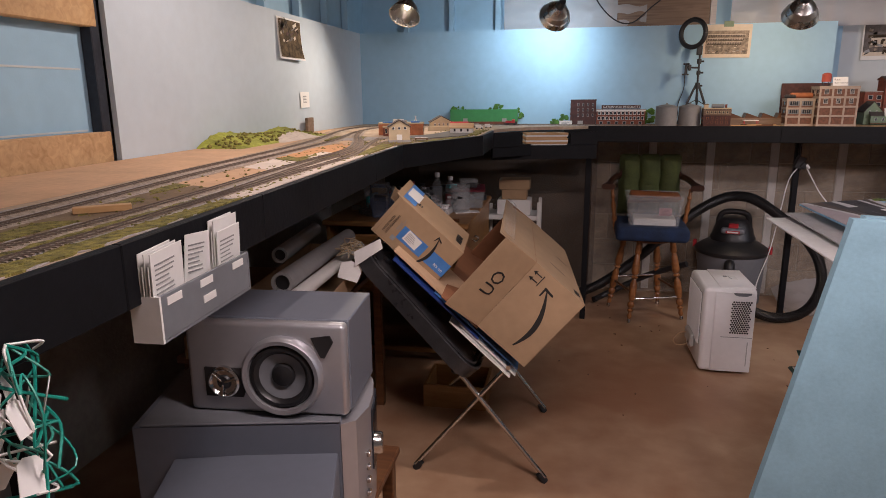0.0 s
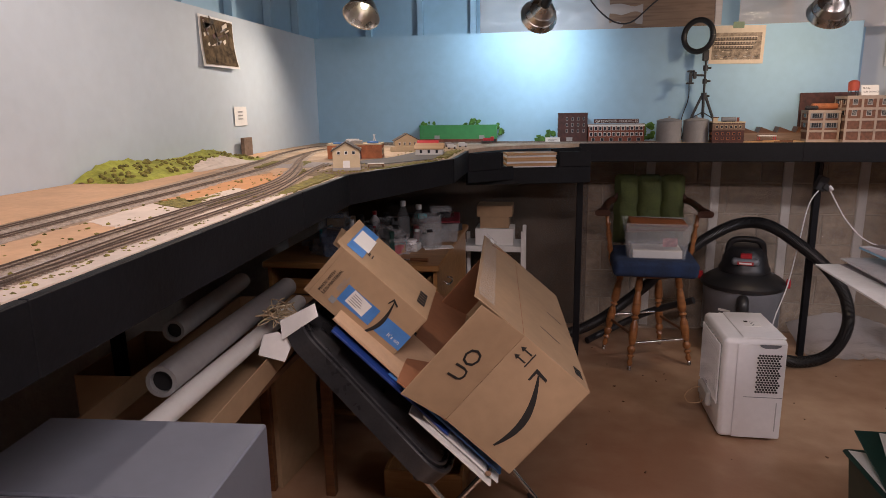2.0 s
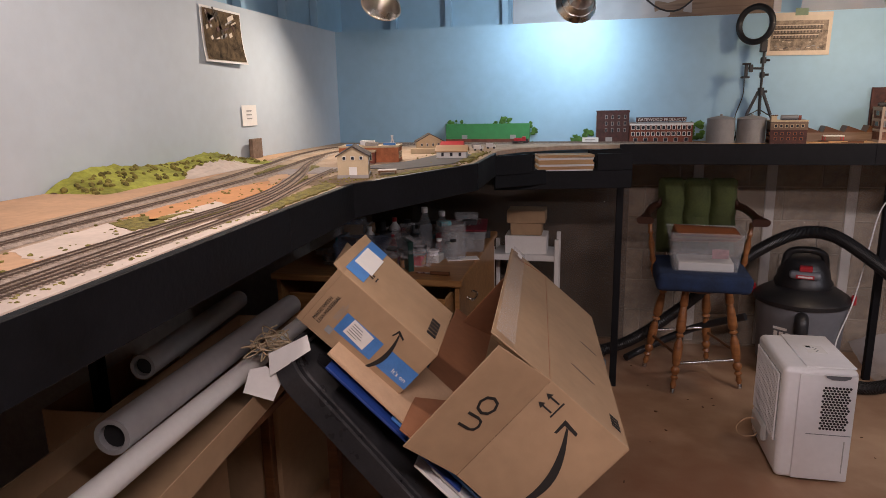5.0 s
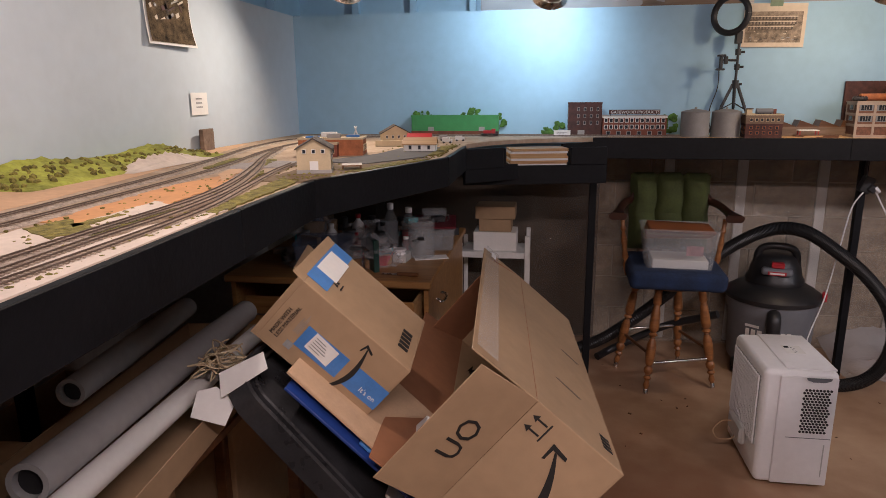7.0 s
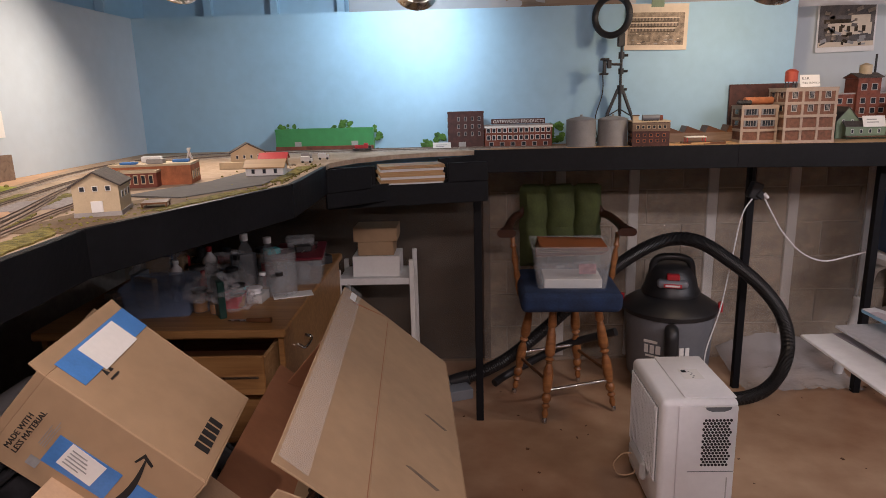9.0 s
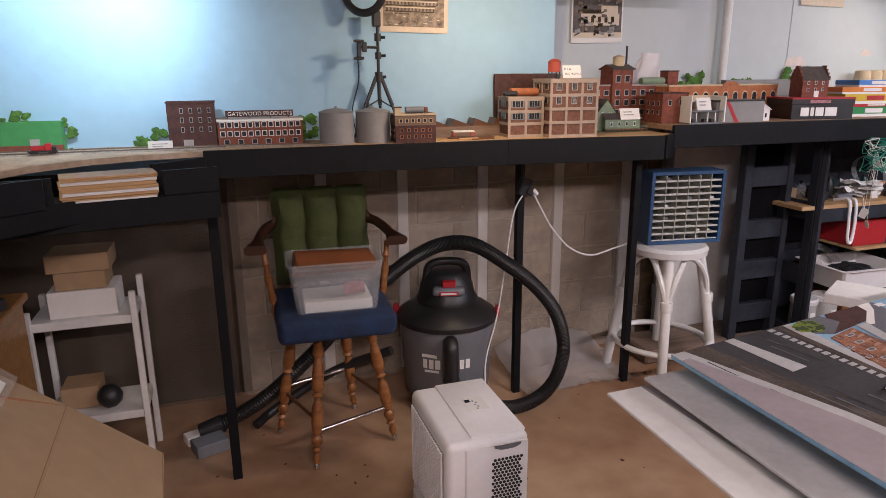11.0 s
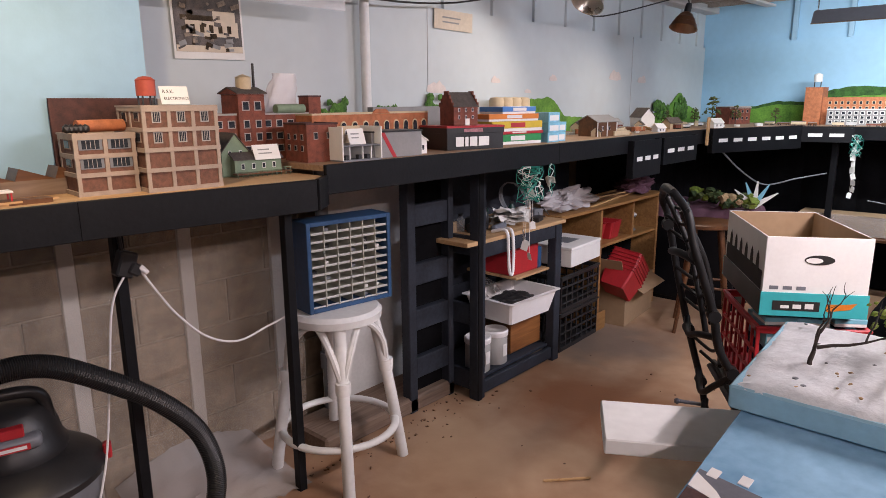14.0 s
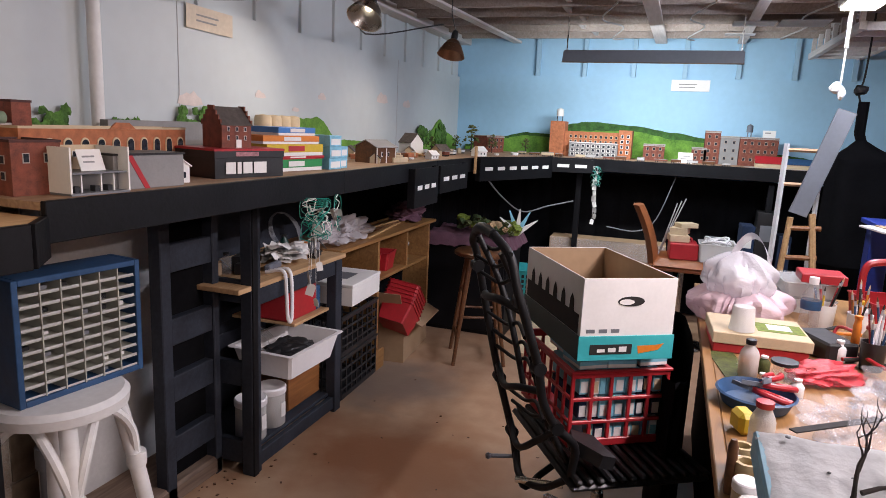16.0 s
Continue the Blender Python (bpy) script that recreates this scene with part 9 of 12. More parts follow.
# green hills and trees along the backdrops
def ridge(name, pts, y, along, mt, label):
    """A painted hill cut-out with soft lumpy top."""
    bm = B()
    n = 70
    lo, hi, lo2, hi2 = [], [], [], []
    a0, a1 = pts[0][0], pts[-1][0]
    for i in range(n + 1):
        a = a0 + (a1 - a0) * i / n
        for (p, hp), (q, hq) in zip(pts, pts[1:]):
            if min(p, q) - 1e-6 <= a <= max(p, q) + 1e-6:
                k = (a - p) / (q - p)
                k = k * k * (3 - 2 * k)
                h = hp + (hq - hp) * k
                break
        h += 0.010 * noise.noise(Vector((a * 14, 0, 2))) + 0.006 * noise.noise(Vector((a * 45, 0, 5)))
        h = max(0.004, h)
        P = (lambda z, o: (a, y + o, z)) if along == "x" else (lambda z, o: (y + o, a, z))
        lo.append(bm.verts.new(P(L2, 0)))
        hi.append(bm.verts.new(P(L2 + h, 0)))
        lo2.append(bm.verts.new(P(L2, 0.008)))
        hi2.append(bm.verts.new(P(L2 + h, 0.008)))
    for i in range(n):
        for A, C in ((lo, hi), (lo2, hi2), (hi, hi2)):
            bm.faces.new((A[i], A[i + 1], C[i + 1], C[i]))
    return solid(name, bm, mt, label, "hills")


M_HILLP = mat("painted green hill", (0.10, 0.30, 0.035), 0.9, vary=0.35, scale=9, bump=0.2, bscale=60, c2=(0.20, 0.42, 0.06))
M_HILLD = mat("painted dark hill", (0.028, 0.10, 0.02), 0.9, vary=0.4, scale=22, bump=0.3, bscale=60, c2=(0.06, 0.17, 0.035))
ridge("backdrop_hills", [(5.0, 0.05), (4.66, 0.14), (4.36, 0.20), (4.11, 0.19), (3.93, 0.30), (3.77, 0.325), (3.34, 0.30), (3.0, 0.255), (2.7, 0.215), (2.5, 0.16), (2.1, 0.10), (1.6, 0.05)], 8.155, "y", M_HILLD, "dark green painted hill ridge on the backdrop")
ridge("backdrop_hills", [(5.0, 0.03), (4.66, 0.12), (4.36, 0.17), (4.11, 0.16), (3.8, 0.24), (3.34, 0.25), (2.95, 0.19), (2.6, 0.17), (2.4, 0.12), (1.6, 0.03)], 8.143, "y", M_HILLP, "bright green painted hill on the backdrop")
ridge("backdrop_hills", [(4.95, 0.10), (5.15, 0.23), (5.35, 0.235), (5.6, 0.10), (6.0, 0.09)], 5.085, "x", M_HILLP, "green painted hill on the backdrop")
ridge("backdrop_hills", [(7.0, 0.10), (7.3, 0.14), (7.6, 0.28), (7.8, 0.16), (8.1, 0.10)], 5.085, "x", M_HILLP, "green painted hill in the corner")
bush_row([(3.45, 5.075, L2 + 0.19, 0.10, 0.05), (3.80, 5.075, L2 + 0.17, 0.10, 0.03), (4.20, 5.075, L2 + 0.20, 0.12, 0.07), (7.15, 5.07, L2 + 0.14, 0.16, 0.08), (7.6, 5.07, L2 + 0.18, 0.16, 0.12)], M_TREEP)
t = thing("model_silos", "row of cream model grain silos", "model silos", x=4.78, y=5.0, z=L2)
for k in range(4):
    bm = B()
    lathe(bm, [(0.045, 0), (0.045, 0.22), (0.04, 0.235), (0.0, 0.24)], 18, Matrix.Translation((-0.15 + k * 0.092, 0, 0)))
    part("silo", bm, M_CREAM, t, "", True)
t = thing("model_church", "white model house with a steep roof", "model building", x=6.32, y=4.85, z=L2, rz=-20)
gable(t, -0.07, -0.06, 0.07, 0.06, 0.09, 0.155, M_PAPER, M_ROOF, "y")


# model trees at the corner
def model_tree(x, y, z, h, seed):
    r_ = random.Random(seed)
    t = thing("model_tree", "dark green wire model tree on the bench", "model tree", x=x, y=y, z=z)
    bm = B()
    rod(bm, (0, 0, 0), (0, 0, h * 0.9), h * 0.03, h * 0.008, 7)
    for i in range(9):
        a, zz = r_.uniform(0, 6.28), h * r_.uniform(0.3, 0.85)
        rod(bm, (0, 0, zz), (0.28 * h * math.cos(a), 0.28 * h * math.sin(a), zz + 0.12 * h), h * 0.010, h * 0.004, 5)
    part("trunk", bm, M_TWIG, t)
    bm = B()
    for i in range(46):
        a, zz = r_.uniform(0, 6.28), r_.uniform(0.35, 1.0)
        rr_ = (1.05 - zz) * 0.5 + 0.05
        k = rr_ * math.sqrt(r_.random())
        blob(bm, (k * h * math.cos(a), k * h * math.sin(a), zz * h), h * r_.uniform(0.035, 0.075), (1, 1, 0.7), 1, 0.9, 12)
    part("crown", bm, M_PGREEN, t)
    return t


for i, (x, y, h) in enumerate([(7.45, 4.72, 0.24), (7.55, 4.55, 0.16), (7.25, 4.8, 0.15), (7.85, 4.30, 0.14), (6.9, 4.9, 0.13)]):
    model_tree(x, y, L2, h, i + 2)
# posters, notes on the walls
def poster(name, label, m, w, h, kind, curl=0.0):
    """A picture on paper: pale border and a printed field of simple shapes."""
    T = thing(name, label, "picture", m=m)
    bm = B()
    sheet(bm, 1, 1, 10, 10, lambda u, v: (-w / 2 + w * u, -0.002 - curl * (1 - v) ** 3 * (0.6 + 0.6 * u), -h / 2 + h * v))
    part("paper", bm, M_PAPER if kind != "sepia" else M_SEPIA, T)
    return T


M_SEPIA = mat("sepia print paper", (0.62, 0.53, 0.42), 0.7, vary=0.1, scale=6)
M_PHOTOD = mat("dark photo print", (0.014, 0.010, 0.007), 0.6, spec=0.08, vary=0.5, scale=26, c2=(0.10, 0.072, 0.045))
M_PHOTOS = mat("grey-brown photo print", (0.040, 0.027, 0.020), 0.5, vary=0.6, scale=22, c2=(0.14, 0.105, 0.085))
M_SEPIAD = mat("sepia half-tone", (0.25, 0.185, 0.13), 0.7, vary=0.5, scale=40, c2=(0.42, 0.33, 0.25))
LEFTW = pose(-0.826, 3.40, 1.85, 0, 0, 90)
t = poster("wall_photo", "curled colour photo print pinned to the backdrop", LEFTW, 0.31, 0.215, "photo", 0.02)
bm = B()
sheet(bm, 1, 1, 8, 8, lambda u, v: (-0.143 + 0.286 * u, -0.006 - 0.02 * (1 - (0.05 + 0.90 * v)) ** 3 * (0.6 + 0.6 * (0.06 + 0.88 * u)), -0.098 + 0.196 * v))
part("photo_field", bm, M_PHOTOA, t)
r_ = random.Random(77)
for k in range(26):
    x, z, w_, h_ = r_.uniform(-0.125, 0.10), r_.uniform(-0.03, 0.085), r_.uniform(0.006, 0.030), r_.uniform(0.003, 0.009)
    bm = B()
    bx(bm, -w_, -0.0006, -h_, w_, 0.0006, h_, 0, pose(x, -0.0085, z, 0, r_.choice((-24, -20, 62)), 0))
    part("print_shape", bm, (M_SEPIA, M_PHOTOD, M_BRICKD, M_PHOTOS)[k % 4], t)
t = poster("wall_note", "small white printed note on the backdrop", pose(-0.826, 3.57, 1.525, 0, 0, 90), 0.13, 0.09, "note")
line_bars(t, Matrix.Translation((-0.03, -0.004, 0.02)) @ FRONT, 3, 0.06, 0.05)
t = poster("wall_photo", "sepia print of a long building pinned to the backdrop", pose(1.70, 4.664, 1.875, 0, 1, 0), 0.295, 0.21, "sepia")
box_part("print_field", (-0.135, -0.0034, -0.082, 0.13, -0.0026, 0.066), M_SEPIAD, t)
r_ = random.Random(79)
for row, (z0, n_) in enumerate(((0.028, 15), (0.004, 15), (-0.020, 14))):
    box_part("print_shape", (-0.125, -0.0041, z0 - 0.004, 0.105 - 0.01 * row, -0.0035, z0), M_PHOTOD, t)
    box_part("print_shape", (-0.125, -0.0043, z0 + 0.012, 0.108 - 0.01 * row, -0.0037, z0 + 0.0165), M_SEPIA, t)
    for k in range(n_):
        x = -0.122 + k * 0.0155
        box_part("print_shape", (x, -0.0047, z0 + 0.001, x + 0.0075, -0.0041, z0 + 0.012), M_PHOTOS, t)
for k in range(24):
    x, z, w_ = r_.uniform(-0.12, 0.11), r_.uniform(-0.078, -0.030), r_.uniform(0.005, 0.022)
    box_part("print_shape", (x - w_ / 2, -0.0047, z, x + w_ / 2, -0.0041, z + r_.uniform(0.002, 0.006)), (M_GINK, M_PHOTOS, M_SEPIA)[k % 3], t)
box_part("tape", (-0.03, -0.005, 0.09, 0.03, -0.0035, 0.125), M_SEAGRN, t)
t = poster("wall_photo", "glossy brown house photo in a plastic sleeve", pose(2.825, 5.09, 1.895, 0, -1, 0), 0.31, 0.275, "photo")
box_part("photo_field", (-0.145, -0.0045, -0.11, 0.145, -0.0032, 0.115), M_PHOTOS, t)
r_ = random.Random(78)
for k in range(40):
    x, z, w_, h_ = r_.uniform(-0.125, 0.125), r_.uniform(-0.10, 0.10), r_.uniform(0.004, 0.020), r_.uniform(0.002, 0.010)
    bm = B()
    bx(bm, -w_, -0.0004, -h_, w_, 0.0004, h_, 0, pose(x, -0.0075, z, 0, r_.uniform(-25, 25), 0))
    part("print_shape", bm, (M_GINK, M_PHOTOD, M_PHOTOS, M_SEPIAD)[k % 4], t)
for (x0, z0, x1, z1, mt) in ((-0.10, -0.05, 0.13, 0.01, M_SEPIA), (0.02, 0.01, 0.12, 0.05, M_SEPIA), (-0.12, 0.01, 0.02, 0.03, M_PHOTOD), (-0.145, -0.11, 0.145, -0.085, M_SEPIA)):
    box_part("print_shape", (x0, -0.0055, z0, x1, -0.0045, z1), mt, t)
for k in range(5):
    box_part("print_shape", (-0.08 + k * 0.04, -0.0065, -0.035, -0.062 + k * 0.04, -0.0055, -0.005), M_PHOTOD, t)
t = poster("wall_note", "cream paper sign pinned to the backdrop", pose(4.34, 5.09, 2.03, 0, 1, 0), 0.33, 0.105, "sepia")
line_bars(t, Matrix.Translation((-0.10, -0.004, 0.012)) @ FRONT, 2, 0.2, 0.05)
t = poster("wall_note", "white paper sign on the blue backdrop", pose(8.16, 2.89, 2.05, 0, 0, -90), 0.33, 0.10, "note")
line_bars(t, Matrix.Translation((-0.10, -0.004, 0.01)) @ FRONT, 2, 0.2, 0.05)

# card boxes and switch panels on the far fascia
def card_panel(x0, y0, x1, y1, z0, z1, tags, label):
    d = Vector((x1 - x0, y1 - y0, 0))
    t = thing("card_box", label, "card box", m=pose(x0, y0, 0, 0, 0, math.degrees(math.atan2(d.y, d.x))))
    l = d.length
    box_part("front_panel", (0, -0.065, z0, l, -0.06, z1), M_BLACK, t, 0.001)
    box_part("bottom", (0, -0.06, z0, l, -0.02, z0 + 0.006), M_BLACK, t)
    for x in (0, l - 0.005):
        box_part("side_panel", (x, -0.06, z0 + 0.006, x + 0.005, -0.02, z1), M_BLACK, t)
    for k in range(tags):
        x = l * (k + 0.7) / (tags + 0.4)
        box_part("tag", (x - l / tags * 0.28, -0.0665, (z0 + z1) / 2 - 0.012, x + l / tags * 0.28, -0.065, (z0 + z1) / 2 + 0.014), M_PAPER, t, 0, "white label tag")
    return t


card_panel(5.10, 4.385, 5.50, 4.39, 1.12, 1.345, 3, "black card box with white tags below the fascia")
card_panel(5.54, 4.39, 6.08, 4.38, 1.17, 1.345, 3, "small black card box with white tags")
card_panel(6.34, 4.355, 7.28, 3.99, 1.20, 1.38, 6, "long black switch panel with white tags in the corner")
card_panel(7.31, 3.96, 7.42, 3.62, 1.25, 1.36, 2, "short black switch panel with white tags")
bm = B()
bx(bm, -0.02, -0.006, 0, 0.02, 0.006, 0.20, 0.002)
solid("wood_strip", bm, M_PINE, "pale wooden slat standing at the bench edge", "wood strip", m=pose(6.27, 4.32, 1.26, 0, 3, 0))
wire_bundle(3.98, 4.30, 1.28, 16, 0.17, 0.055, 8, 7, 0.46)
wire_bundle(4.18, 4.31, 1.28, 4, 0.16, 0.02, 12, 3)
wire_bundle(7.40, 3.57, 1.31, 12, 0.17, 0.04, 15, 8, 0.50)
bm = B()
tube(bm, [(6.45, 4.28, 1.22), (6.7, 4.2, 1.05), (7.0, 4.1, 0.92), (7.3, 3.95, 0.95), (7.40, 3.75, 1.0)], 0.006, 6)
solid("hanging_cable", bm, M_GPLAS, "grey cable drooping below the switch panel", "cable")
bm = B()
tube(bm, [(7.42, 3.45, 0.80), (7.45, 3.2, 0.78), (7.46, 3.05, 0.9), (7.5, 2.9, 1.352)], 0.005, 6)
solid("hanging_cable", bm, M_GPLAS, "grey cable hanging before the curtain", "cable")

# ---- under and before the long bench: shelves, crates, stools, chair ----
def bin_red(T, w=0.13, d=0.2, h=0.11, m=None, mt=None):
    bm = B()
    tray(bm, w, d, h, 0.003, 0.14, m, 0.004)
    part("bin", bm, mt or M_RED, T)


def crumple(bm, c, r, squash, seed, sub=4, amt=0.5):
    """A sagging crumpled film or cloth shape."""
    res = bmesh.ops.create_icosphere(bm, subdivisions=sub, radius=1.0)
    o = Vector((seed * 3.1, seed * 1.7, seed * 0.9))
    for v in res["verts"]:
        n = v.co.copy()
        k = 1 + amt * (abs(noise.noise(n * 2.2 + o)) - 0.25) + amt * 0.25 * (abs(noise.noise(n * 5.5 + o)) - 0.2) + amt * 0.05 * noise.noise(n * 12 + o)
        v.co = Vector((n.x * squash[0], n.y * squash[1], max(n.z, -0.55) * squash[2])) * r * k + Vector(c)


# slate grey shelf unit
su = thing("shelf_unit", "slate-grey painted timber shelf unit under the bench", "shelf", x=3.965, y=4.607, z=0)
for x, y, h in ((0, 0, 1.23), (0.745, 0.0, 0.86), (0.0, 0.40, 1.1), (0.745, 0.40, 0.86)):
    box_part("post", (x - 0.02, y - 0.02, 0, x + 0.045, y + 0.04, h), M_SLATE, su, 0.004)
for z in (0.86,):
    box_part("rail", (0.046, -0.012, z - 0.075, 0.724, 0.018, z), M_SLATE, su, 0.003)
    box_part("rail", (0.046, 0.40, z - 0.075, 0.724, 0.42, z), M_SLATE, su, 0.003)
box_part("foot_rail", (0.046, -0.01, 0.02, 0.724, 0.02, 0.09), M_SLATE, su, 0.003)
box_part("side_rail", (-0.016, 0.041, 0.05, 0.016, 0.379, 0.16), M_SLATE, su, 0.003)
box_part("side_rail", (-0.016, 0.041, 0.42, 0.016, 0.379, 0.53), M_SLATE, su, 0.003)
box_part("side_rail", (-0.016, 0.041, 0.80, 0.016, 0.379, 0.90), M_SLATE, su, 0.003)
box_part("shelf", (0.046, 0.021, 0.09, 0.724, 0.39, 0.11), M_SLATE, su, 0.003)
box_part("shelf", (0.38, 0.021, 0.585, 0.724, 0.39, 0.60), M_PLY, su, 0.002, "raw plywood shelf")
box_part("back_board", (0.046, 0.421, 0.11, 0.724, 0.43, 0.50), M_SLATE, su, 0.002)
box_part("back_board", (0.046, 0.421, 0.56, 0.724, 0.43, 0.78), M_SLATE, su, 0.002)

# boxed-in panels of the same paint beside it
pf = thing("panelled_frame", "slate-grey timber frame with dark recessed panels", "shelf", x=3.60, y=4.75, z=0)
for x0, x1 in ((0.0, 0.055), (0.30, 0.34)):
    box_part("post", (x0, 0, 0, x1, 0.06, 1.235), M_SLATE, pf, 0.004)
for z in (0.18, 0.44, 0.68, 0.98):
    box_part("rail", (0.056, 0.006, z, 0.299, 0.05, z + 0.11), M_SLATE, pf, 0.003)
box_part("backing", (0.056, 0.052, 0, 0.299, 0.062, 1.235), M_BLKCLOTH, pf, 0.0)

# long plywood top over both shelf units
wt = thing("plywood_top", "worn plywood board laid over the shelves", "board")
box_part("board", (3.86, 4.59, 0.862, 4.80, 5.06, 0.885), M_PLY, wt, 0.003)
box_part("board", (4.803, 4.62, 0.872, 6.32, 5.06, 0.893), M_OAK, wt, 0.003)

# pine shelf unit
ps = thing("pine_shelf", "orange pine bookshelf lying full of red bins", "shelf", x=5.37, y=4.66, z=0)
box_part("upright", (0, 0, 0, 0.028, 0.36, 0.868), M_OAK, ps, 0.003)
box_part("upright", (0.90, 0, 0, 0.928, 0.36, 0.868), M_OAK, ps, 0.003)
box_part("upright", (0.52, 0.02, 0.60, 0.545, 0.36, 0.868), M_OAK, ps, 0.003)
box_part("shelf", (0.029, 0.01, 0.585, 0.899, 0.36, 0.605), M_OAK, ps, 0.003)
box_part("front_lip", (-0.035, -0.014, 0.0, 0.10, -0.001, 0.13), M_OAK, ps, 0.003)
box_part("back_board", (0.029, 0.362, 0.05, 0.899, 0.37, 0.86), M_DKWOOD, ps, 0.0)
box_part("side_brace", (-0.62, 0.16, 0.56, -0.001, 0.34, 0.58), M_OAK, ps, 0.003, "thin shelf board to the next unit")

for x, y, w in ((5.50, 4.86, 0.18), (5.70, 4.84, 0.18)):
    t = thing("parts_bin", "red plastic parts bin on the pine shelf", "bin", x=x, y=y, z=0.606, rz=6, group="red bins")
    bin_red(t, w, 0.26, 0.12)
t = thing("reel", "grey metal film reel tin with a pale lid", "tin", x=6.05, y=4.84, z=0.606)
bm = B()
lathe(bm, [(0.10, 0), (0.105, 0.004), (0.10, 0.01), (0.07, 0.012), (0.07, 0.10), (0.10, 0.105), (0.105, 0.11), (0.10, 0.118), (0, 0.118)], 24)
part("body", bm, M_GPLAS, t, "", True)
bm = B()
lathe(bm, [(0.104, 0.119), (0.106, 0.121), (0.10, 0.128), (0, 0.13)], 24)
part("lid", bm, M_WHITE, t, "pale lid", True)

# carton of nested red bins before the pine shelf
CBX = pose(5.83, 4.72, 0.155, 0, 0, 5)
cb = carton("carton", "brown carton with a hand hole holding nested red bins", CBX, 0.56, 0.30, 0.31, open_side="z+")
bm = B()
bmesh.ops.create_cone(bm, cap_ends=True, segments=16, radius1=0.03, radius2=0.03, depth=0.002, matrix=Matrix.Translation((0.10, -0.1512, 0.07)) @ Matrix.Rotation(radians(90), 4, "X") @ Matrix.Diagonal((1.4, 0.7, 1, 1)))
part("hand_hole", bm, M_INK, cb)
fl = box_part("flap", (-0.004, -0.15, 0, 0.0, 0.15, 0.22), M_CARD, cb)
fl.matrix_local = Matrix.Translation((-0.281, 0, 0.155)) @ Matrix.Rotation(radians(-28), 4, "Y")
fl = box_part("flap", (-0.22, -0.004, 0, 0.22, 0.0, 0.13), M_CARD, cb)
fl.matrix_local = Matrix.Translation((0, -0.146, 0.157)) @ Matrix.Rotation(radians(118), 4, "X")
nb = thing("nested_bins", "stack of nested red plastic bins standing in the carton", "bin", m=pose(5.50, 4.60, 0.14, 0, 0, 5))
for i in range(6):
    bm = B()
    tray(bm, 0.24, 0.22, 0.14, 0.003, 0.16, pose(i * 0.028, 0, 0.13 + i * 0.018, 10, 42, 0), 0.006)
    part("bin", bm, M_RED, nb)

# milk crate
def crate(name, label, m, w, d, h, mt, rows, cols, depth_cols, rib=0.014):
    """An open-sided plastic crate of rails and ribs."""
    T = thing(name, label, "crate", m=m)
    X, Y = w / 2, d / 2
    box_part("floor", (-X + 0.012, -Y + 0.012, 0, X - 0.012, Y - 0.012, 0.008), mt, T, 0.002)
    for sx in (-1, 1):
        for i in range(rows + 1):
            z = i * (h - 0.03) / rows
            k = 0.03 if i in (0, rows) else rib
            box_part("rail", (sx * X - 0.006, -Y, z, sx * X + 0.006, Y, z + k), mt, T, 0.003)
            box_part("rail", (-X + 0.007, sx * Y - 0.006, z, X - 0.007, sx * Y + 0.006, z + k), mt, T, 0.003)
        for j in range(cols + 1):
            y = -Y + j * d / cols
            box_part("rib", (sx * X - 0.005, y - rib / 2, 0.002, sx * X + 0.005, y + rib / 2, h - 0.002), mt, T, 0.002)
        for j in range(1, depth_cols):
            x = -X + j * w / depth_cols
            box_part("rib", (x - rib / 2, sx * Y - 0.005, 0.002, x + rib / 2, sx * Y + 0.005, h - 0.002), mt, T, 0.002)
    for sx in (-1, 1):
        box_part("rim", (sx * (X + 0.004) - 0.009, -Y - 0.012, h - 0.012, sx * (X + 0.004) + 0.009, Y + 0.012, h), mt, T, 0.003)
        box_part("rim", (-X - 0.005, sx * (Y + 0.004) - 0.009, h - 0.0125, X + 0.005, sx * (Y + 0.004) + 0.009, h - 0.0005), mt, T, 0.003)
    return T


crate("milk_crate", "black plastic milk crate on the floor between the shelves", pose(5.08, 4.82, 0, 0, 0, 2), 0.50, 0.36, 0.26, M_BPLAS, 4, 6, 7, 0.012)
crate("milk_crate", "black plastic milk crate stacked on another", pose(5.08, 4.82, 0.262, 0, 0, 2), 0.50, 0.36, 0.24, M_BPLAS, 4, 6, 7, 0.012)
t = thing("flat_carton", "white cardboard carton with a grey label on the shelf", "box", x=5.0, y=4.72, z=0.582, rz=3)
box_part("body", (-0.20, -0.16, 0, 0.20, 0.16, 0.105), M_PAPER, t, 0.003)
box_part("lid", (-0.203, -0.163, 0.106, 0.203, 0.163, 0.125), M_PAPER, t, 0.003)
box_part("label_patch", (-0.08, -0.07, 0.1252, 0.08, 0.05, 0.126), M_GPLAS, t)
t = thing("parts_bin", "red plastic box with a blue end on the shelf", "bin", x=4.50, y=4.78, z=0.602)
box_part("body", (-0.15, -0.12, 0, 0.11, 0.12, 0.16), M_RED, t, 0.006)
box_part("end", (0.112, -0.12, 0, 0.15, 0.12, 0.13), M_BINBLUE, t, 0.006, "blue end")

# dish tub on a brown box, canisters
t = thing("wooden_box", "brown wooden box under the dish tub", "box", x=4.50, y=4.82, z=0.111)
box_part("body", (-0.13, -0.13, 0, 0.18, 0.15, 0.245), M_DKWOOD, t, 0.004)
box_part("front_board", (-0.13, -0.142, 0.01, 0.18, -0.131, 0.235), M_MAPLE, t, 0.003, "red-brown front board")
t = thing("dish_tub", "pale grey plastic dish tub of odds and ends", "tub", x=4.43, y=4.72, z=0.357, rz=-2)
bm = B()
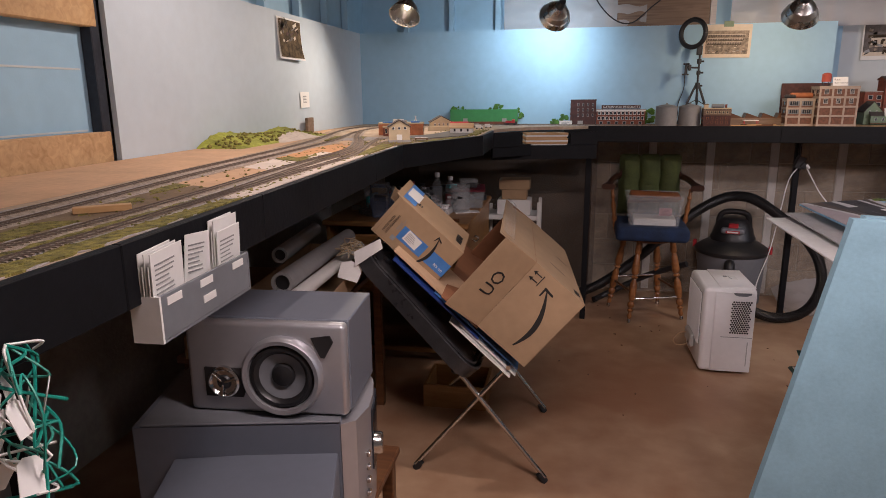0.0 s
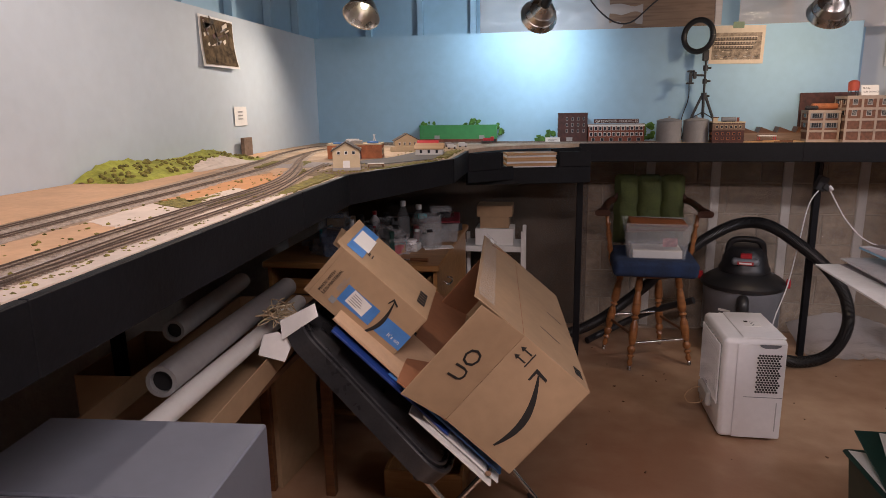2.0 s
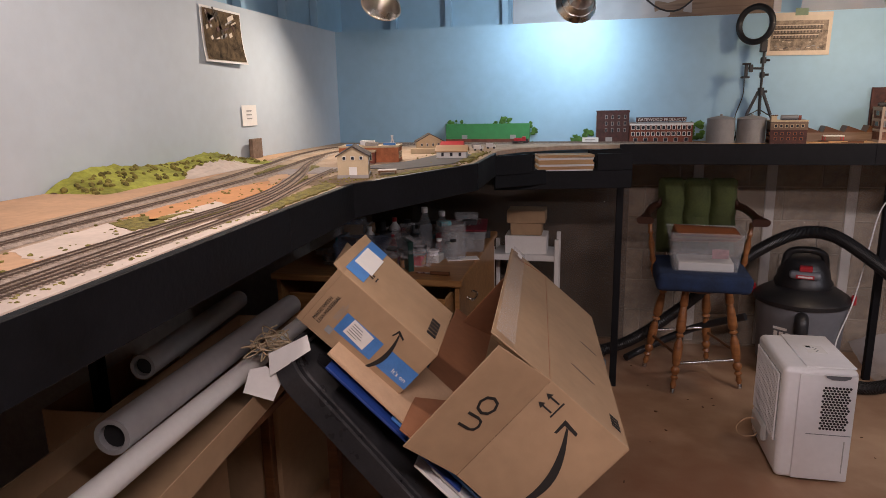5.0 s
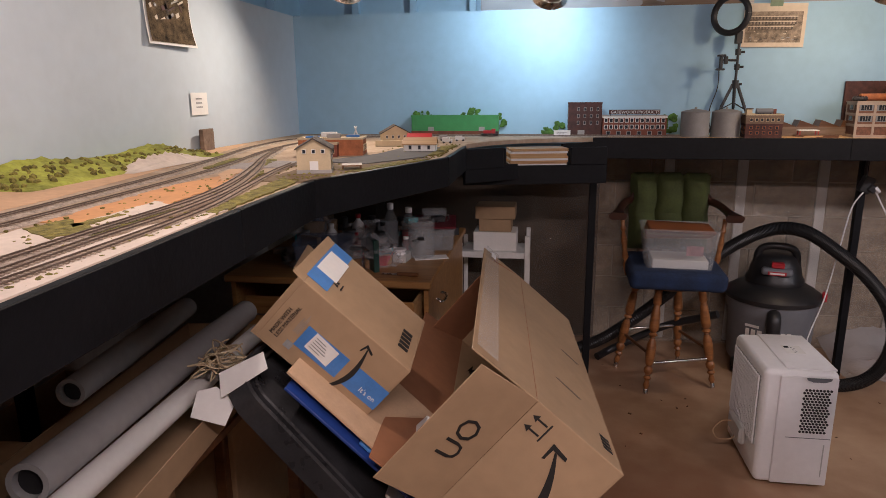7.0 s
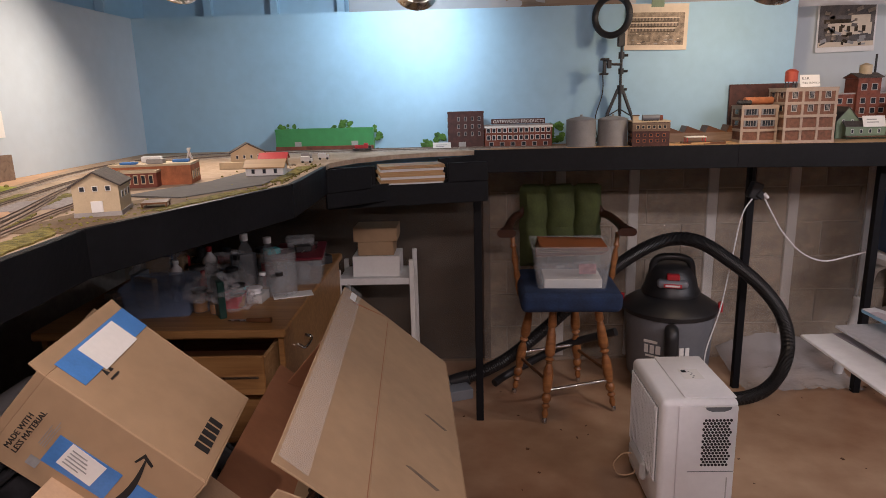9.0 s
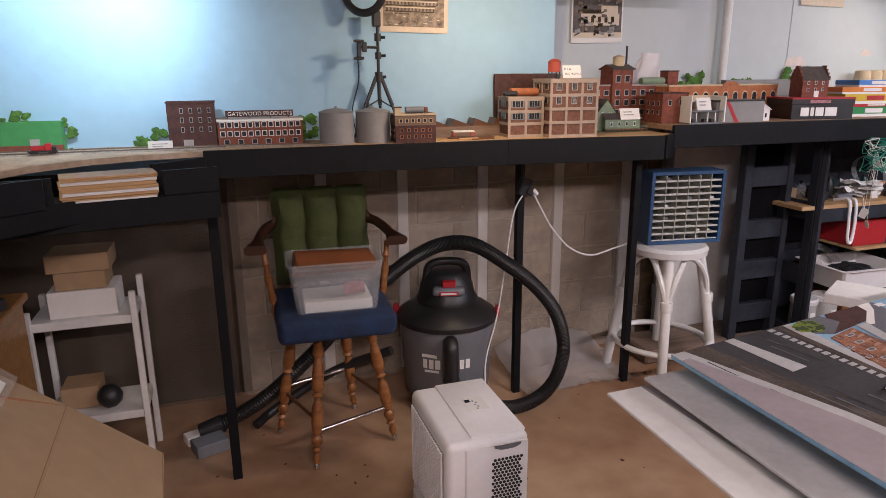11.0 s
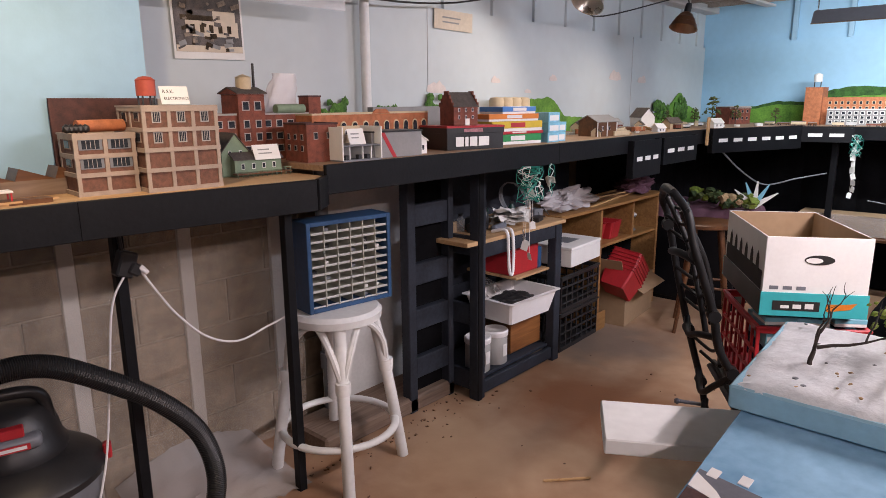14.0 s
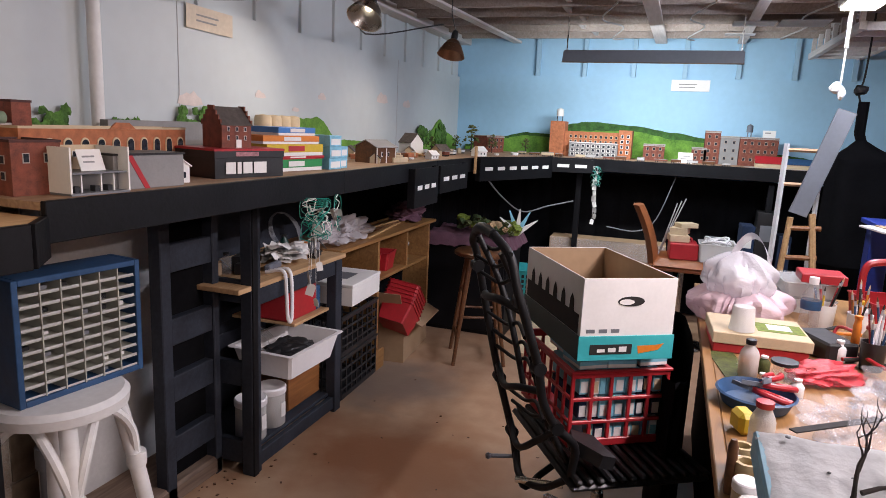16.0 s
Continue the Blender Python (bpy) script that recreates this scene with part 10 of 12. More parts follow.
tray(bm, 0.45, 0.34, 0.13, 0.005, 0.16, None, 0.018)
part("tub", bm, M_WHITE, t, "", False)
bm = B()
crumple(bm, (0.02, 0.02, 0.06), 0.155, (1.1, 0.7, 0.3), 3, 4)
part("contents", bm, M_BPLAS, t, "dark oddments")
bm = B()
lathe(bm, [(0.085, 0.0), (0.105, 0.03), (0.105, 0.035), (0.09, 0.03), (0.08, 0.004)], 24, pose(-0.10, 0.10, 0.12, 40, 20, 0), cap=False)
part("lid", bm, M_CLEAR, t, "clear tub lid", True)
for x, y in ((4.085, 4.70), (4.245, 4.70)):
    t = thing("canister", "clear grey canister with a white screw lid on the low shelf", "canister", x=x, y=y, z=0.111, group="canisters")
    bm = B()
    lathe(bm, [(0.066, 0), (0.071, 0.006), (0.071, 0.165), (0.066, 0.17)], 28)
    part("body", bm, M_FROST, t, "", True)
    bm = B()
    lathe(bm, [(0.062, 0.004), (0.065, 0.012), (0.065, 0.12), (0, 0.125)], 24)
    part("contents", bm, M_GPLAS, t, "", True)
    bm = B()
    lathe(bm, [(0.074, 0.165), (0.076, 0.168), (0.076, 0.192), (0.070, 0.199), (0.062, 0.195), (0, 0.195)], 28)
    part("lid", bm, M_WHITE, t, "white lid", True)
    box_part("label_patch", (-0.018, -0.0735, 0.05, 0.018, -0.0705, 0.12), M_PAPER, t)

# clutter on the long plywood top
TOP = 0.886
rnd = random.Random(72)
t = thing("paper_heap", "heap of crumpled white instruction papers", "paper", x=4.45, y=4.76, z=TOP)
for i in range(6):
    bm = B()
    a = rnd.uniform(0, 6.28)
    def fold(u, v, a=a, i=i):
        x, y = (u - 0.5) * 0.21, (v - 0.5) * 0.15
        return (x * math.cos(a) - y * math.sin(a) + 0.03 * math.sin(i * 2), x * math.sin(a) + y * math.cos(a) + 0.03 * math.cos(i * 3), 0.008 + i * 0.013 + 0.05 * abs(noise.noise(Vector((u * 2.4, v * 2.4, i * 3)))))
    sheet(bm, 1, 1, 8, 6, fold)
    part("sheet", bm, M_PAPER, t)
t = thing("orange_carton", "small white and orange packet among the papers", "box", x=4.52, y=4.70, z=TOP + 0.07, rz=30)
box_part("body", (-0.05, -0.03, 0, 0.05, 0.03, 0.02), M_PAPER, t, 0.002)
box_part("stripe", (-0.02, -0.0302, 0.004, 0.03, 0.0302, 0.0203), M_ORANGE, t)
bm = B()
crumple(bm, (0, 0, 0.055), 0.17, (1.75, 0.7, 0.42), 8, 5, 0.8)
solid("plastic_bag", bm, M_BAG, "crumpled white plastic bag on the shelf top", "bag", m=pose(5.10, 4.77, 0.894, 0, 0, 8), smooth=True)
t = thing("wire_coil", "coil of thin grey wire on the shelf top", "wire", x=4.72, y=4.92, z=TOP)
bm = B()
for k in range(7):
    ph = k * 1.1
    tube(bm, [((0.11 + 0.006 * k) * math.cos(ph + j * 0.7), (0.05) * math.sin(ph + j * 0.7), 0.10 + 0.10 * math.sin(ph + j * 0.7)) for j in range(10)], 0.0025, 5, 4)
part("loops", bm, M_GPLAS, t)
for i, (x, y, w, d, h, mt) in enumerate(((4.12, 4.74, 0.05, 0.10, 0.05, M_BPLAS), (4.18, 4.82, 0.10, 0.05, 0.07, M_BPLAS), (4.27, 4.70, 0.13, 0.03, 0.03, M_GUN), (4.33, 4.86, 0.08, 0.06, 0.09, M_DGREEN), (4.62, 4.68, 0.10, 0.05, 0.03, M_BPLAS), (4.70, 4.75, 0.07, 0.07, 0.06, M_GPLAS), (4.00, 4.86, 0.10, 0.08, 0.06, M_CARD))):
    t = thing("tool_block", "small dark power adapter on the shelf top", "adapter", x=x, y=y, z=TOP, rz=rnd.uniform(-40, 40))
    box_part("body", (-w / 2, -d / 2, 0, w / 2, d / 2, h), mt, t, 0.005)
    bm = B()
    tube(bm, [(w / 2, 0, h / 2), (w / 2 + 0.04, 0.02, h / 2 + 0.03), (w / 2 + 0.08, -0.01, 0.006), (w / 2 + 0.13, 0.03, 0.004)], 0.0025, 5)
    part("lead", bm, M_BPLAS, t)
for i, (x, y, mt, h) in enumerate(((4.24, 4.78, M_BPLAS, 0.12), (4.08, 4.82, M_CLEAR, 0.10), (4.58, 4.84, M_DGREEN, 0.11))):
    bottle("bottle", "small dark bottle on the shelf top", "bottle", x, y, TOP, 0.024, h, mt, M_BPLAS, 0.5)
t = thing("wooden_strips", "thin pine strips lying on the shelf top", "wood")
for i in range(7):
    bm = B()
    bx(bm, -0.40, -0.009, 0, 0.40, 0.009, 0.008, 0.001, pose(5.62 + 0.03 * i, 4.72 + 0.028 * i, 0.895 + 0.009 * (i % 3), 0, 0, 8 - 5 * (i % 4)))
    part("strip", bm, (M_PINE, M_DKWOOD)[i % 3 == 1], t)
bm = B()
crumple(bm, (0, 0, 0.06), 0.15, (1.3, 0.8, 0.5), 5, 4, 0.7)
solid("cloth_heap", bm, M_PLUM, "plum-coloured cloth heaped on the shelf top", "cloth", m=pose(6.10, 4.78, 0.895), smooth=True)
# white cord and paper tags hanging over the front
t = thing("white_cable", "looped thick white cord hanging over the shelf edge", "cord", x=4.20, y=4.572, z=0.0)
bm = B()
tube(bm, [(-0.03, 0.10, 0.894), (-0.02, 0.012, 0.905), (-0.02, -0.004, 0.80), (-0.012, -0.006, 0.69), (0.006, -0.008, 0.66), (0.022, -0.006, 0.69), (0.028, -0.003, 0.80), (0.026, 0.012, 0.902), (0.03, 0.09, 0.893)], 0.009, 8)
part("cord", bm, M_WHITE, t, "", True)

# stools behind
def wood_stool(x, y, z, r, mt, label, turn):
    T = thing("wooden_stool", label, "stool", x=x, y=y, z=0, rz=turn)
    bm = B()
    lathe(bm, [(r * 0.9, z - 0.035), (r, z - 0.028), (r, z - 0.008), (r * 0.94, z), (0, z - 0.006)], 28)
    part("seat", bm, mt, T, "", True)
    for k in range(4):
        a = radians(45 + 90 * k)
        c, s = math.cos(a), math.sin(a)
        bm = B()
        rod(bm, (c * r * 1.32, s * r * 1.32, 0), (c * r * 0.62, s * r * 0.62, z - 0.036), 0.013, 0.021, 10)
        part("leg", bm, mt, T, "", True)
    for zz, off in ((0.17, 0), (0.33, 1), (0.48, 0)):
        for k in range(4):
            if (k + off) % 2:
                continue
            f = 1.32 - 0.70 * zz / (z - 0.036)
            a, b = radians(45 + 90 * k), radians(135 + 90 * k)
            bm = B()
            rod(bm, (math.cos(a) * r * f, math.sin(a) * r * f, zz), (math.cos(b) * r * f, math.sin(b) * r * f, zz), 0.009, None, 8)
            part("rung", bm, mt, T, "", True)
    return T


wood_stool(5.90, 4.13, 0.77, 0.185, M_DKWOOD, "round red-brown wooden stool with turned rungs", 22)
t = thing("black_cabinet", "low black cabinet under the bench covered with a plum cloth", "cabinet", x=6.62, y=4.40, z=0)
box_part("body", (-0.20, -0.33, 0, 0.24, 0.36, 0.74), M_BLACK, t, 0.004)
box_part("door", (-0.212, -0.31, 0.03, -0.201, 0.34, 0.70), M_BLACK, t, 0.003)
bm = B()
def plumf(u, v):
    x, y = 6.36 + 0.54 * u, 4.02 + 0.76 * v
    e = min(u * 0.54, v * 0.76, (1 - v) * 0.76)
    return (x - (0.012 if u < 0.08 else 0), y, 0.765 + 0.05 * abs(noise.noise(Vector((u * 4, v * 5, 1)))) + 0.015 * noise.noise(Vector((u * 11, v * 14, 3))) - (0.05 - e) * 1.6 * (e < 0.05))
sheet(bm, 1, 1, 30, 40, plumf)
solid("plum_cloth", bm, M_PLUM, "rumpled plum cloth spread over the black cabinet", "cloth", smooth=True)
t = thing("scenery_foam", "torn clumps of green and olive scenery foam on the cloth", "foam", x=6.62, y=4.36, z=0.79)
for i in range(30):
    bm = B()
    y = rnd.uniform(-0.33, 0.20)
    blob(bm, (rnd.uniform(-0.2, 0.15), y, 0.02 + rnd.uniform(0, 0.07)), rnd.uniform(0.02, 0.05), (1, 1, 0.9), 2, 1.1, 11)
    part("foam_clump", bm, (M_GREENV, M_OLIVE, M_GREENY, M_EARTH)[i % 4], t)
t = thing("paper_star", "spiky folded pale paper standing among the foam", "paper", x=6.60, y=4.05, z=0.80)
for i, a in enumerate((-50, -22, 4, 30, 58)):
    bm = B()
    prism(bm, [(-0.026, 0), (0.026, 0), (0.004, 0.19), (-0.004, 0.19)], 0, 0.002, pose(0, 0, 0.0, 90, a, -60))
    part("spike", bm, (M_PAPER, M_LBLUE)[i % 2], t)

# teal laundry basket
t = thing("basket", "teal plastic basket with slotted sides on the floor", "basket", x=7.38, y=4.17, z=0)
bm = B()
tray(bm, 0.34, 0.26, 0.37, 0.004, 0.2, None, 0.012)
part("tub", bm, M_TEAL, t)
for i in range(7):
    for j in range(6):
        bm = B()
        z = 0.05 + i * 0.045
        k = 1 - 0.2 * (1 - z / 0.37)
        bx(bm, -0.171 * k - 0.002, -0.10 + j * 0.04 - 0.011, z - 0.014, -0.171 * k + 0.003, -0.10 + j * 0.04 + 0.011, z + 0.014)
        part("slot", bm, M_INK, t)
t = thing("floor_board", "cream flattened carton lying on the floor", "cardboard", x=6.6, y=3.72, z=0, rz=12)
box_part("sheet", (-0.45, -0.24, 0.002, 0.40, 0.24, 0.008), M_CREAM, t, 0.001)

# ---- stripped office chair with red crate and banana-style carton ----
CH = pose(4.187, 3.176, 0, 0, 0, 32)
oc = thing("office_chair", "stripped black office chair with a ribbed seat on castors", "chair", m=CH)
box_part("seat", (-0.462, -0.25, 0.428, 0.16, 0.263, 0.452), M_BPLAS, oc, 0.01)
for i in range(13):
    box_part("seat_rib", (-0.468, -0.245 + i * 0.039, 0.4525, 0.15, -0.219 + i * 0.039, 0.472), M_CHAIRB, oc, 0.007)
def frame_rail(pts, r=0.019, name="back_rail"):
    bm = B()
    tube(bm, pts, r * 0.78, 10, 5)
    part(name, bm, M_CHAIRB, oc, "", True)
frame_rail([(-0.40, 0.15, 0.41), (-0.40, 0.235, 0.44), (-0.40, 0.235, 0.56), (-0.40, 0.308, 0.636), (-0.40, 0.361, 0.73), (-0.40, 0.385, 0.844), (-0.40, 0.43, 0.979), (-0.39, 0.47, 1.10), (-0.36, 0.49, 1.20), (-0.30, 0.53, 1.26)], 0.019)
frame_rail([(-0.03, 0.12, 0.30), (-0.03, 0.19, 0.25), (-0.03, 0.265, 0.21), (-0.03, 0.325, 0.445), (-0.03, 0.39, 0.67), (-0.03, 0.45, 0.91), (-0.03, 0.50, 1.13), (-0.06, 0.53, 1.20), (-0.14, 0.54, 1.25)], 0.018)
frame_rail([(-0.14, 0.54, 1.25), (-0.22, 0.545, 1.27), (-0.30, 0.53, 1.26)], 0.022)
frame_rail([(-0.05, 0.47, 1.0), (-0.16, 0.50, 1.02), (-0.28, 0.49, 1.04), (-0.38, 0.45, 1.03)], 0.018, "back_bar")
frame_rail([(-0.04, 0.40, 0.72), (-0.18, 0.42, 0.70), (-0.30, 0.41, 0.74), (-0.39, 0.37, 0.76)], 0.016, "back_bar")
frame_rail([(-0.04, 0.34, 0.50), (-0.20, 0.36, 0.47), (-0.32, 0.34, 0.55), (-0.39, 0.30, 0.62)], 0.016, "back_bar")
frame_rail([(-0.10, 0.52, 1.22), (-0.14, 0.44, 1.05), (-0.20, 0.40, 0.88), (-0.22, 0.36, 0.70)], 0.014, "back_strap")
frame_rail([(-0.03, 0.30, 0.36), (-0.16, 0.33, 0.33), (-0.30, 0.30, 0.36), (-0.38, 0.25, 0.43)], 0.017, "back_bar")
for k, (z, y) in enumerate(((0.58, 0.33), (0.64, 0.36), (0.80, 0.405), (0.86, 0.42), (0.93, 0.445), (1.08, 0.48), (1.14, 0.50), (1.20, 0.51))):
    frame_rail([(-0.05, y + 0.01, z), (-0.14, y - 0.035, z - 0.02), (-0.24, y - 0.04, z + 0.015), (-0.38, y - 0.015, z + 0.01)], 0.009, "back_web")
frame_rail([(-0.30, 0.50, 1.20), (-0.29, 0.40, 1.0), (-0.31, 0.36, 0.80), (-0.33, 0.30, 0.60), (-0.34, 0.22, 0.46)], 0.015, "back_strap")
for x, y, z in ((-0.03, 0.39, 0.67), (-0.40, 0.385, 0.844), (-0.03, 0.50, 1.10), (-0.38, 0.46, 1.06), (-0.03, 0.325, 0.445), (-0.40, 0.308, 0.636)):
    bm = B()
    rod(bm, (x - 0.02, y, z), (x + 0.02, y, z), 0.022, n=14)
    part("pivot", bm, M_CHAIRB, oc, "", True)
bm = B()
prism(bm, [(-0.46, 0.24), (-0.30, 0.25), (-0.28, 0.33), (-0.36, 0.36), (-0.46, 0.29)], 0.455, 0.50, pose(0, 0.0, 0.0, 14, 0, 0))
part("hinge_bracket", bm, M_BPLAS, oc)
bm = B()
rod(bm, (-0.20, 0.36, 0.34), (-0.30, 0.22, 0.36), 0.012)
part("gas_strut", bm, M_CHROME, oc, "chrome strut")
bm = B()
rod(bm, (-0.02, 0.30, 0.33), (-0.02, 0.40, 0.34), 0.008)
blob(bm, (-0.02, 0.41, 0.34), 0.014, sub=1)
part("lever", bm, M_GUN, oc)
box_part("mechanism", (-0.30, -0.08, 0.36, -0.06, 0.12, 0.427), M_BPLAS, oc, 0.012)
bm = B()
rod(bm, (-0.18, 0.02, 0.11), (-0.18, 0.02, 0.25), 0.024)
rod(bm, (-0.18, 0.02, 0.25), (-0.18, 0.02, 0.37), 0.015)
part("gas_column", bm, M_CHROME, oc, "chrome column", True)
for k in range(5):
    a = radians(20 + 72 * k)
    c, s = math.cos(a), math.sin(a)
    bm = B()
    rod(bm, (-0.18, 0.02, 0.13), (-0.18 + c * 0.27, 0.02 + s * 0.27, 0.085), 0.022, 0.013)
    part("base_arm", bm, M_CHROME, oc, "chrome base arm", True)
    x, y = -0.18 + c * 0.28, 0.02 + s * 0.28
    for d in (-0.016, 0.016):
        bm = B()
        rod(bm, (x - s * (d - 0.009), y + c * (d - 0.009), 0.028), (x - s * (d + 0.009), y + c * (d + 0.009), 0.028), 0.028, None, 16)
        part("castor", bm, M_BPLAS, oc, "", True)
    bm = B()
    rod(bm, (x, y, 0.028), (x, y, 0.085), 0.008)
    part("castor_stem", bm, M_CHROME, oc)

RC = pose(4.187, 3.176, 0.4725, 0, 0, 32.3)
crate("red_crate", "red plastic crate packed with small pale-blue boxes on the chair", RC, 0.479, 0.373, 0.292, M_RED, 3, 5, 7)
rnd = random.Random(4)
for row in range(3):
    y = -0.172
    while y < 0.155:
        w = rnd.choice((0.026, 0.034, 0.038, 0.046))
        if y + w > 0.172:
            break
        t = thing("model_box", "small pale-blue and white model kit box in the crate", "box", m=RC @ pose(-0.10 + rnd.uniform(-0.006, 0.004), y + w / 2, 0.012 + row * 0.091), group="boxes in the red crate")
        box_part("body", (-0.125, -w / 2 + 0.001, 0, 0.125, w / 2 - 0.001, 0.082), rnd.choice((M_LBLUE, M_TEALB, M_TEALB, M_PAPER, M_NAVY)), t, 0.0015)
        box_part("end_label", (-0.1266, -w * 0.36, 0.008, -0.1253, w * 0.36, 0.05), rnd.choice((M_PAPER, M_CREAM, M_PAPER, M_TEALB)), t)
        y += w
for i, (x, y, z, rz, mt) in enumerate(((-0.17, 0.115, 0, 4, M_TEALB), (-0.17, -0.005, 0, -3, M_LBLUE), (-0.16, -0.13, 0, 2, M_TEALB), (-0.155, -0.13, 0.033, -2, M_TEALB), (0.0, 0.10, 0, 0, M_LBLUE), (0.0, -0.10, 0, 2, M_TEALB), (0.14, 0.0, 0, 88, M_LBLUE))):
    t = thing("model_box", "pale-blue and white model kit box on top of the crate", "box", m=RC @ pose(x, y, 0.294 + z * 1.0, 0, 0, rz), group="boxes on the red crate")
    box_part("body", (-0.065, -0.055, 0, 0.065, 0.055, 0.031), M_PAPER, t, 0.002)
    box_part("lid", (-0.0655, -0.0555, 0.012, 0.0655, 0.0555, 0.0315), mt, t, 0.002, "blue printed lid")
    box_part("label_patch", (-0.04, -0.04, 0.0318, 0.0, 0.04, 0.0324), M_PAPER, t)

CT = pose(4.147, 3.188, 0.0, 0, 0, 31.1)
ct = thing("carton", "white and teal open carton with a hand hole on the crate", "box", m=CT)
X, Y = 0.284, 0.172
for nm, c in (("end_panel", (-X, -Y, 0.905, -X + 0.005, Y, 1.115)), ("end_panel", (X - 0.005, -Y, 0.905, X, Y, 1.115)), ("side_panel", (-X + 0.005, -Y, 0.905, X - 0.005, -Y + 0.005, 1.115)), ("side_panel", (-X + 0.005, Y - 0.005, 0.905, X - 0.005, Y, 1.115))):
    box_part(nm, c, M_PAPER, ct, 0.001)
for c in ((-X + 0.0055, -Y + 0.0055, 0.83, -X + 0.0075, Y - 0.0055, 1.114), (X - 0.0075, -Y + 0.0055, 0.83, X - 0.0055, Y - 0.0055, 1.114), (-X + 0.008, -Y + 0.0055, 0.83, X - 0.008, -Y + 0.0075, 1.114), (-X + 0.008, Y - 0.0075, 0.83, X - 0.008, Y - 0.0055, 1.114), (-X + 0.008, -Y + 0.008, 0.83, X - 0.008, Y - 0.008, 0.834)):
    box_part("lining", c, M_CARD, ct, 0.0, "bare brown inside")
for c in ((-X - 0.005, -Y - 0.005, 0.828, -X - 0.001, Y + 0.005, 0.915), (X + 0.001, -Y - 0.005, 0.828, X + 0.005, Y + 0.005, 0.915)):
    box_part("outer_tray", c, M_TEAL, ct, 0.001, "teal printed tray")
for c in ((-X - 0.0009, -Y - 0.005, 0.828, X + 0.0009, -Y - 0.001, 0.915), (-X - 0.0009, Y + 0.001, 0.828, X + 0.0009, Y + 0.005, 0.915)):
    box_part("outer_tray", c, M_DGREEN, ct, 0.001, "dark green printed tray side")
box_part("print_panel", (-X + 0.02, Y + 0.0006, 0.916, X - 0.02, Y + 0.0012, 0.985), M_INK, ct, 0.0, "dark print along the side")
for i in range(6):
    bm = B()
    prism(bm, [(-0.022, 0), (0.022, 0), (0.016, 0.05), (0, 0.072), (-0.016, 0.05)], 0, 0.0006, CT.inverted() @ CT @ pose(-0.20 + i * 0.08, Y + 0.0018, 0.975, 90, 0, 0))
    part("print_shape", bm, M_INK, ct)
bm = B()
bmesh.ops.create_cone(bm, cap_ends=True, segments=20, radius1=0.028, radius2=0.028, depth=0.0016, matrix=Matrix.Translation((-X - 0.0009, -0.005, 1.035)) @ Matrix.Rotation(radians(90), 4, "Y") @ Matrix.Diagonal((0.62, 1.75, 1, 1)))
part("hand_hole", bm, M_INK, ct, "dark oval hand hole")
bm = B()
bmesh.ops.create_cone(bm, cap_ends=True, segments=14, radius1=0.014, radius2=0.014, depth=0.001, matrix=Matrix.Translation((-X - 0.0021, 0.012, 1.033)) @ Matrix.Rotation(radians(90), 4, "Y") @ Matrix.Diagonal((0.7, 2, 1, 1)))
part("hand_tab", bm, M_PAPER, ct)
box_part("label_patch", (-X - 0.0062, -0.02, 0.85, -X - 0.0052, 0.135, 0.885), M_INK, ct)
for i in range(3):
    box_part("text_bar", (-X - 0.0068, 0.0 + 0.04 * i, 0.858, -X - 0.0063, 0.028 + 0.04 * i, 0.877 - 0.004 * i), M_PAPER, ct)
bm = B()
prism(bm, [(-0.045, 0.0), (0.03, 0.012), (0.05, 0.035), (0.02, 0.03), (-0.05, 0.028)], 0, 0.0008, pose(-X - 0.0052, -0.09, 0.85, 90, 0, -90))
part("fruit_mark", bm, M_ORANGE, ct)
for i in range(3):
    box_part("print_line", (-X - 0.0012, 0.03 + i * 0.045, 0.925, -X - 0.0003, 0.06 + i * 0.045, 0.938), M_GPLAS, ct)
t = thing("paper_sheaf", "blue-topped papers lying in the open carton", "paper", m=CT @ pose(0.06, 0.02, 0.96, 6, -8, 10))
box_part("sheets", (-0.16, -0.10, 0, 0.14, 0.10, 0.02), M_PAPER, t, 0.002)
box_part("cover", (-0.15, -0.06, 0.0205, 0.02, 0.08, 0.022), M_NAVY, t)
t = thing("flat_box", "grey box filling the carton", "box", m=CT @ pose(0.0, 0, 0.836))
box_part("body", (-0.25, -0.15, 0, 0.25, 0.15, 0.10), M_GPLAS, t, 0.004)
t = thing("thin_stick", "thin wooden stick lying on the floor", "stick")
bm = B()
rod(bm, (3.527, 3.894, 0.007), (3.68, 3.755, 0.007), 0.006, None, 6)
part("stick", bm, M_PINE, t)

# ---- middle table with painted scene panels and foam ----
tb = thing("work_table", "plain plywood work table on timber legs", "table")
box_part("tabletop", (1.80, 1.78, 0.955, 2.62, 2.70, 0.98), M_PLY, tb, 0.003)
for x, y in ((1.98, 1.86), (2.52, 1.86), (2.52, 2.58)):
    box_part("leg", (x - 0.035, y - 0.035, 0, x + 0.035, y + 0.035, 0.954), M_PINE, tb, 0.003)
box_part("apron", (1.90, 2.60, 0.87, 2.48, 2.625, 0.954), M_PINE, tb, 0.003)
t = thing("storage_tote", "dark green plastic tote with papers along the rim", "tote", x=1.955, y=2.54, z=0, rz=0)
bm = B()
tray(bm, 0.49, 0.57, 0.35, 0.004, 0.10, None, 0.014)
part("tub", bm, M_DGREEN, t)
box_part("contents", (-0.20, -0.24, 0.08, 0.20, 0.24, 0.27), M_BPLAS, t, 0.02, "dark stuff inside")
bm = B()
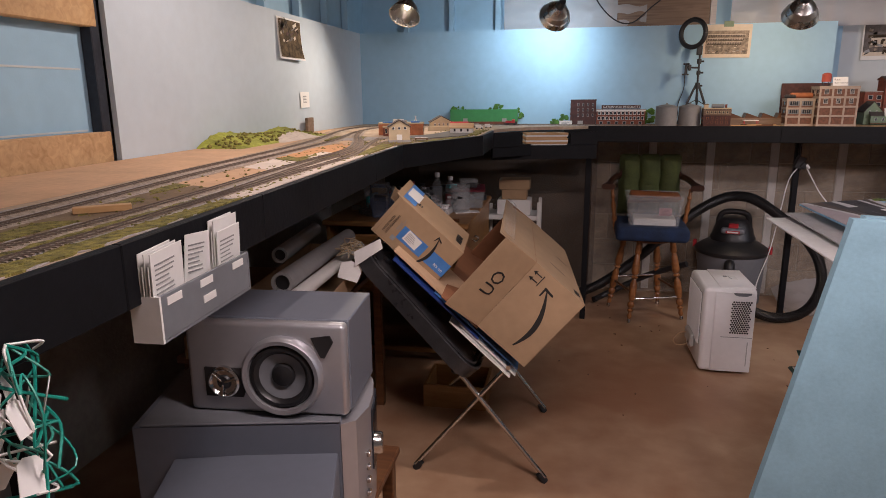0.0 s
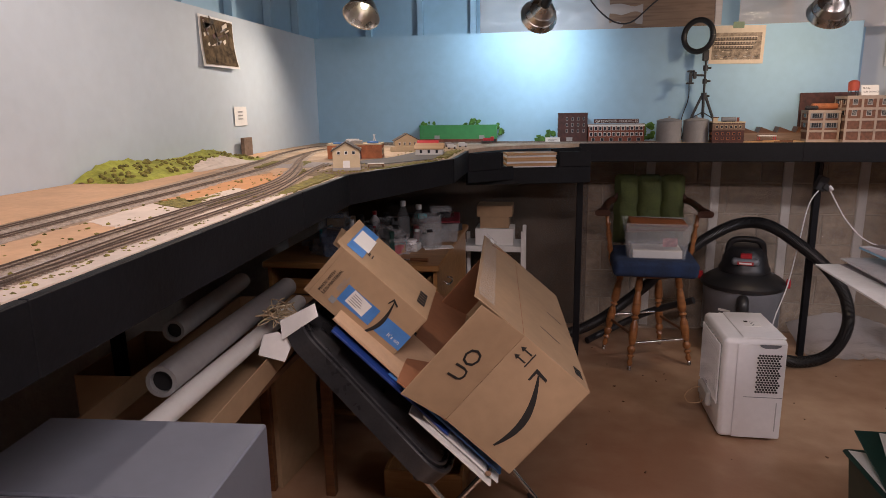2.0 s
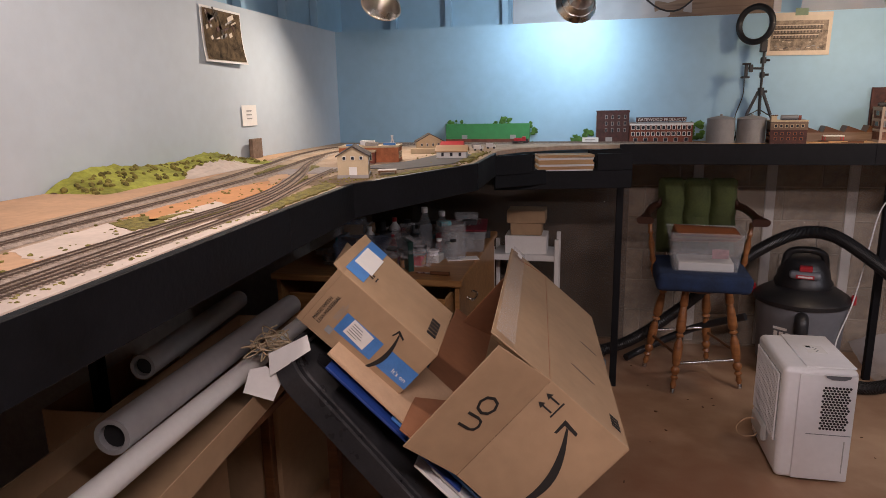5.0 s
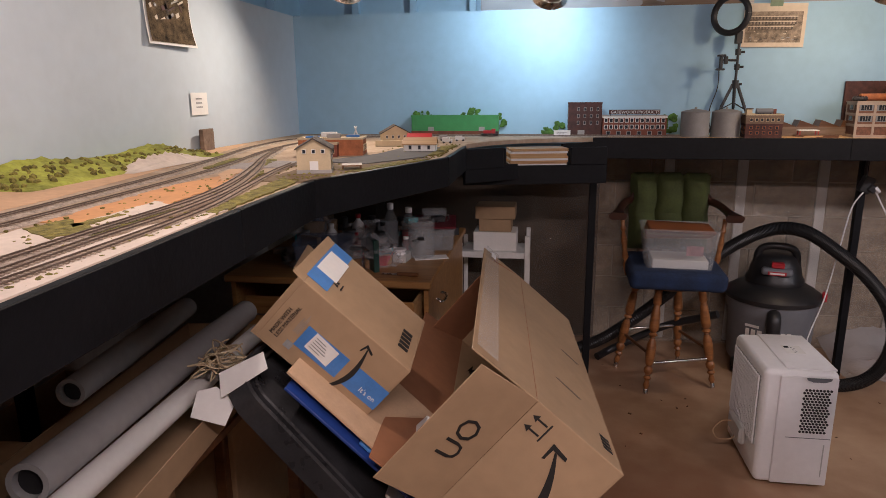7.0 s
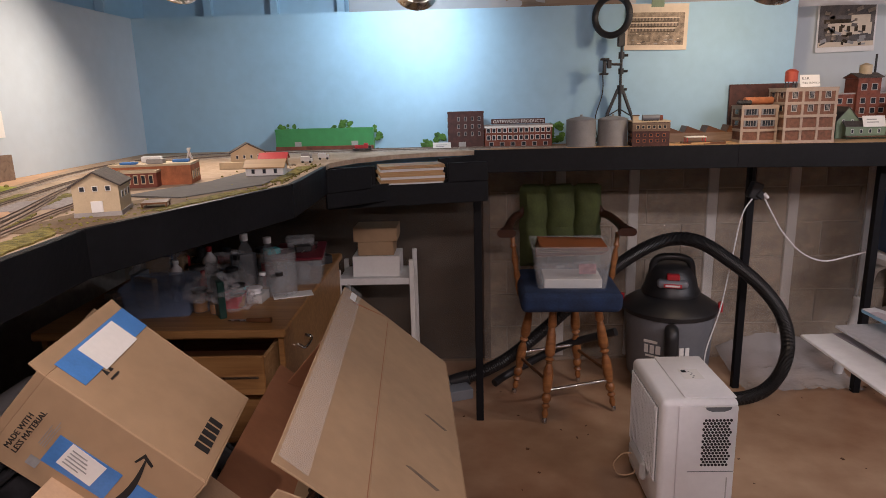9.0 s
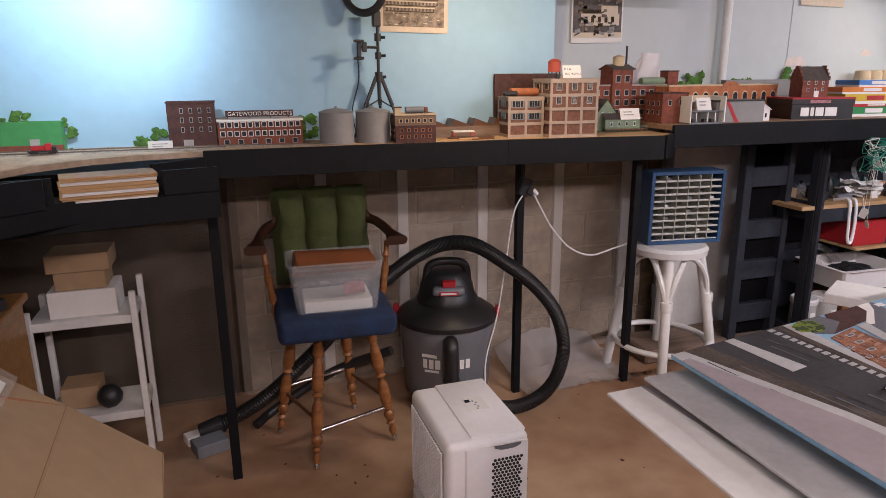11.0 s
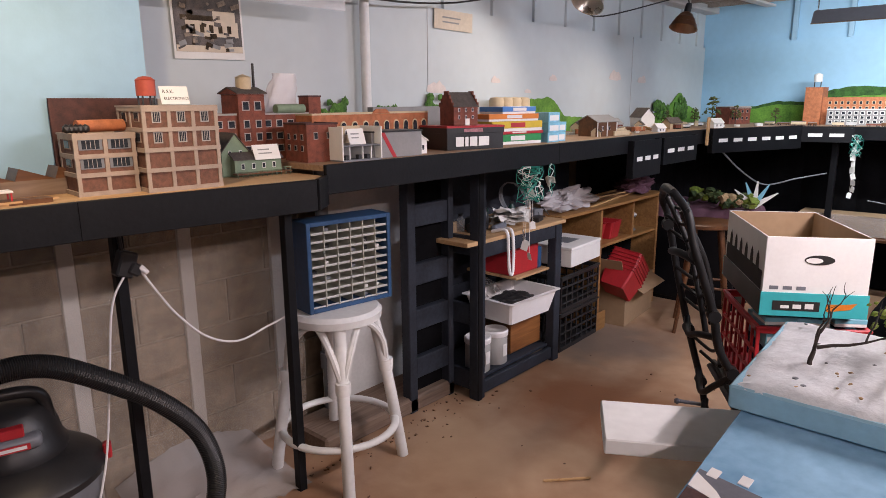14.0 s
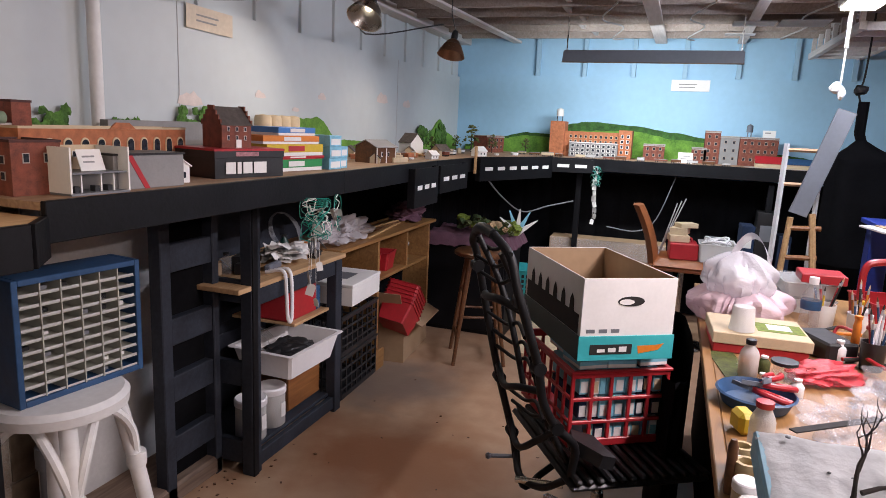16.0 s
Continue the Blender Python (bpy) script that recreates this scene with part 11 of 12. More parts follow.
prism(bm, [(-0.245, 0.28), (-0.235, -0.27), (-0.19, -0.27), (-0.17, 0.26)], 0, 0.002, pose(0, 0, 0.358, 0, 0, 0))
part("paper_strip", bm, M_PAPER, t)
fl = box_part("lid_flap", (-0.24, 0, 0, 0.22, 0.26, 0.004), M_DGREEN, t, 0.001)
fl.matrix_local = pose(0.0, 0.02, 0.36, 18, 0, 0)
bm = B()
prism(bm, [(-0.24, 0.0), (-0.12, -0.04), (-0.08, 0.2), (-0.20, 0.22)], 0, 0.0015, pose(0.03, 0.04, 0.378, 18, 0, 0))
part("paper_strip", bm, M_PAPER, t)
cm = carton("carton", "dented brown carton standing on the tote", pose(1.99, 2.46, 0.685, 0, 0, -3), 0.46, 0.46, 0.52)
box_part("tape", (-0.2312, -0.03, -0.2, -0.2302, 0.03, 0.26), M_TAPE, cm)

# boards under the painting
t = thing("grey_board", "pale grey and lilac painted backdrop board on the table", "board", m=pose(1.50, 2.80, 1.03, 0, -1.5, 0))
box_part("board", (0.03, -1.0, -0.006, 1.0, 0.0, 0.0), M_WPAINT, t, 0.001)
bm = B()
prism(bm, [(0.10, -0.004), (0.20, -0.004), (0.40, -0.99), (0.17, -0.99)], 0.0005, 0.0015)
part("painted_band", bm, M_LILAC, t, "lilac painted road")
t = thing("grey_board", "second white board on the stack", "board", m=pose(1.60, 2.79, 1.056, 0, -1.5, 0))
box_part("board", (0.0, -0.98, -0.006, 0.9, 0.0, 0.0), M_GPALE, t, 0.001)
t = thing("plank", "white painted plank with a rough edge sticking out", "plank", m=pose(2.235, 2.975, 1.102, 0, 0, 31))
box_part("board", (-0.065, -0.55, -0.02, 0.065, 0.0, 0.004), M_WPAINT, t, 0.002)

# painted panel
PA = Vector((1.65, 2.785, 1.095))
pu = Vector((0.7, 0.012, 0.063)).normalized()
pv = Vector((0.0, 1.0, 0.0))
pv = (pv - pu * pv.dot(pu)).normalized()
pn = pu.cross(pv)
PM = Matrix((pu, pv, pn)).transposed().to_4x4()
PM.translation = PA
pp = thing("painted_panel", "painted street scene panel with houses under a blue sky", "painting", m=PM)
box_part("board", (0.0, -0.96, -0.008, 0.92, 0.0, 0.0), M_SKYP, pp, 0.001)
def paint(poly, mt, lift, name="painted_shape"):
    bm = B()
    prism(bm, [(u, -v) for u, v in poly], 0.0001, lift)
    part(name, bm, mt, pp)
paint([(0.0, 0.001), (0.262, 0.001), (0.245, 0.25), (0.32, 0.7), (0.35, 0.955), (0.0, 0.955)], M_ROADP, 0.0006)
paint([(0.0, 0.002), (0.028, 0.002), (0.10, 0.28), (0.19, 0.80), (0.0, 0.80)], M_GPALE, 0.0010)
paint([(0.001, 0.03), (0.018, 0.03), (0.085, 0.30), (0.15, 0.78), (0.001, 0.78)], M_LILAC, 0.0014)
paint([(0.030, 0.003), (0.075, 0.003), (0.12, 0.25), (0.19, 0.60), (0.12, 0.60), (0.08, 0.25)], M_MUDP, 0.0009)
paint([(0.118, 0.003), (0.138, 0.003), (0.163, 0.147), (0.130, 0.150)], M_GPALE, 0.0014, "painted_line")
paint([(0.256, 0.003), (0.274, 0.003), (0.276, 0.06), (0.262, 0.24), (0.236, 0.245)], M_GPALE, 0.0011, "painted_path")
paint([(0.238, 0.003), (0.252, 0.003), (0.250, 0.24), (0.236, 0.24)], M_MUDP, 0.0013, "painted_kerb")
for i in range(24):
    v = 0.006 + i * 0.0165
    u = 0.221 + v * 0.06
    paint([(u - 0.006, v), (u + 0.006, v), (u + 0.006, v + 0.0095), (u - 0.006, v + 0.0095)], M_GPALE, 0.0016, "painted_dash")
paint([(0.487, 0.003), (0.455, 0.183), (0.36, 0.20), (0.391, 0.08), (0.43, 0.003)], M_SLATEP, 0.0008, "painted_roof")
paint([(0.362, 0.003), (0.444, 0.003), (0.440, 0.037), (0.407, 0.060), (0.305, 0.076)], M_BRICKD, 0.0012, "painted_roof")
paint([(0.347, 0.003), (0.355, 0.043), (0.305, 0.076), (0.278, 0.058), (0.29, 0.003)], M_SLATEP, 0.0016, "painted_roof")
paint([(0.448, 0.003), (0.478, 0.003), (0.455, 0.033), (0.437, 0.037)], M_PAPER, 0.0016, "painted_trim")
paint([(0.440, 0.030), (0.455, 0.033), (0.40, 0.08), (0.385, 0.074)], M_PAPER, 0.0019, "painted_trim")
paint([(0.392, 0.070), (0.356, 0.196), (0.338, 0.203), (0.366, 0.07)], M_GPALE, 0.0020, "painted_roof")
paint([(0.352, 0.072), (0.342, 0.202), (0.311, 0.230), (0.258, 0.222), (0.285, 0.085)], M_WALLP, 0.0013, "painted_wall")
for k, (u, v) in enumerate(((0.322, 0.094), (0.312, 0.122), (0.303, 0.152), (0.296, 0.184), (0.282, 0.13), (0.276, 0.17))):
    w_ = 0.8 if k < 4 else 0.55
    arch = [(u - 0.011 * w_, v - 0.006 * w_), (u + 0.008 * w_, v - 0.006 * w_), (u + 0.013 * w_, v), (u + 0.008 * w_, v + 0.006 * w_), (u - 0.011 * w_, v + 0.006 * w_)]
    paint(arch, M_GPALE, 0.0016, "painted_window")
    paint([(u + (a - u) * 0.66, v + (b - v) * 0.66) for a, b in arch], M_SLATEP, 0.0019, "painted_window")
for k in range(7):
    v = 0.082 + k * 0.019
    u = 0.338 - k * 0.0035
    paint([(u, v), (u + 0.010, v - 0.002), (u + 0.008, v + 0.006), (u - 0.014, v + 0.008)], M_TANP, 0.0015, "painted_gable")
r2 = random.Random(6)
for k in range(46):
    v = r2.uniform(0.08, 0.21)
    u = r2.uniform(0.275, 0.34) - (v - 0.08) * 0.12
    paint([(u, v), (u + 0.0016, v), (u + 0.0012, v + r2.uniform(0.006, 0.016)), (u - 0.0004, v + 0.008)], (M_BRICKD, M_TANP)[k % 2], 0.00145, "brush_stroke")
for k in range(40):
    u, v = r2.uniform(0.02, 0.20), r2.uniform(0.02, 0.50)
    ln = r2.uniform(0.03, 0.10)
    paint([(u, v), (u + 0.003, v), (u + 0.003 + ln * 0.12, v + ln), (u + ln * 0.12, v + ln * 0.9)], (M_MUDP, M_SLATEP, M_ROADP)[k % 3], 0.00115, "brush_stroke")
for u, v in ((0.487, 0.02), (0.492, 0.055), (0.463, 0.175)):
    paint([(u - 0.008, v - 0.007), (u + 0.010, v - 0.006), (u + 0.008, v + 0.007), (u - 0.010, v + 0.006)], M_PAPER, 0.0014, "painted_chimney")
paint([(0.49, 0.187), (0.55, 0.192), (0.56, 0.40), (0.40, 0.42), (0.40, 0.26)], M_WALLP, 0.0009, "painted_wall")
paint([(0.46, 0.215), (0.51, 0.205), (0.52, 0.40), (0.44, 0.40)], M_PAPER, 0.0014, "painted_wall")
rnd = random.Random(9)
def foliage(cu, cv, ru, rv, n, mts, seed):
    r2 = random.Random(seed)
    for k in range(n):
        a, q = r2.uniform(0, 6.28), r2.uniform(0, 1) ** 0.5
        u, v, s = cu + ru * q * math.cos(a), cv + rv * q * math.sin(a), r2.uniform(0.0025, 0.008)
        m = r2.randint(6, 9)
        poly = [(u + s * r2.uniform(0.6, 1.3) * math.cos(6.283 * j / m), max(0.002, v + s * r2.uniform(0.6, 1.3) * math.sin(6.283 * j / m))) for j in range(m)]
        paint(poly, mts[k % len(mts)], 0.0021 + 0.0001 * (k % 9), "painted_leaf")
foliage(0.292, 0.028, 0.026, 0.026, 70, (M_GREENY, M_GREENY, M_GREENV), 1)
foliage(0.395, 0.225, 0.06, 0.036, 190, (M_GREENV, M_GREENV, M_DGREEN, M_GREENY), 2)
# white cards on the painting
for u, v, w, d, rz, mt in ((0.30, 0.36, 0.16, 0.24, 14, M_PAPER), (0.22, 0.55, 0.2, 0.26, -8, M_CREAM), (0.55, 0.42, 0.16, 0.2, 25, M_PAPER)):
    t = thing("paper_card", "white printed card lying on the painted panel", "card", m=PM @ pose(u, -v, 0.0062, 0, 0, rz))
    box_part("card", (-w / 2, -d / 2, 0, w / 2, d / 2, 0.0015), mt, t)
    box_part("print_block", (-w * 0.3, -d * 0.3, 0.0016, w * 0.25, d * 0.1, 0.0022), M_PEACH, t)
    box_part("print_block", (0.0, d * 0.15, 0.0016, w * 0.3, d * 0.3, 0.0022), M_LBLUE, t)

# foam block with plaster top
t = thing("foam_block", "pale blue foam block with crumbly white plaster on top", "foam", m=pose(2.29, 2.812, 1.156, 0, -5.1, 0))
bm = B()
bx(bm, 0, -0.90, 0, 0.272, 0, 0.036, 0.003)
part("foam", bm, M_FOAM, t)
bm = B()
def plast(u, v):
    e = min(u, 1 - u, v, 1 - v)
    h = 0.0365 + 0.010 * min(1, e * 14) + 0.005 * noise.noise(Vector((u * 6, v * 16, 2))) + 0.0025 * noise.noise(Vector((u * 25, v * 80, 5)))
    return (0.001 + u * 0.270, -0.899 + v * 0.898, h - (0.0 if e > 0.001 else 0.004))
sheet(bm, 1, 1, 30, 90, plast)
part("plaster", bm, M_PLASTERT, t, "rough white plaster", True)
rnd = random.Random(31)
for k in range(60):
    x, y = rnd.uniform(0.02, 0.25), -rnd.uniform(0.02, 0.55)
    bm = B()
    blob(bm, (x, y, 0.047), rnd.uniform(0.0012, 0.0042), (1, 1, 0.5), 1, 0.6, 9)
    part("grit", bm, (M_EARTH, M_GPLAS)[k % 2], t)

def branch(bm, a, d, ln, r, depth, rnd):
    """A forking bare twig."""
    pts, p, q = [a], Vector(a), Vector(d).normalized()
    for i in range(4):
        q = (q + Vector((rnd.uniform(-0.3, 0.3), rnd.uniform(-0.3, 0.3), rnd.uniform(-0.12, 0.22)))).normalized()
        p = p + q * ln / 4
        pts.append(p.copy())
    for i in range(4):
        rod(bm, pts[i], pts[i + 1], r * (1 - i * 0.15), r * (1 - (i + 1) * 0.15), 6)
    if depth > 0:
        for k in range(2):
            dd = (q + Vector((rnd.uniform(-0.9, 0.9), rnd.uniform(-0.9, 0.9), rnd.uniform(-0.1, 0.6)))).normalized()
            branch(bm, pts[4 - k], dd, ln * 0.72, r * 0.55, depth - 1, rnd)

t = thing("twig_tree", "bare dark twig tree stuck in the plaster", "model tree", x=2.385, y=2.735, z=1.208)
bm = B()
branch(bm, Vector((0, 0, -0.004)), (0.35, -0.1, 1), 0.055, 0.0042, 3, random.Random(6))
part("twig", bm, M_TWIG, t)
bm = B()
branch(bm, Vector((0.004, -0.006, 0.03)), (0.4, -0.9, 0.12), 0.08, 0.003, 2, random.Random(12))
part("twig", bm, M_TWIG, t)
t = thing("model_bush", "sparse yellow-green model bush on the plaster", "model tree", x=2.49, y=2.60, z=1.214)
bm = B()
branch(bm, Vector((0, 0, -0.003)), (0.1, 0.2, 1), 0.05, 0.003, 2, random.Random(3))
part("stem", bm, M_TWIG, t)
bm = B()
for k in range(150):
    blob(bm, (rnd.gauss(0, 0.03), rnd.gauss(0, 0.04), 0.05 + abs(rnd.gauss(0, 0.028))), rnd.uniform(0.0025, 0.006), sub=1, rough=0.8)
part("foliage", bm, M_GREENY, t)

# leaning blue foam sheets
for i, (x, y) in enumerate(((0.0, 0.0), (0.045, 0.045))):
    t = thing("foam_sheet", "pale blue insulation foam sheet leaning upright", "foam board")
    a0, a1 = Vector((1.164 + x, 1.635 + y, 0.0)), Vector((1.415 + x, 1.65 + y, 1.235))
    b0, b1 = Vector((2.25 + x, 1.50 + y, 0.0)), Vector((2.35 + x, 1.55 + y, 1.20))
    th = Vector((0, 0.03, 0))
    bm = B()
    vs = [bm.verts.new(p) for p in (a0, b0, b1, a1, a0 + th, b0 + th, b1 + th, a1 + th)]
    for f in ((0, 1, 2, 3), (7, 6, 5, 4), (0, 4, 5, 1), (1, 5, 6, 2), (2, 6, 7, 3), (3, 7, 4, 0)):
        bm.faces.new([vs[j] for j in f])
    part("sheet", bm, M_FOAM, t)

# ---- workbench by the far end ----
wb = thing("workbench", "cluttered workbench with an orange-stained wooden edge", "workbench")
WZ = 0.83
box_part("worktop", (2.95, 1.30, WZ - 0.03, 5.30, 2.752, WZ), M_OAK, wb, 0.003)
box_part("front_edge", (2.95, 2.7525, WZ - 0.032, 5.30, 2.785, WZ + 0.004), M_OAK, wb, 0.003, "orange-stained edging")
for x in (3.0, 4.1, 5.22):
    for y in (1.4, 2.66):
        box_part("leg", (x - 0.04, y - 0.04, 0, x + 0.04, y + 0.04, WZ - 0.031), M_BLACK, wb, 0.003)
box_part("skirt", (2.99, 2.705, 0.02, 5.26, 2.715, WZ - 0.032), M_BLKCLOTH, wb, 0.0, "black cloth skirt")
# paint pots
rnd = random.Random(77)
k = 0
for i in range(5):
    for j in range(8):
        x, y = 2.975 + i * 0.062 + rnd.uniform(-0.008, 0.008), 2.735 - j * 0.062 + rnd.uniform(-0.008, 0.008)
        kind = rnd.choice((0, 0, 1, 1, 2))
        t = thing("paint_pot", ("small white-capped hobby paint pot", "short cut bamboo tube pot", "small clear pot with a white cap")[kind] + " on the workbench", "pot", x=x, y=y, z=WZ + 0.001, group="pots on the workbench")
        h = rnd.uniform(0.055, 0.085)
        bm = B()
        if kind == 1:
            lathe(bm, [(0.024, 0), (0.026, 0.003), (0.026, h), (0.017, h), (0.017, 0.01), (0, 0.01)], 16)
            part("body", bm, M_BAMBOO, t, "", True)
        else:
            lathe(bm, [(0.024, 0), (0.027, 0.004), (0.027, h * 0.7), (0.022, h * 0.72)], 16)
            part("body", bm, (M_CLEAR if kind == 2 else M_CREAM), t, "", True)
            bm = B()
            lathe(bm, [(0.027, h * 0.72), (0.028, h * 0.74), (0.028, h - 0.003), (0.025, h), (0, h)], 16)
            part("cap", bm, M_WHITE, t, "", True)
def wbt(name, label, cat, x, y, rz=0, z=WZ + 0.001):
    return thing(name, label, cat, x=x, y=y, z=z, rz=rz)
bm = B()
lathe(bm, [(0.009, 0), (0.011, 0.01), (0.011, 0.11), (0.006, 0.125)], 10)
solid("upright_brush", bm, M_DKWOOD, "dark red brush handle standing on end", "brush", m=pose(3.10, 2.765, WZ + 0.006), smooth=True)
bottle("glue_bottle", "clear glue bottle with a red nozzle cap", "bottle", 3.36, 2.675, WZ + 0.001, 0.03, 0.13, M_FROST, M_RED, 0.6)
t = wbt("tape_measure", "yellow tape measure on the workbench", "tape measure", 3.46, 2.705, 20)
box_part("body", (-0.035, -0.025, 0, 0.035, 0.025, 0.06), M_YELLOW, t, 0.012)
box_part("face", (-0.022, -0.0262, 0.012, 0.022, -0.0252, 0.048), M_BPLAS, t, 0.0)
t = wbt("tray", "round blue plastic tray of red-handled pliers", "tray", 3.67, 2.655)
bm = B()
lathe(bm, [(0.075, 0), (0.085, 0.002), (0.10, 0.038), (0.106, 0.04), (0.10, 0.044), (0.082, 0.008), (0, 0.006)], 28, Matrix.Diagonal((1.1, 1.05, 1, 1)))
part("tray", bm, M_BINBLUE, t, "", True)
for k in range(3):
    t = thing("pliers", "pliers with thick red handles lying in the blue tray", "pliers", m=pose(3.66 + 0.015 * k, 2.665 - 0.02 * k, WZ + 0.05 + 0.013 * k, 12, -8, 70 + 45 * k), group="pliers")
    for s in (-1, 1):
        bm = B()
        tube(bm, [(0, 0, 0), (-0.03, s * 0.016, 0), (-0.07, s * 0.02, 0), (-0.105, s * 0.012, 0)], 0.009, 8)
        part("grip", bm, M_RED, t, "red grip", True)
        bm = B()
        prism(bm, [(0, -0.010 * s), (0.01, 0.012 * s), (0.03, 0.010 * s), (0.06, 0.001 * s), (0.06, 0.0)], -0.006, 0.006)
        part("jaw", bm, M_GUN, t)
bottle("bottle", "small brown bottle with an orange label", "bottle", 3.90, 2.655, WZ + 0.001, 0.03, 0.13, M_FROST, M_BPLAS, 0.45, M_ORANGE)
bottle("jar", "squat clear jar with a black lid", "jar", 3.85, 2.56, WZ + 0.001, 0.035, 0.09, M_CLEAR, M_BPLAS, 0.95)
for i, (x, y, r, h, bd, cp) in enumerate(((3.82, 2.62, 0.018, 0.05, M_CLEAR, M_WHITE), (3.78, 2.53, 0.02, 0.06, M_WHITE, M_WHITE), (3.97, 2.60, 0.02, 0.06, M_PGREEN, M_WHITE), (4.0, 2.66, 0.02, 0.05, M_CLEAR, M_PGREEN), (4.22, 2.33, 0.022, 0.08, M_WHITE, M_WHITE), (4.40, 2.20, 0.022, 0.10, M_CREAM, M_RED), (4.45, 2.10, 0.024, 0.11, M_WHITE, M_BINBLUE), (4.3, 2.02, 0.026, 0.10, M_FROST, M_ORANGE), (4.6, 2.05, 0.03, 0.14, M_BINBLUE, M_WHITE), (4.75, 2.15, 0.03, 0.12, M_WHITE, M_YELLOW), (4.1, 2.1, 0.03, 0.09, M_WHITE, M_BINBLUE))):
    bottle("bottle", "small craft paint bottle on the workbench", "bottle", x, y, WZ + 0.001, r, h, bd, cp, 0.5)
t = wbt("green_card", "pale green card lying on the workbench", "card", 3.98, 2.70, 10)
box_part("card", (-0.16, -0.05, 0, 0.16, 0.04, 0.002), M_PGREEN, t)
def film_bag(name, label, x, y, sx, sy, sz, mt, seed, rz=0, z=WZ + 0.004):
    bm = B()
    crumple(bm, (0, 0, sz * 0.55), 1.0, (sx, sy, sz), seed, 5, 0.7)
    return solid(name, bm, mt, label, "bag", m=pose(x, y, z, 0, 0, rz), smooth=True)
film_bag("clear_bag", "clear plastic bag lying flat on the workbench", 3.52, 2.38, 0.20, 0.15, 0.035, M_CLEARF, 2, 20)
film_bag("clear_bag", "clear plastic bag of parts on the workbench", 3.72, 2.28, 0.15, 0.12, 0.05, M_CLEARF, 4, -10)
film_bag("mesh_bag", "red plastic mesh bag crumpled beside the carton", 3.98, 2.42, 0.07, 0.12, 0.035, M_PINKM, 6, 30)
t = wbt("straight_edge", "black steel straight edge across the bags", "ruler", 3.50, 2.48, -52, WZ + 0.045)
box_part("blade", (-0.15, -0.012, 0, 0.15, 0.012, 0.004), M_INK, t, 0.0005)
t = wbt("clear_tub", "clear lidded tub of parts on the workbench", "tub", 3.92, 2.22, 15)
bm = B()
tray(bm, 0.20, 0.15, 0.06, 0.002, 0.1, None, 0.004)
part("tub", bm, M_CLEAR, t)
box_part("contents", (-0.07, -0.05, 0.004, 0.07, 0.05, 0.03), M_GPLAS, t, 0.006)
t = wbt("flat_carton", "white carton over a red box on the workbench", "box", 4.28, 2.60, 3)
box_part("red_box", (-0.13, -0.16, 0, 0.14, 0.155, 0.032), M_RED, t, 0.003, "red box beneath")
box_part("carton", (-0.135, -0.17, 0.033, 0.14, 0.16, 0.075), M_CREAM, t, 0.003)
box_part("picture", (-0.06, -0.16, 0.0753, 0.06, -0.0, 0.0765), M_GREENY, t)
box_part("picture", (-0.03, -0.12, 0.0767, 0.04, -0.04, 0.0775), M_PAPER, t)
t = wbt("clear_cup", "clear frosted plastic cup upside down", "cup", 4.20, 2.655, 0, WZ + 0.079)
bm = B()
lathe(bm, [(0.045, 0), (0.037, 0.085), (0.034, 0.088), (0, 0.088)], 20)
part("cup", bm, M_FROST, t, "", True)
# carrier bag and tubs
def pleat_bag(T, name, c, r, h, mt, seed, pinch):
    """A slack film bag: pleated sides drawn in towards the top."""
    bm = B()
    o = Vector((seed, seed * 2.0, 0))
    def f(u, v):
        a = 6.2832 * u
        n = noise.noise(Vector((math.cos(a) * 1.3, math.sin(a) * 1.3, v * 1.6)) + o)
        n2 = noise.noise(Vector((math.cos(a) * 4, math.sin(a) * 4, v * 3.5)) + o)
        fold = abs(noise.noise(Vector((math.cos(a) * 7, math.sin(a) * 7, v * 1.2)) + o))
        k = math.sin(math.pi * min(1, 0.12 + 0.88 * v)) ** 0.45 if v > 0.5 else 1 - 0.25 * (1 - v * 2) ** 3
        k = k * (1 - pinch * v * v)
        rr = r * k * (1 + 0.28 * n + 0.16 * n2 - 0.16 * fold)
        return (c[0] + rr * math.cos(a), c[1] + rr * 1.15 * math.sin(a), c[2] + h * (v ** 0.8) * (1 + 0.12 * n))
    sheet(bm, 1, 1, 90, 36, f)
    bmesh.ops.remove_doubles(bm, verts=bm.verts, dist=0.0005)
    return part(name, bm, mt, T, "", True)
t = thing("carrier_bag", "slack pink-white plastic carrier bag with its handles up", "bag", x=4.62, y=2.62, z=WZ + 0.003)
pleat_bag(t, "pink_bag", (0, 0, 0), 0.185, 0.17, M_BAGP, 3, 0.35)
pleat_bag(t, "white_bag", (0.02, 0.02, 0.10), 0.15, 0.19, M_BAGW, 8, 0.45)
bm = B()
sheet(bm, 1, 1, 24, 3, lambda u, v: (0.02 + 0.02 * (v - 0.5), 0.07 - 0.15 * u - 0.02 * v, 0.26 + 0.12 * math.sin(math.pi * u) ** 0.7 - 0.03 * v))
part("handle", bm, M_BAGW, t, "", True)
for x, y, z in ((5.02, 2.58, 0), (5.02, 2.58, 0.075), (5.02, 2.32, 0.0), (5.02, 2.32, 0.075)):
    t = wbt("clear_tub", "clear plastic food tub stacked on the workbench", "tub", x, y, 4, WZ + 0.001 + z)
    bm = B()
    tray(bm, 0.24, 0.22, 0.06, 0.002, 0.1, None, 0.004)
    part("tub", bm, M_FROST, t)
    box_part("lid", (-0.125, -0.115, 0.065, 0.125, 0.115, 0.072), M_CLEAR, t, 0.002)
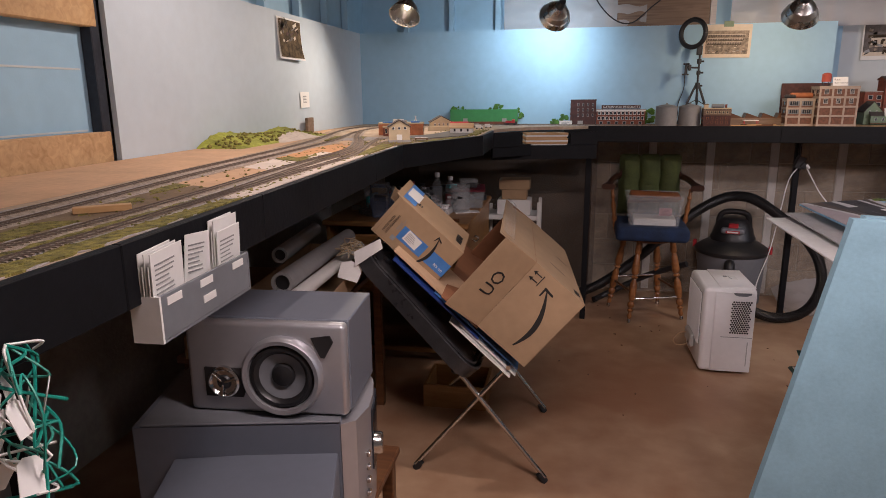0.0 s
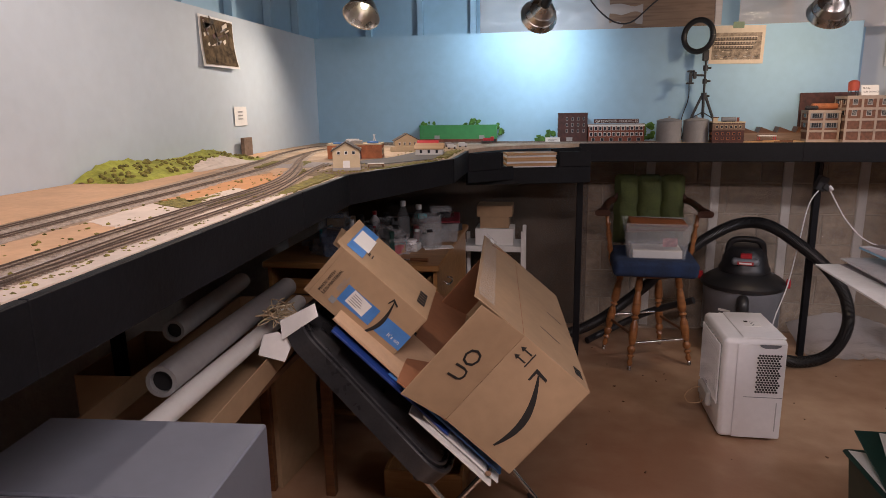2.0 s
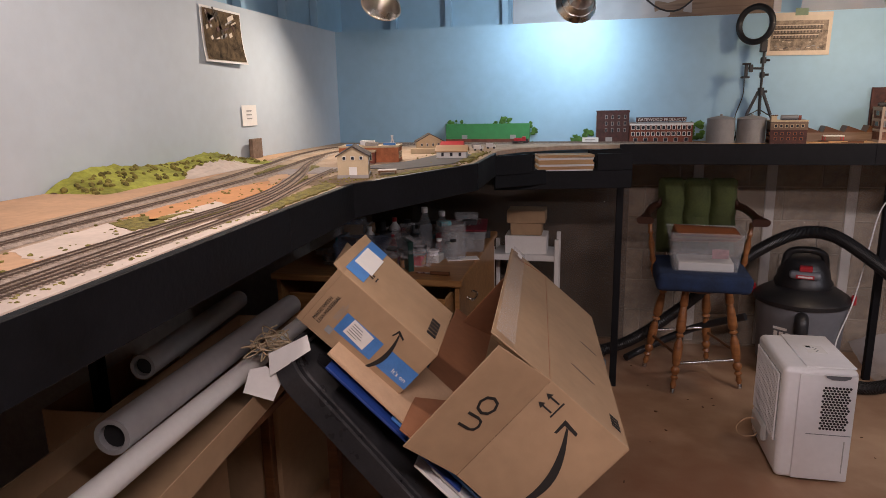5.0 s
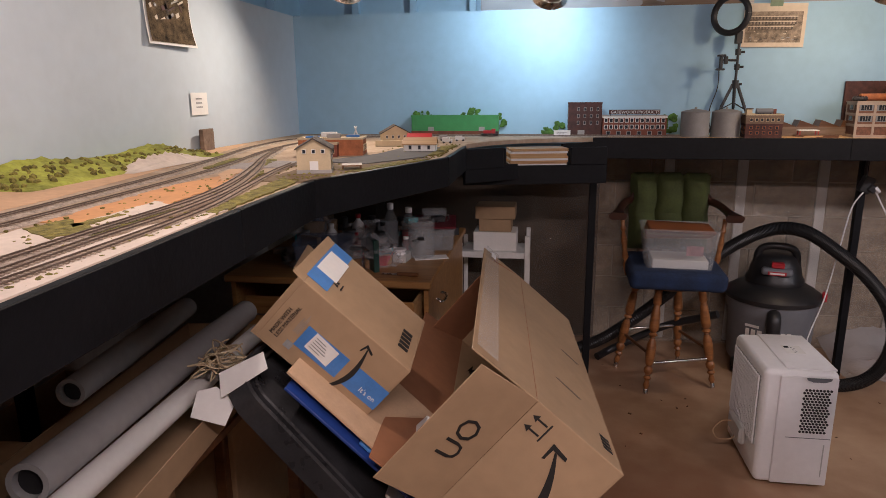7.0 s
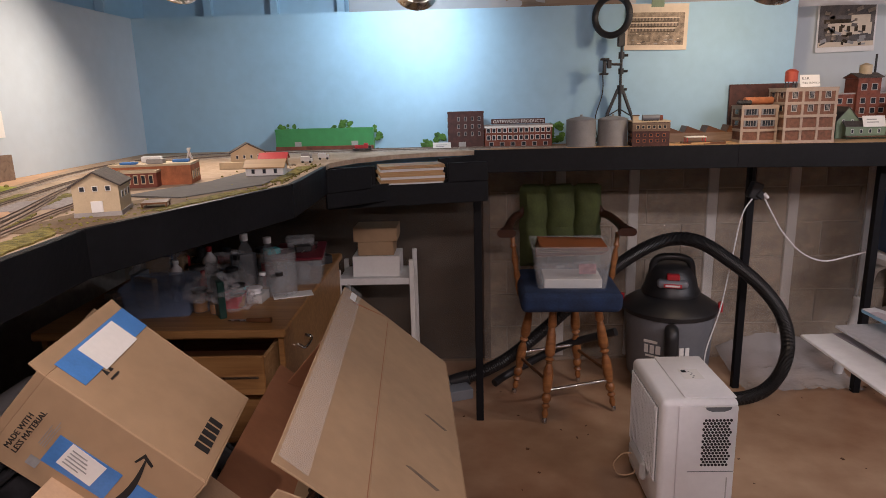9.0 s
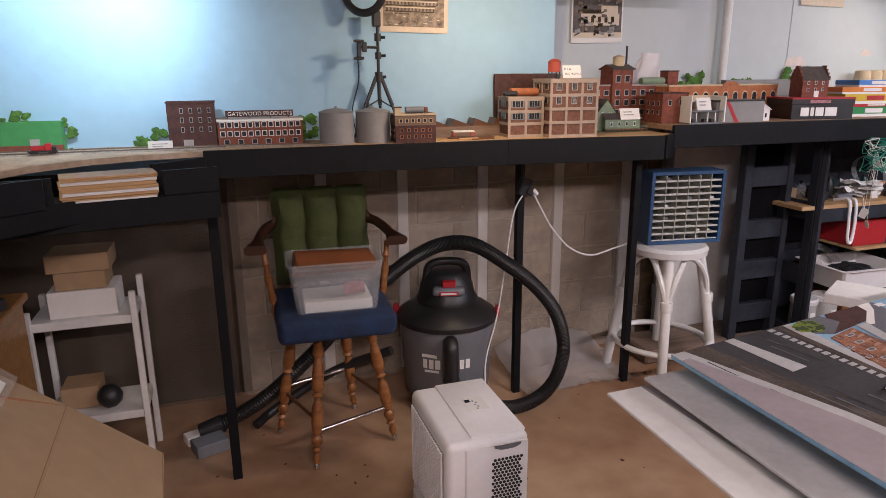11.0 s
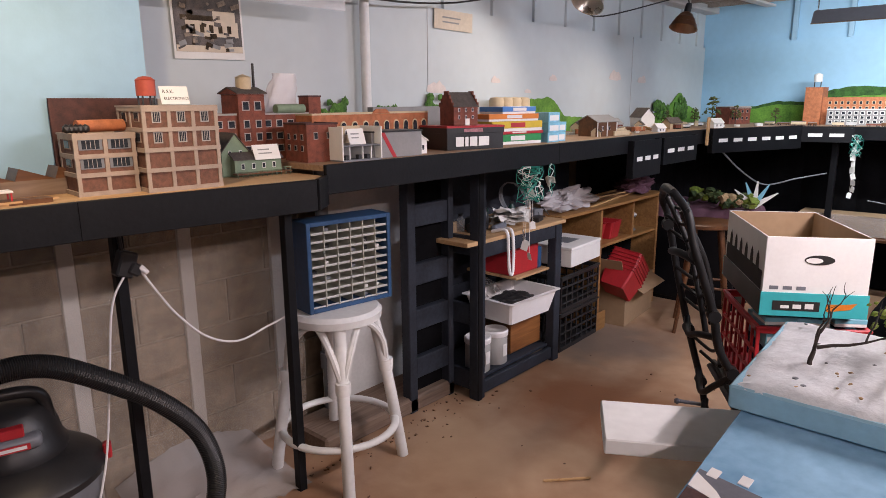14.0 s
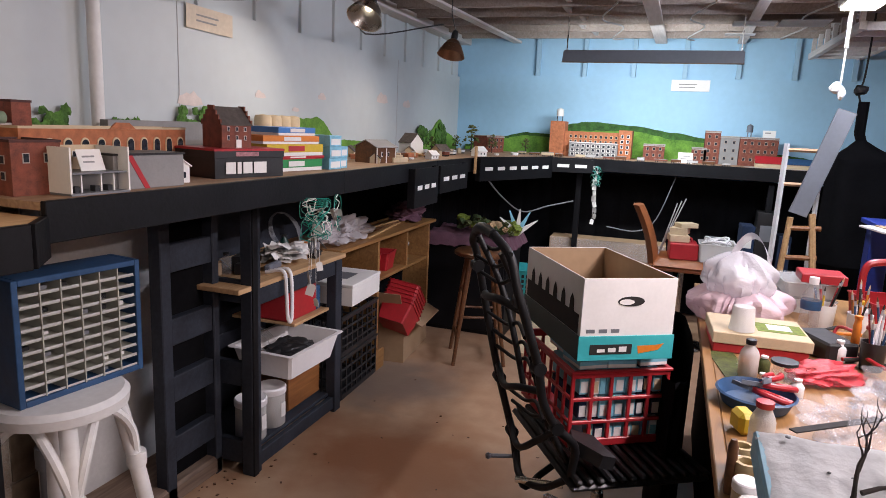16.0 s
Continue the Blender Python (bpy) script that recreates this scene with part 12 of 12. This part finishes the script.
t = wbt("red_box", "flat red box on the workbench", "box", 4.92, 2.28, 0, WZ + 0.156)
box_part("body", (-0.08, -0.09, 0, 0.08, 0.09, 0.04), M_RED, t, 0.004)
bottle("water_bottle", "half-empty clear water bottle with a blue label", "bottle", 4.58, 2.37, WZ + 0.001, 0.037, 0.23, M_CLEAR, M_WHITE, 0.42)
bm = B()
lathe(bm, [(0.0385, 0.10), (0.0388, 0.102), (0.0388, 0.135), (0.0385, 0.137)], 20, cap=False)
solid("bottle_label", bm, M_BINBLUE, "blue paper band round the water bottle", "label", m=pose(4.58, 2.37, WZ + 0.001), smooth=True)
# brush caddy
t = wbt("tool_caddy", "red plastic caddy with a tall handle full of brushes", "caddy", 4.93, 2.02, 10)
bm = B()
tray(bm, 0.26, 0.20, 0.10, 0.004, 0.1, None, 0.005)
part("tray", bm, M_RED, t)
bm = B()
tube(bm, [(0, -0.10, 0.08), (0, -0.10, 0.22), (0, -0.06, 0.26), (0, 0.06, 0.26), (0, 0.10, 0.22), (0, 0.10, 0.08)], 0.016, 8)
part("handle", bm, M_RED, t, "", True)
def brush(x, y, z, tilt, az, ln, mt, tip):
    T = thing("paint_brush", "hobby paint brush standing in a cup", "brush", m=pose(x, y, z, tilt, 0, az), group="brushes")
    bm = B()
    rod(bm, (0, 0, 0), (0, 0, ln), 0.0032, 0.0045, 7)
    part("handle", bm, mt, T, "", True)
    bm = B()
    rod(bm, (0, 0, ln), (0, 0, ln + 0.02), 0.0045, 0.004, 7)
    part("ferrule", bm, M_SILVER, T)
    bm = B()
    rod(bm, (0, 0, ln + 0.02), (0, 0, ln + 0.038), 0.004, 0.001, 7)
    part("bristles", bm, tip, T)
for cx, cy, r, h, mt in ((4.32, 2.17, 0.05, 0.12, M_FROST), (4.18, 2.24, 0.04, 0.10, M_BPLAS), (4.55, 2.20, 0.045, 0.11, M_WHITE), (4.70, 2.30, 0.05, 0.10, M_PAPER)):
    t = wbt("brush_cup", "cup of brushes and tools on the workbench", "cup", cx, cy)
    bm = B()
    lathe(bm, [(r * 0.85, 0), (r * 0.88, 0.003), (r, h), (r - 0.003, h), (r * 0.84, 0.005), (0, 0.005)], 20)
    part("cup", bm, mt, t, "", True)
    for k in range(8):
        brush(cx + rnd.uniform(-0.4, 0.4) * r, cy + rnd.uniform(-0.4, 0.4) * r, WZ + 0.008, rnd.uniform(4, 16), rnd.uniform(0, 360), rnd.uniform(0.13, 0.2), rnd.choice((M_RED, M_MAPLE, M_INK, M_ORANGE, M_BINBLUE, M_WHITE, M_YELLOW)), rnd.choice((M_DKWOOD, M_CREAM, M_INK)))
for k in range(16):
    x, y = rnd.uniform(4.1, 4.5), rnd.uniform(2.15, 2.5)
    bm = B()
    tube(bm, [(-0.07, 0, 0.008), (-0.02, rnd.uniform(-0.01, 0.01), 0.01), (0.07, 0, 0.008)], 0.007, 7)
    solid("hobby_tool", bm, rnd.choice((M_INK, M_ORANGE, M_YELLOW, M_BPLAS, M_RED)), "small hobby knife or marker lying on the workbench", "tool", m=pose(x, y, WZ + 0.004 + 0.016 * (k % 3), 0, 0, rnd.uniform(0, 180)), smooth=True)
t = wbt("tool_box", "black plastic tool case with papers on it", "tool box", 4.30, 2.36, 24)
box_part("body", (-0.10, -0.06, 0, 0.10, 0.06, 0.07), M_BPLAS, t, 0.008)
bm = B()
tube(bm, [(-0.05, -0.06, 0.05), (-0.045, -0.08, 0.09), (0.045, -0.08, 0.09), (0.05, -0.06, 0.05)], 0.006, 6)
part("handle", bm, M_RED, t)
bottle("marker", "orange marker standing on end", "marker", 4.25, 2.28, WZ + 0.07, 0.014, 0.10, M_ORANGE, M_ORANGE, 0.8)

# ---- far end by the right wall ----
lc = thing("leather_chair", "tan leather swivel chair turned sideways, loaded with boxes", "chair", x=6.88, y=2.82, z=0)
bm = B()
def seatf(u, v):
    x, y = (u - 0.5) * 0.46, (v - 0.5) * 0.46
    e = max(abs(u - 0.5), abs(v - 0.5)) * 2
    return (x, y, 0.70 - 0.05 * max(0, e - 0.75) * 4)
sheet(bm, 1, 1, 16, 16, seatf)
bx(bm, -0.22, -0.22, 0.61, 0.22, 0.22, 0.65, 0.02)
part("seat", bm, M_TAN, lc, "", True)
bm = B()
pts = []
for i in range(13):
    w = i / 12
    z = 0.64 + 0.43 * w
    y = 0.20 + 0.10 * w * w + 0.05 * w
    pts.append((y, z, 0.23 - 0.11 * w))
prev = None
for y, z, hw in pts:
    ring = [bm.verts.new((sx * hw, y + off, z)) for sx, off in ((-1, 0.0), (-0.5, -0.028), (0.5, -0.028), (1, 0.0), (0.6, 0.045), (-0.6, 0.045))]
    if prev:
        for j in range(6):
            bm.faces.new((prev[j], prev[(j + 1) % 6], ring[(j + 1) % 6], ring[j]))
    else:
        bm.faces.new(ring[::-1])
    prev = ring
bm.faces.new(prev)
part("backrest", bm, M_TAN, lc, "", True)
bm = B()
rod(bm, (0, 0, 0.06), (0, 0, 0.61), 0.025, None, 14)
part("column", bm, M_CHROME, lc, "chrome column", True)
bm = B()
lathe(bm, [(0.22, 0), (0.225, 0.012), (0.06, 0.05), (0.03, 0.06), (0, 0.06)], 28)
part("base", bm, M_CHROME, lc, "", True)
t = thing("cash_box", "bright red metal box on the leather chair", "box", x=6.82, y=2.83, z=0.702, rz=5)
box_part("body", (-0.12, -0.10, 0, 0.10, 0.10, 0.12), M_RED, t, 0.006)
bm = B()
tube(bm, [(0, -0.06, 0.118), (0, -0.05, 0.15), (0, 0.05, 0.15), (0, 0.06, 0.118)], 0.007, 6)
part("handle", bm, M_RED, t)
for i, (x, y, z, w, d, h, rz) in enumerate(((6.82, 2.87, 0.825, 0.16, 0.14, 0.05, 10), (6.84, 2.86, 0.876, 0.14, 0.12, 0.05, -12), (6.84, 2.82, 0.927, 0.10, 0.14, 0.035, 30))):
    t = thing("small_carton", "small cream cardboard carton on the red box", "box", x=x, y=y, z=z, rz=rz, group="cream cartons")
    box_part("body", (-w / 2, -d / 2, 0, w / 2, d / 2, h), M_CREAM, t, 0.003)
t = thing("clear_tub", "clear tub of coiled white cord on the leather chair", "tub", x=6.80, y=2.60, z=0.702, rz=0)
bm = B()
tray(bm, 0.24, 0.24, 0.13, 0.003, 0.08, None, 0.005)
part("tub", bm, M_FROST, t)
bm = B()
for k in range(5):
    tube(bm, [((0.05 + 0.012 * k) * math.cos(j * 0.9 + k), (0.06 + 0.01 * k) * math.sin(j * 0.9 + k), 0.12 + 0.02 * (k % 3) + 0.02 * math.sin(j * 1.7 + k)) for j in range(9)], 0.007, 6)
part("cord", bm, M_WHITE, t, "", True)
t = thing("sticks", "thin pale sticks standing in the carton", "stick", x=6.86, y=3.0, z=0.70)
for k in range(3):
    bm = B()
    rod(bm, (0, 0, 0.0), (0.0, -0.10 - 0.03 * k, 0.40 + 0.02 * k), 0.005, 0.004, 6)
    part("stick", bm, M_GPALE, t)
# low shelf behind with boards
t = thing("long_carton", "long flat carton wrapped in clear film on a low shelf", "box", x=7.62, y=3.45, z=0.50, rz=2)
box_part("body", (-0.13, -0.50, 0, 0.13, 0.50, 0.16), M_CARD, t, 0.004)
box_part("film", (-0.134, -0.49, 0.004, -0.1305, 0.49, 0.164), M_CLEARF, t)
t = thing("low_shelf", "low dark shelf along the curtain", "shelf", x=7.62, y=2.9, z=0)
box_part("board", (-0.20, -1.1, 0.475, 0.20, 1.1, 0.499), M_DKWOOD, t, 0.003)
for y in (-1.05, 0, 1.05):
    box_part("leg", (-0.18, y - 0.03, 0, 0.18, y + 0.03, 0.474), M_BLACK, t, 0.003)
for i, (y, w, h, mt, lb) in enumerate(((2.55, 0.20, 0.26, M_GPLAS, "grey carton on the low shelf"), (2.33, 0.10, 0.40, M_NAVY, "dark blue folder box on the low shelf"), (2.20, 0.14, 0.52, M_BPLAS, "tall black box on the low shelf"), (2.06, 0.09, 0.34, M_NAVY, "narrow blue box on the low shelf"), (2.43, 0.06, 0.24, M_WHITE, "white bottle on the low shelf"))):
    t = thing("file_box", lb, "box", x=7.58, y=y, z=0.50, rz=(i * 7) % 11 - 5)
    box_part("body", (-0.12, -w / 2, 0, 0.12, w / 2, h), mt, t, 0.004)
    box_part("label_patch", (-0.1212, -w * 0.3, h * 0.55, -0.1202, w * 0.3, h * 0.8), M_PAPER if i != 2 else M_GPLAS, t)
# wooden easel frame, leaning grey plank, white rail
t = thing("leaning_plank", "long grey plank leaning on a wooden chair", "plank")
bm = B()
bx(bm, -0.055, -0.012, -0.34, 0.055, 0.012, 0.34, 0.002, pose(6.32, 2.085, 1.465, 0, -16.3, 90))
part("plank", bm, M_GPLAS, t)
t = thing("white_rail", "white painted ladder-like timber frame standing up", "frame")
bm = B()
rod(bm, (6.42, 2.29, 0.60), (6.42, 2.28, 1.58), 0.017, None, 4)
part("stile", bm, M_WPAINT, t)
bm = B()
rod(bm, (6.46, 2.06, 0.60), (6.46, 2.06, 1.42), 0.015, None, 4)
part("stile", bm, M_WPAINT, t)
for z in (1.54, 1.32, 0.62):
    bm = B()
    rod(bm, (6.425, 2.27, z), (6.455, 2.07, z), 0.013, None, 4)
    part("rail", bm, M_PEACH if z > 1 else M_WPAINT, t)
t = thing("wooden_chair", "old wooden chair with a broken ladder back", "chair", x=6.30, y=2.12, z=0)
for a, b, r in (((0.0, 0.16, 0.0), (0.0, 0.10, 1.12), 0.022), ((0.0, -0.17, 0.0), (0.0, -0.02, 1.15), 0.024), ((0.36, 0.17, 0), (0.36, 0.17, 0.46), 0.02), ((0.36, -0.17, 0), (0.36, -0.17, 0.46), 0.02)):
    bm = B()
    rod(bm, a, b, r, r * 0.85, 8)
    part("leg", bm, M_PINE, t)
box_part("seat", (-0.02, -0.2, 0.46, 0.40, 0.2, 0.49), M_PINE, t, 0.005)
for z in (0.70, 0.86, 1.05):
    bm = B()
    rod(bm, (0, 0.12, z), (0, -0.08, z + 0.01), 0.016, None, 8)
    part("slat", bm, M_MAPLE, t)
# blue table with clutter
t = thing("blue_table", "cobalt blue painted table with a thick leg", "table", x=5.9, y=1.50, z=0)
box_part("tabletop", (-0.45, -0.75, 1.12, 0.45, 0.32, 1.15), M_COBALT, t, 0.004)
box_part("leg", (-0.42, 0.18, 0, -0.30, 0.29, 1.119), M_COBALT, t, 0.006)
box_part("leg", (0.30, 0.18, 0, 0.42, 0.29, 1.119), M_COBALT, t, 0.006)
box_part("leg", (-0.42, -0.72, 0, -0.30, -0.61, 1.119), M_COBALT, t, 0.006)
box_part("leg", (0.30, -0.72, 0, 0.42, -0.61, 1.119), M_COBALT, t, 0.006)
t = thing("paper_stack", "loose white papers and brown envelope on the blue table", "paper", x=5.65, y=1.80, z=1.151, rz=12)
box_part("sheets", (-0.12, -0.16, 0, 0.14, 0.14, 0.012), M_PAPER, t, 0.002)
box_part("envelope", (-0.08, -0.10, 0.0125, 0.10, 0.08, 0.02), M_CARD, t, 0.002)
for i, (x, y) in enumerate(((5.62, 1.53), (5.66, 1.30))):
    t = thing("clear_tub", "clear plastic tub of coloured oddments on the blue table", "tub", x=x, y=y, z=1.151, rz=10 * i)
    bm = B()
    tray(bm, 0.24, 0.20, 0.13, 0.003, 0.08, None, 0.005)
    part("tub", bm, M_FROST, t)
    bm = B()
    crumple(bm, (0, 0, 0.05), 0.09, (1, 0.9, 0.5), 40 + i, 3)
    part("contents", bm, (M_PEACH, M_RED)[i], t)
# black jacket hanging past the benches
t = thing("black_jacket", "black jacket hanging from a ceiling hook", "jacket")
bm = B()
def jack(u, v):
    a = u * 6.283
    z = 0.75 + 1.13 * v
    w = (0.21 + 0.02 * math.sin(a * 5 + v * 3)) if z < 1.50 else max(0.03, 0.21 - 1.6 * (z - 1.50)) + 0.008 * math.sin(a * 4)
    return (6.9 + 0.6 * w * math.cos(a), 1.72 + 0.06 * min(1, max(0, (z - 1.5) * 6)) + w * math.sin(a), z)
sheet(bm, 1, 1, 40, 26, jack)
part("cloth", bm, M_BLKCLOTH, t, "", True)
bm = B()
tube(bm, [(6.9, 1.80, 1.86), (6.88, 1.83, 1.97), (6.9, 1.80, 2.05), (6.9, 1.79, 2.62)], 0.007, 6)
blob(bm, (6.88, 1.815, 1.955), 0.045, (0.7, 1.0, 0.8), 2, 0.5, 7)
part("strap", bm, M_BPLAS, t)

# ---- boards in the bench notch, more desk clutter ----
NS = pose(0.42, 3.985, 0.0, 0, 0, 12.5)
t = thing("notch_box", "black painted pocket under the bench corner", "shelf", m=NS)
box_part("front", (-0.20, -0.006, 1.15, 0.46, 0.010, 1.236), M_BLACK, t, 0.002)
box_part("floor", (-0.20, 0.011, 1.226, 0.46, 0.16, 1.236), M_BLACK, t, 0.001)
box_part("cheek", (-0.20, -0.0065, 1.2365, -0.005, 0.010, 1.315), M_BLACK, t, 0.002)
box_part("cheek", (0.292, -0.0065, 1.2365, 0.46, 0.010, 1.315), M_BLACK, t, 0.002)
rnd = random.Random(15)
z = 1.237
for i in range(9):
    th = rnd.choice((0.004, 0.006, 0.009, 0.011))
    t = thing("thin_board", ("bare pine strip board" if i % 3 else "white card sheet") + " stacked in the bench pocket", "board", m=NS @ pose(0.143, 0.0, z, 0, 0, rnd.uniform(-1.5, 1.5)), group="boards in the pocket")
    box_part("board", (-0.138 + rnd.uniform(0, 0.012), rnd.uniform(-0.012, 0.004), 0, 0.138 - rnd.uniform(0, 0.01), 0.13, th), M_PAPER if i % 3 == 0 else M_PINE, t, 0.0006)
    z += th + 0.0006

rnd = random.Random(90)
for i in range(10):
    x, y = rnd.uniform(-0.55, 0.02), rnd.uniform(3.55, 4.2)
    film_bag("clear_bag", "crumpled clear plastic packet on the desk", x, y, rnd.uniform(0.05, 0.10), rnd.uniform(0.05, 0.09), rnd.uniform(0.03, 0.06), M_CLEARF, 50 + i, rnd.uniform(0, 180), DT + 0.03 * (i % 3))
for i in range(16):
    x, y = rnd.uniform(-0.30, 0.12), rnd.uniform(3.72, 4.15)
    bottle("jar", ("small clear jar with a dark lid", "small clear glass bottle", "clear craft bottle with a white cap")[i % 3] + " on the desk", "jar", x, y, DT, rnd.uniform(0.018, 0.03), rnd.uniform(0.07, 0.15), (M_CLEAR, M_CLEAR, M_CLEAR)[i % 3], (M_BPLAS, M_BPLAS, M_WHITE)[i % 3], (0.9, 0.5, 0.5)[i % 3])
for i in range(9):
    x, y = rnd.uniform(-0.60, -0.1), rnd.uniform(3.5, 4.3)
    t = thing("packet", "dark card packet leaning among the desk clutter", "packet", x=x, y=y, z=DT + 0.05, rz=rnd.uniform(0, 180))
    box_part("body", (-0.05, -0.012, -0.05, 0.05, 0.012, rnd.uniform(0.03, 0.09)), rnd.choice((M_BPLAS, M_NAVY, M_GPLAS, M_DGREEN, M_CARD)), t, 0.002)
# ceiling truss frame and duct past the far strip light
t = thing("ceiling_truss", "grey timber ladder frame fixed under the joists", "frame")
for y in (1.60, 1.96):
    box_part("rail", (6.4, y - 0.02, 2.28, 8.1, y + 0.02, 2.33), M_JOIST, t, 0.002)
for k in range(7):
    x = 6.45 + k * 0.26
    box_part("strut", (x - 0.02, 1.621, 2.28, x + 0.02, 1.939, 2.33), M_JOIST, t, 0.002)
    box_part("hanger", (x - 0.02, 1.945, 2.331, x + 0.02, 1.975, 2.44), M_JOIST, t, 0.002)

# painted clouds and a board joint on the long backdrop
M_CLOUD = mat("painted cloud", (0.66, 0.58, 0.55), 0.8, vary=0.08, scale=20)
rnd = random.Random(61)
for x, z, w in ((6.316, 1.75, 0.20), (6.793, 1.735, 0.16), (4.2, 1.64, 0.17), (5.409, 1.725, 0.10), (5.103, 1.64, 0.08), (4.75, 1.70, 0.10)):
    bm = B()
    pts = [(-w / 2, 0.0)] + [(-w / 2 + w * (k + 0.5) / 7, w * (0.16 + 0.22 * math.sin(math.pi * (k + 0.5) / 7)) * rnd.uniform(0.6, 1.15)) for k in range(7)] + [(w / 2, 0.0), (w * 0.2, -w * 0.05), (-w * 0.25, -w * 0.04)]
    prism(bm, pts[::-1], 0.0, 0.0012, pose(x, 5.0985, z, 90, 0, 0))
    tagged(finish("painted_cloud", bm, M_CLOUD), "small pale pink painted cloud on the sky backdrop", "cloud", kind="structure")
for x in (4.13, 6.6):
    bm = B()
    bx(bm, x - 0.002, 5.0975, 1.38, x + 0.002, 5.0995, 2.088)
    tagged(finish("panel_joint", bm, M_GPALE), "joint between backdrop boards", "trim", kind="structure")
bm = B()
for k in range(170):
    if k < 90:
        x, y = rnd.uniform(2.9, 4.3), 4.74 - abs(rnd.gauss(0, 0.12))
    else:
        x, y = rnd.uniform(0.6, 5.4), rnd.uniform(2.9, 4.7)
    s = rnd.uniform(0.002, 0.008)
    bx(bm, -s, -s * rnd.uniform(0.3, 1), 0, s, s * 0.5, s * 0.5, 0, pose(x, y, 0.0005, 0, 0, rnd.uniform(0, 180)))
solid("floor_debris", bm, M_DKWOOD, "scattered crumbs of dirt and wood on the floor", "debris", kind="stuff")

# added black form that fills the black gap on the floor along the workbench
bm = B()
def drapef(u, v):
    a = 6.2832 * u
    k = 1 + 0.10 * noise.noise(Vector((math.cos(a) * 3, math.sin(a) * 3, v * 2)))
    return (4.50 + 0.60 * math.cos(a) * k * (1 - 0.15 * v), 2.865 + 0.068 * math.sin(a) * k, 0.74 * v)
sheet(bm, 1, 1, 60, 12, drapef)
solid("black_filler", bm, M_BLKCLOTH, "added black form on the floor by the workbench", "cloth", smooth=True)
